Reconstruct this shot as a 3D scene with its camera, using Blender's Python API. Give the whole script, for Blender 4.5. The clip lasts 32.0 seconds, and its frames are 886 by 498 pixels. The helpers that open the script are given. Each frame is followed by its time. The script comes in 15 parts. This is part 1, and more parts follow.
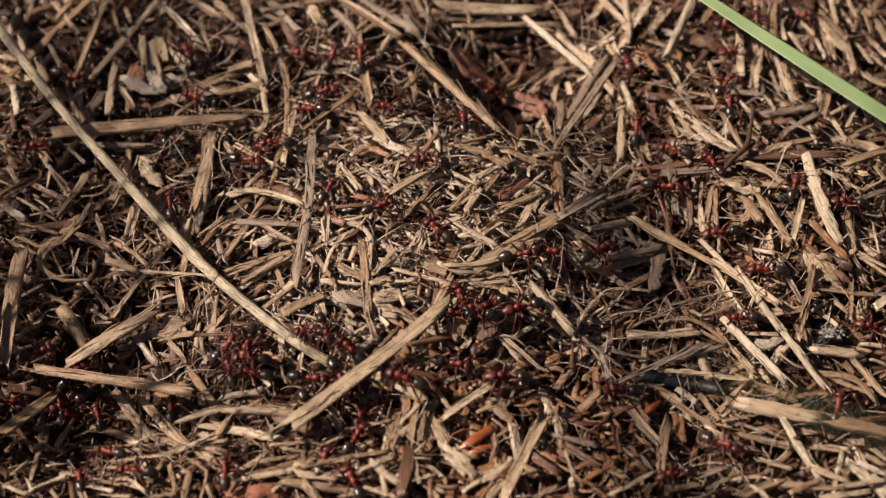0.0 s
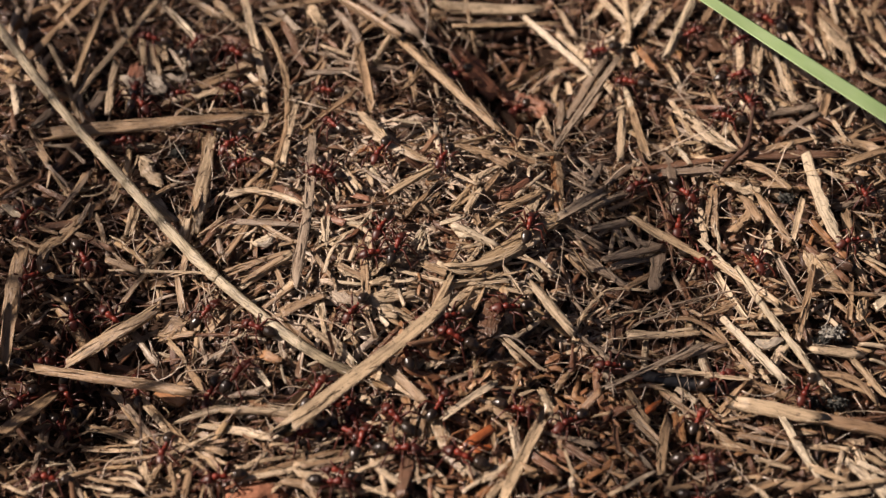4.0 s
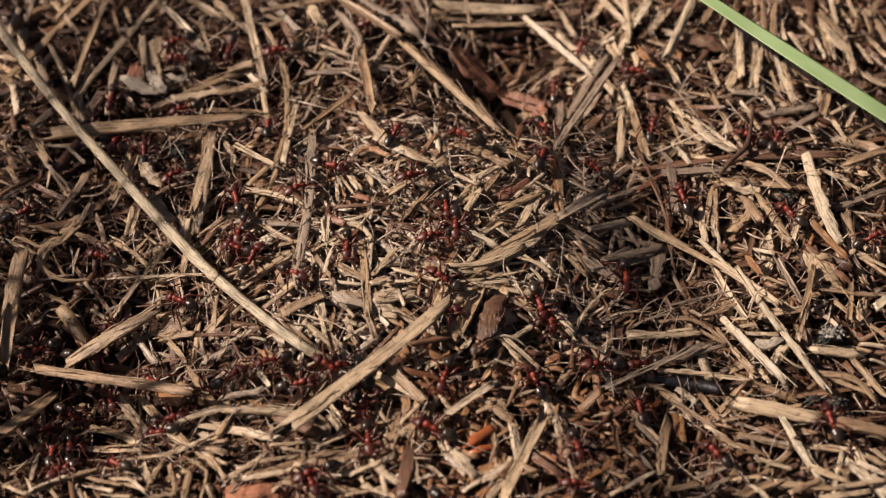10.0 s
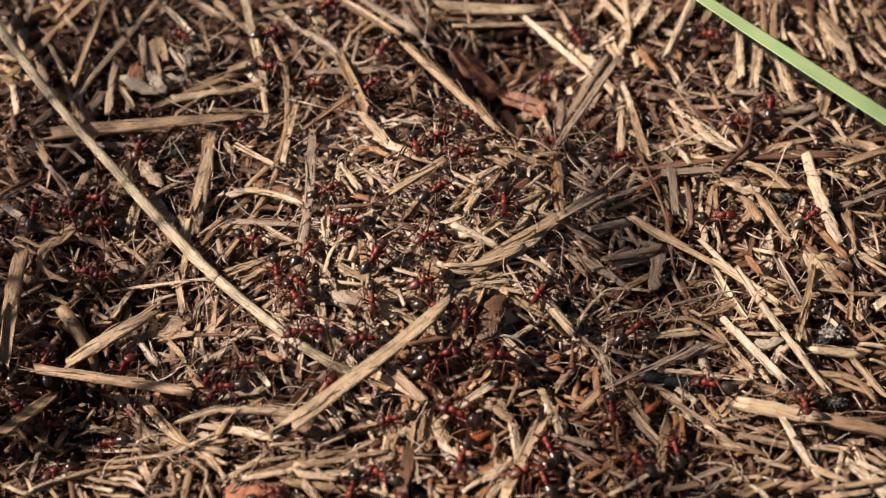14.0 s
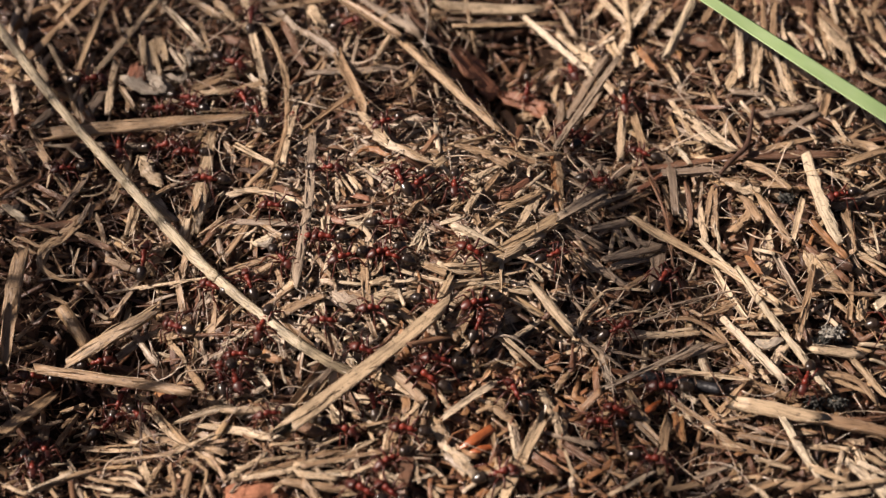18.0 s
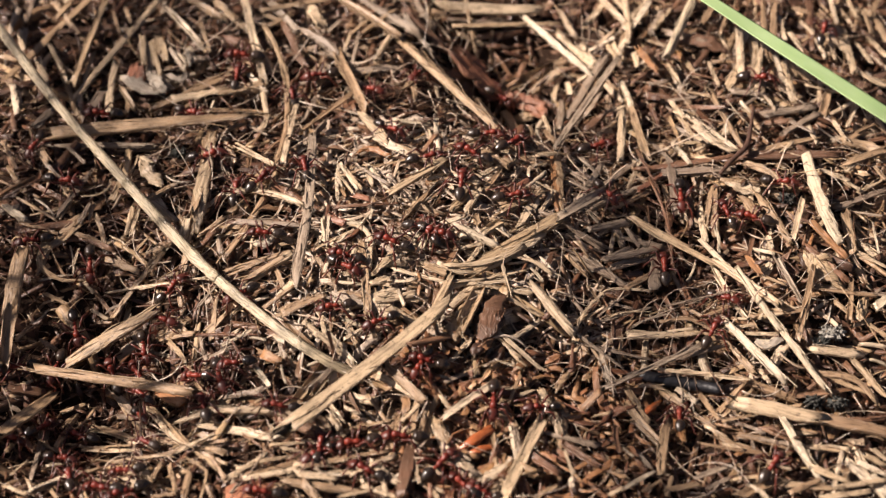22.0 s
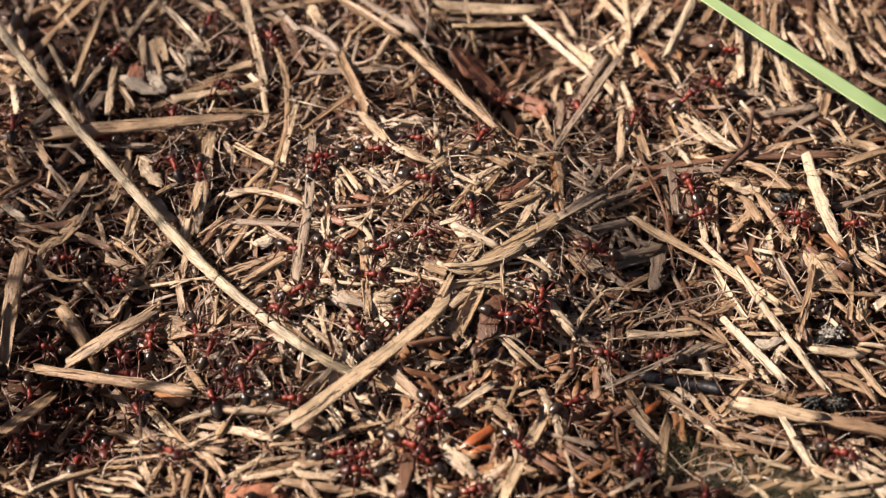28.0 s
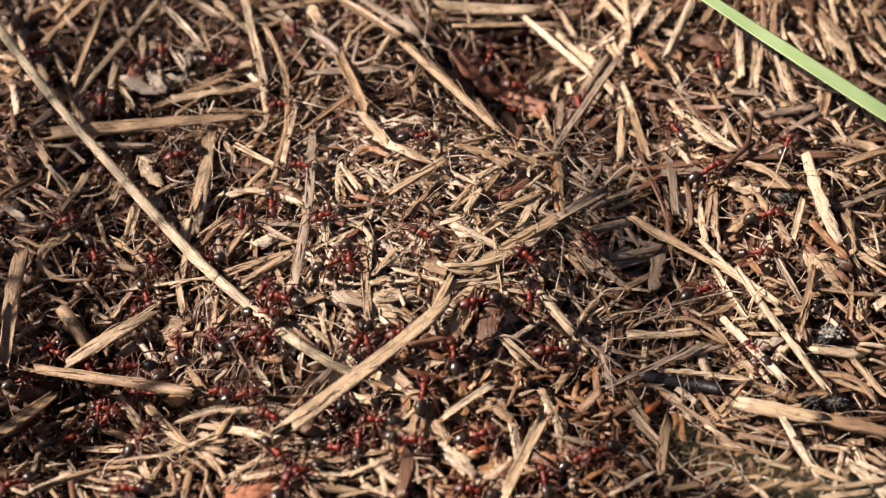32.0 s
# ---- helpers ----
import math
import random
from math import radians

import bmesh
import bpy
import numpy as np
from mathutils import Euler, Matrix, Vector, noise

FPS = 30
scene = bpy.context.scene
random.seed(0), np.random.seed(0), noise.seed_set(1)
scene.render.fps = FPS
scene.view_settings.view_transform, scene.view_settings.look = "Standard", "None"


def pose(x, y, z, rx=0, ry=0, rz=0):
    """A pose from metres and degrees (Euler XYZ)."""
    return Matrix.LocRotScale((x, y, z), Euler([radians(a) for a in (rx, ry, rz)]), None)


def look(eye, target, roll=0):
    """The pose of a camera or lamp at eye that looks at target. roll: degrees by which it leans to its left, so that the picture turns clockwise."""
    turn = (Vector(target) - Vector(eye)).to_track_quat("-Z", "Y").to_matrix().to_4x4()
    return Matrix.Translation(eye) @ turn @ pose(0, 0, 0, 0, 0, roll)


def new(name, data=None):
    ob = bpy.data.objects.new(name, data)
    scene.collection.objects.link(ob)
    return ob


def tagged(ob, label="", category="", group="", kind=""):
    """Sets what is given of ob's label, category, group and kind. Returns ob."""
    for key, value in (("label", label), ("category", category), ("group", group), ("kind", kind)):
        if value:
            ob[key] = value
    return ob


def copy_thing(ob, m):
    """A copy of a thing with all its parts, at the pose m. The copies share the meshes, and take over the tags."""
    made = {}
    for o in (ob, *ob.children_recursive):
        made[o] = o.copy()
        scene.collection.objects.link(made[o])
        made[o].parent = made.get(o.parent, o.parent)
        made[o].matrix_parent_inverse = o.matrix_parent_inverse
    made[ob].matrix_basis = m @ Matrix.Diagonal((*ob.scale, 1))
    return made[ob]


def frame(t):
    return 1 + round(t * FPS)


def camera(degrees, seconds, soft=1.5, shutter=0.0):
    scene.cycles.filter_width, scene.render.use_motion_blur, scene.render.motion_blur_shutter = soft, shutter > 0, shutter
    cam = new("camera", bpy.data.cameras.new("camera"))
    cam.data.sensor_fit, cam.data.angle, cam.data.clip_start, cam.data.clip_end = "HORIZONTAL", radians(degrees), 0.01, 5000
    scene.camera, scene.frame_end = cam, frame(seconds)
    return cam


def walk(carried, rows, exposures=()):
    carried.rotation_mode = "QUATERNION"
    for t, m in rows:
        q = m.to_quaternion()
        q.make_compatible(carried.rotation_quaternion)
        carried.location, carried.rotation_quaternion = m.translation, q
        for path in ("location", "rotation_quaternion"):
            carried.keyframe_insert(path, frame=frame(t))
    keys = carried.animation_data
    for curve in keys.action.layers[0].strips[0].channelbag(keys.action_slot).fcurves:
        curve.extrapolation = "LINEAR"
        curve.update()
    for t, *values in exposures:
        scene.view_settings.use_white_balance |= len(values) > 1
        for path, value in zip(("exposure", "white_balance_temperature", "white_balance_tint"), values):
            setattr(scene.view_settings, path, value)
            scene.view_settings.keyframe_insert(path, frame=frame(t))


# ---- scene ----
# An ant mound seen close: one still camera, litter of straw and chips, and ants that walk on it.
cam = camera(26, 32.0, soft=1.3, shutter=0.5)
EYE, TARGET = (0.0, -0.2486, 0.2316), (0.0, 0.0, 0.0994)
EXPOSURES = [(t, 0.80 + stops, kelvin, tint) for t, stops, kelvin, tint in (
    (0.0, -0.60, 7000, 21), (2.0, -0.55, 7000, 21), (3.5, -0.53, 7000, 21), (7.0, -0.50, 7000, 21), (8.5, -0.50, 7000, 21), (10.0, -0.54, 7000, 21), (11.2, -0.60, 7000, 21),
    (12.0, -0.78, 7000, 21), (12.4, -0.70, 7000, 21), (13.0, -0.26, 6950, 20), (14.5, -0.32, 6950, 20), (17.0, -0.37, 6900, 20), (18.2, -0.33, 6900, 20),
    (19.0, -0.08, 6850, 20), (20.0, -0.04, 6850, 20), (24.0, 0.0, 6850, 20), (32.0, 0.0, 6850, 20))]
walk(cam, [(0.0, look(EYE, TARGET)), (32.0, look(EYE, TARGET))], exposures=EXPOSURES)
cam.data.dof.use_dof, cam.data.dof.focus_distance, cam.data.dof.aperture_fstop = True, 0.277, 23.0

# ---- light ----
SUN_TO = Vector((-0.77, -0.14, 0.585)).normalized()
world = bpy.data.worlds.new("sky")
scene.world = world
world.use_nodes = True
sky = world.node_tree.nodes.new("ShaderNodeTexSky")
sky.sky_type, sky.sun_disc = "NISHITA", False
sky.air_density, sky.dust_density, sky.ozone_density = 0.6, 2.5, 0.5
sky.sun_elevation, sky.sun_rotation = math.asin(SUN_TO.z), math.atan2(SUN_TO.x, SUN_TO.y)
back = world.node_tree.nodes["Background"]
back.inputs["Strength"].default_value = 0.029
world.node_tree.links.new(sky.outputs["Color"], back.inputs["Color"])
sun = new("sun", bpy.data.lights.new("sun", "SUN"))
sun.data.energy, sun.data.angle, sun.data.color = 5.0, radians(0.6), (1.0, 0.93, 0.82)
sun.matrix_world = look(SUN_TO * 3, (0, 0, 0))


# ---- materials ----
class Nodes:
    """A material with short calls for its nodes."""

    def __init__(self, name):
        self.mat = bpy.data.materials.new(name)
        self.mat.use_nodes = True
        self.tree = self.mat.node_tree
        self.bsdf = self.tree.nodes["Principled BSDF"]

    def add(self, kind, **inputs):
        node = self.tree.nodes.new("ShaderNode" + kind)
        for key, value in inputs.items():
            self.put(node, key.replace("_", " "), value)
        return node

    def put(self, node, key, value):
        socket = node.inputs[int(key[1:])] if key[0] == "i" and key[1:].isdigit() else node.inputs[key]
        if isinstance(value, bpy.types.NodeSocket):
            self.tree.links.new(value, socket)
        else:
            socket.default_value = value

    def ramp(self, fac, stops):
        node = self.add("ValToRGB", Fac=fac)
        ramp = node.color_ramp
        while len(ramp.elements) < len(stops):
            ramp.elements.new(0.5)
        for el, (at, col) in zip(ramp.elements, stops):
            el.position, el.color = at, (*col, 1)
        return node.outputs["Color"]

    def mix(self, fac, a, b, blend="MIX"):
        node = self.add("Mix")
        node.data_type, node.blend_type = "RGBA", blend
        for sock, value in ((node.inputs[0], fac), (node.inputs[6], a), (node.inputs[7], b)):
            if isinstance(value, bpy.types.NodeSocket):
                self.tree.links.new(value, sock)
            else:
                sock.default_value = value if isinstance(value, float) else (*value, 1)
        return node.outputs[2]

    def maths(self, op, a, b=0.0):
        node = self.add("Math", i0=a, i1=b)
        node.operation = op
        return node.outputs[0]

    def noise(self, vector, scale, detail=3.0, rough=0.6):
        return self.add("TexNoise", Vector=vector, Scale=scale, Detail=detail, Roughness=rough).outputs["Fac"]

    def scaled(self, vector, s):
        node = self.add("Mapping", Vector=vector)
        node.inputs["Scale"].default_value = s
        return node.outputs["Vector"]

    def finish(self, colour, rough=0.6, bump=None, strength=0.3, distance=0.0001, spec=0.35):
        self.put(self.bsdf, "Base Color", colour if isinstance(colour, bpy.types.NodeSocket) else (*colour, 1))
        self.put(self.bsdf, "Roughness", rough)
        self.put(self.bsdf, "Specular IOR Level", spec)
        if bump is not None:
            node = self.add("Bump", Height=bump, Strength=strength, Distance=distance)
            self.put(self.bsdf, "Normal", node.outputs["Normal"])
        return self.mat


def fibre_material(name, stops, island=False, rough=0.35, streak=0.6, stain=0.5, spec=0.6, streak_dark=(0.10, 0.06, 0.03)):
    """Dry plant fibre: a hue for each piece, streaks along it, stains across it. UV runs in millimetres along and across."""
    n = Nodes(name)
    uv = n.add("UVMap").outputs["UV"]
    rand = n.add("NewGeometry").outputs["Random Per Island"] if island else n.add("ObjectInfo").outputs["Random"]
    hue = n.ramp(rand, stops)
    shift = n.add("CombineXYZ", X=n.maths("MULTIPLY", rand, 311.0), Y=n.maths("MULTIPLY", rand, 97.0))
    moved = n.add("VectorMath", i0=uv, i1=shift.outputs[0]).outputs[0]
    fine = n.noise(n.scaled(moved, (0.34, 6.5, 1)), 1.0, 4.0, 0.65)
    broad = n.noise(n.scaled(moved, (0.22, 0.7, 1)), 1.0, 3.0, 0.6)
    spots = n.noise(n.scaled(moved, (1.5, 3.0, 1)), 1.0, 2.0, 0.6)
    lines = n.ramp(fine, [(0.40, (1, 1, 1)), (0.50, (0, 0, 0))])
    col = n.mix(n.maths("MULTIPLY", lines, streak), hue, n.mix(0.72, hue, streak_dark))
    gleam = n.ramp(fine, [(0.56, (0, 0, 0)), (0.68, (1, 1, 1))])
    col = n.mix(n.maths("MULTIPLY", gleam, 0.35), col, n.mix(0.5, hue, (0.74, 0.62, 0.46)))
    worn = n.ramp(broad, [(0.45, (0, 0, 0)), (0.72, (1, 1, 1))])
    col = n.mix(n.maths("MULTIPLY", worn, stain), col, n.mix(0.55, col, (0.085, 0.05, 0.03)))
    fleck = n.ramp(spots, [(0.60, (0, 0, 0)), (0.67, (1, 1, 1))])
    col = n.mix(n.maths("MULTIPLY", fleck, 0.6), col, (0.07, 0.04, 0.025))
    return n.finish(col, n.maths("ADD", n.maths("MULTIPLY", broad, 0.3), rough - 0.15), fine, 0.9, 0.00028, spec)


PALE = [(0.0, (0.56, 0.415, 0.265)), (0.35, (0.66, 0.51, 0.345)), (0.7, (0.54, 0.39, 0.24)), (1.0, (0.74, 0.61, 0.45))]
TAN = [(0.0, (0.33, 0.212, 0.123)), (0.4, (0.45, 0.31, 0.185)), (0.75, (0.35, 0.222, 0.13)), (1.0, (0.51, 0.365, 0.22))]
GREY = [(0.0, (0.26, 0.19, 0.138)), (0.5, (0.35, 0.265, 0.195)), (1.0, (0.41, 0.32, 0.235))]
BROWN = [(0.0, (0.12, 0.060, 0.038)), (0.5, (0.19, 0.095, 0.055)), (1.0, (0.25, 0.115, 0.062))]
MIXED = [(0.0, (0.06, 0.030, 0.020)), (0.22, (0.115, 0.054, 0.033)), (0.42, (0.21, 0.102, 0.056)), (0.58, (0.32, 0.185, 0.100)),
         (0.71, (0.41, 0.26, 0.140)), (0.84, (0.52, 0.36, 0.205)), (0.93, (0.30, 0.22, 0.16)), (1.0, (0.64, 0.51, 0.35))]
DEEP = [(0.0, (0.055, 0.023, 0.014)), (0.4, (0.105, 0.042, 0.024)), (0.7, (0.17, 0.072, 0.038)), (0.9, (0.25, 0.13, 0.072)), (1.0, (0.36, 0.225, 0.125))]
m_pale = fibre_material("pale_straw", PALE, streak=0.75, stain=0.35)
m_tan = fibre_material("tan_straw", TAN, streak=0.85, stain=0.5)
m_grey = fibre_material("weathered_straw", GREY, streak=0.85, stain=0.5)
m_brown = fibre_material("brown_bark", BROWN, streak=0.7, stain=0.6)
m_litter = fibre_material("litter_mix", MIXED, island=True, streak=0.8, stain=0.45)
BRIGHT = [(0.0, (0.55, 0.41, 0.29)), (0.35, (0.70, 0.55, 0.42)), (0.7, (0.58, 0.43, 0.30)), (1.0, (0.80, 0.69, 0.57))]
m_bright = fibre_material("pale_chips", BRIGHT, island=True, streak=0.7, stain=0.3, rough=0.38)
m_budlitter = fibre_material("bud_litter", [(0.0, (0.12, 0.045, 0.025)), (0.35, (0.25, 0.105, 0.05)), (0.7, (0.37, 0.185, 0.085)), (1.0, (0.50, 0.31, 0.165))], island=True, streak=0.6, stain=0.4)
m_deep = fibre_material("deep_litter", DEEP, island=True, streak=0.8, stain=0.5)
m_rust = fibre_material("rust_bark", [(0.0, (0.23, 0.090, 0.055)), (1.0, (0.37, 0.165, 0.10))], streak=0.6, stain=0.5)
m_white = fibre_material("bleached_straw", [(0.0, (0.58, 0.475, 0.325)), (1.0, (0.66, 0.54, 0.39))], streak=0.5, stain=0.3)
m_ash = fibre_material("papery_leaf", [(0.0, (0.34, 0.28, 0.215)), (1.0, (0.46, 0.39, 0.31))], streak=0.4, stain=0.5, rough=0.6)
m_orange = fibre_material("orange_bark", [(0.0, (0.36, 0.16, 0.07)), (1.0, (0.44, 0.23, 0.10))], streak=0.6, stain=0.5)


def grass_material(name, low, high, patch):
    n = Nodes(name)
    uv = n.add("UVMap").outputs["UV"]
    veins = n.noise(n.scaled(uv, (0.05, 5.0, 1)), 1.0, 3.0)
    broad = n.noise(n.scaled(uv, (0.12, 0.4, 1)), 1.0, 2.0)
    col = n.ramp(veins, [(0.3, low), (0.7, high)])
    col = n.mix(n.ramp(broad, [(0.4, (0, 0, 0)), (0.75, (1, 1, 1))]), col, patch)
    n.put(n.bsdf, "Subsurface Weight", 0.1)
    n.put(n.bsdf, "Subsurface Radius", (0.001, 0.001, 0.0004))
    return n.finish(col, 0.55, veins, 0.2, 0.00006, 0.35)


def soil_material():
    n = Nodes("mound_soil")
    pos = n.add("NewGeometry").outputs["Position"]
    fine, broad = n.noise(pos, 1400.0, 5.0, 0.7), n.noise(pos, 160.0, 3.0)
    col = n.ramp(fine, [(0.3, (0.022, 0.012, 0.008)), (0.55, (0.048, 0.025, 0.015)), (0.75, (0.10, 0.056, 0.032))])
    col = n.mix(n.ramp(broad, [(0.4, (0, 0, 0)), (0.7, (1, 1, 1))]), col, n.mix(0.5, col, (0.05, 0.028, 0.018)))
    return n.finish(col, 0.85, fine, 1.0, 0.0006, 0.2)


def shell_material(name, low, high, rough, spec=0.5, scale=9000.0):
    """Ant cuticle: fine shagreen over a hue that differs from ant to ant."""
    n = Nodes(name)
    pos = n.add("TexCoord").outputs["Object"]
    rand = n.add("ObjectInfo").outputs["Random"]
    grain, broad = n.noise(pos, scale, 2.0), n.noise(pos, 900.0, 2.0)
    col = n.mix(rand, low, high)
    col = n.mix(n.ramp(broad, [(0.45, (0, 0, 0)), (0.75, (1, 1, 1))]), col, n.mix(0.6, col, (0.03, 0.012, 0.008)))
    return n.finish(col, n.maths("ADD", n.maths("MULTIPLY", grain, 0.18), rough - 0.09), grain, 0.25, 0.00003, spec)


m_grass = grass_material("green_grass", (0.19, 0.315, 0.115), (0.24, 0.37, 0.15), (0.29, 0.40, 0.19))
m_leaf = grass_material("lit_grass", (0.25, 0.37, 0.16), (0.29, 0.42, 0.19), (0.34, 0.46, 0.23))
m_palegrass = grass_material("pale_grass", (0.44, 0.47, 0.23), (0.52, 0.54, 0.29), (0.56, 0.56, 0.33))
m_soil = soil_material()
m_red = shell_material("ant_red", (0.145, 0.017, 0.010), (0.235, 0.032, 0.016), 0.42)
m_headred = shell_material("ant_head", (0.050, 0.011, 0.008), (0.105, 0.019, 0.011), 0.42)
m_black = shell_material("ant_black", (0.016, 0.011, 0.008), (0.034, 0.022, 0.015), 0.29, 0.7)
m_leg = shell_material("ant_leg", (0.062, 0.013, 0.008), (0.115, 0.023, 0.012), 0.40)


# ---- ground: one sheet, the mound in the middle of it ----
RELIEF = [(-0.003, 0.000, 0.031, 0.0050), (-0.051, -0.018, 0.017, -0.0120), (0.012, 0.039, 0.012, -0.0130), (0.034, 0.000, 0.012, -0.0040),
          (0.019, -0.022, 0.012, -0.0030), (0.058, 0.004, 0.022, 0.0030), (0.033, -0.024, 0.007, -0.0028), (-0.012, -0.030, 0.007, -0.0025),
          (-0.044, 0.030, 0.014, -0.0025), (-0.020, 0.032, 0.009, -0.0030), (0.024, 0.022, 0.009, -0.0030)]


def height(x, y):
    """The mound's surface under the loose litter, in metres."""
    r2 = x * x + (y - 0.45) ** 2
    z = 0.22 * np.exp(-r2 / 0.25)
    for cx, cy, wide, high in RELIEF:
        z = z + high * np.exp(-((x - cx) ** 2 + (y - cy) ** 2) / wide ** 2)
    near = np.exp(-r2 / 0.4)
    z = z + near * 0.0007 * np.sin(x * 391 + 1.3 * np.sin(y * 210)) * np.cos(y * 353 + 0.8 * np.sin(x * 270 + 1))
    return z + near * 0.00035 * np.sin(x * 1130 + y * 470 + 2) * np.cos(y * 990 - x * 380)


def normal(x, y):
    e = 0.003
    n = np.stack([-(height(x + e, y) - height(x - e, y)) / (2 * e), -(height(x, y + e) - height(x, y - e)) / (2 * e), np.ones_like(x)], -1)
    return n / np.linalg.norm(n, axis=-1, keepdims=True)


def mesh_from(name, verts, quads, mats, uv=None, ends=None, smooth=False):
    """A mesh out of numpy arrays: corners, four-sided faces, texture places per face corner and, at choice, end caps."""
    me = bpy.data.meshes.new(name)
    idx = quads.reshape(-1)
    sizes = np.full(len(quads), quads.shape[1])
    if ends is not None:
        idx = np.concatenate([idx, ends.reshape(-1)])
        sizes = np.concatenate([sizes, np.full(len(ends), ends.shape[1])])
    me.vertices.add(len(verts))
    me.vertices.foreach_set("co", verts.astype(np.float32).reshape(-1))
    me.loops.add(len(idx))
    me.loops.foreach_set("vertex_index", idx.astype(np.int32))
    me.polygons.add(len(sizes))
    me.polygons.foreach_set("loop_start", (np.cumsum(sizes) - sizes).astype(np.int32))
    me.polygons.foreach_set("loop_total", sizes.astype(np.int32))
    if uv is not None:
        me.uv_layers.new(name="UVMap").data.foreach_set("uv", uv[idx].astype(np.float32).reshape(-1))
    for m in mats:
        me.materials.append(m)
    me.update(calc_edges=True)
    me.validate()
    if smooth:
        me.polygons.foreach_set("use_smooth", np.ones(len(sizes), bool))
    return me


def build_ground():
    fine_x, fine_y = np.arange(-0.095, 0.0951, 0.0008), np.arange(-0.075, 0.1001, 0.0008)
    out = 0.0012 * 1.32 ** np.arange(1, 48)
    xs = np.concatenate([fine_x[0] - np.cumsum(out)[::-1], fine_x, fine_x[-1] + np.cumsum(out)])
    ys = np.concatenate([fine_y[0] - np.cumsum(out)[::-1], fine_y, fine_y[-1] + np.cumsum(out)])
    X, Y = np.meshgrid(xs, ys)
    rng = np.random.default_rng(3)
    Z = height(X, Y)
    Z[40:-40, 40:-40] += rng.normal(0, 0.00022, Z[40:-40, 40:-40].shape)
    nx, ny = len(xs), len(ys)
    i = (np.arange(ny - 1)[:, None] * nx + np.arange(nx - 1)[None]).reshape(-1)
    me = mesh_from("ground", np.stack([X, Y, Z], -1).reshape(-1, 3), np.stack([i, i + 1, i + nx + 1, i + nx], -1), [m_soil], smooth=True)
    return tagged(new("ground", me), "dark crumbly soil of an ant mound under litter", "ground", kind="structure")


build_ground()


# ---- loose litter ----
def strips(mid, along, up, length, width, thick, bend, seg, ring, rng, ragged=0.6, groove=0.0, round_=0.6, taper=0.1, pinned=0.33, twist=0.35, cup=0.5, kink=0.06):
    """Many fibrous strips at once: bent, slightly tapered, with torn ends. Returns corners, faces, caps and texture places."""
    n = len(mid)
    side = np.cross(up, along)
    side /= np.linalg.norm(side, axis=1, keepdims=True)
    up = np.cross(along, side)
    t = np.linspace(-0.5, 0.5, seg + 1)
    a = (np.arange(ring) + 0.5) / ring * 2 * np.pi
    cs, sn = np.cos(a), np.sin(a)
    p = 2 / (2 + 4 * (1 - round_))
    cs, sn = np.sign(cs) * np.abs(cs) ** p, np.sign(sn) * np.abs(sn) ** p
    arch = (t * t * 4 - pinned)[None]
    centre = mid[:, None] + along[:, None] * (length[:, None] * t[None])[..., None]
    centre = centre + side[:, None] * (bend[:, 0, None] * length[:, None] * arch)[..., None] + up[:, None] * (bend[:, 1, None] * length[:, None] * arch)[..., None]
    wob = np.cumsum(rng.normal(0, kink, (n, seg + 1, 2)), axis=1) * width[:, None, None]
    wob -= wob[:, :1] + (wob[:, -1:] - wob[:, :1]) * (t + 0.5)[None, :, None]
    centre = centre + side[:, None] * wob[..., :1] + up[:, None] * wob[..., 1:]
    size = 1 - taper * np.abs(t * 2)[None] ** 2 + rng.normal(0, 0.05, (n, seg + 1))
    rad = 1 + groove * rng.uniform(-1, 0.3, (n, 1, ring))
    w = width[:, None, None] / 2 * size[..., None] * rad * cs
    h = thick[:, None, None] / 2 * size[..., None] * rad * sn
    h = h + (rng.normal(0, cup, n) * width / 2)[:, None, None] * (cs ** 2)[None, None]
    roll = (rng.normal(0, twist, n))[:, None, None] * t[None, :, None] * 2
    w, h = w * np.cos(roll) - h * np.sin(roll), w * np.sin(roll) + h * np.cos(roll)
    pts = centre[:, :, None] + side[:, None, None] * w[..., None] + up[:, None, None] * h[..., None]
    tear = rng.normal(0, 1, (n, 2, ring)) * ragged * width[:, None, None]
    slant = rng.normal(0, 0.45, (n, 2, 1)) * cs[None, None] * width[:, None, None] * min(1.0, ragged * 1.6)
    tear = np.clip(tear + slant, -0.2 * length[:, None, None], 0.2 * length[:, None, None])
    pts[:, 0] += along[:, None] * tear[:, 0][..., None]
    pts[:, -1] += along[:, None] * tear[:, 1][..., None]
    per = (seg + 1) * ring
    k, j = np.meshgrid(np.arange(seg), np.arange(ring), indexing="ij")
    q = np.stack([k * ring + j, k * ring + (j + 1) % ring, (k + 1) * ring + (j + 1) % ring, (k + 1) * ring + j], -1).reshape(-1, 4)
    base = np.arange(n)[:, None, None] * per
    quads = (q[None] + base).reshape(-1, 4)
    caps = np.stack([np.arange(ring)[::-1], seg * ring + np.arange(ring)])
    caps = (caps[None] + base).reshape(-1, ring)
    u = np.broadcast_to((length[:, None] * t[None])[..., None] * 1000, (n, seg + 1, ring))
    v = np.broadcast_to(width[:, None, None] * 1000 * (np.abs(np.arange(ring) - ring / 2) / ring * 2)[None, None], u.shape)
    return pts.reshape(-1, 3), quads, caps, np.stack([u, v], -1).reshape(-1, 2)


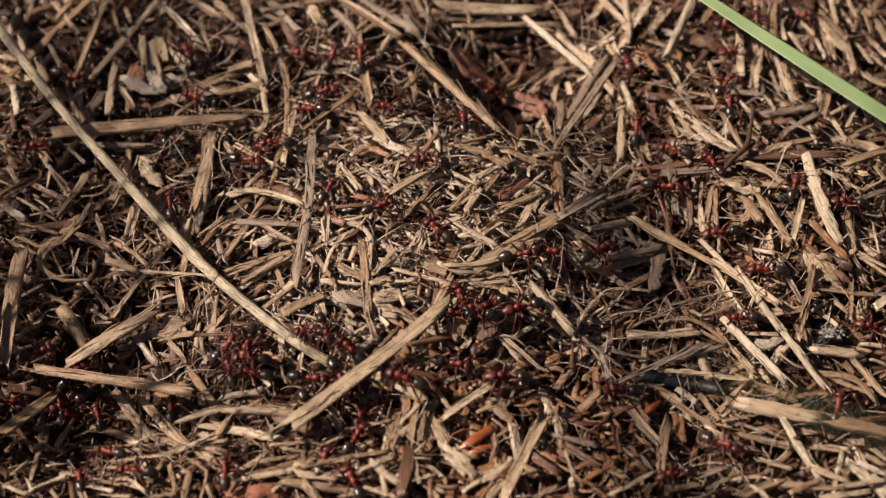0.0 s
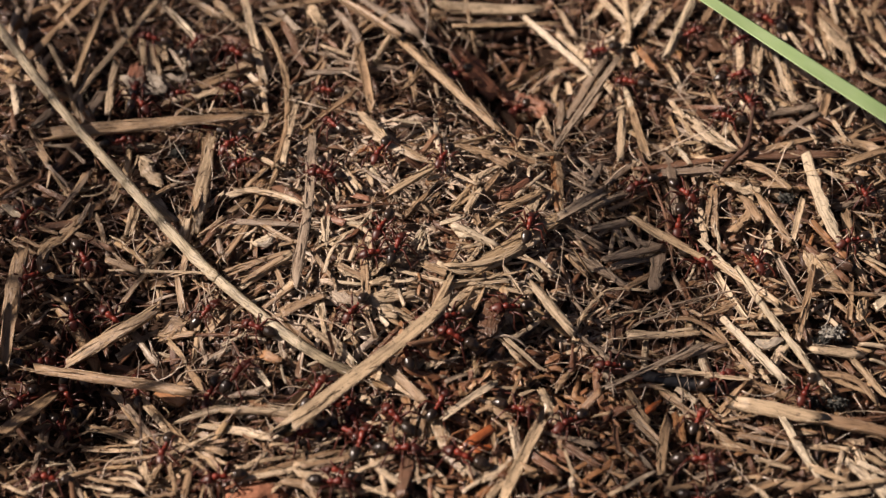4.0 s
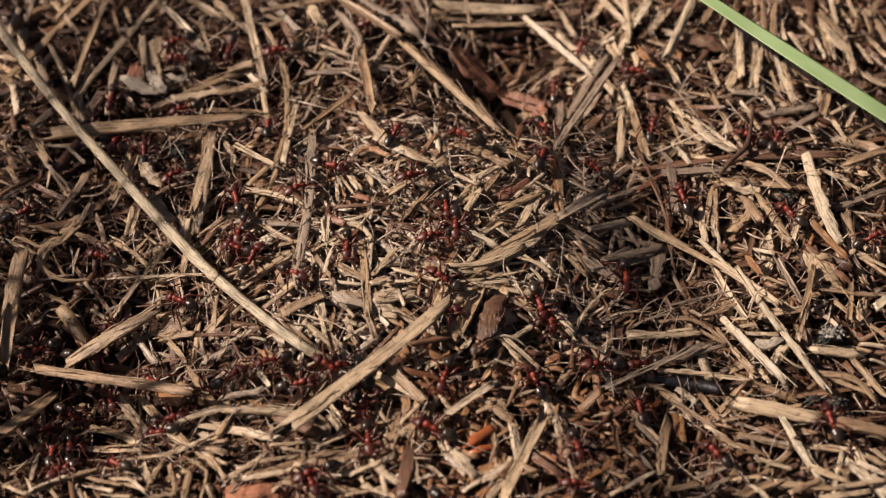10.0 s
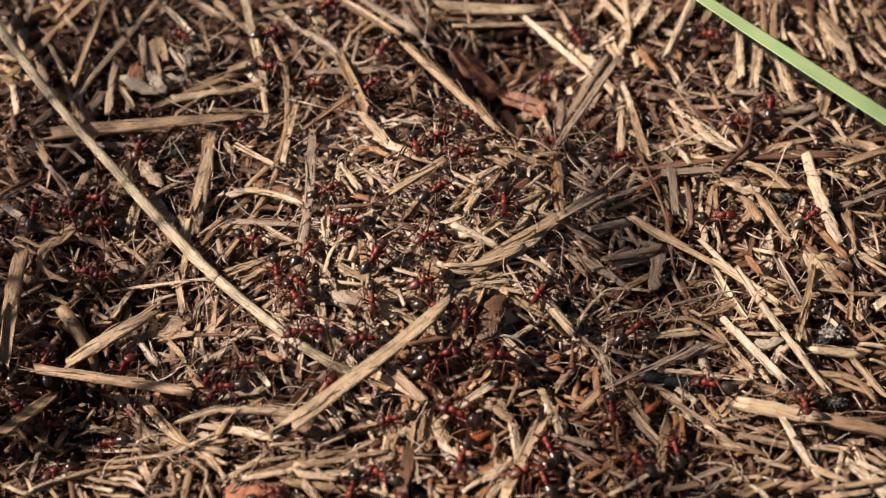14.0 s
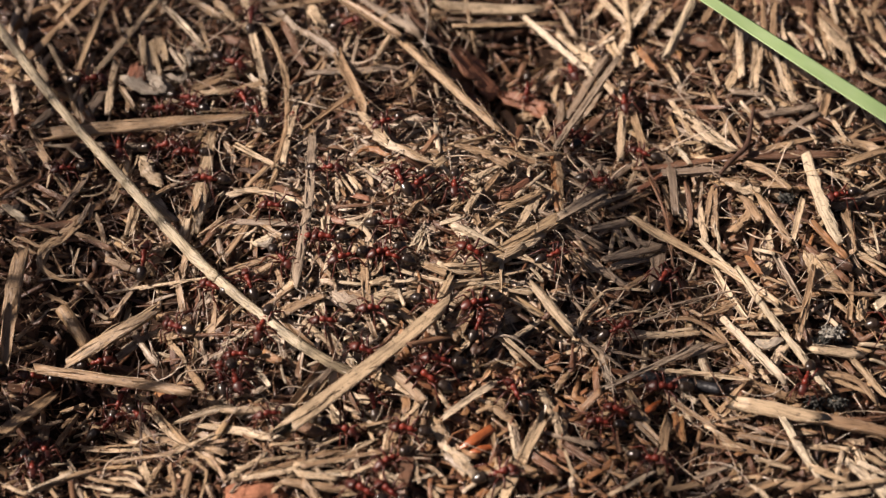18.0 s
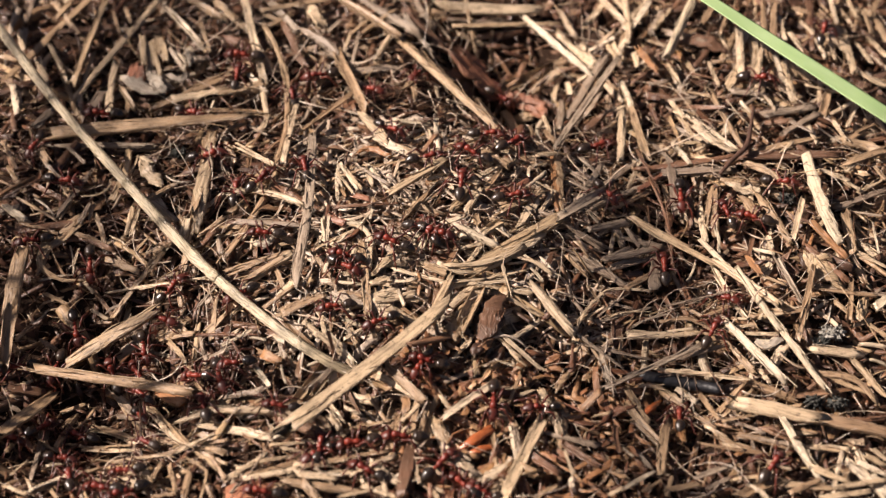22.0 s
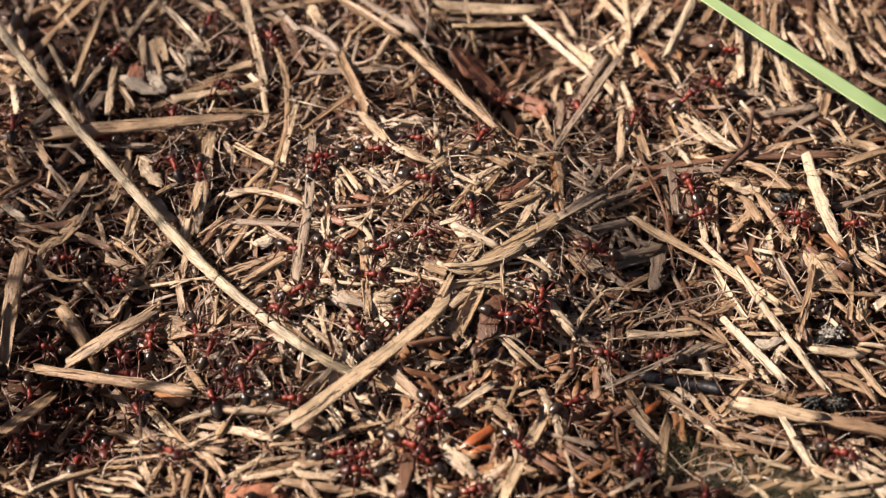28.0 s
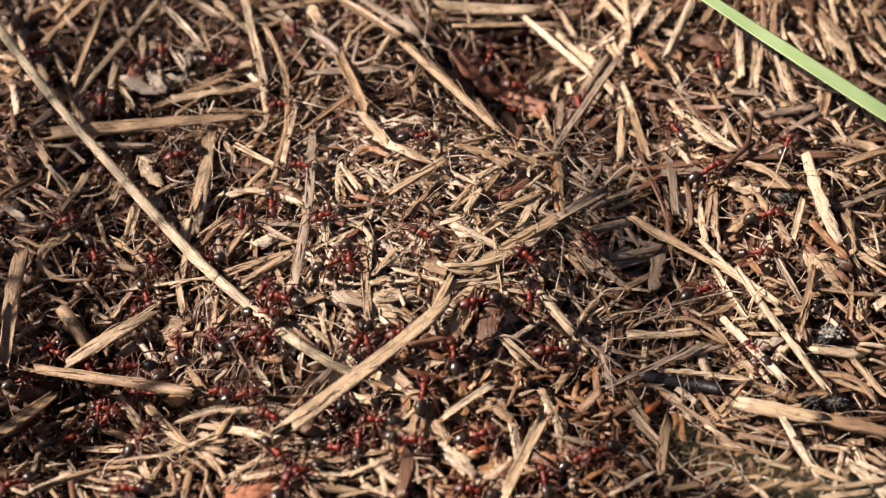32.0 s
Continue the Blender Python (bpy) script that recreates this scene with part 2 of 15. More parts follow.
def scatter(name, label, n, area, lengths, widths, flat, lifts, tilt, mat, seed, bend=0.05, seg=3, ring=4, clear=(), torn=0.28):
    """One sheet of loose pieces strewn over the mound, lying along its slope."""
    rng = np.random.default_rng(seed)
    if len(area) == 4:
        x, y = rng.uniform(area[0], area[1], n), rng.uniform(area[2], area[3], n)
    else:
        far, around = area[2] * np.abs(rng.normal(0, 0.42, n)), rng.uniform(0, 2 * np.pi, n)
        x, y = area[0] + far * np.cos(around), area[1] + far * np.sin(around)
    for cx, cy, wide in clear:
        keep = (x - cx) ** 2 + (y - cy) ** 2 > (wide * rng.uniform(0.35, 1.25, len(x))) ** 2
        x, y = x[keep], y[keep]
    n = len(x)
    nz = normal(x, y)
    turn = rng.uniform(0, 2 * np.pi, n)
    along = np.stack([np.cos(turn), np.sin(turn), np.zeros(n)], -1)
    along -= nz * np.sum(along * nz, 1, keepdims=True)
    along /= np.linalg.norm(along, axis=1, keepdims=True)
    along += nz * rng.normal(0, tilt, (n, 1))
    along /= np.linalg.norm(along, axis=1, keepdims=True)
    up = nz + rng.normal(0, 0.35, (n, 3))
    length = np.clip(np.exp(rng.normal(np.log(lengths[0]), lengths[1], n)), 0.0012, 0.03)
    width = np.clip(np.exp(rng.normal(np.log(widths[0]), widths[1], n)), 0.00006, 0.0022)
    width = np.minimum(width, length * 0.4)
    thick = np.maximum(width * rng.uniform(flat[0], flat[1], n), 0.00006)
    lift = rng.uniform(lifts[0], lifts[1], n)
    mid = np.stack([x, y, height(x, y)], -1) + nz * lift[:, None]
    bends = rng.normal(0, bend, (n, 2))
    v, q, c, uv = strips(mid, along, up, length, width, thick, bends, seg, ring, rng, torn, 0.12, 0.3)
    me = mesh_from(name, v, q, [mat], uv, c)
    ob = tagged(new(name, me), label, "litter", kind="stuff")
    return ob, v


VIEW = (-0.090, 0.090, -0.066, 0.088)
WIDE = (0.0, 0.40, 1.0)
# worked-open places showing the mound's dark inside, and spots thinned to mimic shade
OPEN = ((-0.054, -0.014, 0.017), (-0.044, -0.022, 0.016), (-0.060, 0.002, 0.009), (-0.052, -0.030, 0.007), (0.012, 0.040, 0.014),
        (0.021, -0.026, 0.006), (0.014, -0.018, 0.003), (0.023, 0.020, 0.006), (-0.004, 0.032, 0.007), (-0.017, 0.032, 0.006),
        (-0.050, 0.030, 0.010), (-0.040, 0.020, 0.008), (0.051, 0.007, 0.004), (0.044, 0.030, 0.006), (-0.014, -0.016, 0.005), (-0.060, 0.046, 0.012), (0.030, -0.036, 0.010), (0.020, -0.040, 0.006),
        (-0.064, 0.022, 0.010), (-0.034, 0.040, 0.009), (-0.048, -0.040, 0.008), (0.040, -0.034, 0.006))
HOLE = ((0.012, 0.040, 0.006), (-0.054, -0.016, 0.004))
TOPS = []
for spec in (
    ("deep_litter", "dark red-brown rotting needles and chips deep in the mound", 7500, VIEW, (0.0070, 0.4), (0.00070, 0.5), (0.2, 0.6), (-0.0012, 0.0007), 0.22, m_deep, 11, 0.06, 3, 4, HOLE),
    ("chip_litter", "tan and brown straw chips heaped on the mound", 2600, VIEW, (0.0060, 0.45), (0.00066, 0.5), (0.12, 0.4), (-0.0006, 0.0007), 0.20, m_litter, 12, 0.08, 4, 6, OPEN, 0.4),
    ("needle_litter", "thin dry needles and stalk splinters on the mound", 1600, VIEW, (0.0085, 0.45), (0.00032, 0.45), (0.4, 0.9), (0.0, 0.0012), 0.14, m_litter, 13, 0.09, 5, 4, OPEN),
    ("flake_litter", "broad torn flakes of straw and leaf on the mound", 900, VIEW, (0.0050, 0.38), (0.00130, 0.28), (0.06, 0.15), (-0.0002, 0.0008), 0.24, m_litter, 17, 0.06, 4, 10, OPEN, 0.45),
    ("pale_chip_litter", "pale sunlit straw chips on the crown of the mound", 1200, (-0.024, 0.022, -0.020, 0.022), (0.0042, 0.45), (0.00044, 0.5), (0.12, 0.4), (0.0, 0.0015), 0.20, m_bright, 18, 0.08, 4, 6, OPEN, 0.4),
    # wider clear circles at the back left keep it dim, in place of shade
    ("straw_litter", "dry pale straw pieces strewn over the mound", 300, VIEW, (0.0100, 0.35), (0.00085, 0.35), (0.2, 0.5), (0.0, 0.0011), 0.15, m_litter, 19, 0.06, 5, 10, OPEN + ((-0.045, 0.036, 0.032), (-0.016, 0.036, 0.014)), 0.4),
    ("straw_litter", "dry pale straw pieces on the shoulder of the mound", 200, (0.034, 0.082, -0.05, 0.06), (0.0095, 0.4), (0.00085, 0.35), (0.2, 0.5), (0.0, 0.0011), 0.15, m_litter, 20, 0.06, 5, 10, OPEN[-2:], 0.4),
    ("straw_litter", "dry pale straw pieces at the foot of the crown", 75, (-0.002, 0.014, -0.036, -0.004), (0.0085, 0.4), (0.00085, 0.35), (0.2, 0.5), (0.0, 0.0011), 0.15, m_litter, 21, 0.06, 5, 10, (), 0.4),
    ("straw_litter", "dry pale straw pieces on the lower side of the mound", 60, (-0.034, 0.0, -0.046, -0.019), (0.0090, 0.4), (0.00085, 0.35), (0.2, 0.5), (0.0, 0.0011), 0.15, m_litter, 23, 0.06, 5, 10, (), 0.4),
    ("fibre_litter", "fine curled plant fibres between the straws", 4000, VIEW, (0.0055, 0.45), (0.00012, 0.35), (0.7, 1.0), (0.0006, 0.0024), 0.22, m_litter, 14, 0.15, 6, 3, ()),
    ("fibre_litter", "fine pale curled plant fibres between the straws", 800, (-0.045, 0.07, -0.050, 0.05), (0.0060, 0.5), (0.00012, 0.35), (0.7, 1.0), (0.0012, 0.0034), 0.22, m_bright, 22, 0.2, 7, 4, ()),
    ("crumb_litter", "small crumbs of bark, bud scale and soil", 6500, VIEW, (0.0018, 0.35), (0.0008, 0.35), (0.2, 0.7), (0.0, 0.0016), 0.35, m_deep, 15, 0.03, 2, 5, ()),
    ("bud_litter", "orange-brown bud scales and bark crumbs at the foot of the crown", 420, (-0.006, 0.028, -0.046, -0.018), (0.0030, 0.4), (0.0009, 0.4), (0.15, 0.4), (0.0006, 0.0026), 0.35, m_budlitter, 24, 0.1, 3, 7, (), 0.5),
    ("bark_litter", "red-brown bark crumbs in a hollow", 45, (-0.001, 0.016, 0.028, 0.048), (0.0035, 0.4), (0.0012, 0.4), (0.15, 0.4), (-0.0010, 0.0008), 0.35, m_budlitter, 25, 0.1, 3, 7, (), 0.5),
    ("far_litter", "straw litter over the rest of the mound", 30000, WIDE, (0.012, 0.35), (0.0012, 0.35), (0.3, 0.7), (0.0002, 0.0025), 0.12, m_litter, 16, 0.05, 2, 4, ((0.0, 0.012, 0.098),)),
):
    TOPS.append(scatter(*spec)[1])

# the litter's upper side on a millimetre grid, on which the ants walk
GX, GY, CELL = -0.1, -0.08, 0.001
tops = np.zeros((190, 200))
pts = np.concatenate(TOPS[:9] + TOPS[11:12])
over = pts[:, 2] - height(pts[:, 0], pts[:, 1])
ci, cj = ((pts[:, 1] - GY) / CELL).astype(int), ((pts[:, 0] - GX) / CELL).astype(int)
inside = (ci >= 0) & (ci < 190) & (cj >= 0) & (cj < 200)
np.maximum.at(tops, (ci[inside], cj[inside]), over[inside])
for _ in range(3):
    tops = (tops + np.roll(tops, 1, 0) + np.roll(tops, -1, 0) + np.roll(tops, 1, 1) + np.roll(tops, -1, 1)) / 5


def litter_top(x, y):
    """Height of the litter over the soil at a place, in metres."""
    i, j = min(max((y - GY) / CELL - 0.5, 0), 188.0), min(max((x - GX) / CELL - 0.5, 0), 198.0)
    a, b = int(i), int(j)
    u, v = i - a, j - b
    return float((tops[a, b] * (1 - v) + tops[a, b + 1] * v) * (1 - u) + (tops[a + 1, b] * (1 - v) + tops[a + 1, b + 1] * v) * u)


# ---- single straws, stalks and flakes ----
STRAW_RNG = np.random.default_rng(77)


def strip_mesh(name, a, b, width, thick, mat, bend=(0.0, 0.0), seg=8, ring=10, ragged=0.5, groove=0.12, round_=0.45, fringe=True):
    """One strip between two places, its mesh centred on its own middle."""
    a, b = Vector(a), Vector(b)
    mid, along = (a + b) / 2, (b - a)
    nz = normal(np.array([mid.x]), np.array([mid.y]))
    v, q, c, uv = strips(np.zeros((1, 3)), np.array([along.normalized()]), nz, np.array([along.length]), np.array([width]), np.array([thick]),
                         np.array([bend]), seg, ring, STRAW_RNG, ragged, groove, round_, float(STRAW_RNG.uniform(0.0, 0.32)), 1.0, 0.25, 0.35, 0.025)
    if not fringe:
        return mesh_from(name, v, q, [mat], uv, c), mid, None
    # split fibres that lift off it
    k = 3 + int(along.length / 0.004)
    way, nv = np.array(along.normalized()), nz[0]
    side = np.cross(nv, way)
    f = STRAW_RNG.uniform(-0.45, 0.45, k)
    arc = (4 * f * f - 1) * along.length
    off = STRAW_RNG.uniform(-0.55, 0.55, k) * width
    mids = way * (f * along.length)[:, None] + side * (off + arc * bend[0])[:, None] + nv * (STRAW_RNG.uniform(0.0, 0.6, k) * thick + arc * bend[1])[:, None]
    ways = way + STRAW_RNG.normal(0, 0.07, (k, 3))
    ways /= np.linalg.norm(ways, axis=1, keepdims=True)
    fv, fq, _, fuv = strips(mids, ways, np.repeat(nz, k, 0), along.length * STRAW_RNG.uniform(0.15, 0.5, k), STRAW_RNG.uniform(0.00010, 0.00024, k), STRAW_RNG.uniform(0.00008, 0.00014, k),
                            STRAW_RNG.normal(0, 0.04, (k, 2)), 4, 4, STRAW_RNG, 0.3, 0.1, 0.4)
    return mesh_from(name, v, q, [mat], uv, c), mid, mesh_from("fibre_fringe", fv, fq, [mat], fuv)


def spot(x, y, lift):
    """A place in millimetres of plan, lift millimetres above the soil."""
    x, y = x * 0.001, y * 0.001
    return Vector((x, y, float(height(np.array(x), np.array(y))) + lift * 0.001))


LOOKS = {
    "pale": (m_pale, "pale straw splinter lying on the ant mound", 0.32, 0.42, 0.22),
    "tan": (m_tan, "tan dry straw piece among the mound litter", 0.32, 0.45, 0.25),
    "grey": (m_grey, "grey-brown weathered stalk piece on the mound", 0.34, 0.45, 0.3),
    "brown": (m_brown, "dark brown bark sliver in the mound litter", 0.35, 0.35, 0.3),
    "white": (m_white, "bleached white straw piece on the mound", 0.5, 0.2, 0.14),
    "rust": (m_rust, "rust-brown peeling bark flake beside a hollow", 0.3, 0.5, 0.35),
    "ash": (m_ash, "pale grey papery leaf scrap in the mound litter", 0.12, 0.5, 0.2),
    "orange": (m_orange, "orange-brown bark chip in the mound litter", 0.35, 0.35, 0.25),
}
NAMES = {"pale": "straw", "tan": "hay_piece", "grey": "stalk_piece", "brown": "bark_sliver", "white": "bleached_straw", "ash": "leaf_scrap", "orange": "bark_chip", "rust": "bark_flake"}


def straw(look_, x0, y0, h0, x1, y1, h1, width, bend=0.0, arch=0.0, thick=0.0):
    """A loose straw from one place to another; millimetres. bend: sideways, arch: upwards, as shares of its length."""
    mat, label, flat, ragged, groove = LOOKS[look_]
    a, b = spot(x0, y0, h0), spot(x1, y1, h1)
    w = width * 0.001
    long_ = (b - a).length
    ob_mesh, mid, fibre_mesh = strip_mesh(NAMES[look_], a, b, w, thick * 0.001 or w * flat, mat, (bend, -arch), 10 if long_ > 0.02 else 7, 14, ragged, groove)
    ob = new(NAMES[look_], ob_mesh)
    ob.location = mid
    fibres = tagged(new("fibre_fringe", fibre_mesh), kind="stuff")
    fibres.parent = ob
    ob["way"] = (b - a).normalized()
    if long_ > 0.02:
        label = "long " + label
    return tagged(ob, label, "straw" if look_ in ("pale", "tan", "white", "grey") else "bark", "straws on the mound")



def chip(look_, x0, y0, h0, x1, y1, h1, width):
    """A small loose chip or splinter; millimetres."""
    mat, label, flat, ragged, groove = LOOKS[look_]
    w = width * 0.001
    name = "splinter" if width < 0.6 else "straw_chip"
    ob_mesh, mid, _ = strip_mesh(name, spot(x0, y0, h0), spot(x1, y1, h1), w, w * flat, mat, (float(STRAW_RNG.normal(0, 0.03)), 0.0), 5, 8, ragged, groove, fringe=False)
    ob = new(name, ob_mesh)
    ob.location = mid
    return tagged(ob, "small thin " + label if width < 0.6 else "short " + label, "splinter" if width < 0.6 else "chip", "chips on the mound")


# the larger pieces, from the back of the mound to the front
chip("grey", -72.3, 54.8, 2.1, -70.4, 51.4, 2.2, 0.94)
straw("brown", 36.9, 49.4, 2.7, 42.6, 50.4, 3.0, 2.05, -0.002)
straw("tan", 65.9, 54.9, 2.3, 66.2, 49.7, 2.7, 0.83, 0.030)
straw("pale", -0.4, 51.4, 2.8, 15.8, 52.7, 3.1, 2.07, 0.023)
straw("tan", -42.5, 51.7, 3.0, -35.6, 46.5, 2.9, 1.25, 0.004)
straw("tan", -61.6, 53.2, 2.9, -63.8, 48.4, 2.9, 1.05, -0.004)
straw("pale", 28.3, 52.8, 2.7, 31.9, 46.4, 2.8, 0.94, 0.003)
chip("grey", -4.6, 52.6, 2.1, -2.0, 47.9, 2.5, 1.05)
straw("pale", 23.7, 48.4, 2.8, 27.5, 52.8, 2.6, 1.17, 0.006)
straw("pale", 34.4, 51.1, 3.2, 31.4, 46.1, 2.8, 1.16, 0.006)
chip("tan", 58.4, 50.6, 2.8, 61.4, 49.2, 2.5, 1.05)
chip("tan", -1.5, 50.0, 3.0, 0.7, 50.3, 2.4, 1.47)
straw("pale", 3.9, 53.4, 2.7, 4.9, 48.9, 2.9, 0.70, 0.026)
straw("tan", 44.7, 50.7, 3.0, 41.9, 45.2, 3.2, 1.25, -0.006)
straw("grey", -13.5, 51.2, 2.8, -4.1, 44.1, 2.8, 1.67, 0.012)
straw("grey", -28.4, 50.3, 2.7, -23.4, 43.5, 2.8, 1.16, 0.001)
chip("grey", -3.6, 50.2, 2.2, -1.1, 47.4, 2.2, 0.94)
straw("tan", -17.1, 49.2, 4.1, -6.7, 40.5, 4.2, 1.55, 0.000)
chip("tan", -29.2, 48.2, 2.4, -26.1, 46.3, 2.5, 0.93)
straw("pale", -36.3, 49.8, 2.5, -31.7, 44.5, 2.7, 1.16, 0.000)
straw("tan", -13.2, 43.5, 3.0, -7.8, 48.7, 3.0, 1.04, -0.006)
straw("tan", 70.1, 51.8, 2.4, 72.9, 46.7, 2.7, 1.25, -0.022)
chip("pale", -21.3, 48.9, 2.4, -20.1, 43.9, 2.1, 0.81)
chip("grey", 36.2, 49.7, 2.6, 33.8, 45.1, 2.4, 1.05)
straw("grey", 0.6, 49.2, 2.9, 13.3, 51.2, 2.6, 0.94, 0.002)
straw("tan", -31.7, 43.9, 3.0, -24.9, 47.6, 2.7, 0.93, 0.042)
straw("tan", 19.4, 52.5, 2.5, 22.0, 47.3, 2.9, 1.05, 0.027)
straw("brown", 60.8, 53.3, 3.1, 59.9, 41.1, 2.8, 1.05, -0.007)
chip("grey", -18.7, 43.0, 2.9, -16.8, 45.7, 2.8, 0.80)
straw("white", 41.2, 50.4, 4.0, 35.7, 36.4, 4.4, 1.43, 0.000)
straw("tan", 53.1, 52.2, 3.2, 52.0, 38.7, 3.3, 0.93, 0.006)
straw("tan", 54.9, 51.8, 3.2, 52.8, 39.1, 3.1, 1.15, -0.017)
straw("pale", -46.2, 50.8, 3.0, -39.0, 41.1, 3.1, 1.16, -0.019)
straw("tan", 62.3, 48.8, 3.0, 66.3, 43.9, 3.0, 1.46, -0.014)
straw("brown", -62.4, 45.8, 3.0, -54.2, 46.9, 2.6, 1.24, -0.006)
straw("brown", -6.0, 49.0, 2.9, 0.6, 44.3, 3.1, 1.67, 0.003)
chip("tan", 71.5, 48.9, 2.6, 72.5, 43.4, 2.5, 1.16)
straw("tan", 62.1, 49.2, 2.8, 62.4, 40.3, 2.4, 0.93, -0.000)
straw("tan", 31.6, 50.3, 2.6, 28.4, 39.5, 2.7, 1.44, 0.005)
straw("grey", 36.6, 44.9, 2.4, 42.7, 41.8, 2.7, 1.65, -0.002)
chip("brown", 68.7, 46.4, 2.8, 70.5, 44.3, 2.7, 0.70)
straw("grey", -68.8, 47.3, 2.5, -68.4, 42.0, 2.6, 1.15, 0.003)
chip("tan", 57.8, 42.6, 2.4, 60.7, 44.5, 2.7, 0.58)
straw("tan", -55.8, 52.7, 3.0, -59.0, 34.4, 2.9, 1.15, 0.006)
straw("pale", -32.7, 50.1, 3.8, -28.4, 32.9, 3.6, 1.43, 0.000)
straw("grey", 47.0, 39.3, 3.2, 50.1, 45.2, 3.2, 1.43, 0.003)
straw("tan", -59.2, 52.7, 2.7, -70.6, 35.4, 2.6, 1.15, 0.001)
straw("tan", 23.7, 43.7, 2.8, 28.0, 44.8, 3.3, 0.81, -0.005)
chip("pale", -14.9, 44.1, 2.5, -16.3, 40.0, 2.5, 0.69)
chip("pale", 30.7, 44.9, 2.4, 28.4, 41.1, 2.8, 1.15)
bent_top = straw("grey", -22.8, 43.3, 3.7, -16.5, 37.0, 3.6, 1.82, -0.080)
straw("brown", -26.3, 46.5, 2.8, -22.2, 37.3, 3.2, 1.23, 0.006)
chip("tan", 33.5, 43.3, 2.4, 36.4, 41.2, 2.3, 0.80)
straw("grey", -13.3, 47.2, 2.8, -14.8, 35.1, 2.8, 0.58, -0.005)
straw("tan", 47.8, 44.7, 2.3, 45.1, 39.5, 2.2, 1.15, -0.014)
straw("pale", -8.2, 43.0, 3.1, -10.8, 37.0, 3.1, 1.14, 0.003)
straw("white", 13.5, 50.8, 4.4, 24.1, 37.6, 4.2, 1.15, 0.000)
chip("pale", 45.6, 42.6, 2.7, 46.3, 39.5, 2.3, 0.91)
straw("tan", -46.6, 44.5, 2.7, -45.0, 39.7, 3.1, 1.65, 0.022)
straw("pale", -47.0, 53.4, 2.5, -58.8, 31.9, 2.5, 1.23, 0.000)
chip("pale", 26.8, 44.1, 2.5, 28.0, 40.5, 2.5, 0.93)
chip("pale", -19.6, 41.0, 2.6, -14.7, 38.8, 2.5, 0.80)
straw("pale", 66.0, 46.5, 2.5, 65.7, 35.1, 3.0, 1.15, 0.011)
chip("pale", 27.7, 42.7, 2.8, 29.4, 39.2, 2.5, 0.91)
straw("pale", 20.6, 46.1, 3.8, 24.5, 39.9, 4.0, 1.85, 0.000)
chip("white", -41.0, 42.2, 2.3, -40.0, 39.2, 2.9, 0.91)
straw("grey", -49.3, 44.2, 2.5, -46.9, 38.6, 2.3, 1.65, -0.003)
chip("white", -43.5, 41.8, 2.7, -41.5, 39.7, 2.6, 0.69)
straw("brown", 68.6, 42.2, 2.8, 70.7, 38.2, 2.8, 1.43, 0.001)
chip("brown", 40.3, 36.9, 2.7, 42.9, 41.2, 2.0, 1.22)
chip("grey", 48.4, 42.3, 2.1, 46.9, 37.4, 1.9, 1.02)
chip("grey", -41.5, 39.8, 2.6, -38.6, 40.1, 2.7, 1.43)
straw("tan", -71.7, 40.2, 3.4, -68.2, 38.4, 3.3, 1.23, 0.018)
chip("orange", 38.1, 40.6, 1.8, 38.8, 37.7, 1.9, 0.91)
straw("rust", 2.2, 45.6, 2.7, 7.3, 45.0, 2.8, 1.05, -0.010)
straw("pale", -29.6, 40.4, 2.2, -27.4, 37.1, 2.5, 1.43, -0.011)
straw("orange", 31.6, 39.9, 3.4, 34.3, 34.1, 3.3, 1.22, 0.029)
straw("rust", 0.6, 45.6, 2.3, 6.1, 43.6, 2.7, 1.36, -0.003)
straw("tan", -29.4, 45.2, 3.5, -24.6, 29.2, 3.5, 0.91, -0.060)
chip("pale", -47.3, 42.9, 3.0, -45.3, 36.2, 2.9, 0.80)
chip("pale", 31.4, 37.0, 3.1, 32.9, 37.4, 2.7, 0.91)
chip("pale", -10.8, 37.4, 2.3, -8.4, 37.3, 1.9, 0.68)
straw("tan", -34.1, 36.4, 2.9, -30.1, 36.7, 3.3, 1.62, 0.002)
chip("pale", 50.4, 40.1, 2.6, 50.6, 33.9, 2.3, 0.68)
straw("pale", 50.0, 44.6, 2.7, 50.6, 29.4, 2.3, 1.14, -0.002)
chip("tan", -56.8, 41.0, 2.6, -57.4, 35.2, 2.9, 0.69)
straw("grey", -21.2, 36.3, 3.1, -7.0, 35.8, 3.1, 1.42, 0.005)
straw("pale", -65.2, 39.4, 3.1, -63.1, 34.3, 2.6, 1.12, -0.007)
straw("tan", 56.1, 38.6, 3.0, 58.9, 32.6, 3.3, 1.42, 0.025)
straw("rust", 1.5, 44.3, 2.8, 8.2, 43.1, 2.5, 1.16, -0.005)
straw("pale", 53.4, 39.4, 3.1, 53.8, 31.1, 3.0, 0.90, -0.025)
chip("rust", -50.4, 36.7, 2.3, -49.8, 39.4, 2.2, 1.14)
straw("rust", 3.2, 45.1, 3.0, 9.3, 42.3, 3.2, 1.14, -0.005)
straw("tan", -19.0, 37.9, 3.0, -20.2, 34.3, 3.2, 0.68, 0.000)
chip("pale", 35.8, 36.1, 2.8, 37.4, 31.8, 3.2, 0.90)
chip("pale", 22.0, 40.0, 2.8, 24.1, 40.1, 2.7, 0.69)
straw("pale", 45.1, 31.3, 2.7, 47.8, 36.8, 2.8, 1.62, -0.019)
straw("grey", -47.4, 38.7, 2.2, -43.8, 35.1, 2.5, 2.27, -0.007)
chip("white", -39.9, 37.1, 2.8, -43.0, 35.5, 2.7, 0.91)
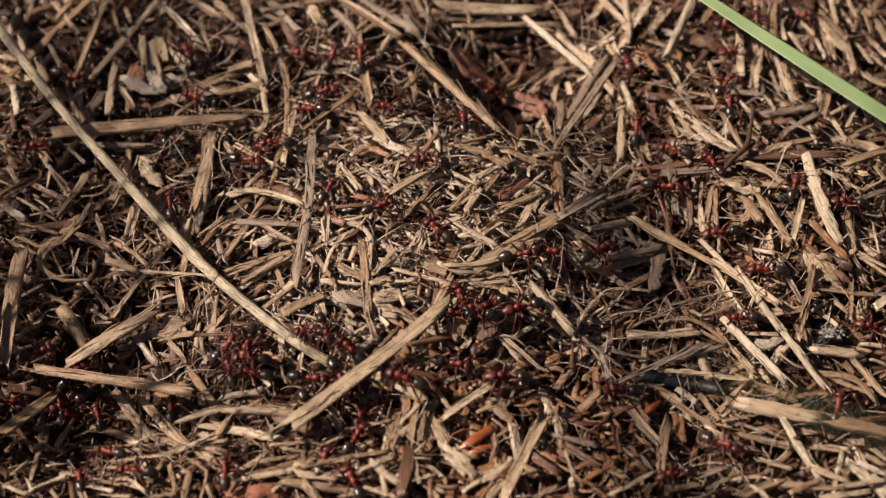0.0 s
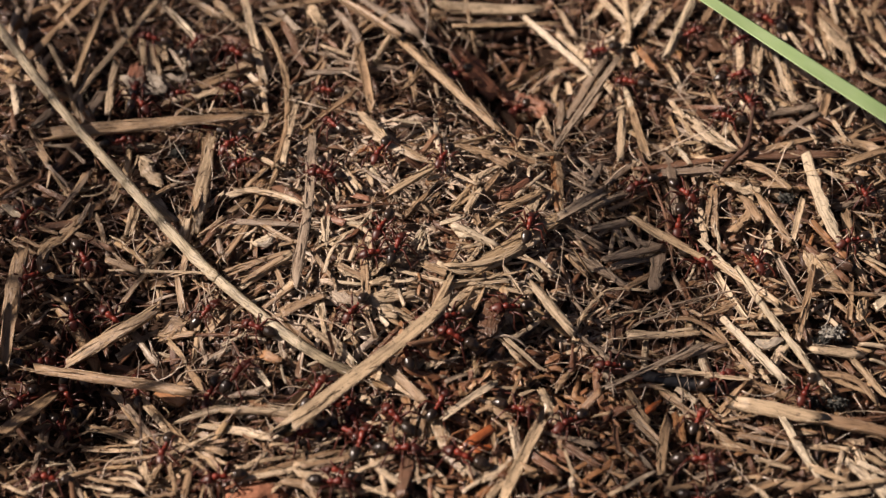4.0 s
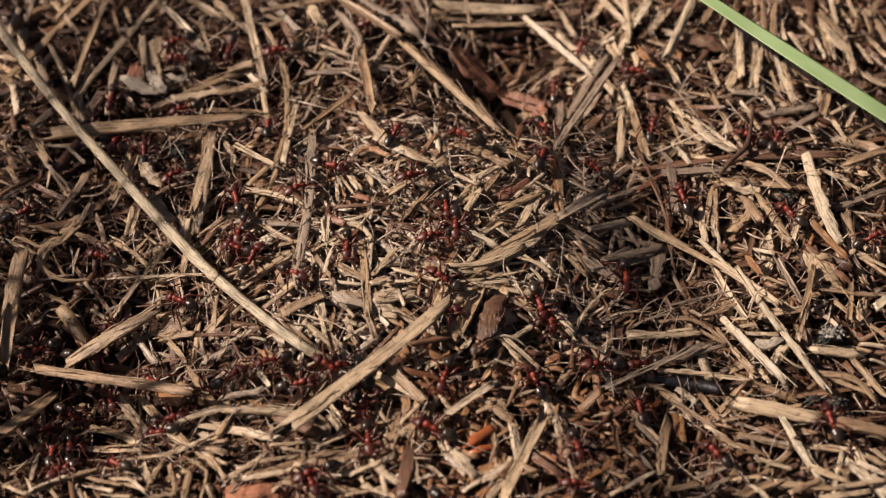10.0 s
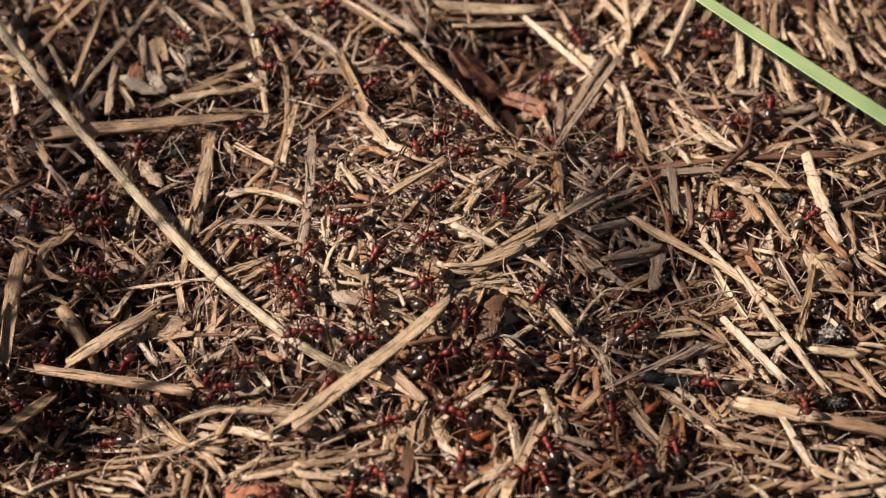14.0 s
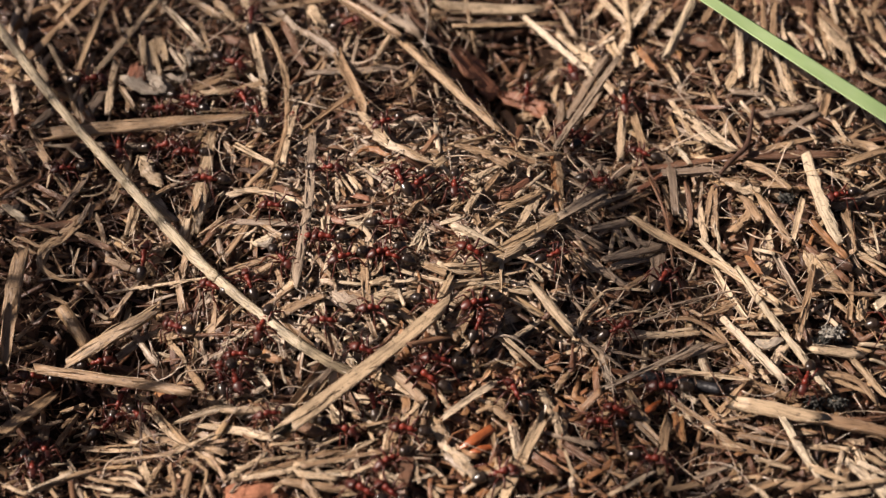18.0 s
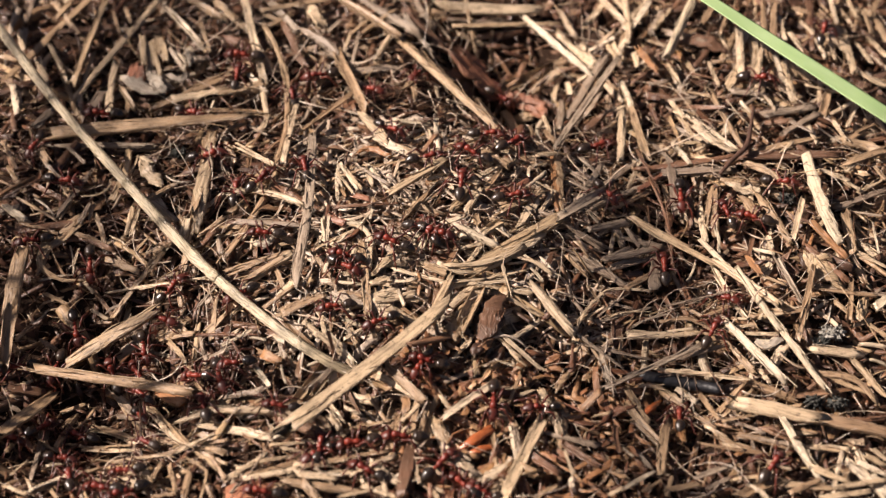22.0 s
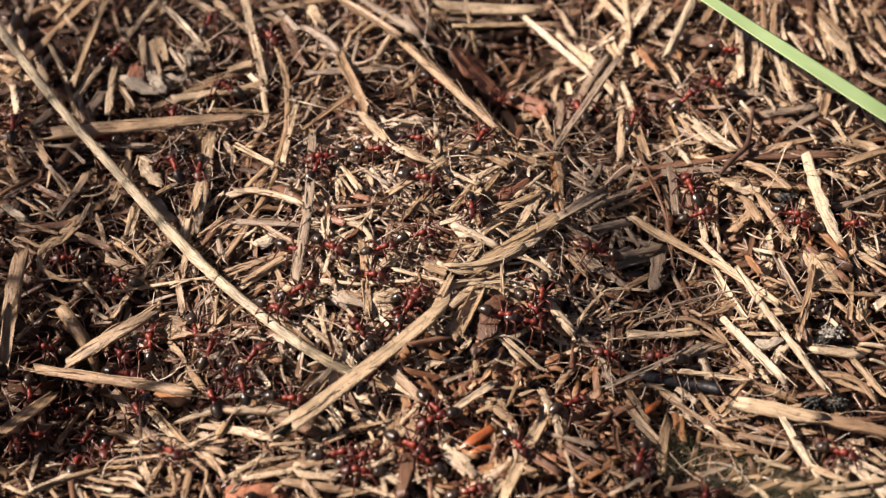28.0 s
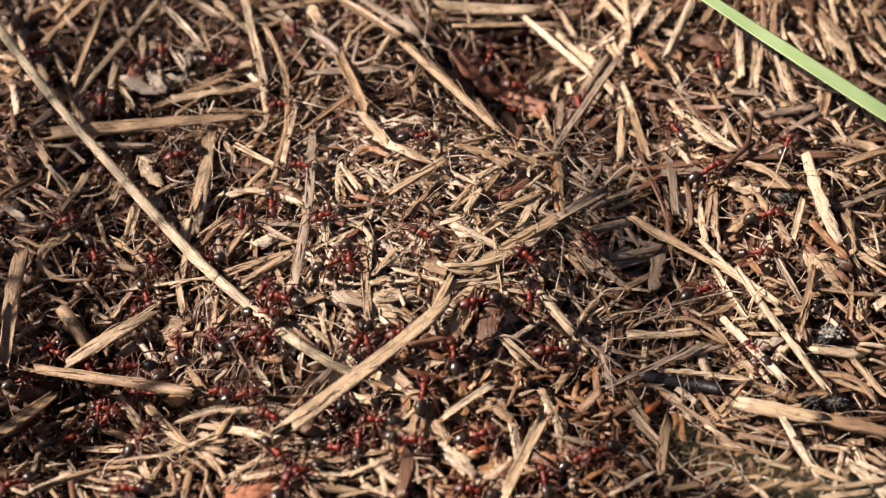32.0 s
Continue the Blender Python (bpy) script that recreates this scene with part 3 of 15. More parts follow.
straw("tan", 14.8, 43.0, 2.9, 20.3, 44.4, 2.8, 1.46, -0.006)
straw("tan", -6.3, 27.8, 3.5, -3.4, 35.8, 3.3, 0.89, 0.005)
straw("pale", 66.6, 35.9, 2.9, 70.9, 33.2, 3.1, 1.21, 0.004)
chip("tan", 52.5, 36.1, 2.5, 53.0, 31.3, 2.6, 0.79)
chip("orange", 55.4, 34.4, 2.1, 59.6, 35.6, 2.6, 1.01)
straw("tan", -64.1, 44.0, 2.3, -57.3, 27.8, 2.7, 0.91, -0.008)
bent_foot = straw("tan", -17.0, 38.3, 3.6, -11.9, 22.9, 3.6, 1.60, 0.000)
chip("grey", 22.5, 37.6, 2.1, 25.5, 40.7, 2.1, 0.91)
chip("grey", 32.9, 32.9, 2.7, 35.8, 33.3, 2.4, 0.90)
chip("grey", -25.5, 33.0, 2.9, -20.1, 35.6, 2.9, 0.56)
straw("white", -51.7, 36.5, 3.0, -47.3, 33.6, 2.8, 0.90, 0.020)
straw("white", -31.1, 35.2, 3.0, -28.0, 31.5, 2.8, 0.90, -0.003)
straw("tan", -6.5, 40.8, 4.0, 9.0, 18.1, 3.7, 1.77, 0.000)
chip("tan", -70.3, 36.7, 2.4, -68.0, 33.5, 2.5, 1.14)
straw("tan", -46.1, 31.0, 2.4, -29.4, 37.4, 2.7, 1.81, -0.010)
straw("rust", 5.2, 44.6, 2.1, 10.3, 42.0, 2.7, 1.16, -0.005)
chip("grey", -46.9, 33.9, 2.3, -45.2, 35.6, 2.4, 1.12)
straw("tan", -5.3, 35.3, 2.8, -4.3, 24.1, 3.2, 0.89, -0.016)
straw("grey", 26.2, 40.5, 3.3, 19.7, 31.4, 2.8, 1.62, -0.001)
straw("pale", -52.9, 39.2, 2.9, -52.8, 28.0, 2.9, 1.21, 0.010)
chip("pale", 20.5, 42.1, 2.3, 20.8, 38.5, 2.8, 1.04)
straw("pale", 25.4, 37.2, 2.8, 28.4, 30.3, 3.1, 0.90, 0.016)
chip("pale", -1.3, 34.2, 2.5, -0.8, 29.1, 2.7, 0.68)
straw("grey", -52.7, 32.8, 2.1, -48.5, 36.0, 2.2, 1.22, 0.002)
straw("rust", 7.1, 42.9, 3.2, 11.9, 42.1, 3.2, 1.16, 0.009)
straw("grey", 45.6, 30.5, 3.1, 50.6, 29.7, 2.8, 1.11, -0.017)
straw("pale", 18.8, 42.7, 2.3, 18.1, 40.0, 2.7, 0.93, 0.014)
straw("white", 28.4, 34.7, 2.9, 29.5, 28.3, 2.8, 1.01, -0.026)
straw("tan", 38.7, 30.7, 2.6, 42.7, 28.3, 3.0, 0.66, -0.015)
chip("grey", -68.3, 35.2, 2.0, -67.1, 30.6, 2.3, 1.21)
chip("grey", -24.2, 32.2, 2.0, -19.1, 33.7, 2.2, 0.56)
chip("grey", 35.3, 29.4, 2.3, 39.9, 29.4, 2.7, 0.66)
straw("rust", 8.0, 42.3, 2.9, 12.7, 41.7, 2.9, 0.93, 0.007)
straw("rust", 10.6, 42.6, 3.3, 16.5, 39.6, 3.4, 1.36, -0.002)
straw("tan", -48.7, 30.2, 2.4, -51.4, 34.0, 2.9, 1.12, 0.002)
chip("tan", -20.7, 34.6, 2.2, -22.8, 28.1, 2.1, 0.56)
straw("grey", 28.4, 39.1, 3.8, 17.3, 16.2, 3.8, 1.21, 0.000)
straw("tan", 59.2, 25.5, 2.6, 61.1, 31.5, 2.7, 1.39, 0.000)
chip("white", 0.5, 30.1, 2.4, 3.4, 31.2, 2.7, 0.56)
chip("tan", -50.1, 29.9, 2.2, -50.0, 33.7, 2.3, 0.90)
chip("grey", 45.5, 25.4, 2.5, 49.8, 30.0, 2.3, 0.55)
chip("pale", 66.2, 30.8, 2.4, 67.5, 28.2, 2.1, 1.00)
chip("white", -36.9, 28.7, 2.0, -36.2, 30.7, 2.4, 0.34)
chip("grey", 22.4, 29.1, 2.9, 25.2, 34.4, 2.7, 0.68)
straw("rust", 12.2, 42.7, 2.9, 15.8, 37.9, 3.3, 1.04, 0.012)
straw("tan", -42.3, 29.0, 2.8, -39.0, 31.6, 2.6, 1.12, -0.006)
straw("rust", 9.9, 41.4, 3.1, 15.2, 39.3, 3.0, 1.04, 0.013)
chip("pale", 50.7, 25.2, 2.4, 52.6, 28.3, 2.5, 0.78)
straw("tan", -13.7, 29.4, 3.8, -21.6, 17.9, 4.1, 0.99, 0.000)
chip("grey", -16.2, 25.9, 2.5, -11.9, 22.1, 2.7, 0.55)
straw("grey", 19.1, 37.6, 3.3, 18.1, 25.9, 3.3, 1.61, -0.013)
straw("tan", 5.6, 39.6, 2.5, 9.4, 19.6, 2.7, 1.40, 0.009)
chip("pale", 36.3, 27.1, 2.6, 39.7, 23.2, 2.6, 0.99)
chip("tan", 11.5, 39.4, 3.0, 15.1, 38.9, 3.1, 0.93)
chip("pale", 62.9, 23.4, 2.6, 64.9, 27.4, 3.0, 0.55)
straw("orange", -56.5, 29.1, 3.1, -54.8, 25.8, 2.9, 1.39, 0.008)
straw("grey", -63.9, 25.0, 2.9, -61.4, 28.6, 3.0, 1.19, 0.005)
straw("brown", 22.7, 26.2, 3.3, 25.9, 28.8, 2.9, 1.40, 0.005)
straw("tan", 67.2, 28.1, 2.9, 68.7, 22.6, 2.8, 1.19, -0.024)
straw("tan", 42.4, 28.6, 3.1, 46.1, 18.1, 2.8, 1.10, 0.016)
straw("white", -7.4, 20.2, 2.7, -1.9, 20.3, 2.2, 0.86, -0.001)
chip("brown", -68.2, 29.1, 1.9, -66.5, 24.4, 2.2, 0.89)
straw("grey", 52.5, 20.5, 2.8, 58.4, 25.1, 3.1, 1.57, -0.009)
straw("tan", -60.3, 22.2, 3.8, -29.7, 23.1, 4.0, 2.45, 0.000)
chip("tan", 30.5, 22.9, 2.4, 29.7, 26.2, 2.8, 0.88)
straw("tan", 63.5, 22.0, 2.6, 69.9, 27.0, 2.5, 0.89, -0.006)
chip("tan", -33.7, 22.6, 3.0, -31.0, 24.2, 2.7, 1.10)
chip("white", 16.2, 36.6, 2.8, 14.6, 22.5, 2.6, 0.90)
straw("pale", -12.5, 21.0, 4.0, -8.5, 14.2, 3.6, 1.55, 0.000)
straw("tan", 10.1, 40.4, 3.2, 11.8, 15.4, 3.0, 1.79, -0.013)
straw("grey", -20.7, 18.5, 2.2, -18.0, 22.7, 2.5, 1.09, 0.017)
chip("grey", -30.2, 23.4, 2.5, -27.1, 19.6, 2.7, 0.55)
straw("tan", 29.4, 29.7, 2.9, 31.4, 17.1, 2.7, 1.38, 0.005)
straw("tan", -24.6, 29.1, 3.6, -25.4, 10.6, 3.9, 0.98, -0.050)
straw("pale", -23.0, 27.7, 3.7, -24.0, 10.8, 4.0, 0.98, 0.000)
straw("pale", -1.2, 20.9, 3.3, -0.7, 11.9, 3.1, 0.86, -0.001)
straw("pale", 28.1, 26.8, 4.0, 27.1, 16.6, 3.7, 1.47, 0.000)
straw("pale", 56.5, 22.6, 2.7, 57.4, 18.3, 2.7, 0.88, -0.015)
straw("pale", 38.6, 24.4, 2.8, 45.2, 17.5, 2.7, 0.98, -0.020)
chip("tan", 61.8, 20.5, 2.5, 64.5, 21.8, 2.9, 1.09)
chip("pale", 37.4, 21.2, 3.1, 39.6, 18.0, 3.0, 0.76)
straw("grey", 19.0, 15.9, 2.4, 27.4, 27.4, 2.5, 0.33, 0.013)
chip("tan", 16.2, 23.5, 2.9, 17.7, 20.1, 2.9, 1.38)
chip("pale", -35.0, 23.0, 2.4, -33.4, 21.3, 1.8, 0.88)
straw("grey", 36.4, 22.0, 2.6, 41.2, 18.1, 2.7, 1.16, -0.000)
straw("tan", 1.2, 13.6, 3.2, 8.4, 17.9, 3.0, 0.64, 0.014)
straw("tan", 13.6, 24.2, 3.0, 15.3, 15.8, 2.9, 0.88, 0.006)
chip("brown", 65.8, 20.6, 2.2, 68.8, 21.8, 2.4, 0.88)
chip("tan", 1.8, 13.9, 2.7, 5.8, 15.4, 2.5, 0.64)
chip("tan", -31.6, 18.7, 1.9, -28.9, 20.0, 2.3, 0.65)
straw("grey", -61.1, 20.8, 3.1, -45.0, 21.2, 3.0, 1.09, -0.010)
straw("tan", 47.1, 16.9, 2.4, 58.0, 19.8, 2.8, 1.36, -0.016)
chip("pale", 38.4, 17.2, 2.6, 41.5, 19.4, 2.5, 0.65)
chip("pale", 51.6, 16.1, 2.4, 53.5, 18.7, 2.5, 0.65)
straw("tan", -64.2, 23.9, 2.7, -60.2, 16.7, 3.1, 0.88, -0.003)
straw("white", -65.1, 20.1, 2.5, -60.9, 22.3, 2.4, 0.33, 0.015)
chip("pale", -2.1, 18.9, 2.2, -1.2, 10.5, 2.4, 0.54)
chip("tan", -50.3, 21.3, 2.1, -42.5, 22.2, 2.0, 0.55)
chip("tan", -0.8, 16.4, 2.5, 0.2, 11.3, 2.7, 0.54)
chip("tan", -36.8, 22.7, 2.3, -35.7, 16.3, 2.4, 1.09)
chip("white", 35.1, 19.4, 2.9, 37.4, 16.5, 2.4, 0.86)
straw("tan", 7.2, 15.1, 2.6, 18.8, 16.8, 2.3, 0.65, -0.001)
straw("tan", -8.9, 14.8, 3.5, -1.5, 8.3, 4.1, 1.13, 0.000)
chip("tan", 3.9, 12.8, 2.8, 5.8, 12.4, 2.6, 0.85)
straw("pale", -31.6, 17.8, 3.8, -24.7, 10.4, 3.9, 0.43, 0.000)
chip("pale", -65.5, 20.7, 2.7, -63.4, 18.2, 2.1, 0.44)
chip("tan", 9.9, 14.0, 2.9, 14.3, 12.6, 2.7, 0.75)
straw("brown", 44.4, 15.9, 2.9, 60.7, 15.1, 3.2, 1.53, -0.010)
straw("tan", 60.9, 12.8, 3.4, 67.8, 17.2, 3.2, 1.54, -0.002)
chip("pale", -46.5, 18.9, 2.7, -44.8, 17.3, 2.3, 0.98)
straw("brown", 29.2, 14.0, 3.3, 45.4, 16.2, 3.3, 0.86, 0.024)
chip("pale", 28.7, 18.3, 2.9, 29.9, 15.7, 2.8, 0.54)
chip("pale", 45.8, 14.6, 2.8, 48.5, 13.3, 2.6, 0.96)
straw("tan", -35.6, 22.8, 3.4, -36.7, 5.0, 3.9, 1.71, 0.000)
straw("brown", 29.6, 17.8, 4.3, 32.4, 9.3, 4.1, 0.54, 0.000)
straw("grey", 33.6, 13.6, 2.7, 44.4, 13.1, 2.9, 1.34, 0.007)
straw("grey", -19.8, 16.7, 4.2, -19.6, 0.6, 4.4, 1.50, 0.000)
straw("tan", -16.3, 7.9, 2.9, -11.3, 9.2, 3.0, 0.84, -0.002)
chip("tan", 60.3, 13.5, 2.5, 63.7, 11.4, 2.7, 0.75)
straw("grey", -60.9, 16.9, 3.0, -56.7, 12.6, 2.9, 0.65, 0.014)
straw("tan", -24.3, 12.8, 2.9, -26.2, 7.2, 2.5, 0.95, -0.000)
straw("pale", 0.3, 9.6, 4.1, -7.9, 2.0, 4.3, 1.31, 0.000)
straw("grey", -12.1, 9.1, 3.3, -7.8, 5.1, 3.3, 0.74, -0.007)
chip("tan", -26.6, 13.1, 2.2, -29.3, 9.6, 2.4, 0.85)
chip("pale", -15.6, 11.0, 2.6, -14.9, 5.7, 3.1, 0.74)
chip("white", -2.2, 6.5, 2.7, 0.3, 8.8, 2.4, 0.62)
chip("tan", 37.8, 14.5, 2.6, 38.1, 11.6, 2.3, 0.64)
chip("pale", -60.1, 17.0, 2.0, -60.1, 13.6, 2.3, 0.44)
straw("tan", 28.8, 15.2, 2.9, 31.2, 10.9, 3.1, 0.75, -0.002)
chip("tan", -13.8, 10.7, 2.4, -14.6, 6.3, 2.1, 0.62)
chip("grey", -18.9, 10.1, 2.3, -17.0, 7.4, 2.3, 0.64)
chip("pale", -11.3, 8.7, 2.6, -10.3, 6.2, 2.1, 0.94)
chip("grey", 19.2, 12.9, 2.1, 21.8, 9.6, 2.6, 0.64)
chip("tan", 58.2, 11.6, 2.5, 60.7, 9.3, 2.7, 0.85)
straw("tan", 42.0, 11.0, 3.0, 47.3, 10.3, 2.8, 1.53, -0.024)
straw("tan", -66.8, 17.5, 2.5, -62.7, 11.3, 2.6, 0.86, 0.004)
straw("orange", 16.8, 15.5, 2.6, 16.8, 2.7, 2.2, 1.05, 0.006)
straw("tan", 42.9, 11.6, 2.3, 52.4, 8.9, 2.6, 0.85, -0.009)
straw("tan", 5.3, 3.6, 2.4, 8.4, 8.1, 2.9, 0.94, 0.001)
chip("pale", -51.6, 12.9, 2.6, -56.1, 11.8, 2.0, 0.43)
straw("grey", 34.7, 14.3, 3.3, 34.8, 6.4, 3.2, 1.33, 0.010)
chip("rust", 28.6, 11.1, 1.8, 31.4, 11.0, 2.1, 0.75)
straw("white", 35.2, 10.3, 2.9, 38.0, 10.0, 2.8, 0.43, -0.023)
straw("brown", -62.2, 13.3, 2.5, -56.6, 10.0, 2.5, 0.96, 0.004)
straw("tan", 1.2, 0.5, 2.9, 4.9, 7.1, 2.6, 0.83, -0.007)
straw("grey", -40.2, 11.5, 2.9, -44.9, 8.4, 3.2, 1.06, 0.015)
straw("grey", -57.8, 7.1, 3.2, -53.5, 14.7, 3.2, 0.85, 0.010)
straw("grey", 22.1, 5.2, 2.3, 30.2, 11.7, 2.6, 1.13, -0.011)
chip("tan", -2.9, 2.2, 2.5, -0.2, 4.6, 2.3, 0.62)
straw("pale", -30.7, 6.9, 3.8, -20.2, 1.9, 3.6, 1.04, -0.080)
straw("grey", 58.1, 4.9, 2.5, 66.9, 9.9, 2.8, 1.05, -0.002)
chip("pale", -3.6, 4.8, 2.3, -4.5, 1.5, 2.2, 0.62)
chip("grey", -48.5, 11.6, 2.5, -49.6, 8.7, 2.8, 0.54)
chip("pale", -35.5, 6.6, 2.2, -32.8, 9.2, 2.5, 0.95)
chip("tan", 47.0, 9.6, 2.4, 47.7, 6.0, 1.8, 0.64)
chip("grey", -41.5, 7.3, 2.5, -43.9, 10.5, 2.6, 0.95)
chip("pale", -18.7, 4.8, 2.6, -16.7, 2.3, 2.3, 0.62)
chip("grey", 39.0, 11.7, 2.5, 38.0, 6.1, 2.3, 0.64)
straw("tan", -5.4, -0.9, 3.3, -2.2, 3.8, 2.8, 0.83, 0.015)
straw("tan", 14.9, 6.9, 2.5, 7.7, -0.6, 2.6, 1.30, -0.003)
straw("brown", 36.6, 11.1, 3.2, 36.8, 4.9, 3.0, 1.13, -0.014)
chip("tan", 8.7, 2.3, 2.3, 11.5, 3.7, 2.9, 0.72)
straw("tan", -31.5, 4.7, 2.2, -28.8, 7.1, 2.3, 1.05, -0.003)
straw("brown", -16.2, 1.5, 3.0, -6.6, 1.7, 3.1, 0.62, 0.004)
straw("grey", 24.2, 7.1, 4.1, 16.9, -0.3, 3.8, 1.66, 0.000)
straw("tan", 39.1, 4.6, 2.7, 40.4, 9.9, 2.5, 1.05, -0.024)
chip("pale", 46.2, 9.1, 2.1, 46.5, 3.8, 2.6, 0.95)
chip("grey", -61.9, 11.1, 2.6, -58.2, 7.4, 2.8, 0.43)
straw("grey", -66.5, 8.2, 3.0, -64.1, 9.1, 3.1, 1.52, -0.012)
chip("pale", 55.2, 2.6, 2.9, 57.2, 5.8, 2.4, 0.72)
straw("grey", -43.3, 8.1, 3.2, -39.5, 4.5, 3.2, 0.84, 0.004)
straw("tan", 5.1, -2.2, 2.5, 3.7, 4.1, 2.4, 1.02, 0.024)
straw("pale", 13.6, 4.3, 2.8, 11.3, -1.8, 3.1, 1.24, -0.003)
chip("tan", -52.4, 9.0, 3.0, -52.8, 6.8, 2.7, 0.74)
chip("white", -10.2, 1.9, 2.3, -10.6, -0.5, 2.1, 0.51)
chip("grey", 61.6, 5.0, 2.0, 64.9, 3.7, 2.6, 0.53)
straw("tan", 40.7, 9.3, 2.3, 40.5, 3.1, 2.3, 1.32, 0.011)
straw("tan", 47.1, 7.7, 3.4, 50.4, -1.5, 3.0, 1.31, -0.005)
straw("pale", 35.4, 7.5, 2.7, 38.5, 4.7, 2.8, 0.64, -0.010)
chip("grey", 21.3, 4.8, 2.4, 23.2, 3.1, 2.2, 0.62)
straw("pale", 53.3, 5.6, 3.5, 50.8, -2.3, 4.0, 0.94, 0.000)
chip("white", 56.7, 3.6, 2.7, 57.6, 2.3, 2.3, 0.84)
straw("pale", -46.6, 9.0, 2.4, -47.2, 5.1, 2.3, 0.85, 0.020)
chip("tan", -63.5, 8.8, 2.0, -61.1, 6.9, 2.1, 0.85)
chip("white", -10.9, 0.3, 2.0, -11.9, -1.6, 2.3, 0.51)
straw("white", -0.5, -2.3, 2.9, 2.7, -1.5, 2.8, 0.81, 0.011)
chip("pale", 7.0, -0.4, 2.4, 9.7, -0.6, 2.2, 0.61)
straw("brown", 31.0, 11.7, 4.0, 33.3, -3.6, 4.1, 0.53, -0.060)
straw("pale", -45.7, 8.6, 2.6, -46.3, 3.9, 2.9, 0.74, 0.003)
straw("white", -14.4, -1.3, 2.8, -11.6, -2.0, 2.8, 0.61, -0.005)
straw("tan", 42.8, 3.0, 2.5, 45.1, 5.1, 2.6, 0.84, -0.006)
chip("tan", 45.0, 4.5, 2.7, 42.2, 3.3, 2.4, 0.84)
straw("tan", -36.5, 6.5, 2.8, -37.7, 1.3, 2.7, 1.31, 0.003)
straw("brown", -60.9, 4.9, 3.1, -54.0, 6.8, 2.9, 1.51, 0.005)
straw("tan", -39.1, 5.0, 3.0, -37.7, 2.8, 3.0, 1.05, -0.009)
straw("grey", -30.4, 2.0, 2.7, -19.9, -0.5, 2.8, 1.24, -0.010)
straw("pale", 6.0, -3.1, 2.4, 8.9, -1.1, 2.9, 1.23, -0.011)
straw("grey", 20.9, -0.4, 3.1, 27.5, 4.5, 2.8, 1.04, 0.000)
straw("tan", -36.2, 1.2, 3.4, -32.2, 2.6, 3.3, 0.83, -0.007)
straw("tan", -26.1, 6.1, 3.0, -32.0, -3.5, 3.0, 1.30, -0.019)
chip("white", -15.1, -1.9, 2.2, -13.3, -1.1, 2.0, 0.51)
straw("grey", 14.1, 1.5, 3.2, 23.6, -2.4, 3.3, 0.72, 0.001)
chip("grey", 22.7, 0.9, 2.1, 26.7, 4.4, 2.0, 0.72)
straw("white", -17.6, -0.5, 3.3, -16.9, -4.9, 3.3, 0.41, 0.008)
straw("pale", 38.4, 5.9, 2.7, 38.5, 1.4, 2.8, 0.62, 0.018)
chip("brown", -63.4, 5.8, 2.5, -60.8, 5.1, 2.5, 1.32)
straw("white", -16.6, -0.2, 2.5, -17.8, -4.1, 2.7, 0.41, 0.000)
chip("tan", 12.7, -2.6, 2.4, 18.0, 0.7, 2.1, 0.61)
chip("grey", 25.4, 3.2, 2.9, 26.8, 1.1, 2.8, 0.62)
straw("tan", -26.1, 0.0, 2.7, -21.8, -3.4, 2.7, 0.83, 0.009)
straw("white", 1.5, -3.2, 4.0, 7.9, -5.9, 3.7, 1.21, 0.000)
chip("pale", -30.1, -0.9, 2.3, -27.4, 0.5, 2.2, 0.62)
chip("pale", -27.2, 1.6, 2.3, -27.9, -2.2, 2.0, 0.51)
straw("tan", -56.1, 5.1, 3.2, -51.2, 3.6, 2.7, 0.84, -0.004)
straw("tan", -59.0, 1.5, 3.0, -54.2, 6.1, 3.0, 0.95, -0.007)
straw("white", 63.1, 1.9, 2.7, 63.1, -3.8, 3.1, 0.41, 0.008)
chip("grey", 27.2, 3.6, 2.2, 29.8, 1.1, 2.7, 0.62)
chip("pale", 62.4, -0.1, 2.9, 64.9, -0.6, 2.3, 0.62)
chip("brown", -57.7, 4.1, 2.8, -54.1, 4.6, 2.4, 1.05)
straw("white", -27.2, -2.9, 3.0, -25.0, -2.5, 3.2, 1.29, 0.004)
straw("pale", -18.3, -2.7, 2.8, -14.9, -5.8, 2.7, 0.61, 0.017)
straw("orange", 54.0, 0.8, 3.3, 58.5, -5.0, 3.1, 1.23, 0.001)
chip("pale", 47.7, 1.1, 2.2, 48.0, -1.2, 2.4, 1.04)
chip("tan", -23.4, -2.0, 2.9, -21.4, -3.9, 2.4, 0.71)
straw("tan", 27.9, 4.3, 4.0, 39.7, -4.2, 4.0, 1.30, 0.000)
straw("tan", 18.0, 1.2, 3.5, 4.6, -10.2, 3.5, 1.79, 0.030)
straw("brown", -54.3, 4.8, 2.7, -48.9, 2.2, 2.6, 1.05, -0.005)
straw("grey", -19.5, 1.5, 4.0, -20.9, -12.2, 4.3, 1.64, 0.000)
chip("tan", -15.8, -5.0, 2.2, -14.0, -3.7, 2.0, 0.51)
chip("tan", -24.2, -3.5, 2.5, -19.8, -3.3, 2.8, 0.81)
chip("orange", 54.2, -0.3, 2.4, 52.9, -3.7, 2.5, 0.61)
chip("tan", 1.1, -5.3, 2.8, 5.5, -5.6, 2.4, 0.51)
straw("pale", 60.0, 0.7, 2.3, 62.9, -3.5, 2.5, 1.02, 0.020)
chip("grey", -33.1, 0.4, 2.4, -32.4, -2.1, 2.7, 1.24)
chip("tan", 3.6, -6.1, 1.8, 6.3, -4.2, 2.0, 0.81)
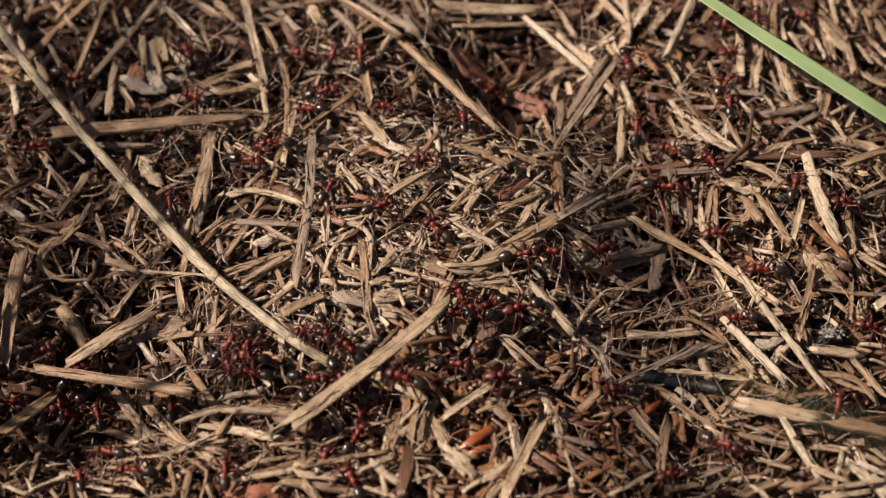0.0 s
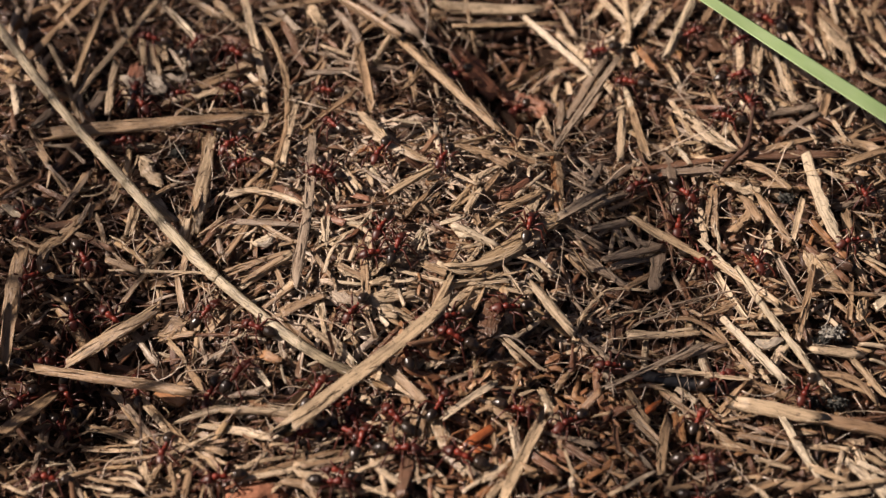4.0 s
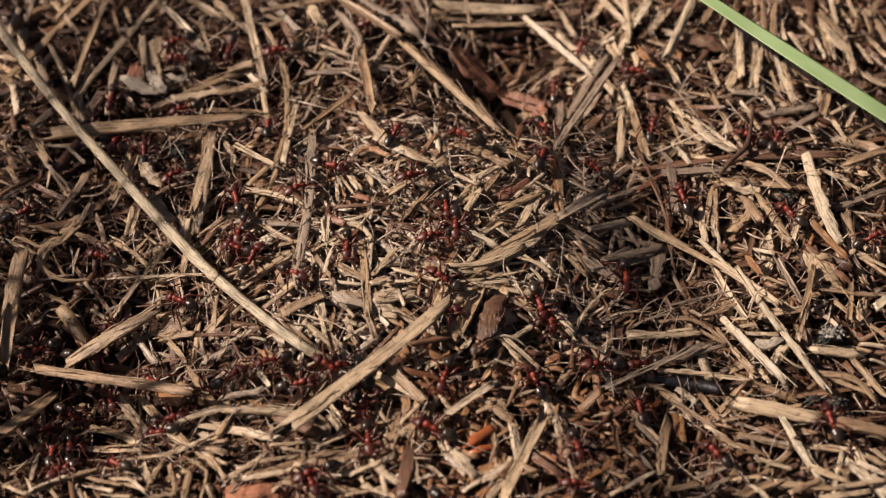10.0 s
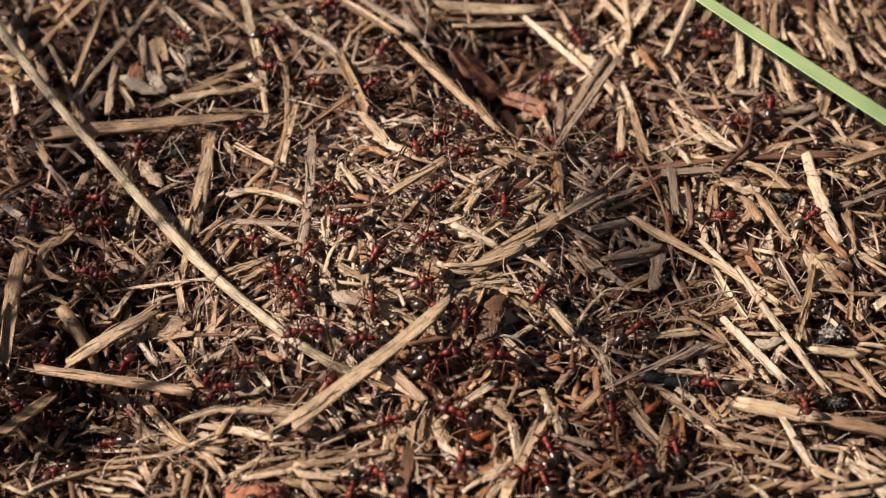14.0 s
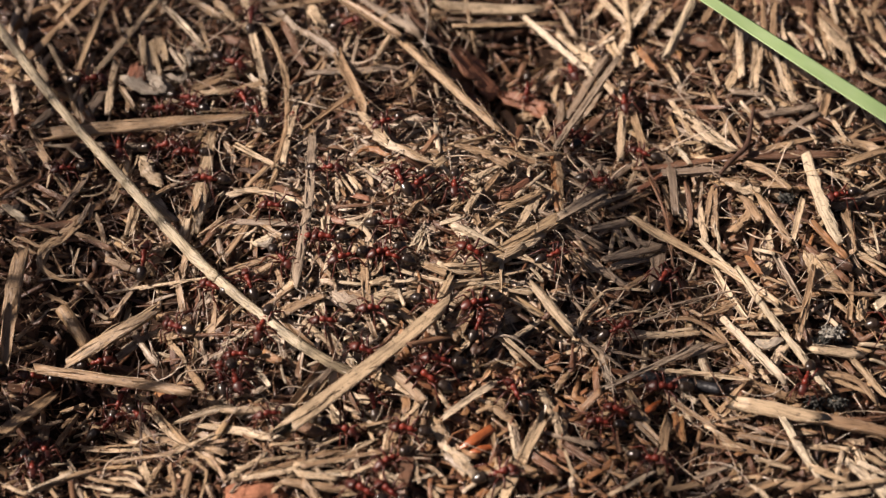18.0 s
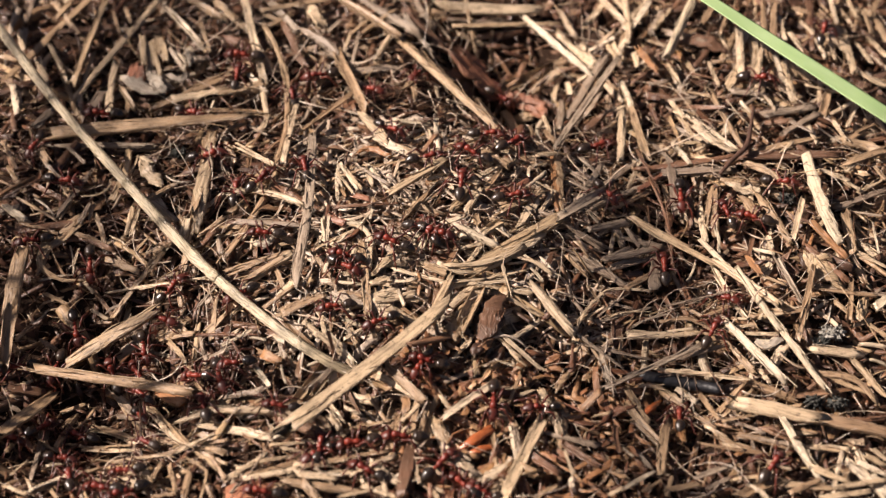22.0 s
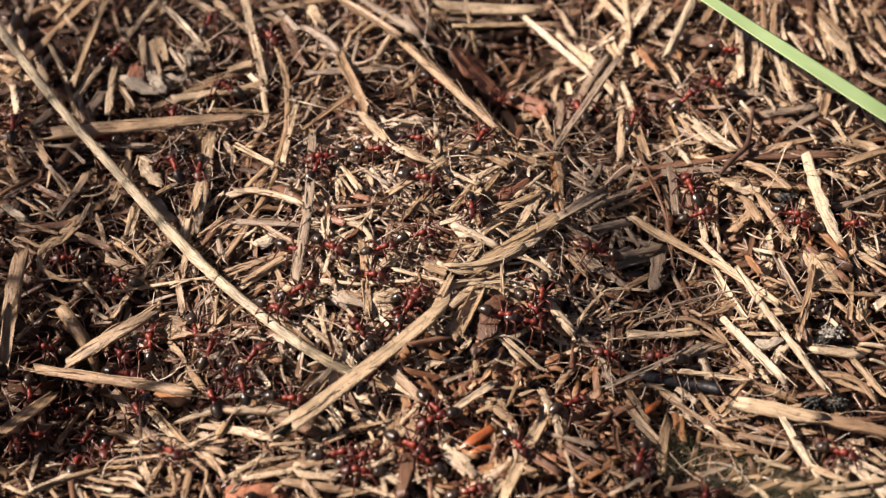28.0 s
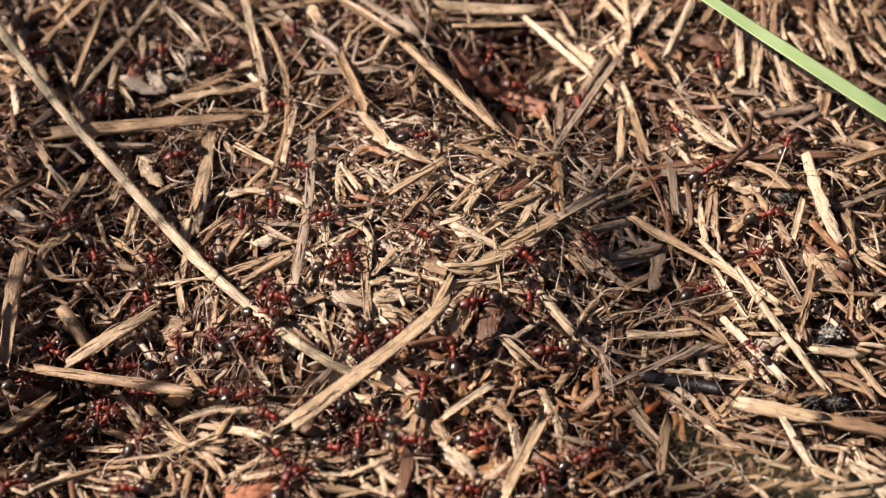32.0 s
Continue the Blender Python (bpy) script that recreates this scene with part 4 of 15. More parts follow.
straw("tan", -64.4, 3.8, 2.4, -60.4, 1.7, 2.6, 0.62, 0.007)
chip("white", -3.2, -6.5, 2.7, -0.2, -7.3, 2.7, 0.50)
straw("white", 45.4, -0.7, 2.4, 48.3, -2.7, 2.5, 0.61, 0.010)
straw("grey", 23.6, -4.3, 2.9, 32.8, 1.1, 3.1, 1.02, 0.015)
straw("tan", -10.1, -4.3, 2.3, -9.3, -9.4, 2.4, 0.71, 0.002)
straw("pale", 0.5, -10.6, 3.7, 11.4, -5.8, 3.7, 1.00, 0.100)
chip("pale", 5.2, -7.2, 2.1, 9.6, -5.5, 2.2, 0.61)
straw("pale", 58.6, -2.5, 2.8, 64.1, -6.3, 2.8, 0.81, 0.005)
straw("white", 37.7, 0.9, 4.0, 42.1, -6.9, 4.0, 0.83, 0.000)
chip("white", -7.6, -8.9, 2.5, -5.4, -7.0, 2.8, 0.50)
chip("grey", -49.9, 2.3, 2.1, -49.2, 0.6, 2.5, 0.62)
straw("tan", -59.5, -1.0, 2.8, -58.2, 2.3, 3.4, 0.84, 0.011)
straw("tan", -43.3, -1.2, 2.6, -41.3, 0.9, 2.5, 0.84, 0.002)
loose_needle = straw("pale", 8.3, -5.1, 4.5, 7.9, -13.2, 3.9, 0.40, 0.000)
straw("grey", 24.4, -4.8, 2.5, 31.4, 0.2, 2.6, 0.83, -0.018)
chip("pale", -55.5, 3.8, 2.4, -54.6, -0.3, 2.2, 0.31)
chip("brown", 53.7, -3.0, 2.1, 54.3, -6.1, 2.4, 1.47)
straw("tan", -31.4, -6.0, 2.9, -22.1, -4.8, 2.5, 1.01, -0.004)
chip("tan", -48.9, 1.9, 2.6, -45.1, -0.9, 2.5, 0.53)
chip("tan", -24.8, -6.1, 2.6, -21.3, -6.0, 2.2, 0.71)
chip("white", 9.3, -7.6, 2.5, 12.8, -6.5, 2.1, 0.40)
chip("grey", 29.3, -2.0, 2.7, 32.2, -0.6, 2.4, 0.72)
straw("brown", 52.9, -2.9, 2.7, 57.9, -8.2, 2.9, 1.28, 0.005)
chip("tan", -57.7, 1.8, 2.2, -56.2, 0.2, 1.9, 0.53)
straw("white", 11.6, -6.8, 3.2, 16.1, -9.0, 2.8, 0.50, 0.011)
straw("tan", -18.8, -5.5, 2.7, -15.3, -11.2, 2.6, 0.70, -0.003)
straw("orange", 44.4, -2.3, 2.7, 45.8, -6.7, 2.8, 1.02, 0.009)
chip("pale", -2.8, -8.7, 2.0, 0.6, -9.9, 2.1, 0.80)
chip("pale", 14.2, -6.0, 2.2, 16.4, -8.6, 2.3, 0.81)
straw("tan", 58.5, -3.4, 2.4, 60.6, -8.1, 2.4, 1.23, -0.007)
straw("tan", -28.6, -8.4, 3.2, -22.8, -6.5, 3.4, 0.81, -0.006)
straw("grey", 18.3, -4.4, 2.3, 26.7, -7.1, 2.4, 0.81, 0.008)
straw("pale", -15.0, -8.5, 2.6, -11.4, -10.9, 2.4, 0.90, -0.024)
chip("white", 36.9, -1.8, 2.8, 35.4, -5.0, 2.4, 0.41)
chip("brown", 54.6, -8.3, 2.9, 57.7, -5.6, 2.3, 0.81)
chip("white", 12.5, -8.2, 2.6, 14.3, -9.6, 2.4, 0.50)
straw("pale", -6.9, -9.7, 2.5, 0.6, -12.2, 2.8, 0.60, -0.000)
chip("white", -10.0, -10.1, 2.6, -7.3, -11.7, 3.0, 0.50)
straw("tan", -11.7, -5.2, 3.5, -10.3, -18.2, 4.0, 1.10, 0.000)
straw("orange", 27.4, -6.2, 2.4, 29.4, -4.0, 2.6, 1.02, -0.012)
chip("grey", -59.3, -1.8, 2.6, -54.4, -0.6, 2.7, 0.41)
chip("tan", -23.9, -7.0, 2.5, -22.7, -10.4, 2.6, 0.81)
straw("grey", 48.2, -3.7, 2.9, 50.7, -11.7, 3.0, 0.91, -0.008)
straw("tan", 45.5, -6.3, 2.7, 48.8, -8.4, 2.4, 0.61, -0.006)
chip("pale", -8.4, -12.0, 2.8, -3.7, -12.1, 2.8, 0.60)
chip("grey", 33.5, -1.9, 2.3, 34.8, -7.2, 2.1, 0.83)
straw("pale", 1.1, -13.0, 2.9, 7.9, -10.0, 3.1, 0.60, 0.016)
straw("pale", 3.5, -12.4, 3.4, 9.4, -11.0, 3.3, 0.80, 0.022)
chip("white", -15.6, -10.7, 2.1, -11.3, -11.7, 2.2, 0.60)
thin_straw = straw("pale", -49.4, -3.1, 3.7, -33.6, -6.2, 3.8, 0.51, 0.000)
chip("grey", 29.6, -8.3, 2.5, 32.9, -3.0, 2.2, 0.71)
straw("pale", 39.3, -3.2, 4.1, 47.8, -13.9, 4.1, 1.44, 0.000)
straw("tan", -62.0, -0.6, 4.7, -62.5, -8.5, 5.0, 2.30, 0.000)
straw("pale", -21.1, -9.8, 2.6, -23.2, -11.6, 2.6, 1.00, 0.001)
chip("orange", -3.4, -10.9, 2.4, -3.9, -14.7, 2.0, 0.60)
straw("grey", 53.0, -8.3, 2.2, 57.9, -9.8, 2.4, 1.01, -0.007)
chip("pale", 9.2, -11.9, 2.3, 12.7, -10.9, 2.2, 0.50)
straw("pale", 39.0, -2.5, 3.1, 42.8, -14.1, 2.8, 0.91, 0.019)
chip("pale", 1.2, -14.0, 2.3, 3.4, -11.9, 2.4, 0.60)
straw("tan", -38.7, -3.2, 2.8, -37.3, -8.9, 2.9, 1.12, -0.001)
straw("grey", 57.6, -9.6, 2.4, 63.5, -10.1, 2.3, 0.60, 0.002)
chip("brown", 34.5, -4.3, 2.3, 35.8, -9.8, 1.8, 0.91)
straw("pale", -1.7, -18.4, 3.9, 1.4, -11.4, 3.6, 1.24, 0.000)
chip("tan", 20.6, -8.6, 2.5, 22.4, -10.5, 2.0, 0.60)
straw("grey", -32.6, -6.9, 2.3, -34.9, -9.0, 2.6, 0.51, 0.021)
straw("tan", -25.1, -13.1, 2.7, -21.1, -11.4, 2.9, 0.90, -0.009)
straw("grey", 31.6, -12.4, 3.9, 42.6, -9.5, 3.6, 0.40, 0.000)
chip("grey", -42.9, -5.5, 2.6, -38.7, -5.8, 2.8, 0.51)
straw("pale", -6.8, -14.4, 2.6, -3.3, -14.5, 2.5, 0.99, 0.016)
straw("white", 42.2, -5.8, 4.3, 47.1, -17.8, 4.1, 1.00, 0.000)
straw("tan", 53.2, -6.9, 4.0, 49.6, -18.3, 4.1, 1.00, 0.000)
chip("pale", -27.7, -11.6, 2.7, -25.1, -11.0, 2.5, 0.70)
chip("tan", -58.7, -4.3, 2.6, -55.7, -3.5, 3.0, 0.41)
straw("grey", -15.2, -14.0, 2.8, -10.4, -16.3, 2.9, 0.89, -0.008)
straw("tan", -22.8, -14.2, 2.4, -16.9, -12.9, 2.2, 1.00, -0.015)
straw("tan", 58.3, -8.5, 2.8, 57.1, -15.2, 3.1, 0.80, -0.006)
straw("tan", -9.8, -13.5, 2.7, -8.7, -17.5, 3.2, 0.79, 0.012)
straw("white", 61.2, -12.3, 2.8, 63.3, -11.1, 2.8, 1.43, 0.012)
chip("pale", 44.8, -10.1, 2.2, 49.4, -12.8, 2.4, 1.00)
chip("tan", -32.4, -8.0, 1.9, -32.9, -10.7, 2.0, 0.61)
straw("grey", 21.9, -13.4, 3.0, 26.5, -9.7, 3.1, 0.30, -0.013)
chip("grey", 23.8, -10.2, 2.2, 27.2, -11.4, 2.3, 0.60)
straw("tan", 60.0, -11.2, 3.0, 59.0, -14.2, 3.2, 1.61, 0.007)
chip("grey", -49.1, -5.4, 3.0, -46.4, -4.6, 3.0, 0.62)
straw("pale", 12.7, -11.4, 3.6, 18.2, -17.6, 3.8, 1.75, 0.000)
chip("grey", 51.5, -13.7, 2.7, 54.4, -11.6, 2.6, 0.70)
chip("tan", 55.8, -11.4, 2.4, 57.4, -13.6, 2.4, 0.80)
straw("tan", 37.1, -13.7, 3.1, 41.7, -11.1, 2.9, 1.00, -0.004)
straw("brown", 7.9, -13.9, 3.0, 6.4, -17.7, 3.4, 1.90, -0.020)
chip("tan", -30.9, -12.7, 2.5, -28.3, -10.9, 2.2, 0.80)
chip("grey", 18.9, -11.6, 2.5, 21.4, -13.5, 2.2, 0.60)
straw("tan", 41.7, -9.6, 2.7, 43.9, -15.5, 2.6, 0.80, -0.006)
straw("tan", 4.9, -13.1, 3.0, 2.3, -20.2, 3.2, 2.05, -0.002)
straw("pale", 41.8, -14.2, 3.0, 51.2, -12.9, 3.0, 0.80, 0.018)
straw("grey", 22.7, -13.9, 2.7, 29.6, -11.3, 2.2, 0.40, -0.020)
chip("tan", 34.6, -11.2, 2.8, 37.4, -14.0, 2.6, 0.70)
chip("tan", -25.8, -15.5, 3.0, -22.3, -15.5, 3.0, 0.60)
chip("pale", 43.7, -12.8, 2.3, 46.9, -14.5, 2.1, 0.80)
straw("tan", -41.0, -7.5, 2.9, -36.6, -10.7, 2.8, 1.28, 0.009)
straw("tan", 17.0, -16.0, 3.1, 21.5, -12.9, 2.9, 0.60, 0.011)
chip("grey", 26.7, -14.7, 2.7, 31.9, -12.4, 2.6, 0.40)
chip("pale", 53.2, -13.2, 2.3, 55.5, -15.6, 2.5, 0.80)
straw("tan", -7.6, -17.3, 2.8, -5.3, -18.7, 2.7, 0.99, 0.011)
chip("white", -13.7, -17.9, 2.9, -11.1, -18.4, 2.4, 0.69)
chip("tan", -15.2, -16.3, 2.6, -15.6, -19.4, 2.7, 0.59)
chip("pale", 57.8, -15.0, 2.4, 60.6, -13.5, 2.1, 0.80)
straw("tan", -33.5, -13.9, 3.2, -30.7, -12.3, 3.0, 1.20, 0.008)
straw("tan", -10.7, -17.3, 3.3, -9.5, -20.2, 3.2, 0.98, 0.003)
chip("pale", 39.4, -15.3, 2.4, 43.6, -15.1, 2.7, 0.70)
chip("pale", -9.1, -17.7, 1.9, -7.2, -19.0, 2.1, 0.69)
chip("tan", -39.7, -9.0, 2.5, -36.6, -11.7, 2.5, 1.01)
chip("pale", 31.5, -15.2, 2.6, 35.6, -15.5, 2.9, 0.50)
chip("tan", -43.0, -9.1, 2.4, -41.0, -9.1, 2.4, 0.81)
chip("pale", -30.7, -15.4, 1.9, -28.8, -15.4, 2.2, 0.80)
chip("pale", 27.5, -15.1, 2.4, 30.1, -15.9, 2.6, 0.90)
chip("pale", 31.3, -16.6, 3.1, 36.4, -15.6, 2.5, 0.60)
straw("tan", -41.3, -8.9, 6.0, -53.3, -12.7, 6.2, 2.11, 0.000)
chip("white", -11.4, -19.4, 2.4, -8.8, -19.7, 2.3, 0.49)
straw("tan", -40.6, -10.5, 2.9, -35.6, -12.6, 2.9, 1.27, -0.034)
straw("tan", -62.4, -8.1, 5.1, -62.7, -16.0, 5.5, 1.94, 0.000)
chip("white", -27.3, -17.3, 2.5, -24.6, -18.5, 2.8, 0.40)
chip("tan", 36.1, -16.1, 3.1, 40.9, -18.5, 2.8, 0.60)
straw("pale", -23.4, -18.5, 2.9, -21.2, -20.0, 3.0, 0.89, -0.009)
straw("tan", -35.3, -16.3, 2.5, -35.1, -11.0, 2.2, 1.00, -0.008)
chip("pale", -17.3, -19.1, 2.2, -14.2, -21.0, 2.3, 0.59)
straw("grey", -46.1, -9.8, 2.4, -43.4, -9.3, 2.8, 1.29, -0.003)
chip("pale", 58.6, -17.5, 2.4, 62.2, -17.7, 2.1, 0.79)
straw("grey", -44.9, -7.9, 2.3, -42.2, -12.2, 2.3, 1.02, 0.007)
chip("pale", 45.5, -17.5, 2.3, 47.1, -19.0, 2.1, 0.89)
straw("white", -16.1, -19.1, 2.8, -12.1, -23.7, 3.1, 0.59, -0.010)
chip("grey", -34.6, -13.1, 2.5, -33.1, -18.5, 3.0, 0.80)
chip("tan", 20.2, -16.4, 2.5, 21.9, -19.7, 2.5, 0.59)
chip("orange", -6.6, -20.8, 2.5, -4.8, -22.7, 2.3, 1.16)
straw("pale", 0.9, -24.0, 2.8, 4.2, -20.0, 2.8, 0.68, 0.007)
straw("pale", 7.4, -18.6, 3.5, 13.5, -23.7, 3.9, 0.69, 0.000)
straw("tan", 38.6, -15.0, 2.3, 42.9, -23.0, 2.7, 0.69, 0.018)
straw("white", 39.3, -15.1, 3.9, 46.8, -25.7, 4.0, 1.23, 0.000)
chip("pale", 16.9, -19.6, 2.8, 18.8, -18.9, 2.9, 0.79)
chip("tan", 25.3, -15.6, 2.4, 24.6, -19.3, 1.9, 0.60)
straw("grey", 18.3, -17.8, 2.4, 29.3, -19.0, 2.5, 0.50, 0.006)
straw("pale", 51.5, -19.3, 2.4, 58.1, -19.5, 2.4, 1.59, -0.015)
straw("tan", -39.4, -11.8, 3.3, -36.1, -17.0, 3.1, 0.80, -0.025)
straw("grey", 31.8, -19.7, 3.3, 39.5, -18.4, 3.3, 0.59, 0.003)
chip("grey", 45.6, -22.3, 3.0, 48.0, -18.2, 2.4, 0.98)
straw("grey", -33.5, -18.0, 2.7, -30.2, -18.2, 2.7, 1.19, -0.009)
chip("grey", -4.3, -21.4, 2.2, -3.3, -24.8, 2.8, 0.78)
chip("pale", 9.0, -20.4, 2.8, 11.6, -22.3, 2.4, 0.59)
straw("orange", -25.0, -20.4, 2.7, -22.6, -22.4, 2.9, 1.56, -0.009)
straw("white", 47.0, -17.2, 4.0, 52.4, -27.4, 4.2, 0.98, 0.000)
chip("white", -18.6, -23.5, 2.9, -16.5, -22.6, 2.5, 0.49)
chip("grey", 5.8, -23.4, 2.3, 9.2, -21.5, 2.0, 0.59)
chip("white", 59.3, -20.5, 2.5, 61.8, -20.6, 1.9, 0.59)
chip("pale", -2.3, -24.3, 2.4, 0.2, -24.1, 2.9, 1.16)
straw("white", 7.3, -22.3, 2.5, 10.9, -23.3, 2.7, 0.39, 0.024)
chip("pale", -3.9, -25.2, 2.5, -2.5, -23.1, 2.3, 0.96)
straw("grey", 21.9, -25.3, 3.6, 36.1, -18.6, 3.9, 0.79, 0.000)
chip("white", -22.3, -21.4, 2.5, -21.4, -26.4, 3.0, 0.39)
chip("pale", 43.4, -20.0, 2.2, 42.5, -23.9, 2.0, 0.59)
straw("pale", -21.20, -36.10, 5.20, 0.30, -17.90, 4.80, 2.29, 0.01)
straw("grey", 22.0, -19.1, 2.8, 23.7, -24.3, 2.7, 1.23, 0.028)
straw("pale", 28.6, -21.1, 3.9, 40.3, -24.7, 3.8, 0.59, 0.000)
straw("grey", -18.1, -27.1, 3.2, -14.1, -22.8, 3.1, 0.96, 0.017)
straw("white", -15.6, -25.2, 2.5, -14.1, -23.8, 2.7, 1.16, -0.016)
chip("grey", -31.8, -21.8, 2.1, -30.0, -21.0, 2.5, 0.59)
chip("pale", 43.8, -21.9, 2.2, 44.9, -24.5, 2.4, 0.78)
chip("pale", -5.0, -25.8, 2.4, 0.6, -25.9, 2.5, 0.58)
chip("grey", 0.4, -26.7, 2.6, 3.7, -24.7, 2.0, 0.78)
straw("white", -25.8, -22.8, 2.6, -23.6, -26.5, 2.7, 0.78, -0.025)
straw("tan", 56.7, -20.9, 3.0, 60.9, -26.7, 2.5, 0.98, -0.005)
straw("tan", 15.4, -25.2, 2.8, 17.9, -21.7, 2.8, 0.98, -0.022)
straw("tan", -57.9, -15.7, 7.3, -33.8, -28.5, 7.2, 1.58, 0.000)
straw("tan", 51.0, -22.8, 2.8, 58.9, -26.8, 2.9, 0.59, 0.023)
straw("tan", -7.9, -25.3, 4.0, -2.1, -31.4, 3.8, 1.46, 0.000)
straw("tan", 40.7, -22.9, 2.6, 47.5, -26.4, 2.4, 1.39, 0.012)
chip("pale", 7.3, -26.8, 2.2, 10.7, -25.9, 2.2, 0.68)
straw("tan", -35.9, -17.8, 2.9, -31.0, -27.4, 2.9, 1.17, 0.000)
straw("brown", -62.2, -17.0, 3.0, -56.2, -15.5, 3.3, 1.62, 0.004)
chip("tan", 10.6, -24.7, 3.0, 8.8, -30.0, 3.1, 0.58)
straw("tan", 37.2, -28.4, 2.9, 42.0, -24.1, 2.9, 0.68, 0.006)
straw("orange", -40.4, -18.4, 3.2, -36.2, -24.1, 3.0, 1.74, 0.005)
chip("pale", -12.8, -26.2, 2.4, -10.2, -27.7, 2.7, 0.68)
chip("tan", 25.4, -23.2, 2.6, 26.9, -27.1, 2.6, 0.59)
chip("grey", 32.6, -22.5, 2.8, 35.6, -25.6, 2.4, 0.69)
straw("pale", 0.3, -33.3, 3.9, 6.9, -27.5, 3.8, 1.05, 0.000)
chip("tan", 3.4, -29.0, 2.0, 6.7, -30.9, 2.5, 0.95)
chip("rust", 16.6, -27.3, 2.7, 19.9, -28.3, 2.3, 0.58)
straw("pale", 40.2, -28.7, 3.6, 50.7, -31.4, 3.8, 2.44, 0.000)
straw("tan", 30.0, -23.7, 2.7, 36.5, -32.0, 2.7, 0.86, 0.003)
straw("pale", 15.7, -28.9, 2.8, 17.0, -29.2, 2.5, 1.20, -0.005)
straw("pale", -29.5, -29.7, 4.1, -17.6, -31.9, 4.1, 1.28, -0.040)
straw("grey", -47.2, -14.9, 2.5, -40.6, -27.5, 2.6, 0.99, -0.009)
straw("tan", 13.5, -25.9, 2.6, 16.3, -32.7, 2.4, 1.55, 0.002)
straw("pale", -35.8, -29.3, 3.9, -29.2, -29.3, 3.8, 1.20, -0.060)
chip("tan", 20.4, -28.8, 2.4, 22.9, -28.6, 2.6, 0.47)
straw("pale", -15.1, -28.3, 2.5, -13.8, -30.6, 2.5, 0.96, 0.008)
straw("white", 31.2, -26.5, 2.5, 33.5, -28.2, 2.7, 0.49, 0.003)
straw("tan", -55.2, -17.1, 5.5, -60.6, -30.5, 5.4, 1.89, 0.000)
chip("grey", -46.2, -18.8, 2.3, -42.3, -21.5, 2.2, 0.90)
chip("grey", 33.7, -27.0, 2.3, 36.7, -29.5, 2.5, 0.49)
straw("brown", 53.9, -30.2, 2.7, 60.4, -29.5, 2.6, 1.15, 0.020)
chip("tan", -51.7, -20.1, 3.0, -49.9, -17.3, 3.2, 0.60)
straw("tan", -42.9, -18.6, 3.9, -34.0, -34.3, 3.5, 0.78, 0.000)
chip("tan", -54.4, -19.3, 2.0, -52.8, -17.2, 2.5, 0.60)
straw("tan", -3.2, -28.7, 2.9, -4.5, -37.7, 3.0, 0.95, 0.006)
straw("tan", -18.0, -30.6, 2.8, -15.6, -33.3, 3.1, 1.05, 0.022)
straw("pale", -2.3, -30.0, 2.3, -1.7, -35.9, 2.6, 0.76, -0.019)
straw("tan", 24.8, -27.3, 3.1, 29.4, -35.1, 2.9, 1.15, 0.015)
straw("tan", 50.4, -30.9, 3.6, 59.9, -33.4, 4.0, 2.28, 0.000)
straw("orange", 31.7, -27.4, 2.6, 31.9, -32.5, 2.5, 1.20, -0.026)
chip("grey", 38.6, -30.5, 2.6, 43.2, -32.6, 2.5, 0.66)
straw("tan", -1.2, -32.4, 2.7, 0.8, -35.7, 2.8, 1.12, 0.005)
straw("pale", -33.5, -29.4, 2.5, -23.0, -33.8, 2.3, 1.53, -0.013)
straw("tan", -6.2, -31.5, 2.9, -7.2, -36.3, 3.0, 1.19, -0.012)
straw("tan", -50.9, -18.8, 2.5, -42.1, -27.3, 2.6, 0.89, -0.010)
chip("pale", 47.2, -32.2, 2.0, 50.0, -32.4, 2.7, 0.76)
straw("brown", -60.8, -21.3, 3.0, -56.5, -27.7, 3.0, 0.99, 0.008)
chip("tan", 35.4, -31.7, 2.8, 38.3, -34.4, 2.9, 0.56)
straw("pale", -60.6, -25.3, 2.9, -57.9, -23.7, 3.1, 0.40, -0.003)
chip("pale", -23.0, -34.1, 2.3, -21.3, -33.4, 2.6, 0.56)
chip("grey", 0.4, -32.7, 1.9, 1.3, -35.9, 2.4, 0.85)
straw("grey", 13.0, -33.0, 2.8, 20.5, -35.3, 2.8, 0.95, 0.001)
chip("grey", -56.1, -19.8, 2.2, -55.5, -27.1, 2.6, 0.60)
straw("grey", 9.4, -33.2, 3.0, 10.3, -37.5, 3.4, 1.12, 0.011)
straw("brown", 23.2, -31.5, 3.1, 23.4, -37.2, 3.1, 0.75, 0.037)
straw("grey", 39.7, -33.5, 2.5, 46.9, -34.5, 2.7, 0.76, -0.006)
straw("tan", -15.7, -32.3, 2.4, -16.1, -36.0, 2.5, 0.85, -0.016)
straw("tan", -42.8, -25.7, 2.9, -28.6, -36.7, 3.3, 1.20, -0.002)
straw("pale", -23.0, -35.6, 2.7, -17.4, -34.5, 2.8, 0.47, 0.010)
straw("white", 45.6, -31.2, 3.6, 48.7, -38.9, 3.7, 1.18, 0.000)
chip("tan", -31.1, -33.3, 2.2, -28.9, -34.2, 2.7, 0.47)
straw("pale", -36.4, -35.4, 3.7, -31.2, -33.5, 4.0, 0.75, 0.000)
straw("tan", -50.4, -24.4, 2.5, -37.7, -31.3, 2.6, 0.49, -0.008)
straw("tan", 6.8, -32.7, 2.8, 7.1, -40.1, 3.1, 0.94, 0.002)
straw("tan", 30.4, -30.4, 3.3, 28.7, -39.6, 2.9, 1.52, 0.021)
chip("pale", -57.1, -25.2, 2.7, -53.0, -25.5, 2.3, 0.59)
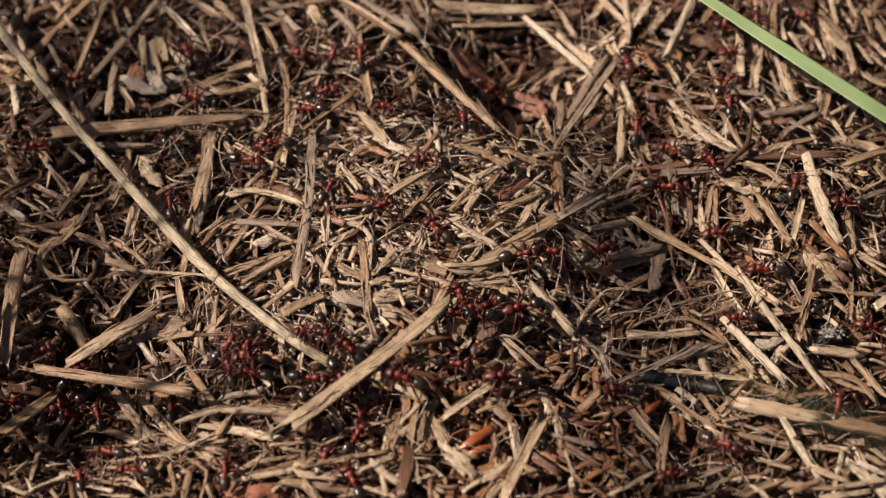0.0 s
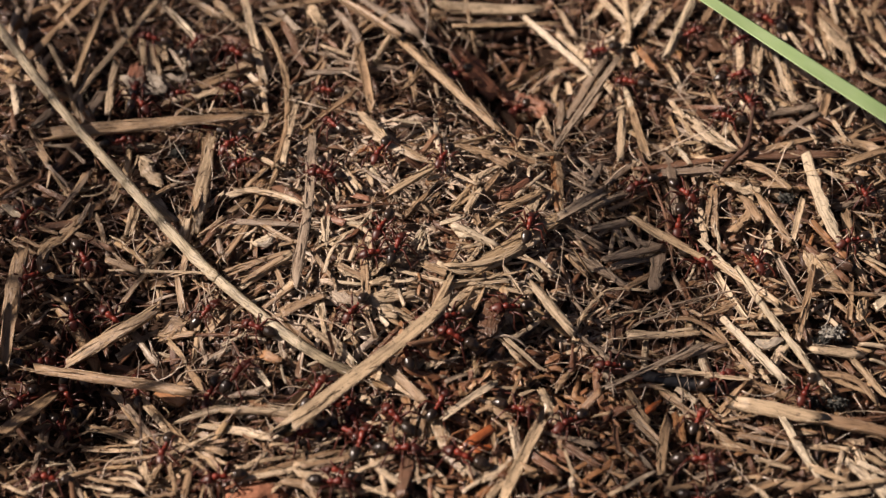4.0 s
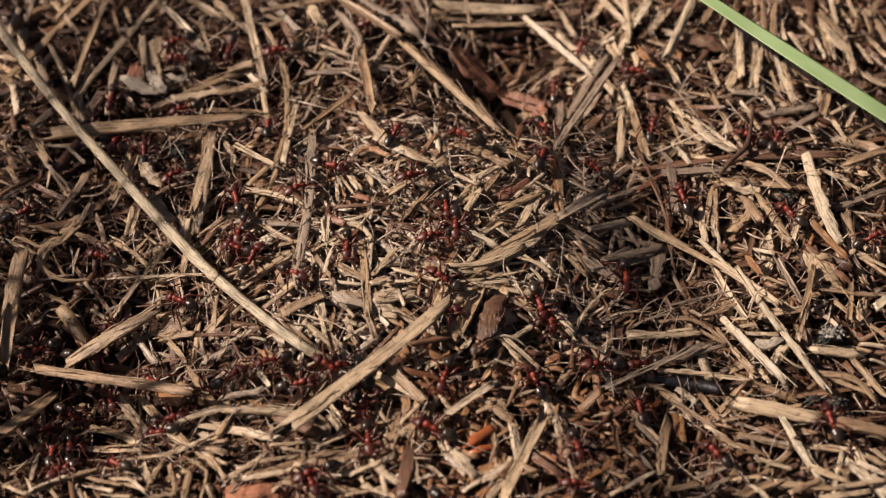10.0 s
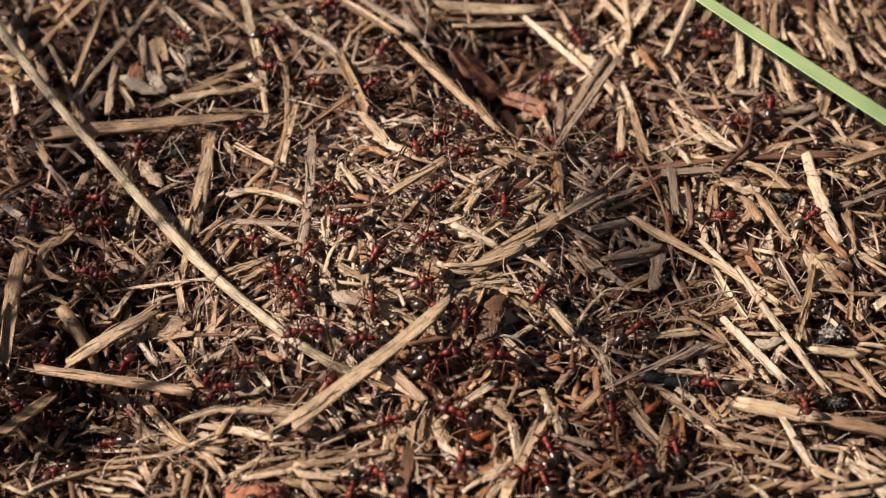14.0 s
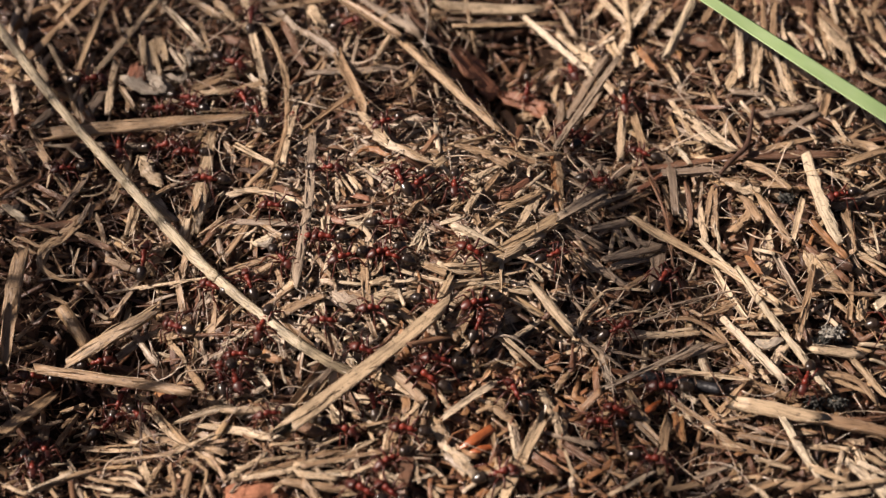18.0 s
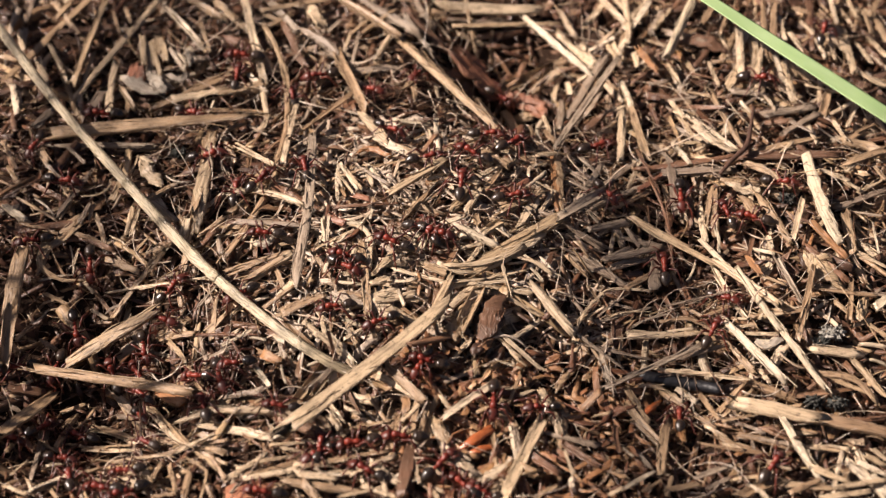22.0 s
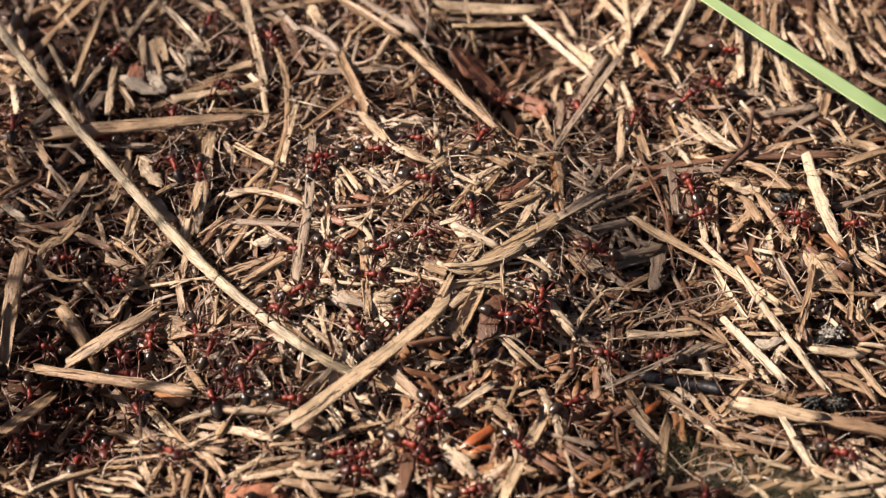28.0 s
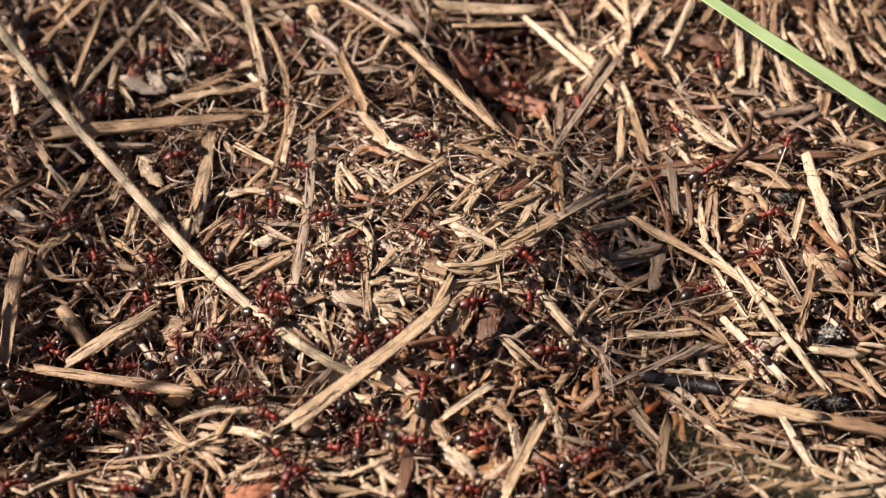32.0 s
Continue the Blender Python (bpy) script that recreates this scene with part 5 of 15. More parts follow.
chip("pale", 37.3, -34.8, 2.7, 39.7, -35.9, 2.9, 0.85)
straw("tan", -52.7, -24.2, 2.8, -45.3, -27.7, 2.7, 0.49, -0.004)
straw("tan", 34.2, -35.3, 3.4, 42.8, -36.2, 2.8, 0.56, 0.010)
straw("tan", 49.5, -35.1, 2.9, 54.1, -36.0, 2.9, 0.56, 0.007)
chip("tan", -14.6, -36.4, 2.4, -10.7, -35.8, 2.6, 0.47)
chip("pale", -10.2, -35.7, 2.5, -6.1, -37.7, 2.8, 0.65)
chip("orange", 38.7, -36.6, 2.6, 40.5, -35.7, 2.7, 0.75)
chip("grey", 41.1, -34.8, 2.7, 41.8, -37.2, 2.3, 0.56)
straw("brown", 16.3, -35.2, 3.0, 20.5, -39.1, 3.1, 1.18, 0.023)
chip("rust", 13.2, -35.5, 2.3, 16.3, -37.7, 2.4, 0.56)
straw("pale", 13.7, -31.2, 3.8, 7.9, -44.9, 3.9, 1.67, 0.000)
straw("tan", -44.6, -34.0, 3.5, -36.2, -35.5, 3.8, 0.76, 0.000)
chip("grey", 25.3, -35.2, 2.2, 27.5, -38.3, 2.5, 0.75)
chip("pale", 54.8, -34.1, 2.4, 56.7, -38.4, 2.2, 0.75)
chip("tan", -33.8, -33.5, 2.5, -30.0, -38.4, 2.8, 0.75)
straw("tan", -6.9, -37.4, 2.9, -10.2, -39.5, 3.1, 0.75, 0.003)
straw("brown", 10.9, -37.0, 3.2, 14.9, -40.8, 3.3, 1.11, 0.014)
chip("pale", 56.1, -36.0, 2.7, 59.0, -37.4, 2.5, 0.94)
chip("pale", -54.7, -29.7, 2.9, -52.0, -30.6, 2.6, 0.39)
chip("tan", -48.7, -28.9, 2.3, -43.1, -32.7, 2.2, 0.49)
chip("tan", -9.3, -39.2, 2.8, -6.1, -37.7, 2.5, 0.75)
straw("tan", 46.6, -34.8, 2.3, 41.4, -39.9, 2.8, 0.75, -0.021)
chip("pale", -58.6, -33.0, 2.3, -56.1, -29.6, 2.4, 0.49)
straw("tan", -26.4, -40.7, 2.9, -13.5, -35.8, 2.7, 0.94, -0.013)
straw("grey", 0.1, -37.9, 3.3, 4.4, -41.3, 3.4, 1.33, 0.015)
chip("pale", -27.3, -37.9, 1.8, -24.1, -37.8, 2.0, 0.56)
straw("pale", -29.0, -40.2, 2.7, -23.3, -37.1, 2.7, 0.56, -0.001)
straw("orange", 19.0, -40.8, 2.8, 22.8, -38.2, 2.8, 1.16, -0.017)
chip("tan", 50.8, -36.7, 1.8, 54.4, -38.6, 2.6, 0.56)
straw("brown", -4.2, -36.3, 3.0, -5.3, -44.8, 3.4, 1.78, 0.005)
straw("pale", -40.1, -35.3, 2.6, -38.7, -39.0, 2.6, 0.56, -0.002)
straw("pale", -38.6, -39.0, 2.8, -37.4, -36.3, 2.6, 0.75, -0.012)
straw("pale", -18.3, -39.6, 2.4, -11.9, -39.2, 2.4, 0.65, -0.013)
straw("grey", 33.1, -40.3, 2.8, 37.8, -38.0, 2.5, 0.84, -0.004)
straw("tan", 53.9, -35.4, 2.8, 52.6, -42.5, 3.0, 0.75, 0.001)
straw("pale", -51.8, -34.6, 2.7, -50.2, -33.4, 2.9, 1.37, 0.006)
straw("orange", 3.2, -41.8, 2.4, 7.1, -39.1, 2.3, 1.49, -0.011)
chip("pale", -42.9, -35.1, 2.0, -40.0, -37.8, 2.1, 0.56)
chip("tan", -1.9, -38.9, 2.3, 0.6, -41.7, 2.5, 0.74)
chip("tan", 38.3, -39.7, 2.6, 42.3, -39.3, 2.6, 0.65)
straw("grey", -51.3, -29.5, 2.6, -47.5, -40.8, 2.5, 0.66, 0.016)
straw("tan", -50.2, -33.4, 2.8, -42.5, -39.9, 3.1, 0.56, 0.012)
straw("tan", -54.3, -39.3, 3.1, -46.6, -34.5, 3.3, 1.23, -0.035)
chip("tan", -58.1, -37.4, 2.5, -56.4, -35.1, 2.1, 0.66)
chip("grey", -27.7, -41.8, 2.4, -26.2, -39.3, 2.3, 0.65)
chip("grey", 49.0, -38.4, 2.6, 51.0, -41.3, 2.6, 0.56)
straw("pale", 23.1, -42.7, 3.0, 27.7, -39.6, 2.9, 0.74, -0.008)
chip("pale", -10.8, -40.2, 2.4, -9.0, -42.0, 2.3, 0.84)
chip("orange", 17.4, -41.8, 2.1, 19.2, -40.2, 2.3, 0.74)
chip("grey", 34.4, -41.9, 2.7, 37.9, -39.5, 2.5, 0.65)
straw("tan", -44.1, -37.5, 2.8, -38.7, -41.4, 3.1, 0.75, 0.002)
straw("tan", 43.6, -40.8, 2.9, 52.2, -41.7, 3.3, 1.16, 0.013)
straw("tan", -21.1, -41.3, 3.0, -10.3, -42.4, 2.4, 1.41, 0.008)
straw("white", 56.2, -39.2, 2.9, 58.1, -42.8, 3.1, 1.78, -0.013)
straw("tan", 29.3, -41.9, 2.5, 33.8, -41.1, 2.9, 0.93, 0.013)
chip("pale", -2.6, -41.8, 2.3, -0.1, -42.8, 2.5, 0.74)
chip("tan", 30.1, -39.8, 2.7, 29.2, -43.0, 2.6, 0.65)
chip("tan", -55.5, -36.8, 3.2, -54.2, -39.5, 2.4, 0.66)
straw("orange", 4.6, -43.7, 2.8, 7.4, -40.8, 2.8, 1.20, -0.018)
straw("tan", 38.6, -42.8, 3.0, 44.1, -40.6, 2.7, 1.20, 0.005)
chip("tan", -40.7, -39.3, 2.6, -37.9, -41.9, 2.7, 0.65)


def spline(points, steps):
    """A smooth line through points."""
    p = [Vector(q) for q in points]
    p = [p[0] * 2 - p[1]] + p + [p[-1] * 2 - p[-2]]
    line = []
    for a, b, c, d in zip(p, p[1:], p[2:], p[3:]):
        for k in range(steps):
            t = k / steps
            line.append(0.5 * (2 * b + (c - a) * t + (2 * a - 5 * b + 4 * c - d) * t * t + (3 * b - a - 3 * c + d) * t ** 3))
    return line + [p[-2]]


REED_RNG = np.random.default_rng(91)


def reed(look_, widths, *points):
    """A bent straw, curl or torn flake along a line of places, in millimetres; widths from end to end."""
    mat, label, flat, ragged, groove = LOOKS[look_]
    line = spline([spot(*q) for q in points], 5 if len(points) > 2 else 9)
    n, ring, top = len(line), 12, max(widths)
    mid = line[n // 2].copy()
    p = np.array([list(q - mid) for q in line])
    way = np.gradient(p, axis=0)
    way /= np.linalg.norm(way, axis=1, keepdims=True)
    nz = normal(p[:, 0] + mid.x, p[:, 1] + mid.y) + REED_RNG.normal(0, 0.12, 3)
    side = np.cross(nz, way)
    side /= np.linalg.norm(side, axis=1, keepdims=True)
    up = np.cross(way, side)
    w = np.interp(np.linspace(0, 1, n), np.linspace(0, 1, len(widths)), widths) * 0.0005
    w = w * (1 - REED_RNG.uniform(0, 0.25) * np.linspace(0, 1, n) ** 3)
    broad = top > 1.7 or len(widths) > 1
    t = np.minimum(w * flat, 0.00045)
    a = (np.arange(ring) + 0.5) / ring * 2 * np.pi
    cs, sn = np.cos(a), np.sin(a)
    cs, sn = np.sign(cs) * np.abs(cs) ** 0.6, np.sign(sn) * np.abs(sn) ** 0.6
    edge = 1 + REED_RNG.normal(0, 0.17 if broad else 0.07, (n, 2))
    edge = np.where(cs[None] > 0, edge[:, :1], edge[:, 1:])
    rad = 1 + groove * REED_RNG.uniform(-1, 0.3, (1, ring))
    x = w[:, None] * cs * edge
    z = t[:, None] * sn * rad + REED_RNG.uniform(-0.28, 0.12) * w[:, None] * cs ** 2 + REED_RNG.normal(0, 0.05, (n, 1)) * w[:, None]
    roll = REED_RNG.normal(0, 0.3) * np.linspace(-1, 1, n)[:, None]
    x, z = x * np.cos(roll) - z * np.sin(roll), x * np.sin(roll) + z * np.cos(roll)
    v = p[:, None] + side[:, None] * x[..., None] + up[:, None] * z[..., None]
    for end in (0, -1):
        tear = REED_RNG.normal(0, ragged, ring) * w[end] + REED_RNG.normal(0, 0.5) * cs * w[end]
        v[end] += way[end] * np.clip(tear, -0.0008, 0.0008)[:, None]
    run = np.concatenate([[0], np.cumsum(np.linalg.norm(np.diff(p, axis=0), axis=1))]) * 1000
    uv = np.stack([np.broadcast_to(run[:, None], (n, ring)), w[:, None] * 2000 * (np.abs(np.arange(ring) - ring / 2) / ring * 2)[None]], -1)
    k, j = np.meshgrid(np.arange(n - 1), np.arange(ring), indexing="ij")
    quads = np.stack([k * ring + j, k * ring + (j + 1) % ring, (k + 1) * ring + (j + 1) % ring, (k + 1) * ring + j], -1).reshape(-1, 4)
    caps = np.stack([np.arange(ring)[::-1], (n - 1) * ring + np.arange(ring)])
    name = "torn_flake" if len(widths) > 1 or top > 1.9 else "curled_straw" if len(points) > 2 else "frayed_straw" if look_ in ("pale", "tan", "white") else NAMES[look_]
    ob = new(name, mesh_from(name, v.reshape(-1, 3), quads, [mat], uv.reshape(-1, 2), caps))
    ob.location = mid
    if run[-1] > 3.0:
        m = 3 + int(run[-1] / 3)
        f = REED_RNG.integers(1, n - 1, m)
        mids = p[f] + side[f] * (REED_RNG.uniform(-1, 1, m) * w[f])[:, None] + up[f] * t[f, None]
        ways = way[f] + REED_RNG.normal(0, 0.16, (m, 3))
        ways /= np.linalg.norm(ways, axis=1, keepdims=True)
        fv, fq, _, fuv = strips(mids, ways, nz[f], REED_RNG.uniform(0.0008, 0.0025, m), REED_RNG.uniform(0.00008, 0.0002, m), REED_RNG.uniform(0.00006, 0.00012, m),
                                REED_RNG.normal(0, 0.1, (m, 2)), 4, 4, REED_RNG, 0.3, 0.1, 0.4)
        fringe = tagged(new("fibre_fringe", mesh_from("fibre_fringe", fv, fq, [mat], fuv)), kind="stuff")
        fringe.parent = ob
    label = ("torn " if name == "torn_flake" else "curved " if len(points) > 2 else "frayed ") + label
    return tagged(ob, label, "flake" if name == "torn_flake" else "straw" if look_ in ("pale", "tan", "white", "grey") else "bark", "straws on the mound")


# bent straws, curls and flakes, from the back of the mound to the front
reed("tan", (1.02,), (-30.1, 48.2, 3.1), (-26.4, 49.1, 3.1), (-22.2, 49.5, 3.1), (-17.7, 51.4, 3.1))
reed("pale", (1.84,), (-21.6, 48.4, 3.2), (-19.7, 43.7, 3.2))
reed("pale", (1.19,), (30.1, 52.1, 3.2), (30.3, 45.1, 3.2), (29.8, 42.3, 3.2))
reed("grey", (1.11,), (-70.3, 50.5, 3.3), (-70.9, 47.8, 3.3), (-70.9, 44.3, 3.3))
reed("tan", (0.75,), (1.5, 48.3, 3.2), (19.3, 49.8, 3.2))
reed("tan", (0.66,), (3.7, 52.8, 3.3), (4.7, 48.7, 3.3), (5.8, 45.6, 3.3))
reed("tan", (1.13,), (-61.3, 47.8, 2.5), (-58.6, 44.7, 2.5))
reed("grey", (0.92,), (-6.4, 48.1, 2.9), (-2.0, 41.8, 2.9))
reed("pale", (0.75, 2.05, 1.68, 0.75,), (62.0, 47.2, 3.3), (63.3, 44.3, 3.3), (65.2, 41.6, 3.3), (65.6, 39.1, 3.3))
reed("pale", (0.84,), (2.4, 47.5, 3.1), (6.8, 47.6, 3.1))
reed("pale", (0.90,), (-69.4, 45.9, 3.3), (-68.0, 41.1, 3.3))
reed("brown", (1.36, 3.09, 2.72, 1.09,), (39.0, 41.9, 2.6), (41.4, 42.3, 2.6), (43.5, 41.1, 2.6), (45.9, 40.0, 2.6))
reed("pale", (0.75,), (60.5, 44.6, 2.9), (61.7, 39.5, 2.9))
reed("pale", (2.30,), (19.1, 48.4, 2.7), (21.3, 45.8, 2.7))
reed("pale", (0.74,), (62.8, 44.2, 3.0), (63.2, 38.2, 3.0))
reed("pale", (1.09,), (-49.1, 44.5, 3.0), (-48.2, 38.8, 3.0))
reed("pale", (1.13,), (-45.6, 44.1, 2.5), (-45.1, 40.4, 2.5))
reed("pale", (1.09,), (-47.6, 43.8, 2.7), (-46.2, 39.3, 2.7))
reed("white", (0.64,), (-41.2, 41.4, 2.8), (-40.7, 38.9, 2.8))
reed("pale", (2.33,), (22.1, 45.0, 3.3), (24.3, 40.2, 3.3))
reed("pale", (1.07,), (30.8, 39.4, 3.2), (31.1, 36.2, 3.2))
reed("tan", (0.45,), (-63.9, 42.9, 2.6), (-61.2, 38.5, 2.6), (-59.6, 37.1, 2.6))
reed("white", (0.55,), (-42.7, 40.8, 3.2), (-41.5, 38.6, 3.2), (-41.7, 37.2, 3.2))
reed("tan", (0.55,), (-20.8, 36.9, 2.6), (-19.0, 39.3, 2.6))
reed("pale", (0.81,), (-64.0, 42.9, 3.1), (-61.8, 38.2, 3.1), (-60.0, 34.0, 3.1))
reed("pale", (1.19,), (50.4, 44.5, 2.6), (50.9, 39.3, 2.6), (49.9, 34.4, 2.6), (49.1, 30.2, 2.6))
reed("tan", (1.29,), (-63.6, 42.1, 2.5), (-64.9, 38.3, 2.5), (-63.9, 34.6, 2.5))
reed("rust", (0.93, 3.17, 3.73, 2.33,), (0.7, 44.3, 3.3), (3.3, 43.8, 3.3), (6.1, 42.7, 3.3), (8.3, 41.7, 3.3))
reed("rust", (1.63,), (-49.1, 38.5, 2.7), (-48.4, 35.6, 2.7))
reed("pale", (0.46,), (-19.7, 33.7, 2.7), (-19.2, 35.9, 2.7), (-17.4, 36.4, 2.7))
reed("tan", (1.44,), (-35.2, 30.5, 3.4), (-28.2, 33.1, 3.4))
reed("pale", (0.55,), (57.4, 31.9, 3.3), (63.0, 30.3, 3.3))
reed("pale", (0.63,), (60.1, 34.9, 2.8), (59.1, 28.3, 2.8))
reed("pale", (1.23,), (54.6, 33.4, 3.4), (55.0, 27.6, 3.4))
reed("tan", (1.27,), (-34.8, 31.4, 3.0), (-29.8, 32.1, 3.0))
reed("pale", (1.36, 1.63, 1.27,), (-43.0, 31.4, 3.1), (-39.0, 32.0, 3.1), (-34.3, 32.5, 3.1))
reed("pale", (0.64,), (58.1, 28.7, 2.7), (62.6, 32.2, 2.7))
reed("pale", (0.97,), (-68.7, 34.1, 3.3), (-66.8, 27.0, 3.3))
reed("grey", (1.97,), (-54.0, 33.6, 3.1), (-56.0, 28.1, 3.1))
reed("grey", (0.53,), (19.8, 30.2, 3.4), (22.5, 37.2, 3.4))
reed("rust", (1.29, 2.96, 3.33, 1.66,), (11.0, 42.7, 3.3), (13.1, 42.1, 3.3), (14.9, 40.2, 3.3), (16.5, 36.4, 3.3))
reed("pale", (0.53,), (26.8, 28.7, 2.8), (29.2, 29.3, 2.8))
reed("grey", (0.89,), (-57.9, 32.3, 2.8), (-56.3, 27.0, 2.8))
reed("grey", (0.89,), (-20.0, 32.6, 2.6), (-21.8, 23.4, 2.6))
reed("grey", (1.58,), (49.8, 25.0, 2.6), (58.2, 27.9, 2.6))
reed("pale", (0.79,), (35.9, 29.0, 2.6), (37.6, 24.5, 2.6))
reed("pale", (0.96,), (-29.0, 34.4, 2.8), (-28.2, 30.0, 2.8), (-27.5, 26.1, 2.8), (-27.7, 23.2, 2.8), (-28.7, 21.5, 2.8))
reed("grey", (0.53,), (21.0, 27.9, 3.0), (24.0, 32.9, 3.0))
reed("pale", (0.72,), (65.2, 29.9, 2.5), (62.8, 23.3, 2.5))
reed("grey", (0.44,), (22.3, 26.7, 3.1), (27.2, 28.9, 3.1))
reed("tan", (2.21,), (11.2, 39.2, 2.8), (14.6, 39.3, 2.8))
reed("grey", (1.33,), (-63.4, 24.5, 2.8), (-62.3, 29.1, 2.8))
reed("pale", (1.38,), (38.9, 22.1, 3.2), (41.6, 18.6, 3.2), (45.0, 16.3, 3.2))
reed("pale", (0.60,), (36.4, 18.5, 2.9), (41.4, 19.1, 2.9))
reed("tan", (1.94,), (61.3, 19.7, 2.8), (64.7, 19.0, 2.8), (67.8, 16.0, 2.8))
reed("tan", (1.11,), (1.4, 14.2, 2.9), (4.3, 13.2, 2.9), (7.5, 12.3, 2.9))
reed("pale", (1.44,), (-10.1, 16.1, 3.1), (-7.1, 12.6, 3.1), (-2.3, 9.6, 3.1))
reed("orange", (0.68, 1.28, 0.85,), (-13.3, 12.9, 2.6), (-11.4, 14.1, 2.6), (-7.8, 11.4, 2.6))
reed("pale", (0.43,), (-31.9, 17.7, 3.4), (-24.8, 10.8, 3.4))
reed("pale", (0.86,), (8.9, 14.3, 2.5), (12.4, 13.1, 2.5), (15.2, 12.7, 2.5))
reed("white", (0.85,), (36.5, 16.5, 3.2), (37.5, 14.3, 3.2))
reed("tan", (1.69,), (6.3, 11.9, 3.3), (8.8, 10.4, 3.3), (10.1, 9.6, 3.3))
reed("pale", (0.60,), (29.2, 14.9, 2.5), (30.6, 17.8, 2.5))
reed("pale", (0.78,), (60.6, 11.5, 3.2), (63.1, 14.2, 3.2))
reed("pale", (0.35,), (-46.9, 19.1, 2.8), (-47.3, 15.7, 2.8), (-48.2, 14.5, 2.8))
reed("pale", (0.51,), (12.7, 8.6, 3.0), (13.0, 10.3, 3.0), (14.3, 11.7, 3.0), (15.5, 12.0, 3.0))
reed("tan", (0.42,), (-17.5, 7.9, 2.5), (-12.1, 9.4, 2.5), (-3.6, 11.7, 2.5))
reed("grey", (1.03,), (24.3, 10.6, 2.5), (30.1, 17.5, 2.5))
reed("tan", (1.22,), (-48.7, 20.4, 2.7), (-48.4, 15.9, 2.7), (-49.8, 10.4, 2.7))
reed("pale", (0.69, 2.23, 2.40, 1.20,), (-46.5, 17.2, 3.4), (-45.2, 14.0, 3.4), (-43.7, 12.5, 3.4), (-42.3, 10.8, 3.4))
reed("pale", (1.01,), (4.5, 6.5, 2.7), (8.3, 9.7, 2.7))
reed("tan", (0.61,), (-62.3, 19.3, 3.2), (-59.8, 15.6, 3.2), (-57.8, 12.2, 3.2), (-56.5, 10.7, 3.2))
reed("tan", (1.10,), (45.8, 13.7, 3.3), (48.9, 11.4, 3.3), (51.9, 7.5, 3.3))
reed("pale", (0.86,), (56.9, 11.3, 3.3), (60.7, 9.5, 3.3))
reed("white", (0.75,), (-10.9, 9.4, 2.8), (-8.7, 5.9, 2.8))
reed("grey", (1.03,), (21.6, 8.9, 2.8), (24.3, 16.0, 2.8))
reed("pale", (0.67,), (-15.4, 11.0, 3.0), (-12.5, 4.5, 3.0))
reed("pale", (0.50,), (-14.7, 10.0, 3.2), (-11.8, 4.0, 3.2))
reed("pale", (0.77,), (27.8, 10.1, 2.6), (29.4, 14.9, 2.6))
reed("pale", (0.69,), (58.8, 10.7, 3.2), (62.2, 8.1, 3.2))
reed("pale", (0.50,), (-15.7, 9.1, 3.2), (-13.1, 3.5, 3.2))
reed("rust", (0.85,), (29.3, 9.8, 3.3), (32.8, 12.3, 3.3))
reed("tan", (1.36, 1.36, 1.02, 0.59,), (17.3, 15.4, 2.5), (17.5, 11.3, 2.5), (17.5, 5.9, 2.5), (17.6, 2.3, 2.5))
reed("pale", (1.28, 1.71, 2.30, 2.05, 1.11,), (-35.5, 22.1, 3.4), (-35.7, 15.8, 3.4), (-36.0, 8.4, 3.4), (-36.2, 4.4, 3.4), (-36.4, 1.8, 3.4))
reed("pale", (0.68, 2.03, 2.20, 0.85,), (41.9, 11.5, 2.6), (43.8, 10.6, 2.6), (45.8, 9.5, 2.6), (47.6, 8.9, 2.6))
reed("pale", (0.68,), (61.8, 7.8, 2.8), (66.2, 11.5, 2.8))
reed("pale", (0.51,), (13.9, 7.6, 3.0), (16.9, 6.3, 3.0))
reed("rust", (1.51, 1.67, 1.17,), (8.3, 3.2, 3.3), (10.5, 5.0, 3.3), (13.1, 7.4, 3.3))
reed("tan", (0.43,), (-67.6, 14.7, 2.8), (-61.0, 11.2, 2.8))
reed("pale", (0.34,), (-54.3, 9.7, 3.3), (-52.2, 10.2, 3.3), (-50.6, 11.3, 3.3), (-50.2, 12.9, 3.3))
reed("pale", (0.58,), (-15.8, 7.6, 3.0), (-15.4, 2.4, 3.0))
reed("pale", (0.91,), (5.3, 6.9, 2.8), (4.5, 3.6, 2.8), (3.4, 0.1, 2.8))
reed("tan", (1.12,), (-54.4, 14.9, 2.8), (-57.4, 7.1, 2.8))
reed("pale", (1.10,), (-32.1, 7.8, 2.7), (-28.1, 8.1, 2.7), (-23.7, 4.9, 2.7), (-20.1, 3.0, 2.7))
reed("pale", (0.50,), (14.4, 1.5, 2.6), (17.0, 7.2, 2.6))
reed("pale", (0.51,), (-43.9, 9.8, 2.6), (-41.6, 6.7, 2.6))
reed("tan", (1.64,), (45.0, 7.6, 3.1), (46.7, 2.7, 3.1))
reed("tan", (0.44,), (-64.2, 10.3, 3.4), (-57.5, 6.2, 3.4))
reed("pale", (0.78,), (-43.6, 8.8, 2.6), (-40.4, 4.9, 2.6))
reed("pale", (0.34,), (-62.2, 8.4, 2.5), (-57.7, 8.8, 2.5))
reed("white", (1.33,), (-65.9, 9.0, 3.4), (-62.3, 6.3, 3.4))
reed("rust", (1.16,), (-16.6, -0.1, 2.9), (-14.1, -1.9, 2.9))
reed("pale", (0.58,), (35.3, 6.8, 2.7), (37.8, 4.7, 2.7))
reed("pale", (0.68,), (57.0, 3.9, 3.0), (54.7, -0.1, 3.0))
reed("tan", (1.64,), (45.8, 4.9, 3.2), (42.5, 2.3, 3.2))
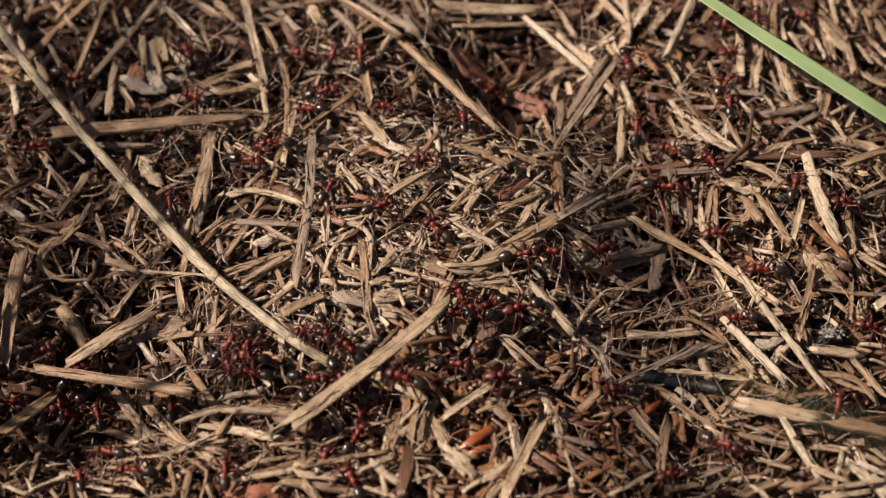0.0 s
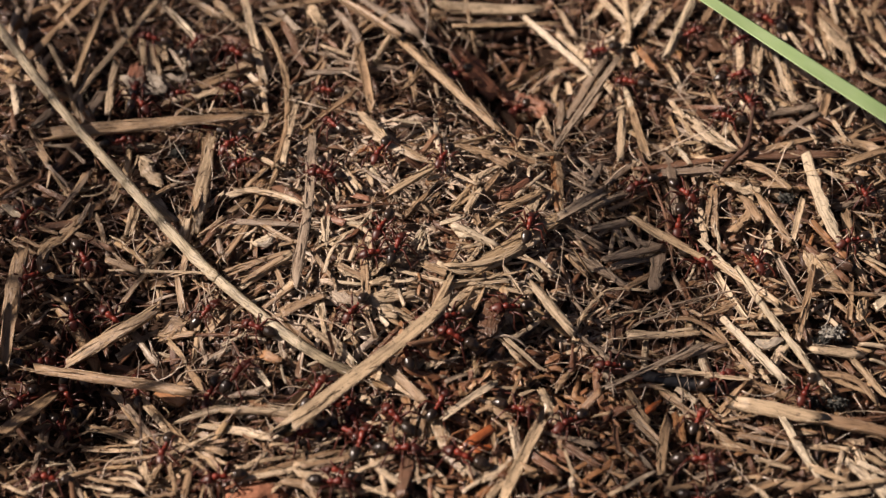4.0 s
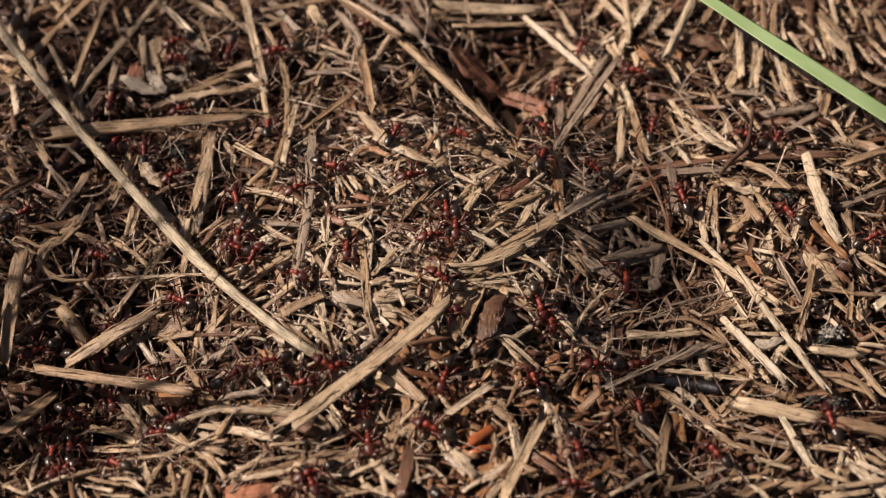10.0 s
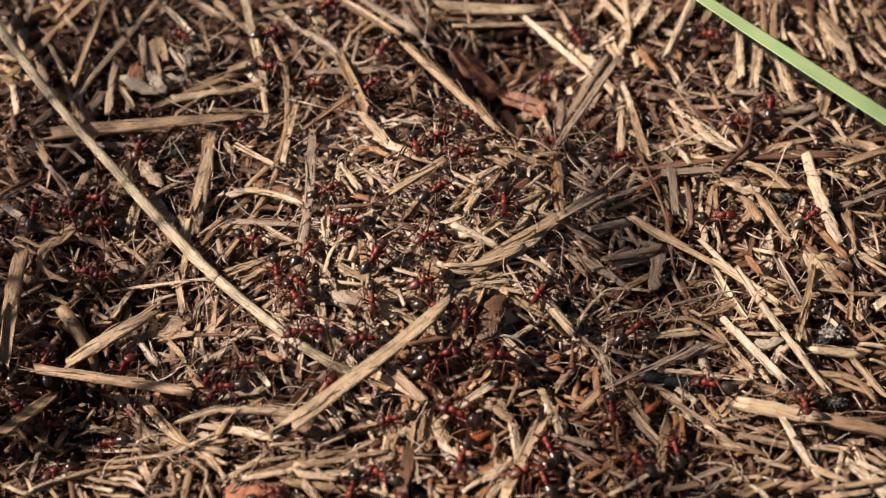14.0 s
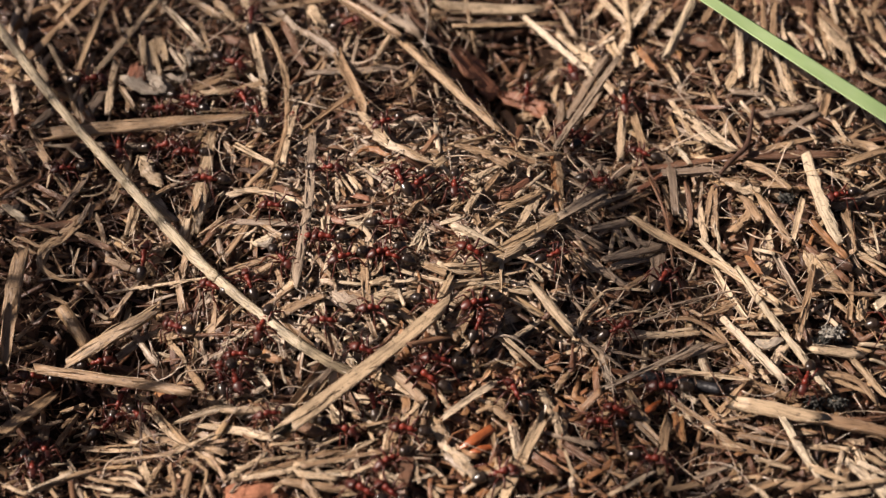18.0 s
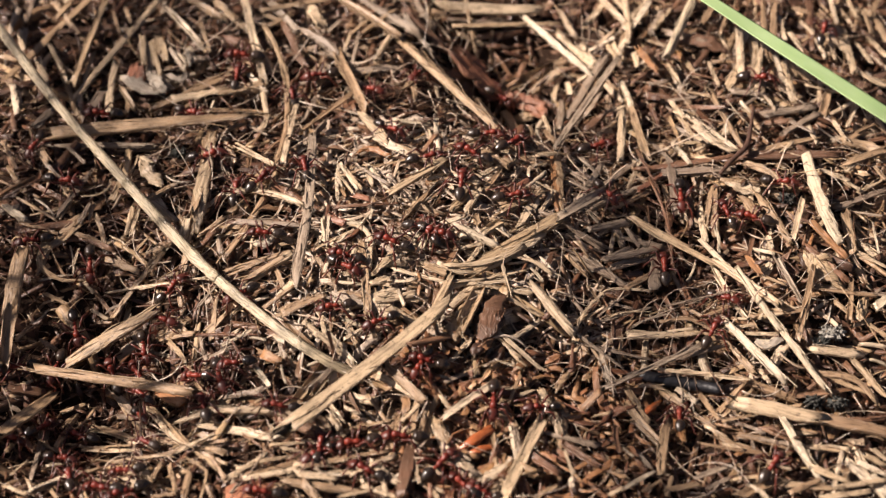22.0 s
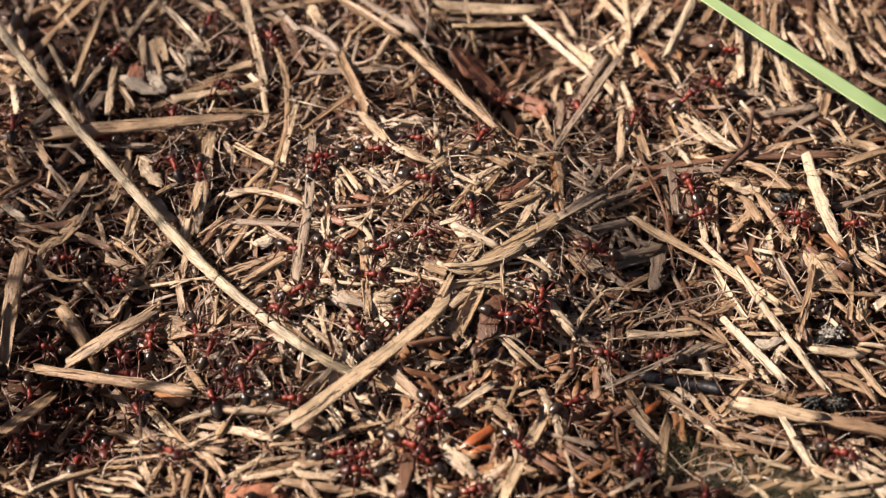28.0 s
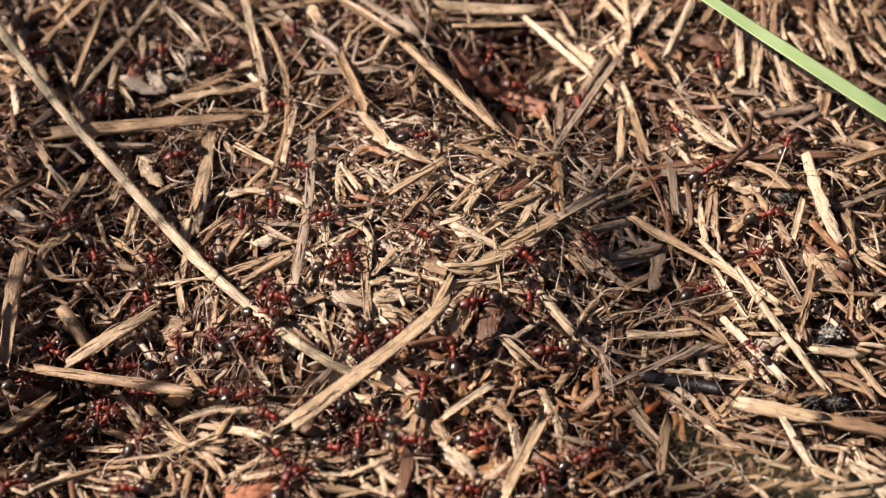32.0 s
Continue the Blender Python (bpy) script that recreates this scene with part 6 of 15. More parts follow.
reed("tan", (0.84, 2.19, 2.02, 0.84,), (-57.0, 4.9, 2.9), (-56.0, 5.7, 2.9), (-54.9, 6.5, 2.9), (-54.3, 7.5, 2.9))
reed("pale", (0.66,), (38.5, 7.4, 2.9), (38.9, 1.8, 2.9))
reed("grey", (0.91,), (13.9, 1.3, 2.6), (16.6, 1.7, 2.6), (19.4, -0.5, 2.6), (23.3, -2.3, 2.6))
reed("pale", (1.36,), (-37.8, 4.6, 3.3), (-38.4, 1.2, 3.3))
reed("tan", (0.84,), (-52.2, 7.9, 2.5), (-50.9, 5.4, 2.5), (-50.1, 2.6, 2.5))
reed("tan", (1.52,), (59.2, 3.8, 2.9), (59.4, 0.4, 2.9), (59.4, -3.7, 2.9))
reed("pale", (0.49,), (7.8, -3.1, 3.3), (9.6, -4.1, 3.3))
reed("pale", (0.74,), (-14.2, -1.3, 2.6), (-11.8, -2.3, 2.6), (-10.5, -4.1, 2.6), (-10.0, -6.1, 2.6))
reed("grey", (1.19,), (25.3, 2.6, 3.2), (26.3, 0.1, 3.2))
reed("white", (0.49,), (40.1, 4.1, 3.4), (40.6, 1.7, 3.4), (40.3, -1.3, 3.4))
reed("white", (0.32,), (-1.8, -6.8, 3.1), (-2.3, -4.0, 3.1))
reed("white", (0.32,), (-5.0, -7.2, 3.2), (-3.1, -3.8, 3.2))
reed("pale", (0.25,), (-49.1, 3.9, 2.6), (-47.8, 3.4, 2.6), (-47.1, 2.9, 2.6), (-46.1, 3.6, 2.6), (-45.0, 3.1, 2.6))
reed("white", (0.32,), (-2.8, -7.4, 2.9), (-2.3, -4.1, 2.9))
reed("white", (0.32,), (-4.4, -7.1, 2.6), (-2.8, -3.4, 2.6))
reed("white", (0.32,), (-3.7, -8.1, 3.3), (-2.6, -4.5, 3.3))
reed("grey", (1.18,), (25.9, 1.5, 2.8), (32.8, 0.7, 2.8))
reed("tan", (0.67,), (-42.6, 0.4, 2.9), (-39.8, 1.6, 2.9))
reed("pale", (0.88,), (-6.6, -6.9, 3.4), (-9.6, -10.9, 3.4))
reed("pale", (1.13,), (-0.6, -10.0, 3.3), (2.9, -10.8, 3.3), (6.5, -9.0, 3.3), (9.5, -7.2, 3.3))
reed("tan", (1.02,), (-49.7, 0.6, 3.4), (-44.4, -2.0, 3.4))
reed("tan", (1.17,), (-37.6, 0.0, 2.9), (-38.0, -4.6, 2.9))
reed("tan", (0.50,), (-31.4, -6.8, 2.9), (-25.4, -5.5, 2.9))
reed("tan", (1.12,), (-2.5, -10.1, 3.2), (0.6, -11.4, 3.2))
reed("tan", (1.32, 0.99, 0.58, 0.41,), (-59.3, 2.6, 2.9), (-59.4, -0.2, 2.9), (-57.3, -1.2, 2.9), (-55.2, -1.6, 2.9), (-51.8, -1.0, 2.9))
reed("tan", (1.14, 3.74, 3.25, 0.98,), (52.2, -4.3, 2.8), (53.9, -5.2, 2.8), (55.2, -7.1, 2.8), (57.1, -9.4, 2.8))
reed("pale", (0.99,), (-21.7, -5.5, 2.9), (-25.4, -7.1, 2.9), (-29.1, -9.1, 2.9))
reed("grey", (1.16,), (20.8, -4.0, 2.6), (26.2, -7.7, 2.6))
reed("grey", (1.98,), (31.7, 0.3, 2.8), (30.2, -8.2, 2.8))
reed("pale", (1.11,), (-10.3, -12.9, 3.4), (-7.3, -12.2, 3.4))
reed("pale", (0.48,), (-0.5, -13.2, 3.4), (6.2, -11.1, 3.4))
reed("tan", (1.14,), (26.2, -8.9, 3.1), (30.3, -4.3, 3.1))
reed("pale", (0.65,), (-22.5, -11.6, 2.9), (-20.6, -10.3, 2.9))
reed("tan", (0.95,), (-41.2, 0.3, 2.8), (-45.4, -3.2, 2.8), (-48.3, -6.1, 2.8))
reed("tan", (0.34,), (-42.6, -4.1, 2.6), (-41.7, -3.8, 2.6), (-40.4, -4.2, 2.6))
reed("pale", (0.56,), (3.9, -11.9, 2.7), (13.0, -11.6, 2.7))
reed("pale", (1.27,), (1.0, -16.0, 3.2), (3.7, -13.3, 3.2), (5.5, -11.6, 3.2))
reed("pale", (1.11,), (-10.0, -15.8, 3.3), (-6.6, -14.9, 3.3), (-3.7, -14.2, 3.3))
reed("grey", (1.11, 1.90, 0.95,), (-15.6, -13.4, 2.8), (-13.4, -14.9, 2.8), (-11.2, -15.9, 2.8))
reed("tan", (1.04,), (53.3, -6.4, 3.2), (51.6, -11.9, 3.2), (49.4, -18.6, 3.2))
reed("tan", (1.12,), (-22.6, -15.7, 3.2), (-19.3, -14.4, 3.2), (-16.4, -13.9, 3.2))
reed("pale", (0.40,), (18.1, -18.1, 3.1), (19.6, -14.4, 3.1), (22.2, -10.5, 3.1), (24.3, -9.0, 3.1), (29.8, -8.8, 3.1))
reed("pale", (0.56,), (9.5, -13.6, 3.1), (14.1, -14.8, 3.1))
reed("pale", (0.79, 1.73, 1.10,), (-10.2, -15.9, 3.2), (-8.2, -16.7, 3.2), (-6.4, -17.8, 3.2))
reed("pale", (0.71,), (44.7, -13.2, 2.8), (51.0, -12.8, 2.8))
reed("pale", (1.38,), (59.4, -12.1, 3.1), (58.5, -14.7, 3.1))
reed("pale", (0.32,), (23.5, -13.4, 2.8), (26.1, -12.4, 2.8), (29.5, -12.4, 2.8))
reed("pale", (0.59,), (-51.3, -5.0, 2.9), (-48.8, -6.3, 2.9))
reed("pale", (0.80,), (44.5, -14.6, 3.2), (48.0, -13.9, 3.2))
reed("pale", (0.25,), (-60.4, -6.4, 3.1), (-59.6, -6.9, 3.1), (-58.5, -5.9, 3.1), (-57.7, -5.2, 3.1), (-55.7, -4.9, 3.1), (-53.0, -5.7, 3.1))
reed("pale", (1.10,), (-7.6, -15.7, 2.8), (-3.6, -18.2, 2.8))
reed("brown", (1.11, 3.16, 3.01, 0.95,), (8.5, -13.7, 3.4), (6.9, -16.5, 3.4), (6.0, -19.0, 3.4), (5.0, -20.9, 3.4))
reed("pale", (0.71,), (-17.4, -15.3, 3.1), (-16.3, -19.8, 3.1))
reed("tan", (0.99,), (-32.5, -10.2, 3.0), (-32.6, -15.2, 3.0))
reed("tan", (0.42,), (-50.9, -6.1, 2.5), (-48.3, -6.4, 2.5))
reed("pale", (0.31,), (-0.5, -17.7, 3.0), (1.3, -19.2, 3.0), (3.3, -20.8, 3.0))
reed("tan", (1.72, 3.09, 2.58, 1.20,), (-40.7, -10.3, 2.7), (-39.4, -10.0, 2.7), (-37.9, -10.1, 2.7), (-36.7, -10.1, 2.7))
reed("pale", (0.71,), (9.3, -19.4, 3.1), (13.7, -15.6, 3.1))
reed("tan", (0.72,), (60.0, -14.9, 2.9), (62.3, -16.9, 2.9))
reed("tan", (0.62,), (-61.7, -10.0, 3.2), (-60.1, -7.8, 3.2))
reed("pale", (0.63,), (42.3, -16.4, 3.1), (46.9, -17.3, 3.1))
reed("grey", (0.34,), (-44.1, -6.9, 3.2), (-42.8, -9.2, 3.2), (-41.6, -12.3, 3.2))
reed("pale", (1.27,), (26.2, -15.8, 2.8), (29.1, -15.7, 2.8), (32.9, -15.7, 2.8))
reed("pale", (0.63,), (30.5, -16.3, 3.1), (36.3, -16.4, 3.1))
reed("tan", (0.62,), (-1.3, -18.5, 3.2), (0.2, -23.1, 3.2))
reed("pale", (0.65,), (-30.9, -17.7, 3.2), (-26.6, -17.1, 3.2))
reed("tan", (0.63,), (30.7, -13.6, 2.8), (35.4, -13.9, 2.8), (40.0, -17.9, 2.8), (42.8, -22.4, 2.8))
reed("white", (1.08, 2.01, 1.08,), (43.6, -18.6, 3.3), (45.1, -19.1, 3.3), (46.9, -18.5, 3.3))
reed("pale", (0.71,), (5.8, -18.6, 3.3), (8.3, -19.9, 3.3), (10.7, -22.4, 3.3))
reed("pale", (0.85,), (-19.4, -17.1, 3.1), (-16.7, -20.1, 3.1), (-13.5, -22.5, 3.1), (-11.8, -24.5, 3.1))
reed("grey", (0.56,), (18.5, -17.2, 3.4), (21.7, -19.0, 3.4), (25.0, -21.1, 3.4))
reed("grey", (0.85,), (-44.7, -9.1, 3.4), (-40.7, -14.7, 3.4))
reed("grey", (0.70,), (30.2, -19.9, 3.0), (37.8, -17.7, 3.0))
reed("pale", (1.55,), (47.8, -19.0, 3.0), (45.2, -22.8, 3.0))
reed("grey", (0.55,), (30.6, -20.9, 2.6), (35.3, -20.4, 2.6))
reed("tan", (0.98,), (50.8, -23.7, 3.3), (56.2, -24.7, 3.3), (59.1, -28.0, 3.3))
reed("pale", (1.08,), (-8.9, -25.7, 3.3), (-3.6, -29.4, 3.3))
reed("pale", (0.72,), (27.3, -23.0, 2.9), (29.4, -23.0, 2.9), (31.4, -23.5, 2.9), (32.9, -25.1, 2.9))
reed("grey", (1.03,), (-29.9, -26.0, 3.1), (-24.0, -27.2, 3.1))
reed("pale", (0.93,), (32.4, -22.9, 3.1), (34.9, -25.3, 3.1))
reed("tan", (0.52,), (37.6, -29.2, 3.2), (40.8, -25.7, 3.2))
reed("pale", (1.23,), (-11.2, -27.3, 2.7), (-8.9, -28.2, 2.7))
reed("tan", (0.53,), (37.9, -30.0, 3.2), (42.3, -26.4, 3.2))
reed("tan", (0.77,), (25.2, -24.1, 3.0), (27.8, -30.9, 3.0))
reed("tan", (0.76,), (35.4, -24.2, 3.1), (37.3, -30.3, 3.1))
reed("white", (0.54,), (31.3, -26.4, 2.9), (32.7, -25.5, 2.9), (33.7, -29.4, 2.9))
reed("pale", (1.53,), (13.4, -26.2, 3.1), (14.8, -30.0, 3.1), (15.8, -33.7, 3.1))
reed("tan", (0.61, 1.21, 1.52, 0.91,), (4.5, -31.4, 3.2), (6.5, -30.5, 3.2), (8.4, -31.6, 3.2), (10.0, -33.4, 3.2))
reed("tan", (0.54,), (-10.3, -27.3, 3.1), (-7.9, -31.4, 3.1), (-6.2, -34.7, 3.1))
reed("tan", (0.46,), (37.7, -31.0, 3.1), (41.9, -30.2, 3.1))
reed("pale", (1.37,), (-15.3, -29.4, 2.5), (-13.9, -31.5, 2.5))
reed("tan", (0.98,), (-0.8, -29.5, 2.6), (-2.2, -32.0, 2.6), (-3.7, -36.4, 2.6))
reed("tan", (0.75,), (-45.5, -18.2, 2.9), (-43.1, -22.6, 2.9), (-40.4, -29.5, 2.9))
reed("pale", (0.79,), (-42.9, -18.5, 3.1), (-38.7, -27.5, 3.1), (-36.2, -31.7, 3.1), (-33.5, -34.0, 3.1))
reed("orange", (0.91,), (32.4, -28.0, 2.7), (32.3, -33.7, 2.7))
reed("tan", (0.79,), (-53.9, -26.1, 3.1), (-52.2, -17.6, 3.1))
reed("pale", (0.84,), (-14.1, -33.4, 3.1), (-11.5, -32.1, 3.1))
reed("tan", (1.97,), (15.6, -30.0, 2.5), (16.3, -35.1, 2.5))
reed("pale", (1.21, 1.06, 0.75, 0.60,), (-18.7, -31.1, 2.9), (-16.5, -30.9, 2.9), (-15.4, -32.4, 2.9), (-15.6, -34.7, 2.9), (-16.1, -36.8, 2.9))
reed("grey", (0.91,), (26.3, -30.8, 2.7), (29.0, -34.5, 2.7))
reed("tan", (0.68,), (35.7, -28.6, 2.5), (37.2, -33.6, 2.5), (41.3, -35.6, 2.5))
reed("pale", (1.14,), (-50.7, -19.7, 2.6), (-46.4, -22.3, 2.6), (-42.1, -28.1, 2.6))
reed("tan", (1.50,), (-0.8, -32.4, 2.8), (-0.1, -34.8, 2.8), (0.7, -37.2, 2.8))
reed("pale", (0.53,), (-9.9, -32.7, 2.7), (-9.2, -35.0, 2.7))
reed("pale", (0.53,), (-16.2, -31.3, 2.7), (-16.8, -34.3, 2.7), (-18.0, -37.4, 2.7))
reed("tan", (1.23,), (39.7, -33.1, 2.5), (46.7, -34.6, 2.5))
reed("white", (0.53,), (8.9, -32.5, 2.9), (9.3, -36.0, 2.9), (9.8, -38.5, 2.9))
reed("white", (0.53,), (46.3, -28.6, 2.8), (47.3, -33.9, 2.8), (49.7, -40.1, 2.8))
reed("tan", (0.39,), (-57.0, -24.0, 3.1), (-55.4, -25.5, 3.1), (-53.3, -27.4, 3.1))
reed("tan", (0.69,), (-36.8, -34.2, 3.0), (-32.9, -33.5, 3.0), (-28.8, -34.4, 3.0))
reed("grey", (0.86,), (-57.0, -17.9, 2.7), (-56.1, -25.7, 2.7), (-55.1, -37.0, 2.7))
reed("tan", (0.67,), (-6.2, -34.5, 3.3), (-7.1, -38.4, 3.3))
reed("pale", (0.60,), (-7.6, -33.6, 2.5), (-8.0, -37.6, 2.5))
reed("pale", (0.98,), (48.6, -34.7, 2.9), (54.1, -35.7, 2.9))
reed("pale", (0.72,), (-50.1, -25.5, 2.8), (-45.6, -27.5, 2.8), (-40.8, -31.2, 2.8))
reed("pale", (0.60,), (-21.4, -36.5, 2.9), (-17.4, -36.4, 2.9))
reed("white", (0.45,), (46.8, -32.1, 2.6), (49.1, -39.0, 2.6))
reed("white", (0.38,), (23.9, -36.2, 3.2), (25.2, -37.6, 3.2))
reed("tan", (0.54,), (-32.9, -34.8, 2.8), (-28.5, -38.0, 2.8))
reed("pale", (0.91,), (54.7, -34.5, 2.5), (56.1, -39.7, 2.5))
reed("white", (0.54,), (-53.8, -32.4, 3.1), (-51.4, -31.1, 3.1))
reed("pale", (0.60,), (-28.7, -40.3, 2.6), (-24.9, -38.4, 2.6), (-18.9, -36.7, 2.6))
reed("tan", (0.67,), (-30.8, -36.5, 3.0), (-28.7, -40.3, 3.0))
reed("pale", (0.60,), (-13.2, -40.5, 2.8), (-10.0, -39.4, 2.8), (-6.9, -38.1, 2.8))
reed("pale", (0.96,), (-26.2, -40.7, 3.0), (-19.6, -39.3, 3.0), (-16.5, -37.6, 3.0))
reed("pale", (1.04, 2.00, 1.63, 0.74,), (5.1, -42.0, 3.4), (6.7, -41.0, 3.4), (8.6, -39.5, 3.4), (9.9, -39.0, 3.4))
reed("pale", (0.59,), (-3.7, -38.5, 3.2), (-3.2, -42.3, 3.2))
reed("pale", (0.62,), (-50.0, -34.4, 2.9), (-46.6, -34.0, 2.9))
reed("pale", (0.67,), (53.1, -36.1, 3.2), (50.9, -42.3, 3.2))
reed("tan", (0.68,), (-38.6, -40.3, 3.1), (-37.4, -36.4, 3.1))
reed("tan", (0.53,), (-34.4, -35.3, 2.8), (-32.5, -37.2, 2.8), (-31.2, -39.0, 2.8), (-31.2, -41.1, 2.8), (-31.6, -43.5, 2.8))
reed("pale", (0.69,), (-40.3, -36.3, 2.6), (-38.5, -39.7, 2.6))
reed("pale", (1.63,), (53.4, -37.3, 3.0), (58.2, -41.7, 3.0))
reed("tan", (0.61,), (-36.4, -36.8, 3.0), (-34.8, -42.6, 3.0))
reed("pale", (1.20,), (-54.6, -39.7, 3.4), (-51.6, -37.1, 3.4), (-49.8, -35.4, 3.4))
reed("pale", (0.45,), (-43.8, -38.7, 3.4), (-41.3, -39.5, 3.4), (-39.0, -41.8, 3.4))
reed("tan", (1.04,), (-33.4, -38.8, 3.0), (-33.8, -43.6, 3.0))
reed("pale", (0.74,), (16.7, -40.8, 2.8), (17.1, -43.1, 2.8))
reed("pale", (1.03,), (5.9, -44.4, 3.3), (8.0, -41.4, 3.3))
reed("pale", (0.74,), (-2.7, -41.3, 2.5), (-0.4, -44.1, 2.5))
reed("pale", (1.03,), (38.6, -42.8, 2.6), (41.2, -41.3, 2.6), (45.2, -40.3, 2.6))
reed("tan", (0.66,), (-31.0, -41.5, 3.0), (-29.9, -43.3, 3.0))
reed("pale", (0.66,), (20.9, -43.5, 3.1), (23.5, -42.3, 3.1))
reed("tan", (1.12,), (-37.8, 51.5, 3.0), (-33.7, 46.2, 3.0))
reed("grey", (0.84,), (-68.3, 53.7, 2.9), (-68.8, 48.4, 2.9))
reed("tan", (0.74,), (-53.4, 52.5, 2.7), (-51.2, 47.0, 2.7))
reed("tan", (0.74,), (-64.4, 52.0, 3.4), (-59.5, 45.0, 3.4))
reed("pale", (0.66,), (66.2, 51.1, 2.6), (67.7, 47.3, 2.6))
reed("tan", (0.66,), (-54.5, 49.6, 3.1), (-52.7, 44.2, 3.1))
reed("tan", (0.85,), (69.6, 49.7, 3.4), (70.3, 45.1, 3.4))
reed("tan", (1.12,), (-70.4, 49.6, 2.7), (-71.6, 45.9, 2.7))
reed("tan", (0.83,), (-15.0, 42.8, 3.1), (-11.5, 47.0, 3.1))
reed("tan", (0.73,), (-39.7, 46.6, 3.2), (-37.7, 40.5, 3.2))
reed("brown", (0.82,), (-20.6, 44.3, 2.6), (-16.8, 40.4, 2.6))
reed("grey", (0.74,), (-57.3, 45.5, 2.9), (-57.9, 39.2, 2.9))
reed("grey", (0.74,), (-44.5, 42.2, 3.2), (-41.2, 36.8, 3.2))
reed("tan", (0.64,), (-0.4, 40.0, 3.0), (1.5, 37.2, 3.0))
reed("pale", (0.62,), (46.4, 26.7, 3.3), (47.9, 24.5, 3.3))
reed("tan", (0.83,), (65.7, 24.6, 2.7), (69.1, 28.7, 2.7))
reed("tan", (0.70,), (47.3, 26.2, 2.8), (48.8, 21.1, 2.8))
reed("pale", (0.63,), (16.2, 38.5, 2.7), (16.8, 23.3, 2.7))
reed("pale", (0.69,), (36.6, 24.6, 3.1), (38.3, 19.7, 3.1))
reed("grey", (0.77,), (53.8, 22.8, 3.4), (56.9, 19.7, 3.4))
reed("tan", (0.61,), (24.4, 24.3, 3.1), (27.1, 26.3, 3.1))
reed("pale", (0.72,), (60.6, 23.5, 3.3), (62.1, 19.3, 3.3))
reed("tan", (1.19,), (-1.4, 12.0, 2.9), (1.5, 13.3, 2.9))
reed("pale", (1.03,), (13.8, 12.9, 3.3), (17.4, 15.1, 3.3))
reed("grey", (0.68,), (32.6, 20.1, 2.7), (35.1, 15.2, 2.7))
reed("grey", (0.78,), (26.7, 21.0, 2.9), (27.8, 16.2, 2.9))
reed("tan", (0.70,), (-68.1, 21.4, 3.2), (-65.1, 15.8, 3.2))
reed("grey", (0.60,), (-57.8, 19.8, 3.3), (-54.8, 16.9, 3.3))
reed("tan", (0.77,), (10.1, 13.5, 3.0), (14.3, 11.8, 3.0))
reed("grey", (0.70,), (21.0, 16.2, 2.7), (23.7, 12.5, 2.7))
reed("tan", (1.02,), (29.5, 14.5, 2.8), (35.9, 14.5, 2.8))
reed("tan", (0.68,), (65.3, 14.7, 2.8), (66.7, 11.4, 2.8))
reed("pale", (1.00,), (4.5, 6.7, 2.9), (7.4, 8.5, 2.9))
reed("pale", (0.75,), (1.2, 7.8, 3.3), (5.2, 4.9, 3.3))
reed("rust", (0.68,), (31.1, 11.8, 2.8), (33.7, 13.9, 2.8))
reed("pale", (0.67,), (10.7, 3.8, 3.4), (15.4, 9.9, 3.4))
reed("grey", (0.59,), (18.9, 9.2, 3.4), (23.3, 6.7, 3.4))
reed("tan", (0.75,), (2.4, 2.9, 2.6), (5.3, 6.7, 2.6))
reed("pale", (0.50,), (-15.7, 7.2, 2.9), (-15.4, 2.8, 2.9))
reed("rust", (1.15,), (-13.1, 3.5, 3.0), (-10.9, 2.5, 3.0))
reed("tan", (0.76,), (33.3, 11.8, 2.6), (34.0, 7.8, 2.6))
reed("pale", (0.99,), (3.3, -0.4, 3.0), (5.6, 4.5, 3.0))
reed("tan", (1.16,), (8.5, 0.4, 3.4), (14.8, 5.1, 3.4))
reed("tan", (0.78,), (24.6, 5.3, 2.7), (31.3, 10.7, 2.7))
reed("pale", (0.75,), (14.4, 1.7, 3.1), (16.3, 6.2, 3.1))
reed("tan", (0.82,), (1.1, 0.1, 2.7), (4.4, 3.9, 2.7))
reed("pale", (0.67,), (13.2, 1.4, 3.1), (14.3, 4.4, 3.1))
reed("grey", (1.09,), (21.3, -0.2, 3.4), (27.4, 3.6, 3.4))
reed("pale", (0.98,), (5.6, -3.9, 2.8), (8.4, -1.7, 2.8))
reed("pale", (0.49,), (8.9, -3.1, 2.6), (12.2, -0.7, 2.6))
reed("white", (0.49,), (-17.4, 0.4, 2.7), (-16.7, -4.6, 2.7))
reed("white", (0.49,), (-16.5, -0.3, 3.1), (-16.7, -5.2, 3.1))
reed("pale", (1.01,), (28.1, 5.4, 2.6), (31.5, 3.6, 2.6), (34.9, 1.6, 2.6))
reed("white", (0.65, 1.62, 1.14, 0.81,), (1.3, -2.4, 2.7), (3.1, -3.9, 2.7), (4.7, -4.2, 2.7), (7.9, -5.4, 2.7))
reed("grey", (1.02,), (25.0, 2.4, 3.0), (26.3, -0.3, 3.0))
reed("grey", (0.67,), (27.0, 2.6, 3.4), (28.9, 0.3, 3.4))
reed("pale", (0.57,), (-18.3, -5.5, 3.0), (-15.8, -4.4, 3.0), (-13.2, -3.3, 3.0))
reed("tan", (0.57,), (-63.3, 4.1, 3.0), (-58.9, 2.3, 3.0))
reed("pale", (0.81,), (6.2, -5.1, 3.2), (8.1, -5.8, 3.2))
reed("grey", (0.59,), (25.1, 1.8, 2.7), (24.2, -3.1, 2.7))
reed("pale", (0.65,), (1.9, -7.0, 3.1), (5.5, -5.7, 3.1))
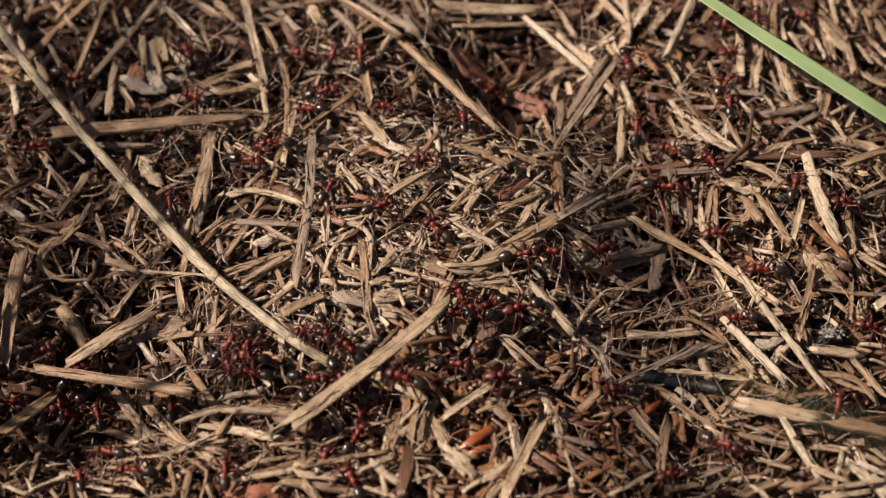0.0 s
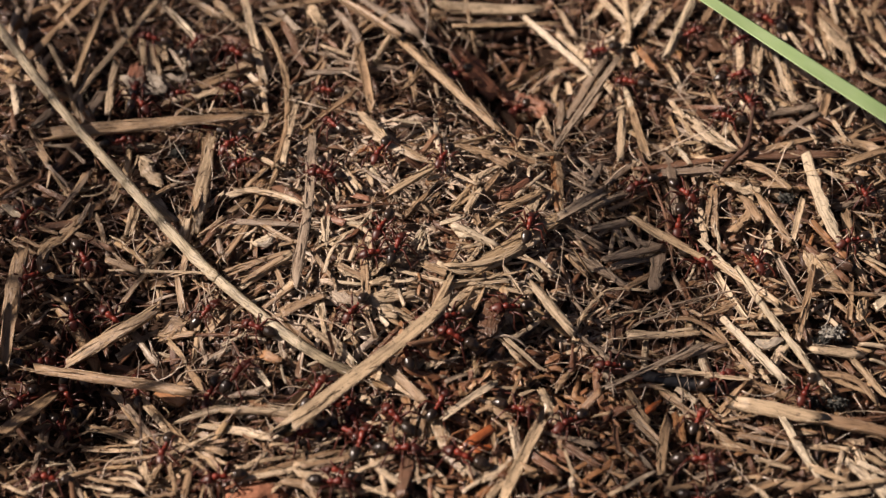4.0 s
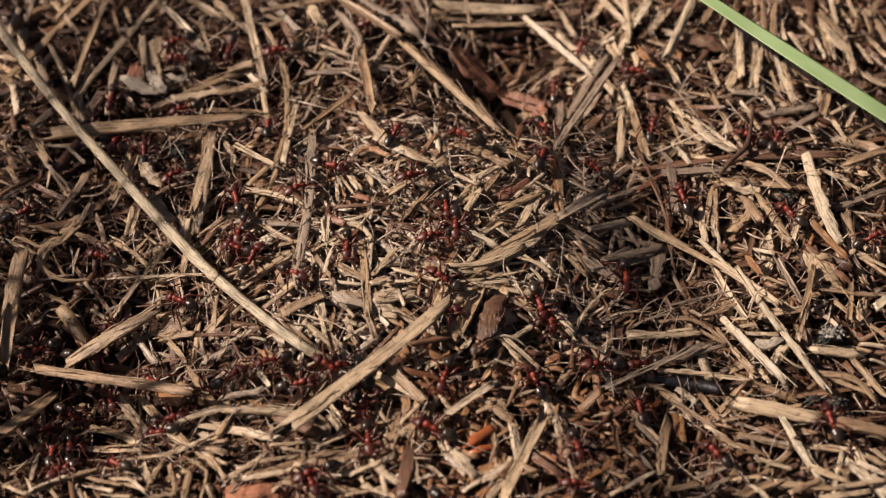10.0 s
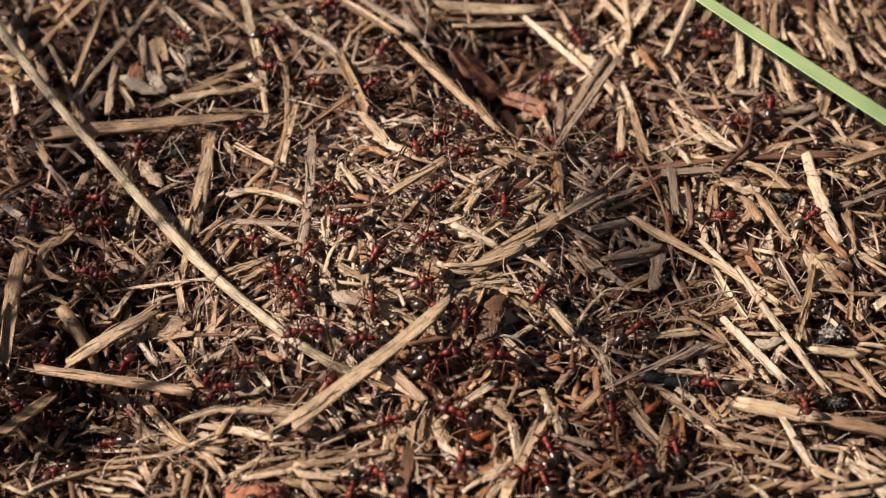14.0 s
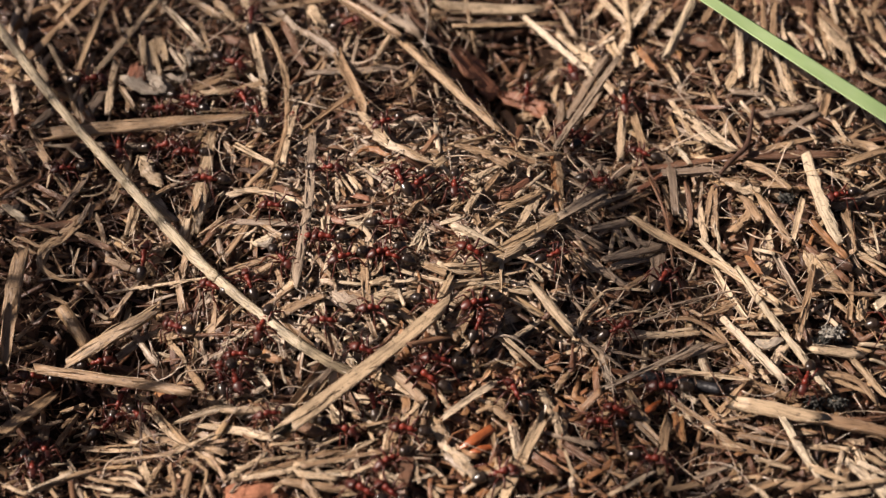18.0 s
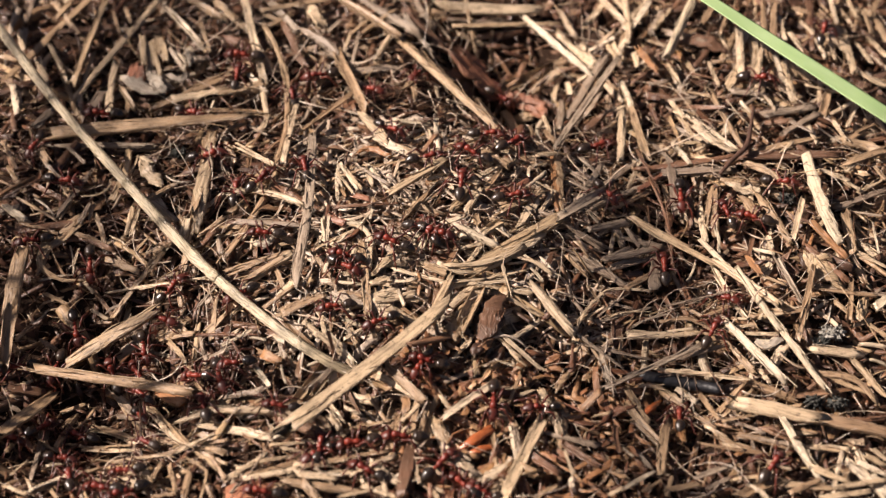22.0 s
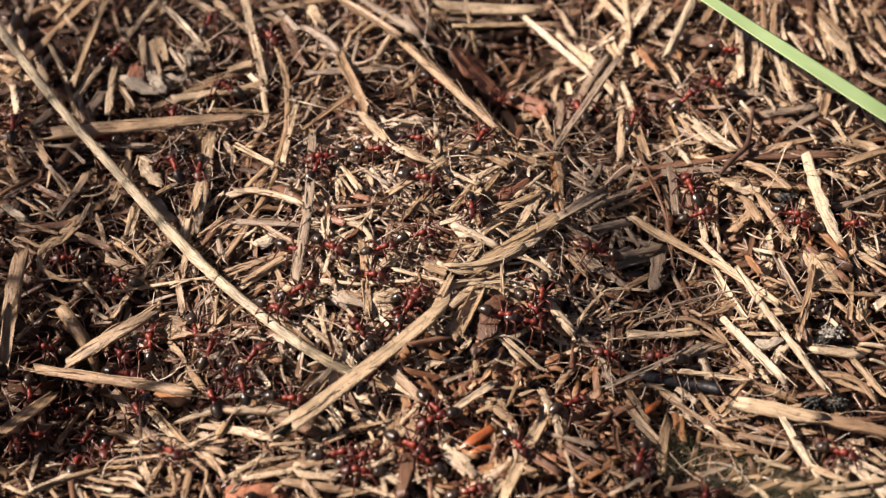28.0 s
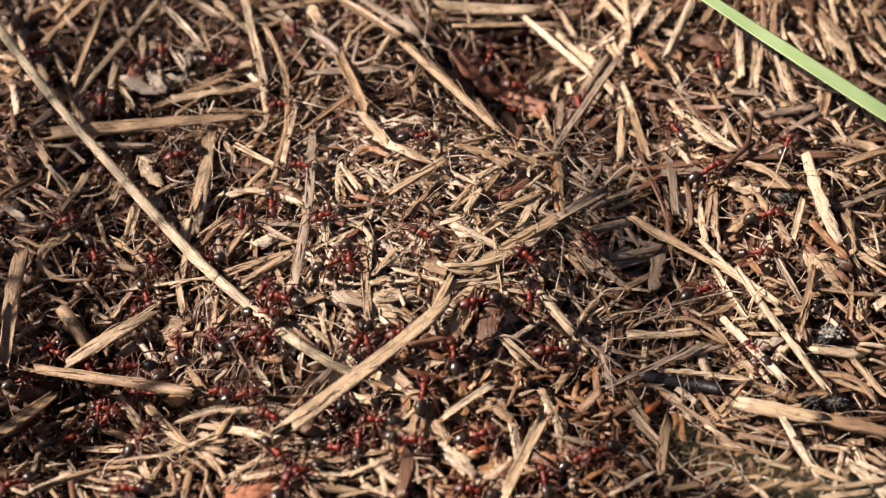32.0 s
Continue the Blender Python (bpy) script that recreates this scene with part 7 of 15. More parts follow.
reed("pale", (1.63, 1.79, 1.14,), (7.4, -7.6, 2.8), (11.0, -5.5, 2.8), (14.6, -2.1, 2.8))
reed("tan", (0.49,), (19.6, -2.7, 3.1), (21.0, -4.7, 3.1))
reed("pale", (0.64,), (-16.8, -10.7, 3.5), (-15.8, -6.9, 3.5), (-13.8, -4.1, 3.5))
reed("grey", (0.84,), (23.4, -4.3, 2.6), (31.9, 1.6, 2.6))
reed("pale", (0.89,), (-12.5, -6.2, 3.1), (-13.3, -8.4, 3.1))
reed("grey", (1.01,), (27.6, 0.1, 3.1), (23.2, -4.8, 3.1))
reed("pale", (0.64,), (-13.9, -6.0, 2.7), (-14.9, -8.7, 2.7))
reed("pale", (0.73,), (3.5, -8.7, 2.8), (5.3, -6.0, 2.8))
reed("pale", (0.80,), (-10.4, -5.6, 3.5), (-10.5, -10.9, 3.5))
reed("pale", (0.41,), (-54.5, 0.1, 3.5), (-53.9, 2.3, 3.5))
reed("grey", (0.76,), (24.4, -5.3, 2.7), (31.8, -0.2, 2.7))
reed("pale", (0.64,), (10.2, -7.0, 3.2), (13.4, -8.0, 3.2), (15.5, -9.1, 3.2))
reed("pale", (0.56,), (-0.5, -10.3, 3.5), (2.2, -10.6, 3.5))
reed("tan", (0.66,), (17.8, -5.3, 2.8), (20.9, -7.7, 2.8))
reed("pale", (0.80,), (-10.4, -11.6, 3.2), (-7.4, -8.6, 3.2))
reed("pale", (1.28,), (-14.7, -9.2, 2.6), (-11.3, -10.9, 2.6))
reed("tan", (0.72,), (-14.9, -9.1, 2.9), (-10.1, -11.9, 2.9))
reed("pale", (0.48,), (6.7, -10.5, 3.2), (9.3, -10.0, 3.2), (11.9, -9.0, 3.2))
reed("pale", (0.63,), (-10.8, -12.3, 3.1), (-7.3, -13.0, 3.1))
reed("pale", (0.64,), (3.5, -11.7, 3.3), (5.4, -12.7, 3.3))
reed("pale", (0.72,), (6.1, -13.1, 2.7), (7.1, -10.1, 2.7))
reed("pale", (0.50,), (-52.8, -1.4, 2.9), (-51.3, -3.0, 2.9))
reed("pale", (0.56,), (5.5, -12.2, 3.4), (12.6, -12.5, 3.4))
reed("pale", (1.11,), (-10.3, -14.9, 3.1), (-6.5, -13.7, 3.1))
reed("pale", (1.43,), (-0.9, -16.1, 3.0), (1.4, -12.0, 3.0))
reed("tan", (1.11,), (-14.4, -13.6, 3.0), (-11.2, -14.7, 3.0))
reed("pale", (0.63,), (-6.3, -14.0, 3.5), (-5.4, -16.2, 3.5))
reed("tan", (0.58,), (-58.3, -3.3, 3.1), (-54.9, -4.3, 3.1))
reed("grey", (0.72,), (-15.6, -13.8, 2.6), (-13.4, -16.0, 2.6))
reed("pale", (0.48,), (5.8, -16.1, 3.3), (7.8, -14.1, 3.3))
reed("white", (0.63,), (-10.3, -14.9, 2.9), (-9.5, -17.6, 2.9))
reed("pale", (0.40,), (9.1, -13.6, 3.0), (13.8, -14.8, 3.0))
reed("pale", (0.47,), (-14.7, -14.3, 2.8), (-12.3, -17.4, 2.8))
reed("pale", (0.79, 1.73, 0.95,), (-9.3, -15.9, 3.0), (-7.8, -16.0, 3.0), (-6.4, -17.1, 3.0))
reed("tan", (1.57, 2.36, 2.05,), (4.4, -14.0, 2.9), (2.4, -17.5, 2.9), (1.2, -20.6, 2.9))
reed("pale", (0.95,), (-17.0, -14.5, 2.7), (-16.3, -19.5, 2.7))
reed("pale", (0.71,), (-9.1, -17.5, 3.2), (-7.6, -19.0, 3.2))
reed("tan", (0.59,), (-48.0, -7.8, 2.7), (-45.6, -6.6, 2.7))
reed("pale", (0.55,), (-13.7, -20.6, 3.3), (-10.7, -19.2, 3.3))
reed("pale", (0.63,), (6.6, -19.5, 2.6), (8.1, -17.2, 2.6))
reed("pale", (0.93,), (-17.7, -19.4, 3.3), (-13.4, -21.6, 3.3))
reed("tan", (0.71,), (-56.1, -9.8, 3.3), (-58.5, -8.9, 3.3))
reed("pale", (0.61,), (-62.1, -17.3, 3.0), (-59.0, -14.7, 3.0))
reed("pale", (0.54,), (10.4, -28.3, 3.2), (12.4, -26.7, 3.2))
reed("tan", (0.90,), (-61.3, -17.7, 2.8), (-57.5, -15.1, 2.8))
reed("pale", (0.69,), (3.5, -28.9, 3.3), (6.5, -30.2, 3.3))
reed("pale", (0.61,), (-0.3, -29.1, 3.0), (1.2, -31.8, 3.0))
reed("tan", (0.69,), (7.4, -28.3, 2.8), (8.8, -31.7, 2.8))
reed("pale", (0.60,), (-16.8, -36.0, 3.5), (-13.1, -33.8, 3.5))
reed("tan", (0.68,), (-59.8, -30.0, 3.0), (-58.7, -24.3, 3.0))
reed("pale", (0.53,), (-12.3, -36.7, 2.9), (-9.3, -35.0, 2.9))
reed("orange", (0.74,), (13.1, -37.3, 3.4), (14.9, -38.8, 3.4))
reed("pale", (0.53,), (16.2, -36.3, 2.9), (17.1, -40.2, 2.9))
reed("orange", (0.74,), (17.5, -39.6, 3.2), (19.5, -38.1, 3.2))
reed("pale", (0.52,), (-57.8, -35.9, 2.8), (-56.6, -31.1, 2.8))
reed("pale", (0.66,), (-6.9, -41.9, 3.4), (-4.7, -40.5, 3.4))
reed("tan", (0.67,), (22.8, -39.2, 2.8), (24.8, -41.5, 2.8))
reed("pale", (0.67,), (-22.4, -42.5, 2.6), (-19.6, -39.8, 2.6))
reed("pale", (0.59,), (2.6, -43.6, 3.5), (4.9, -42.1, 3.5))
reed("tan", (0.59,), (26.2, -42.5, 2.8), (28.6, -40.6, 2.8))
reed("pale", (0.61,), (-47.4, -39.1, 3.5), (-43.3, -41.4, 3.5))
reed("pale", (0.60,), (-57.9, -39.0, 3.5), (-54.9, -40.8, 3.5))
reed("pale", (0.59,), (-10.6, -42.3, 3.1), (-6.1, -44.5, 3.1))
reed("tan", (0.66,), (12.2, -43.7, 2.6), (14.8, -42.2, 2.6))
reed("tan", (0.60,), (-52.6, -37.7, 2.7), (-50.9, -40.8, 2.7))
reed("pale", (0.51,), (-13.5, -43.5, 2.8), (-7.7, -42.2, 2.8))
reed("tan", (0.52,), (-38.0, -42.3, 2.9), (-33.5, -42.2, 2.9))
reed("pale", (0.66,), (-44.8, -41.4, 3.2), (-41.0, -42.1, 3.2))
reed("ash", (0.72,), (-41.5, 40.8, 3.6), (-40.6, 37.7, 3.6))
reed("ash", (0.72, 1.62, 0.90,), (-44.0, 36.2, 3.7), (-42.1, 35.0, 3.7), (-41.0, 36.4, 3.7))
reed("ash", (0.89, 2.14, 1.43,), (-47.2, 35.9, 4.0), (-45.9, 34.1, 4.0), (-44.0, 31.9, 4.0))
reed("ash", (1.26, 2.70, 2.34, 0.90,), (-51.0, 35.3, 3.6), (-48.6, 34.0, 3.6), (-46.3, 32.5, 3.6), (-44.4, 34.1, 3.6))
reed("ash", (0.49, 1.15, 0.65,), (-26.9, -3.4, 3.7), (-25.6, -4.1, 3.7), (-24.5, -3.2, 3.7))
reed("ash", (0.62, 1.39, 0.92,), (43.7, -18.7, 3.7), (45.0, -19.6, 3.7), (47.0, -18.9, 3.7))
reed("tan", (0.86,), (72.7, 53.4, 3.0), (70.3, 48.7, 3.0))
reed("pale", (0.75,), (67.3, 53.1, 3.4), (68.2, 48.7, 3.4))
reed("pale", (1.10,), (26.1, 51.5, 3.4), (29.9, 45.8, 3.4))
reed("pale", (0.76,), (64.4, 52.7, 3.6), (64.6, 46.5, 3.6))
reed("pale", (0.83,), (29.5, 45.4, 3.0), (34.0, 51.3, 3.0))
reed("pale", (0.84,), (37.4, 49.3, 3.0), (34.7, 45.3, 3.0))
reed("tan", (0.73,), (69.7, 52.0, 2.9), (67.4, 46.3, 2.9))
reed("tan", (0.75,), (47.2, 49.7, 3.0), (45.1, 43.4, 3.0))
reed("pale", (0.73,), (58.7, 46.4, 3.5), (60.5, 43.5, 3.5))
reed("pale", (0.63,), (55.4, 48.8, 2.9), (55.7, 42.7, 2.9))
reed("pale", (0.83,), (56.5, 43.7, 3.3), (58.3, 40.3, 3.3))
reed("pale", (0.81,), (23.9, 43.9, 3.0), (27.9, 44.0, 3.0))
reed("pale", (0.90,), (69.5, 44.8, 3.1), (71.7, 39.5, 3.1))
reed("pale", (0.55,), (52.5, 45.3, 3.2), (50.3, 33.9, 3.2))
reed("pale", (1.28,), (48.2, 44.0, 3.6), (47.3, 32.9, 3.6))
reed("pale", (0.83,), (67.5, 42.9, 3.3), (68.9, 38.2, 3.3))
reed("pale", (1.18,), (51.2, 44.3, 2.8), (48.9, 31.2, 2.8))
reed("pale", (0.81,), (69.5, 40.5, 3.0), (71.4, 37.4, 3.0))
reed("tan", (0.81,), (39.1, 37.7, 2.9), (40.9, 33.3, 2.9))
reed("pale", (0.62,), (42.6, 36.7, 3.6), (43.5, 30.9, 3.6))
reed("pale", (1.07,), (54.6, 37.0, 3.5), (55.4, 30.0, 3.5))
reed("tan", (0.63,), (54.0, 27.2, 3.5), (56.5, 29.1, 3.5))
reed("pale", (0.54,), (50.6, 28.6, 3.5), (51.8, 25.5, 3.5))
reed("pale", (0.81,), (60.3, 24.8, 3.5), (66.2, 29.9, 3.5))
reed("pale", (0.54,), (-14.9, -27.0, 3.7), (-12.7, -25.6, 3.7))
reed("tan", (0.66,), (-54.4, -17.6, 3.5), (-51.3, -16.4, 3.5))
reed("pale", (0.54,), (-13.4, -28.6, 3.0), (-11.0, -30.2, 3.0))
reed("pale", (0.61,), (-5.7, -33.1, 3.6), (-3.0, -30.7, 3.6))
reed("grey", (0.61,), (-60.9, -19.9, 3.2), (-57.8, -20.7, 3.2))
reed("tan", (0.77,), (-60.5, -22.4, 3.5), (-57.3, -18.6, 3.5))
reed("tan", (0.75,), (-2.1, -30.2, 3.3), (-3.1, -36.0, 3.3))
reed("pale", (0.61,), (-11.0, -30.8, 3.2), (-8.8, -32.6, 3.2))
reed("grey", (0.70,), (-57.4, -22.7, 3.1), (-54.2, -18.9, 3.1))
reed("tan", (0.57,), (-52.0, -22.5, 3.2), (-49.4, -21.4, 3.2))
reed("tan", (0.45,), (-18.6, -37.7, 3.1), (-18.1, -34.6, 3.1))
reed("pale", (1.35,), (-0.9, -33.4, 2.9), (0.4, -36.7, 2.9), (3.0, -40.9, 2.9))
reed("tan", (0.89,), (-18.6, -39.5, 3.5), (-13.0, -38.2, 3.5), (-6.9, -37.3, 3.5))
reed("pale", (0.75,), (-19.5, -39.1, 3.5), (-12.4, -38.5, 3.5))
reed("pale", (0.74,), (-12.0, -41.0, 3.7), (-6.4, -38.5, 3.7))
reed("pale", (0.67,), (-9.6, -38.8, 3.4), (-6.9, -41.0, 3.4))
reed("pale", (1.19,), (-19.5, -40.3, 3.3), (-13.7, -41.4, 3.3))
reed("pale", (0.89,), (-8.6, -40.0, 3.5), (-5.8, -42.7, 3.5))
reed("pale", (0.52,), (-16.6, -39.4, 2.9), (-14.3, -42.0, 2.9))
reed("pale", (0.59,), (-4.0, -42.2, 3.4), (-1.0, -41.0, 3.4))
reed("pale", (0.74,), (-8.1, -40.5, 3.2), (-7.3, -44.3, 3.2))
reed("tan", (1.18,), (-18.4, -41.7, 3.0), (-16.0, -44.4, 3.0))
reed("tan", (0.68,), (-41.1, 10.7, 3.3), (-44.2, 8.9, 3.3))
reed("grey", (0.77,), (-54.2, 5.7, 3.5), (-52.9, 8.6, 3.5))
reed("tan", (0.66,), (-63.0, 5.8, 3.7), (-57.2, 4.0, 3.7))
reed("tan", (0.98, 1.96, 1.30, 0.65,), (-59.2, 0.6, 3.1), (-58.6, 2.6, 3.1), (-56.6, 3.8, 3.1), (-53.7, 6.1, 3.1))
reed("tan", (0.59,), (-45.3, 0.7, 3.5), (-43.6, 2.7, 3.5))
reed("tan", (0.71,), (52.6, -10.0, 3.4), (61.6, -11.2, 3.4))
reed("tan", (0.71,), (43.3, -14.4, 3.4), (51.7, -13.6, 3.4))
reed("grey", (1.16,), (-46.7, -10.8, 2.9), (-43.9, -9.8, 2.9))
reed("pale", (1.29,), (-58.6, -12.7, 2.8), (-53.7, -12.3, 2.8))
reed("tan", (1.19,), (-47.0, -15.7, 3.1), (-43.6, -20.1, 3.1))
reed("tan", (0.61,), (-13.3, -33.0, 3.5), (-7.0, -32.4, 3.5))
reed("pale", (1.06,), (-6.1, -34.6, 3.0), (-3.6, -33.0, 3.0))
reed("pale", (1.48, 1.63, 1.19,), (1.0, -37.2, 3.3), (2.7, -39.4, 3.3), (4.3, -41.8, 3.3))
reed("white", (1.52, 1.69, 1.69, 1.44,), (54.7, 13.8, 4.0), (55.4, 6.3, 4.0), (56.4, 0.3, 4.0), (57.4, -3.5, 4.0))
reed("pale", (0.69,), (57.0, -36.4, 4.1), (58.7, -37.9, 4.1))
reed("pale", (0.68,), (41.4, -38.3, 3.9), (45.8, -39.1, 3.9))
reed("pale", (0.75,), (54.7, -38.2, 3.9), (58.4, -39.9, 3.9))
reed("pale", (1.02,), (48.7, -39.0, 3.8), (53.1, -41.1, 3.8))
reed("pale", (0.88,), (51.1, -42.5, 4.3), (58.2, -40.8, 4.3))
reed("tan", (0.89,), (45.2, -43.0, 3.7), (49.5, -40.6, 3.7))
reed("pale", (0.58,), (40.3, -41.7, 3.5), (42.2, -44.0, 3.5))
reed("pale", (0.90,), (49.5, -43.5, 3.6), (55.9, -42.2, 3.6))


# ---- the few pieces that stand out ----
def sweep(name, points, widths, thick, mat, steps=6, ring=10, groove=0.08, seed=1, fold=0.0, knots=(), uneven=0.025, level=False):
    """A stem or blade along a smooth line; widths in millimetres from start to end, thick as a share of the width."""
    rng = np.random.default_rng(seed)
    line = spline([spot(*q) for q in points], steps)
    mid = line[len(line) // 2].copy()
    n = len(line)
    rad = 1 + groove * rng.uniform(-1, 0.3, ring)
    verts, uv, run = [], [], 0.0
    for k, p in enumerate(line):
        way = (line[min(k + 1, n - 1)] - line[max(k - 1, 0)]).normalized()
        nz = Vector(normal(np.array([p.x]), np.array([p.y]))[0])
        if level:
            nz = Vector((0.0, -0.3, 0.95)).normalized()
        side = nz.cross(way).normalized()
        up = way.cross(side)
        f = k / (n - 1)
        w = float(np.interp(f, np.linspace(0, 1, len(widths)), widths)) * 0.0005 * (1 + uneven * rng.normal())
        for at in knots:
            w *= 1 + 0.22 * math.exp(-((f - at) / 0.012) ** 2)
        run += (p - line[max(k - 1, 0)]).length * 1000
        for i in range(ring):
            a = (i + 0.5) / ring * 2 * math.pi
            c, s = math.cos(a), math.sin(a)
            verts.append(p - mid + side * w * c * rad[i] + up * (w * thick * s * rad[i] + fold * w * abs(c)))
            uv.append((run, w * 2000 * abs(i - ring / 2) / ring * 2))
    i = (np.arange(n - 1)[:, None] * ring + np.arange(ring)[None]).reshape(-1)
    j = (np.arange(n - 1)[:, None] * ring + (np.arange(ring) + 1)[None] % ring).reshape(-1)
    caps = np.stack([np.arange(ring)[::-1], (n - 1) * ring + np.arange(ring)])
    me = mesh_from(name, np.array(verts), np.stack([i, j, j + ring, i + ring], -1), [mat], np.array(uv), caps, smooth=True)
    ob = new(name, me)
    ob.location = mid
    return ob


def simple_material(name, low, high, rough, scale, spec=0.5, strength=0.5, distance=0.0002):
    n = Nodes(name)
    pos = n.add("TexCoord").outputs["Object"]
    fine, broad = n.noise(pos, scale, 4.0), n.noise(pos, scale * 0.15, 2.0)
    col = n.ramp(fine, [(0.3, low), (0.7, high)])
    col = n.mix(n.ramp(broad, [(0.45, (0, 0, 0)), (0.7, (1, 1, 1))]), col, n.mix(0.4, col, low))
    return n.finish(col, rough, fine, strength, distance, spec)


m_char = simple_material("charred", (0.008, 0.008, 0.010), (0.022, 0.022, 0.026), 0.38, 2500, 0.6)
m_stone = simple_material("clay_red", (0.26, 0.10, 0.055), (0.42, 0.19, 0.11), 0.75, 1800, 0.3, 0.8)
m_bud = simple_material("bud_scale", (0.28, 0.07, 0.025), (0.42, 0.13, 0.045), 0.22, 900, 0.6)
m_seed = simple_material("dark_seed", (0.035, 0.018, 0.013), (0.085, 0.045, 0.03), 0.45, 1500, 0.5)
m_lichen = simple_material("lichen", (0.30, 0.285, 0.25), (0.56, 0.53, 0.47), 0.9, 2600, 0.1, 1.0)
m_twig = simple_material("dark_twig", (0.045, 0.022, 0.015), (0.11, 0.055, 0.035), 0.6, 2400, 0.4)

m_stalk = fibre_material("dry_stalk", [(0.0, (0.52, 0.42, 0.27)), (1.0, (0.56, 0.455, 0.295))], streak=1.0, stain=0.7, streak_dark=(0.07, 0.05, 0.03))
stalk = sweep("dry_stalk", [(-84.3, 57.7, 10), (-75.8, 46.3, 9), (-71.1, 39.8, 8), (-59.9, 24.6, 7.5), (-49.5, 11.2, 7), (-40.0, 0.3, 6.5), (-33.0, -8.0, 5.5), (-24.0, -17.1, 3.9), (-17.4, -22.7, 3.4), (-10.7, -25.2, 2.6)],
              [1.75, 1.9, 1.75, 1.7, 1.75, 1.7, 1.6, 1.7, 1.6], 0.6, m_stalk, 7, 14, 0.14, 3, 0.0, (0.62,))
node = sweep("node", [(-33.9, -6.9, 5.6), (-33.0, -8.2, 5.6), (-32.2, -9.1, 5.5)], [1.35, 1.8, 1.35], 0.6, m_stalk, 5, 14, 0.05, 31)
node.location -= stalk.location
node.parent = stalk
tagged(stalk, "long pale dry grass stalk lying across the mound", "stalk")
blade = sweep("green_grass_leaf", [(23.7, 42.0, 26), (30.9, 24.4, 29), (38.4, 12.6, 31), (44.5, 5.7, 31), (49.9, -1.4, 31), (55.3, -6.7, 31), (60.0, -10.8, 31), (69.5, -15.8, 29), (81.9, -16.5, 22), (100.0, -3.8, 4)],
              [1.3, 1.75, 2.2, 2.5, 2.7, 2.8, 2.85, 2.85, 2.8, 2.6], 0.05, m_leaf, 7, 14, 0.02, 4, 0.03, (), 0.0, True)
rib = sweep("midrib", [(30.9, 24.4, 29), (38.4, 12.6, 31), (44.5, 5.7, 31), (49.9, -1.4, 31), (55.3, -6.7, 31), (60.0, -10.8, 31), (69.5, -15.8, 29)], [0.2, 0.25, 0.25, 0.25, 0.25], 0.3, m_leaf, 7, 6, 0.0, 32)
rib.location -= blade.location
rib.parent = blade
tagged(blade, "fresh green grass blade hanging over the mound", "grass")
near_leaf = sweep("pale_grass_leaf", [(13.4, -166.0, 132.1), (17.8, -165.7, 130.5), (23.1, -165.0, 127.7), (31.3, -162.4, 121.9), (47.8, -153.8, 105.6), (74.0, -146.0, 62.0), (86.0, -143.0, 0.0)],
                  [0.1, 0.25, 0.35, 0.45, 0.6, 0.8, 1.0], 0.12, m_palegrass, 7, 12, 0.02, 14, 0.10, (), 0.0, True)
tagged(near_leaf, "thin pale green grass blade leaning close before the camera", "grass")
tagged(sweep("charred_twig", [(27.4, -20.6, 2.2), (31.1, -21.6, 2.6), (34.6, -22.3, 2.6), (38.5, -24.1, 2)], [1.7, 1.9, 1.9, 1.6], 0.9, m_char, 6, 12, 0.03, 5), "black charred round twig half buried in straw", "twig")
tagged(sweep("dark_twig", [(48.1, 24.0, 4.6), (47.1, 19.4, 4.6), (46.1, 16.1, 4.5), (43.9, 13.8, 4.4), (41.6, 11.0, 4.0)], [0.5, 0.6, 1.0, 0.8, 0.6], 0.9, m_twig, 5, 8, 0.1, 6), "dark brown forked twig on the litter", "twig")


def lump(name, x, y, lift, size, mat, label, category, seed, rough=0.25, turn=0.0):
    """A small solid with an uneven outline."""
    bm = bmesh.new()
    bmesh.ops.create_icosphere(bm, subdivisions=4, radius=1.0)
    for v in bm.verts:
        d = v.co.normalized()
        k = 1 + rough * noise.noise(d * 1.7 + Vector((seed, 0, 0))) + rough * 0.4 * noise.noise(d * 5.1 + Vector((0, seed, 0)))
        v.co = Vector((d.x * size[0], d.y * size[1], d.z * size[2])) * k * 0.001
    me = bpy.data.meshes.new(name)
    bm.to_mesh(me)
    bm.free()
    me.materials.append(mat)
    me.polygons.foreach_set("use_smooth", [True] * len(me.polygons))
    ob = new(name, me)
    p = spot(x, y, lift)
    ob.matrix_basis = pose(p.x, p.y, p.z, 0, 0, turn)
    return tagged(ob, label, category)


lump("stone", -24.7, -42.2, 0.6, (4.8, 3.4, 2.2), m_stone, "reddish clay stone half sunk in the litter", "stone", 3.0, 0.3)
tagged(sweep("bud_scale", [(1.8, -36.5, 2.4), (4.0, -36.0, 3), (6.6, -33.5, 2.6)], [0.3, 1.6, 1.5], 0.55, m_bud, 6, 10, 0.1, 8), "glossy orange-red bud scale in the litter", "bud scale")
tagged(sweep("bud_scale", [(2.8, -37.2, 2.2), (4.8, -37.1, 2.7), (6.7, -36.1, 2.3)], [0.3, 1.1, 0.9], 0.55, m_bud, 6, 10, 0.1, 9), "glossy orange-red bud scale in the litter", "bud scale")
tagged(sweep("bud_scale", [(27.0, -29.1, 2.4), (28.3, -28.0, 3), (30.3, -24.4, 2.4)], [0.3, 1.2, 0.4], 0.6, m_bud, 6, 10, 0.1, 10), "glossy orange-red bud scale in the litter", "bud scale")
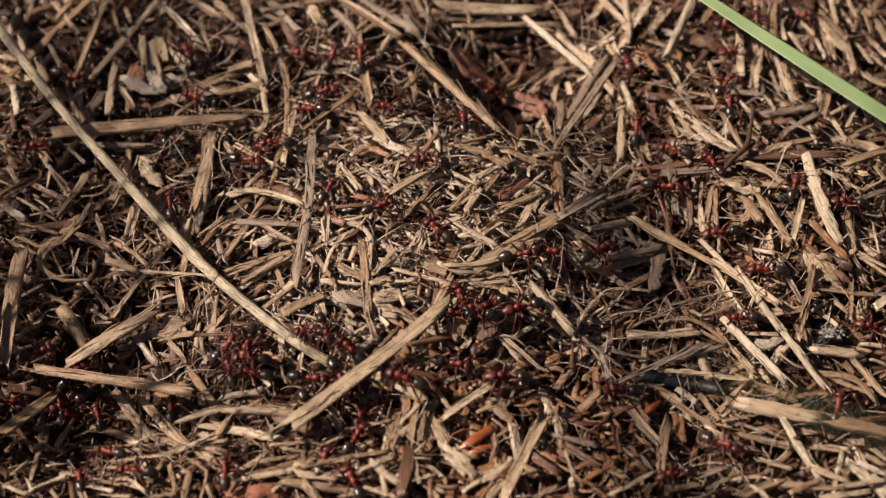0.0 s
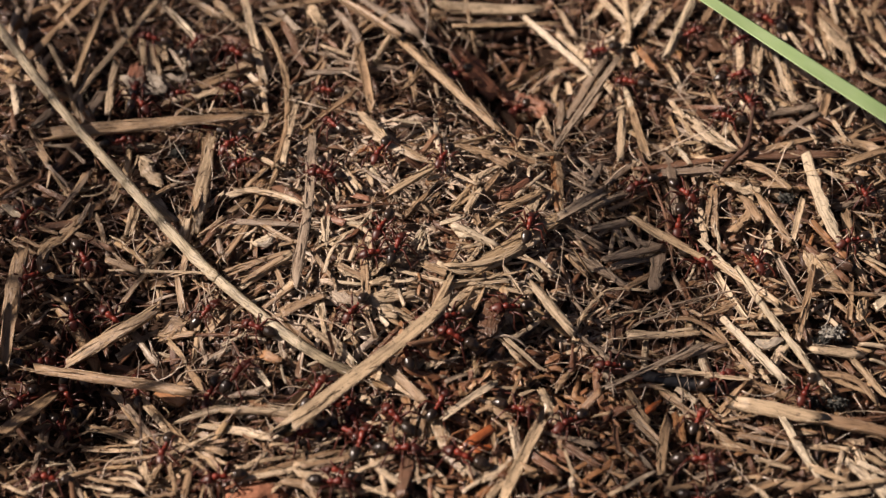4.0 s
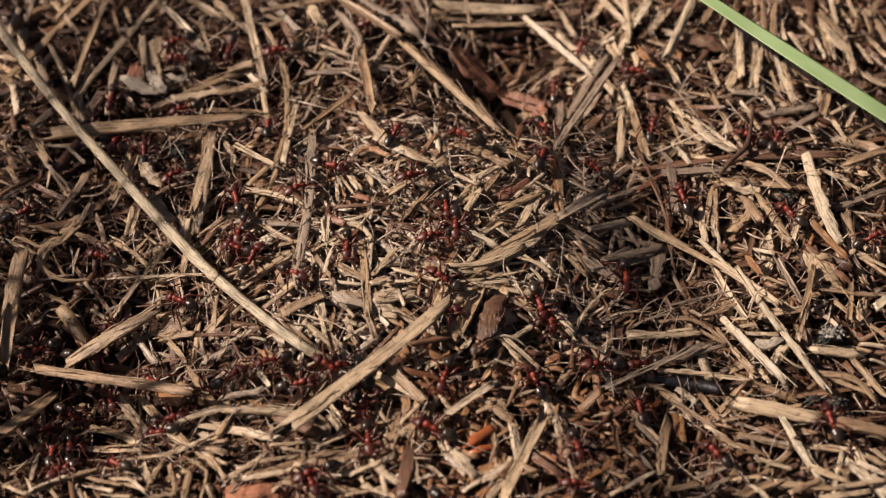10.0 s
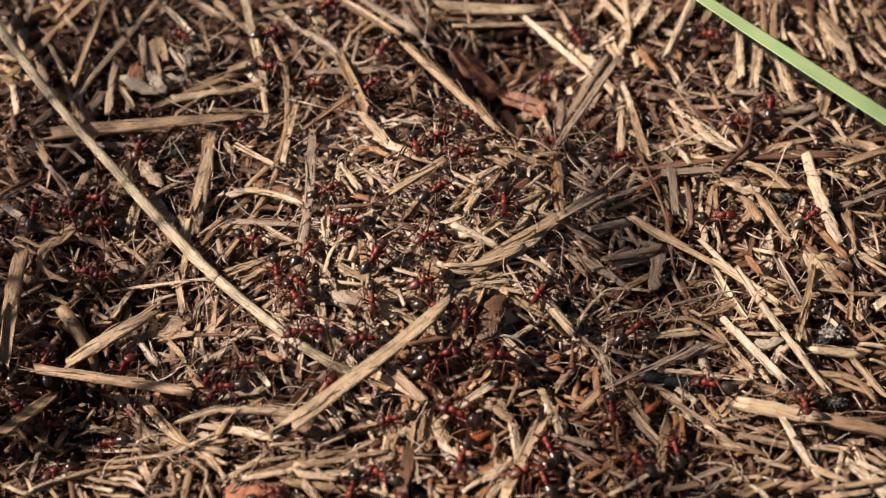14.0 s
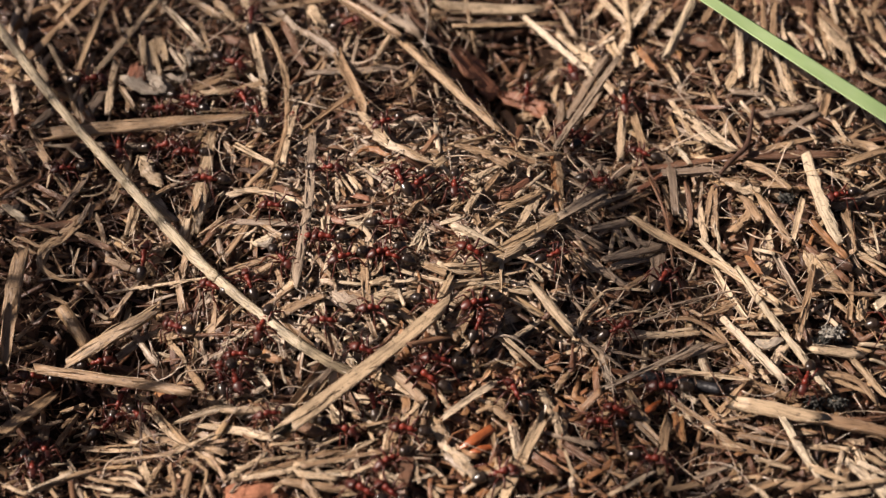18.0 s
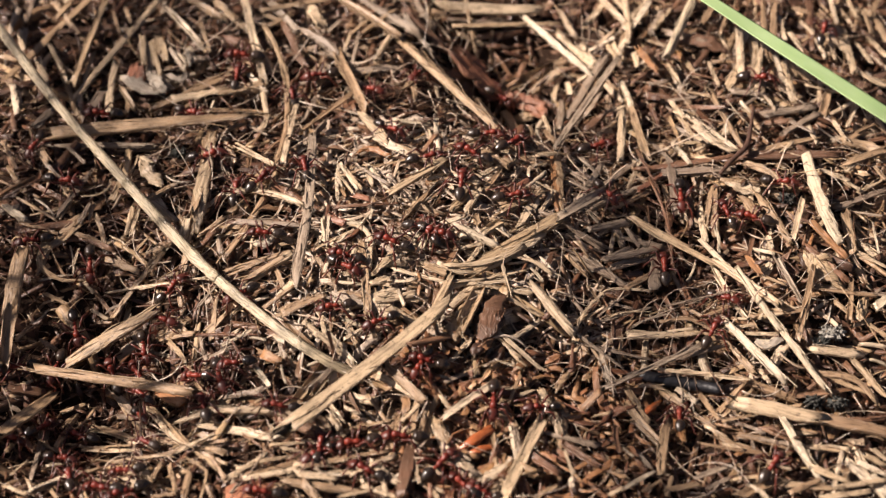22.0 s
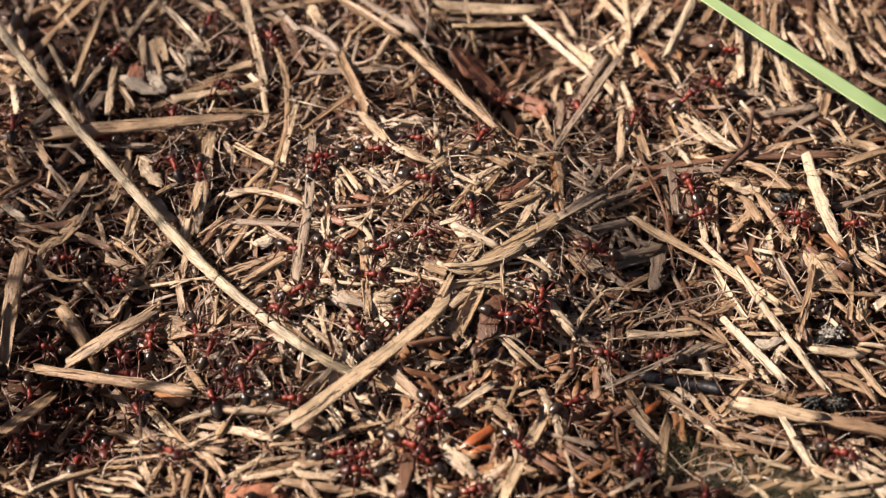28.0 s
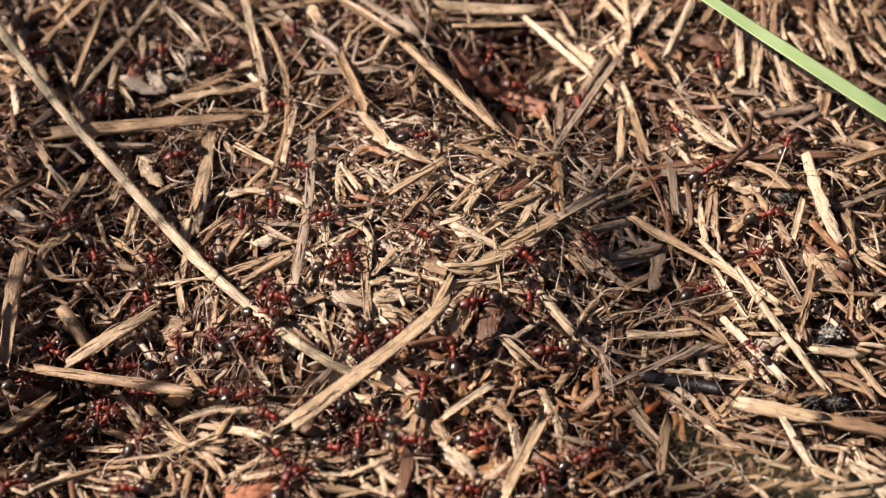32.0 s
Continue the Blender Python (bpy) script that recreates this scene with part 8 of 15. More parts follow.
lump("seed", 5.0, -21.2, 2.4, (1.7, 1.1, 0.8), m_seed, "dark brown dry seed case on the litter", "seed", 5.0, 0.2, 55)
lump("seed", 7.6, -16.7, 2.4, (1.7, 1.0, 0.7), m_seed, "dark brown dry seed case on the litter", "seed", 6.0, 0.2, 60)


def lichen_tuft(x, y, lift, size, mat, label, seed, lobes=150):
    """A ball of small curled and torn lobes; millimetres."""
    rng = np.random.default_rng(seed)
    d = rng.normal(0, 1, (lobes, 3))
    d /= np.linalg.norm(d, axis=1, keepdims=True)
    mids = d * np.array(size) * 0.001 * rng.uniform(0.15, 1.0, (lobes, 1))
    ways = d + rng.normal(0, 0.6, (lobes, 3))
    ways /= np.linalg.norm(ways, axis=1, keepdims=True)
    v, q, c, uv = strips(mids, ways, rng.normal(0, 1, (lobes, 3)), rng.uniform(0.0005, 0.0012, lobes), rng.uniform(0.00012, 0.0004, lobes), rng.uniform(0.00006, 0.00012, lobes),
                         rng.normal(0, 0.18, (lobes, 2)), 4, 6, rng, 0.5, 0.2, 0.4)
    ob = new("lichen_tuft", mesh_from("lichen_tuft", v, q, [mat], uv, c))
    ob.location = spot(x, y, lift)
    return tagged(ob, label, "lichen", "lichen on the mound")


m_darklichen = simple_material("dark_lichen", (0.035, 0.035, 0.034), (0.13, 0.13, 0.115), 0.9, 2600, 0.1, 1.0)
lichen_tuft(51.5, 7.7, 1.8, (1.5, 1.2, 0.8), m_darklichen, "dark grey fluffy lichen tuft between straws", 7)
lichen_tuft(50.7, -27.2, 2.6, (1.3, 1.1, 0.8), m_darklichen, "dark grey fluffy lichen tuft on a straw", 8)
lichen_tuft(53.9, -27.4, 2.4, (1.4, 1.0, 0.8), m_darklichen, "dark grey fluffy lichen tuft on a straw", 9)
lichen_tuft(54.6, -16.6, 2.7, (1.9, 1.5, 0.6), m_lichen, "pale grey fluffy lichen tuft on a straw", 10, 240)
lichen_tuft(52.8, -17.8, 2.2, (0.9, 0.8, 0.6), m_darklichen, "small dark grey lichen tuft on a straw", 12, 80)
lichen_tuft(-40.5, 18.9, 2.4, (1.4, 0.9, 0.7), m_darklichen, "dark grey fluffy lichen tuft between straws", 11)


def grass_tuft(x, y, blades, spread, seed, label):
    """Unseen grass added to shade the mound: thin upright blades from one root."""
    rng = random.Random(seed)
    root = spot(x, y, 0)
    tuft = new("grass_tuft")
    tuft.location = root
    for _ in range(blades):
        a = Vector((rng.gauss(0, spread * 0.25), rng.gauss(0, spread), 0)) * 0.001
        tall, lean = rng.uniform(0.09, 0.17), Vector((rng.gauss(0.0, 0.02), rng.gauss(0.0, 0.025), 0))
        a.z = float(height(np.array(root.x + a.x), np.array(root.y + a.y))) - root.z - 0.003
        wide, turn = rng.uniform(0.0007, 0.0013), rng.uniform(0.9, 2.2)
        side = Vector((math.cos(turn), math.sin(turn), 0))
        bm = bmesh.new()
        rows = []
        for k in range(9):
            f = k / 8
            p = a + Vector((0, 0, tall * f)) + lean * f * f
            w = wide * (1 - f ** 2.5) + 0.00008
            rows.append([bm.verts.new(p + side * w), bm.verts.new(p + side.cross(Vector((0, 0, 1))) * w * 0.25), bm.verts.new(p - side * w), bm.verts.new(p - side.cross(Vector((0, 0, 1))) * w * 0.08)])
        for p, q in zip(rows, rows[1:]):
            for i in range(4):
                bm.faces.new((p[i], p[(i + 1) % 4], q[(i + 1) % 4], q[i]))
        bm.faces.new(rows[0][::-1])
        bm.faces.new(rows[-1])
        me = bpy.data.meshes.new("tuft_blade")
        bm.to_mesh(me)
        bm.free()
        me.materials.append(m_grass)
        me.uv_layers.new(name="UVMap")
        ob = new("tuft_blade", me)
        ob.parent = tuft
    return tagged(tuft, label, "grass", "grass beside the mound")


# unseen tufts, added so their shade falls on the left of the mound
grass_tuft(-170, -38, 15, 11, 41, "unseen grass tuft added to shade the mound")
grass_tuft(-182, -9, 12, 12, 42, "thin unseen grass tuft added to shade the mound")


def shade_leaf(name, points, wide, label):
    """An unseen long grass leaf added for its shade: a smooth line in metres, rooted beside the mound."""
    line = spline(points, 9)
    n = len(line)
    bm = bmesh.new()
    rows = []
    for k, p in enumerate(line):
        way = (line[min(k + 1, n - 1)] - line[max(k - 1, 0)]).normalized()
        side = SUN_TO.cross(way).normalized()
        up = way.cross(side)
        w = wide * 0.0005 * min(1.0, 0.5 + 3.0 * k / n, 4.0 * (n - k) / n)
        rows.append([bm.verts.new(p + side * w), bm.verts.new(p + up * w * 0.18), bm.verts.new(p - side * w), bm.verts.new(p + up * w * 0.10)])
    for p, q in zip(rows, rows[1:]):
        for i in range(4):
            bm.faces.new((p[i], p[(i + 1) % 4], q[(i + 1) % 4], q[i]))
    bm.faces.new(rows[0][::-1])
    bm.faces.new(rows[-1])
    me = bpy.data.meshes.new(name)
    bm.to_mesh(me)
    bm.free()
    me.materials.append(m_grass)
    me.uv_layers.new(name="UVMap")
    return tagged(new(name, me), label, "grass", "grass beside the mound")


# ground lines to darken; unseen leaves are added sunward of them
SHADED = [(28, -50), (27, -40), (28, -28), (31, -12), (31, 3), (29, 20), (27, 34)]
SHADED_LEFT = [(-46, 58), (-47, 44), (-48, 32), (-50, 20), (-51, 10), (-53, 2), (-55, -4)]
for over, side_step, wide, far in ((SHADED, -5.0, 0.8, 0.33), (SHADED, -1.0, 1.1, 0.30), (SHADED, 3.0, 1.1, 0.32), (SHADED, 7.0, 0.9, 0.34),
                                   (SHADED_LEFT, -12.0, 2.2, 0.30), (SHADED_LEFT, -5.0, 2.0, 0.33), (SHADED_LEFT, 2.0, 1.6, 0.31), (SHADED_LEFT, 9.0, 1.2, 0.34), (SHADED_LEFT, 16.0, 1.2, 0.30)):
    crest = [spot(x + side_step * (1.1 - 0.04 * i), y, 1) + SUN_TO * far for i, (x, y) in enumerate(over)]
    foot = Vector((crest[0].x - 0.03 + side_step * 0.001, -0.135 if over is SHADED else 0.14, 0.0))
    foot.z = float(height(np.array(foot.x), np.array(foot.y))) - 0.003
    shade_leaf("arching_grass_leaf", [foot, foot.lerp(crest[0], 0.55) + Vector((-0.01, -0.02, 0.03))] + crest, wide, "long unseen grass leaf added to shade the mound")

# ---- ants ----
def part(name, bm, material, parent, label="", smooth=True):
    me = bpy.data.meshes.new(name)
    bm.to_mesh(me)
    bm.free()
    me.materials.append(material)
    if smooth:
        me.polygons.foreach_set("use_smooth", [True] * len(me.polygons))
    ob = new(name, me)
    ob.parent = parent
    return tagged(ob, label)


def lathe(profile, ring=14, flat=1.0, sink=0.0):
    """A body turned about the x axis: rows of place, radius and height, all in millimetres."""
    bm = bmesh.new()
    rows = []
    for x, r, z in profile:
        rows.append([bm.verts.new((x * 0.001, r * 0.001 * math.cos(a), (z + r * flat * math.sin(a)) * 0.001)) for a in (i / ring * 2 * math.pi for i in range(ring))])
    for p, q in zip(rows, rows[1:]):
        for i in range(ring):
            bm.faces.new((p[i], p[(i + 1) % ring], q[(i + 1) % ring], q[i]))
    bm.faces.new(rows[0][::-1])
    bm.faces.new(rows[-1])
    bmesh.ops.recalc_face_normals(bm, faces=bm.faces)
    return bm


def tube(points, radii, ring=6):
    """A jointed limb through points, in millimetres."""
    bm = bmesh.new()
    rows = []
    pts = [Vector(p) for p in points]
    for k, (p, r) in enumerate(zip(pts, radii)):
        way = (pts[min(k + 1, len(pts) - 1)] - pts[max(k - 1, 0)]).normalized()
        s = way.cross(Vector((0.1, 0.2, 1))).normalized()
        u = s.cross(way)
        rows.append([bm.verts.new((p + s * r * math.cos(a) + u * r * math.sin(a)) * 0.001) for a in (i / ring * 2 * math.pi for i in range(ring))])
    for p, q in zip(rows, rows[1:]):
        for i in range(ring):
            bm.faces.new((p[i], p[(i + 1) % ring], q[(i + 1) % ring], q[i]))
    bm.faces.new(rows[0][::-1])
    bm.faces.new(rows[-1])
    bmesh.ops.recalc_face_normals(bm, faces=bm.faces)
    return bm


def oval(centre, size, n=10):
    bm = bmesh.new()
    bmesh.ops.create_uvsphere(bm, u_segments=n, v_segments=max(5, n // 2), radius=0.001)
    for v in bm.verts:
        v.co = Vector((v.co.x * size[0] + centre[0] * 0.001, v.co.y * size[1] + centre[1] * 0.001, v.co.z * size[2] + centre[2] * 0.001))
    return bm


HIPS = [(0.95, 0.38), (0.35, 0.42), (-0.15, 0.40)]
FEET = [(3.3, 2.5), (0.5, 3.5), (-3.0, 3.2)]


def build_ant():
    """A red wood ant worker, head towards +x, its feet at height 0."""
    ant = new("ant")
    thorax = [(1.35, 0.16, 1.62), (1.28, 0.32, 1.66), (1.08, 0.45, 1.74), (0.78, 0.50, 1.80), (0.42, 0.42, 1.72), (0.16, 0.30, 1.56), (-0.1, 0.35, 1.56),
              (-0.45, 0.38, 1.54), (-0.75, 0.32, 1.38), (-0.95, 0.15, 1.25)]
    part("thorax", lathe(thorax, 14, 1.05), m_red, ant, "rusty red thorax")
    part("petiole", lathe([(-0.92, 0.10, 1.2), (-1.08, 0.18, 1.32), (-1.18, 0.34, 1.5), (-1.27, 0.22, 1.4), (-1.45, 0.12, 1.25)], 10, 1.1), m_red, ant)
    gaster = [(-1.42, 0.14, 1.30), (-1.55, 0.43, 1.38), (-1.8, 0.68, 1.46), (-2.12, 0.82, 1.50), (-2.16, 0.80, 1.50), (-2.55, 0.85, 1.48), (-2.85, 0.81, 1.44),
              (-2.90, 0.78, 1.44), (-3.25, 0.66, 1.36), (-3.5, 0.49, 1.28), (-3.54, 0.45, 1.27), (-3.75, 0.24, 1.20), (-3.85, 0.08, 1.17)]
    part("gaster", lathe(gaster, 16, 0.92), m_black, ant, "glossy black gaster")
    skull = [(1.40, 0.18, 1.60), (1.46, 0.58, 1.60), (1.66, 0.80, 1.56), (1.98, 0.82, 1.48), (2.35, 0.70, 1.38), (2.68, 0.54, 1.26), (2.92, 0.42, 1.14), (3.02, 0.15, 1.10)]
    head = part("head", lathe(skull, 14, 0.72), m_headred, ant, "dark red head")
    for s in (1, -1):
        part("eye", oval((2.0, 0.62 * s, 1.72), (0.20, 0.12, 0.16), 8), m_black, head)
        part("mandible", tube([(2.85, 0.30 * s, 1.22), (3.10, 0.30 * s, 1.16), (3.32, 0.12 * s, 1.10)], [0.13, 0.12, 0.04], 5), m_leg, head)
        part("antenna", tube([(2.72, 0.30 * s, 1.48), (2.95, 0.75 * s, 1.85), (3.15, 1.25 * s, 2.0), (3.55, 1.45 * s, 1.7), (4.0, 1.45 * s, 1.25), (4.4, 1.35 * s, 0.85)],
                             [0.065, 0.07, 0.075, 0.07, 0.09, 0.06], 5), m_leg, ant)
        for (hx, hy), (fx, fy) in zip(HIPS, FEET):
            knee = ((fx * 0.45 - hx * 0.45), (fy * 0.52 - hy) * s, 0.95)
            ankle = ((fx - hx) * 0.82, (fy * 0.86 - hy) * s, -0.95)
            limb = tube([(0, 0, 0), (0.05 * fx, 0.28 * s, -0.12), (knee[0] * 0.5, knee[1] * 0.55, 0.45), knee, (knee[0] * 0.5 + ankle[0] * 0.5, (knee[1] + ankle[1]) / 2, 0.05), ankle,
                         (fx - hx, (fy - hy) * s, -1.25)], [0.22, 0.17, 0.20, 0.13, 0.14, 0.095, 0.06], 6)
            leg = part("leg", limb, m_leg, ant)
            leg.location = (hx * 0.001, hy * s * 0.001, 0.00128)
    return tagged(ant, "red wood ant with black gaster walking on the mound", "ant", "ants on the mound")


ANT = build_ant()


def stand(x, y, heading, lift=0.0):
    """The pose of an ant on the litter: plan in millimetres, heading in degrees from +x."""
    x, y = x * 0.001, y * 0.001
    nz = Vector(normal(np.array([x]), np.array([y]))[0])
    way = Vector((math.cos(radians(heading)), math.sin(radians(heading)), 0))
    way = (way - nz * way.dot(nz)).normalized()
    side = nz.cross(way)
    turn = Matrix((way, side, nz)).transposed().to_4x4()
    y -= 0.0008
    place = Vector((x, y, float(height(np.array(x), np.array(y))))) + nz * (0.0020 + litter_top(x, y) * 0.3 + lift * 0.001)
    return Matrix.Translation(place) @ turn



# ---- what moves ----
ANTS = [ANT]
for _ in range(85):
    ANTS.append(copy_thing(ANT, Matrix.Identity(4)))
SIZES = random.Random(12)
for ant in ANTS:
    ant.scale = [SIZES.uniform(0.84, 1.02)] * 3


def ant_walk(k, rows):
    """Rows of tenths of seconds, plan in millimetres and heading in degrees. The legs step while it goes and rest while it stands."""
    ant = ANTS[k]
    walk(ant, [(t / 10, stand(x, y, h)) for t, x, y, h in rows])
    ts, xs, ys = [r[0] / 10 for r in rows], [r[1] for r in rows], [r[2] for r in rows]
    when = np.arange(0, 32.01, 0.2)
    px, py = np.interp(when, ts, xs), np.interp(when, ts, ys)
    pace = np.hypot(np.gradient(px, when), np.gradient(py, when))
    legs = [o for o in ant.children if o.name.startswith("leg")]
    for n, leg in enumerate(legs):
        mark, place = 1 if n in (0, 2, 4) else -1, leg.location.copy()
        keys = []
        for i, t in enumerate(when):
            if i % 160 and pace[i] < 1.5 and pace[i - 1] < 1.5 and pace[min(i + 1, 160)] < 1.5:
                continue
            swing = min(18.0, pace[i] * 2.2) * mark * (1 if (i + k) % 2 else -1)
            keys.append((float(t), pose(*place, max(0.0, swing) * 0.4 * (1 if place.y > 0 else -1), 0, swing * (1 if place.y > 0 else -1))))
        walk(leg, keys)


def straw_walk(ob, lift, rows):
    """A loose straw that the ants drag about: rows of seconds and the plan of its two ends in millimetres."""
    ends = [(t, spot(x0, y0, lift), spot(x1, y1, lift)) for t, x0, y0, x1, y1 in rows]
    was = ob["way"]
    keys = []
    for t, a, b in ends:
        turn = Vector(was).rotation_difference((b - a).normalized()).to_matrix().to_4x4()
        keys.append((t, Matrix.Translation((a + b) / 2) @ turn))
    walk(ob, keys)


def motions():
    go = ant_walk
    go(0, [(0, -23.7, 40.7, -5), (1.67, -25.8, 41.5, -65), (3.33, -28.0, 42.4, -125), (5, -30.2, 43.2, -185), (7.5, -33.7, 43.3, -232), (10, -37.1, 43.3, -279), (20, -36.4, 46.0, -286), (22.5, -37.5, 45.7, -224), (25, -38.7, 45.3, -163), (30, -41.0, 44.3, -214), (45, -49.7, 45.7, -194), (60, -57.8, 49.3, -179), (65, -62.7, 48.7, -180), (70, -67.6, 49.1, -156), (72.5, -66.4, 48.2, -95), (75, -65.3, 47.3, -34), (77.5, -64.1, 46.5, -73), (80, -62.9, 45.7, -112), (85, -62.7, 43.4, -62), (90, -61.7, 41.4, -75), (95, -57.1, 37.1, -52), (100, -53.0, 32.4, -89), (110, -53.1, 33.6, -84), (120, -53.1, 35.8, -90), (125, -43.0, 33.9, -21), (130, -34.1, 28.7, -3), (132, -35.1, 28.3, -58), (133, -36.0, 27.9, -113), (135, -36.9, 27.6, -168), (140, -39.9, 27.1, -165), (155, -42.1, 31.0, -208), (160, -43.2, 31.9, -150), (165, -44.3, 32.9, -92), (170, -45.5, 33.9, -34), (175, -43.1, 33.3, -20), (180, -40.7, 32.9, -22), (190, -42.8, 33.9, -25), (195, -42.3, 31.1, -92), (200, -42.1, 28.2, -73), (203, -42.4, 28.7, -128), (207, -42.7, 29.1, -182), (210, -43.1, 29.6, -237), (212, -42.0, 29.7, -304), (215, -40.9, 29.9, -371), (220, -38.7, 29.4, -390), (230, -37.1, 28.2, -391), (240, -38.8, 25.0, -352), (242, -38.2, 27.5, -312), (245, -37.7, 29.9, -273), (250, -36.5, 34.7, -258), (258, -37.6, 33.2, -197), (265, -38.7, 31.6, -137), (272, -40.4, 30.4, -204), (280, -42.0, 29.3, -272), (285, -41.2, 33.0, -259), (290, -42.1, 36.6, -186), (295, -45.6, 34.3, -144), (300, -48.8, 31.6, -176), (305, -56.5, 39.0, -220), (310, -65.5, 44.6, -176), (320, -65.5, 42.0, -143)])
    go(1, [(0, -17.9, 33.4, 3), (5, -15.9, 32.3, -21), (10, -13.8, 31.3, -8), (15, -11.5, 33.7, 53), (20, -10.3, 36.8, 6), (21.7, -13.6, 35.4, -48), (23.3, -16.9, 33.9, -103), (25, -20.3, 32.5, -157), (30, -30.7, 29.5, -151), (37.5, -32.2, 32.0, -192), (45, -33.7, 34.6, -232), (52.5, -36.2, 36.3, -192), (60, -38.6, 38.1, -151), (70, -34.9, 38.2, -208), (75, -37.5, 40.3, -221), (80, -39.9, 42.6, -221), (90, -37.0, 42.9, -256), (92.5, -38.1, 42.1, -202), (95, -39.1, 41.4, -148), (100, -41.6, 40.7, -196), (103, -41.6, 41.1, -143), (107, -41.6, 41.5, -90), (110, -41.7, 42.0, -37), (115, -39.4, 41.5, -18), (120, -37.4, 40.5, -16), (130, -34.0, 38.9, -37), (132, -32.5, 40.4, 6), (135, -30.9, 41.9, 50), (140, -28.1, 45.2, 21), (148, -31.3, 45.9, 90), (155, -34.5, 46.5, 158), (170, -41.1, 45.9, 166), (172, -39.5, 46.0, 112), (173, -37.8, 46.2, 58), (175, -36.2, 46.3, 4), (178, -33.8, 47.1, 48), (180, -31.5, 47.9, 92), (190, -31.1, 51.0, 84), (192, -26.1, 50.1, 32), (195, -21.0, 49.2, -20), (197, -18.0, 47.7, -72), (198, -14.9, 46.1, -125), (200, -11.9, 44.5, -178), (205, -18.4, 44.5, -187), (208, -21.6, 45.2, -145), (210, -24.9, 45.8, -103), (215, -21.7, 41.8, -45), (218, -20.5, 39.6, -110), (220, -19.2, 37.4, -174), (225, -22.1, 38.6, -192), (230, -24.6, 40.4, -243), (235, -23.8, 42.9, -280), (238, -23.6, 44.2, -320), (240, -23.4, 45.5, -361), (242, -24.3, 45.7, -310), (243, -25.2, 45.9, -260), (245, -26.1, 46.1, -210), (250, -28.2, 47.9, -182), (265, -28.2, 46.1, -121), (280, -28.2, 44.4, -60), (290, -25.2, 44.1, -23), (292, -27.9, 40.3, -73), (295, -30.5, 36.5, -123), (300, -33.2, 27.7, -173), (302, -36.0, 33.7, -240), (308, -43.4, 44.5, -245), (310, -48.0, 49.3, -253), (312, -44.4, 47.5, -322), (315, -40.9, 45.7, -391), (320, -35.5, 39.9, -376)])
    go(2, [(0, -19.8, 26.0, 152), (5, -21.3, 27.7, 134), (10, -23.3, 28.8, 142), (12.5, -24.3, 27.0, 195), (15, -25.3, 25.2, 248), (20, -26.5, 21.3, 271), (25, -28.8, 20.7, 196), (30, -31.3, 20.7, 149), (37.5, -31.2, 19.6, 201), (45, -31.1, 18.4, 253), (52.5, -31.5, 17.3, 180), (60, -32.0, 16.2, 107), (70, -30.4, 13.6, 101), (72.5, -31.8, 13.2, 159), (75, -33.1, 12.8, 218), (80, -35.2, 10.9, 189), (81.7, -32.5, 9.9, 242), (83.3, -29.7, 8.9, 295), (85, -27.0, 7.9, 347), (90, -18.4, 7.5, 384), (91.7, -20.2, 7.3, 435), (93.3, -22.1, 7.1, 487), (95, -24.0, 6.9, 539), (97.5, -26.8, 6.9, 499), (100, -29.7, 7.0, 460), (105, -29.2, 6.6, 498), (110, -28.8, 6.2, 537), (120, -30.9, 8.3, 494), (125, -32.6, 10.1, 506), (130, -34.4, 11.9, 534), (135, -42.8, 11.3, 560), (140, -50.2, 7.4, 538), (145, -48.4, 7.7, 595), (150, -46.6, 8.0, 652), (155, -44.7, 8.3, 709), (162, -41.9, 8.1, 766), (170, -39.1, 7.9, 822), (175, -38.3, 13.3, 786), (178, -38.2, 16.0, 838), (180, -38.1, 18.8, 890), (185, -41.2, 15.4, 947), (190, -44.8, 12.6, 876), (200, -46.3, 12.6, 902), (205, -50.5, 13.3, 884), (210, -54.2, 15.5, 880), (212, -53.3, 12.2, 943), (215, -52.4, 9.0, 1006), (220, -51.4, 2.3, 990), (225, -50.5, 1.6, 1036), (230, -49.6, 0.9, 1083), (232, -48.3, -1.2, 1044), (235, -47.1, -3.3, 1005), (240, -45.5, -7.9, 1073), (250, -44.2, -7.6, 1134), (265, -44.5, -9.4, 1099), (280, -44.8, -11.2, 1065), (282, -46.1, -13.1, 1014), (285, -47.5, -15.0, 963), (290, -51.2, -17.7, 896), (300, -51.6, -17.3, 888), (303, -51.5, -16.5, 945), (307, -51.5, -15.8, 1001), (310, -51.4, -15.0, 1058), (315, -48.8, -15.8, 1065), (320, -46.3, -16.8, 1052)])
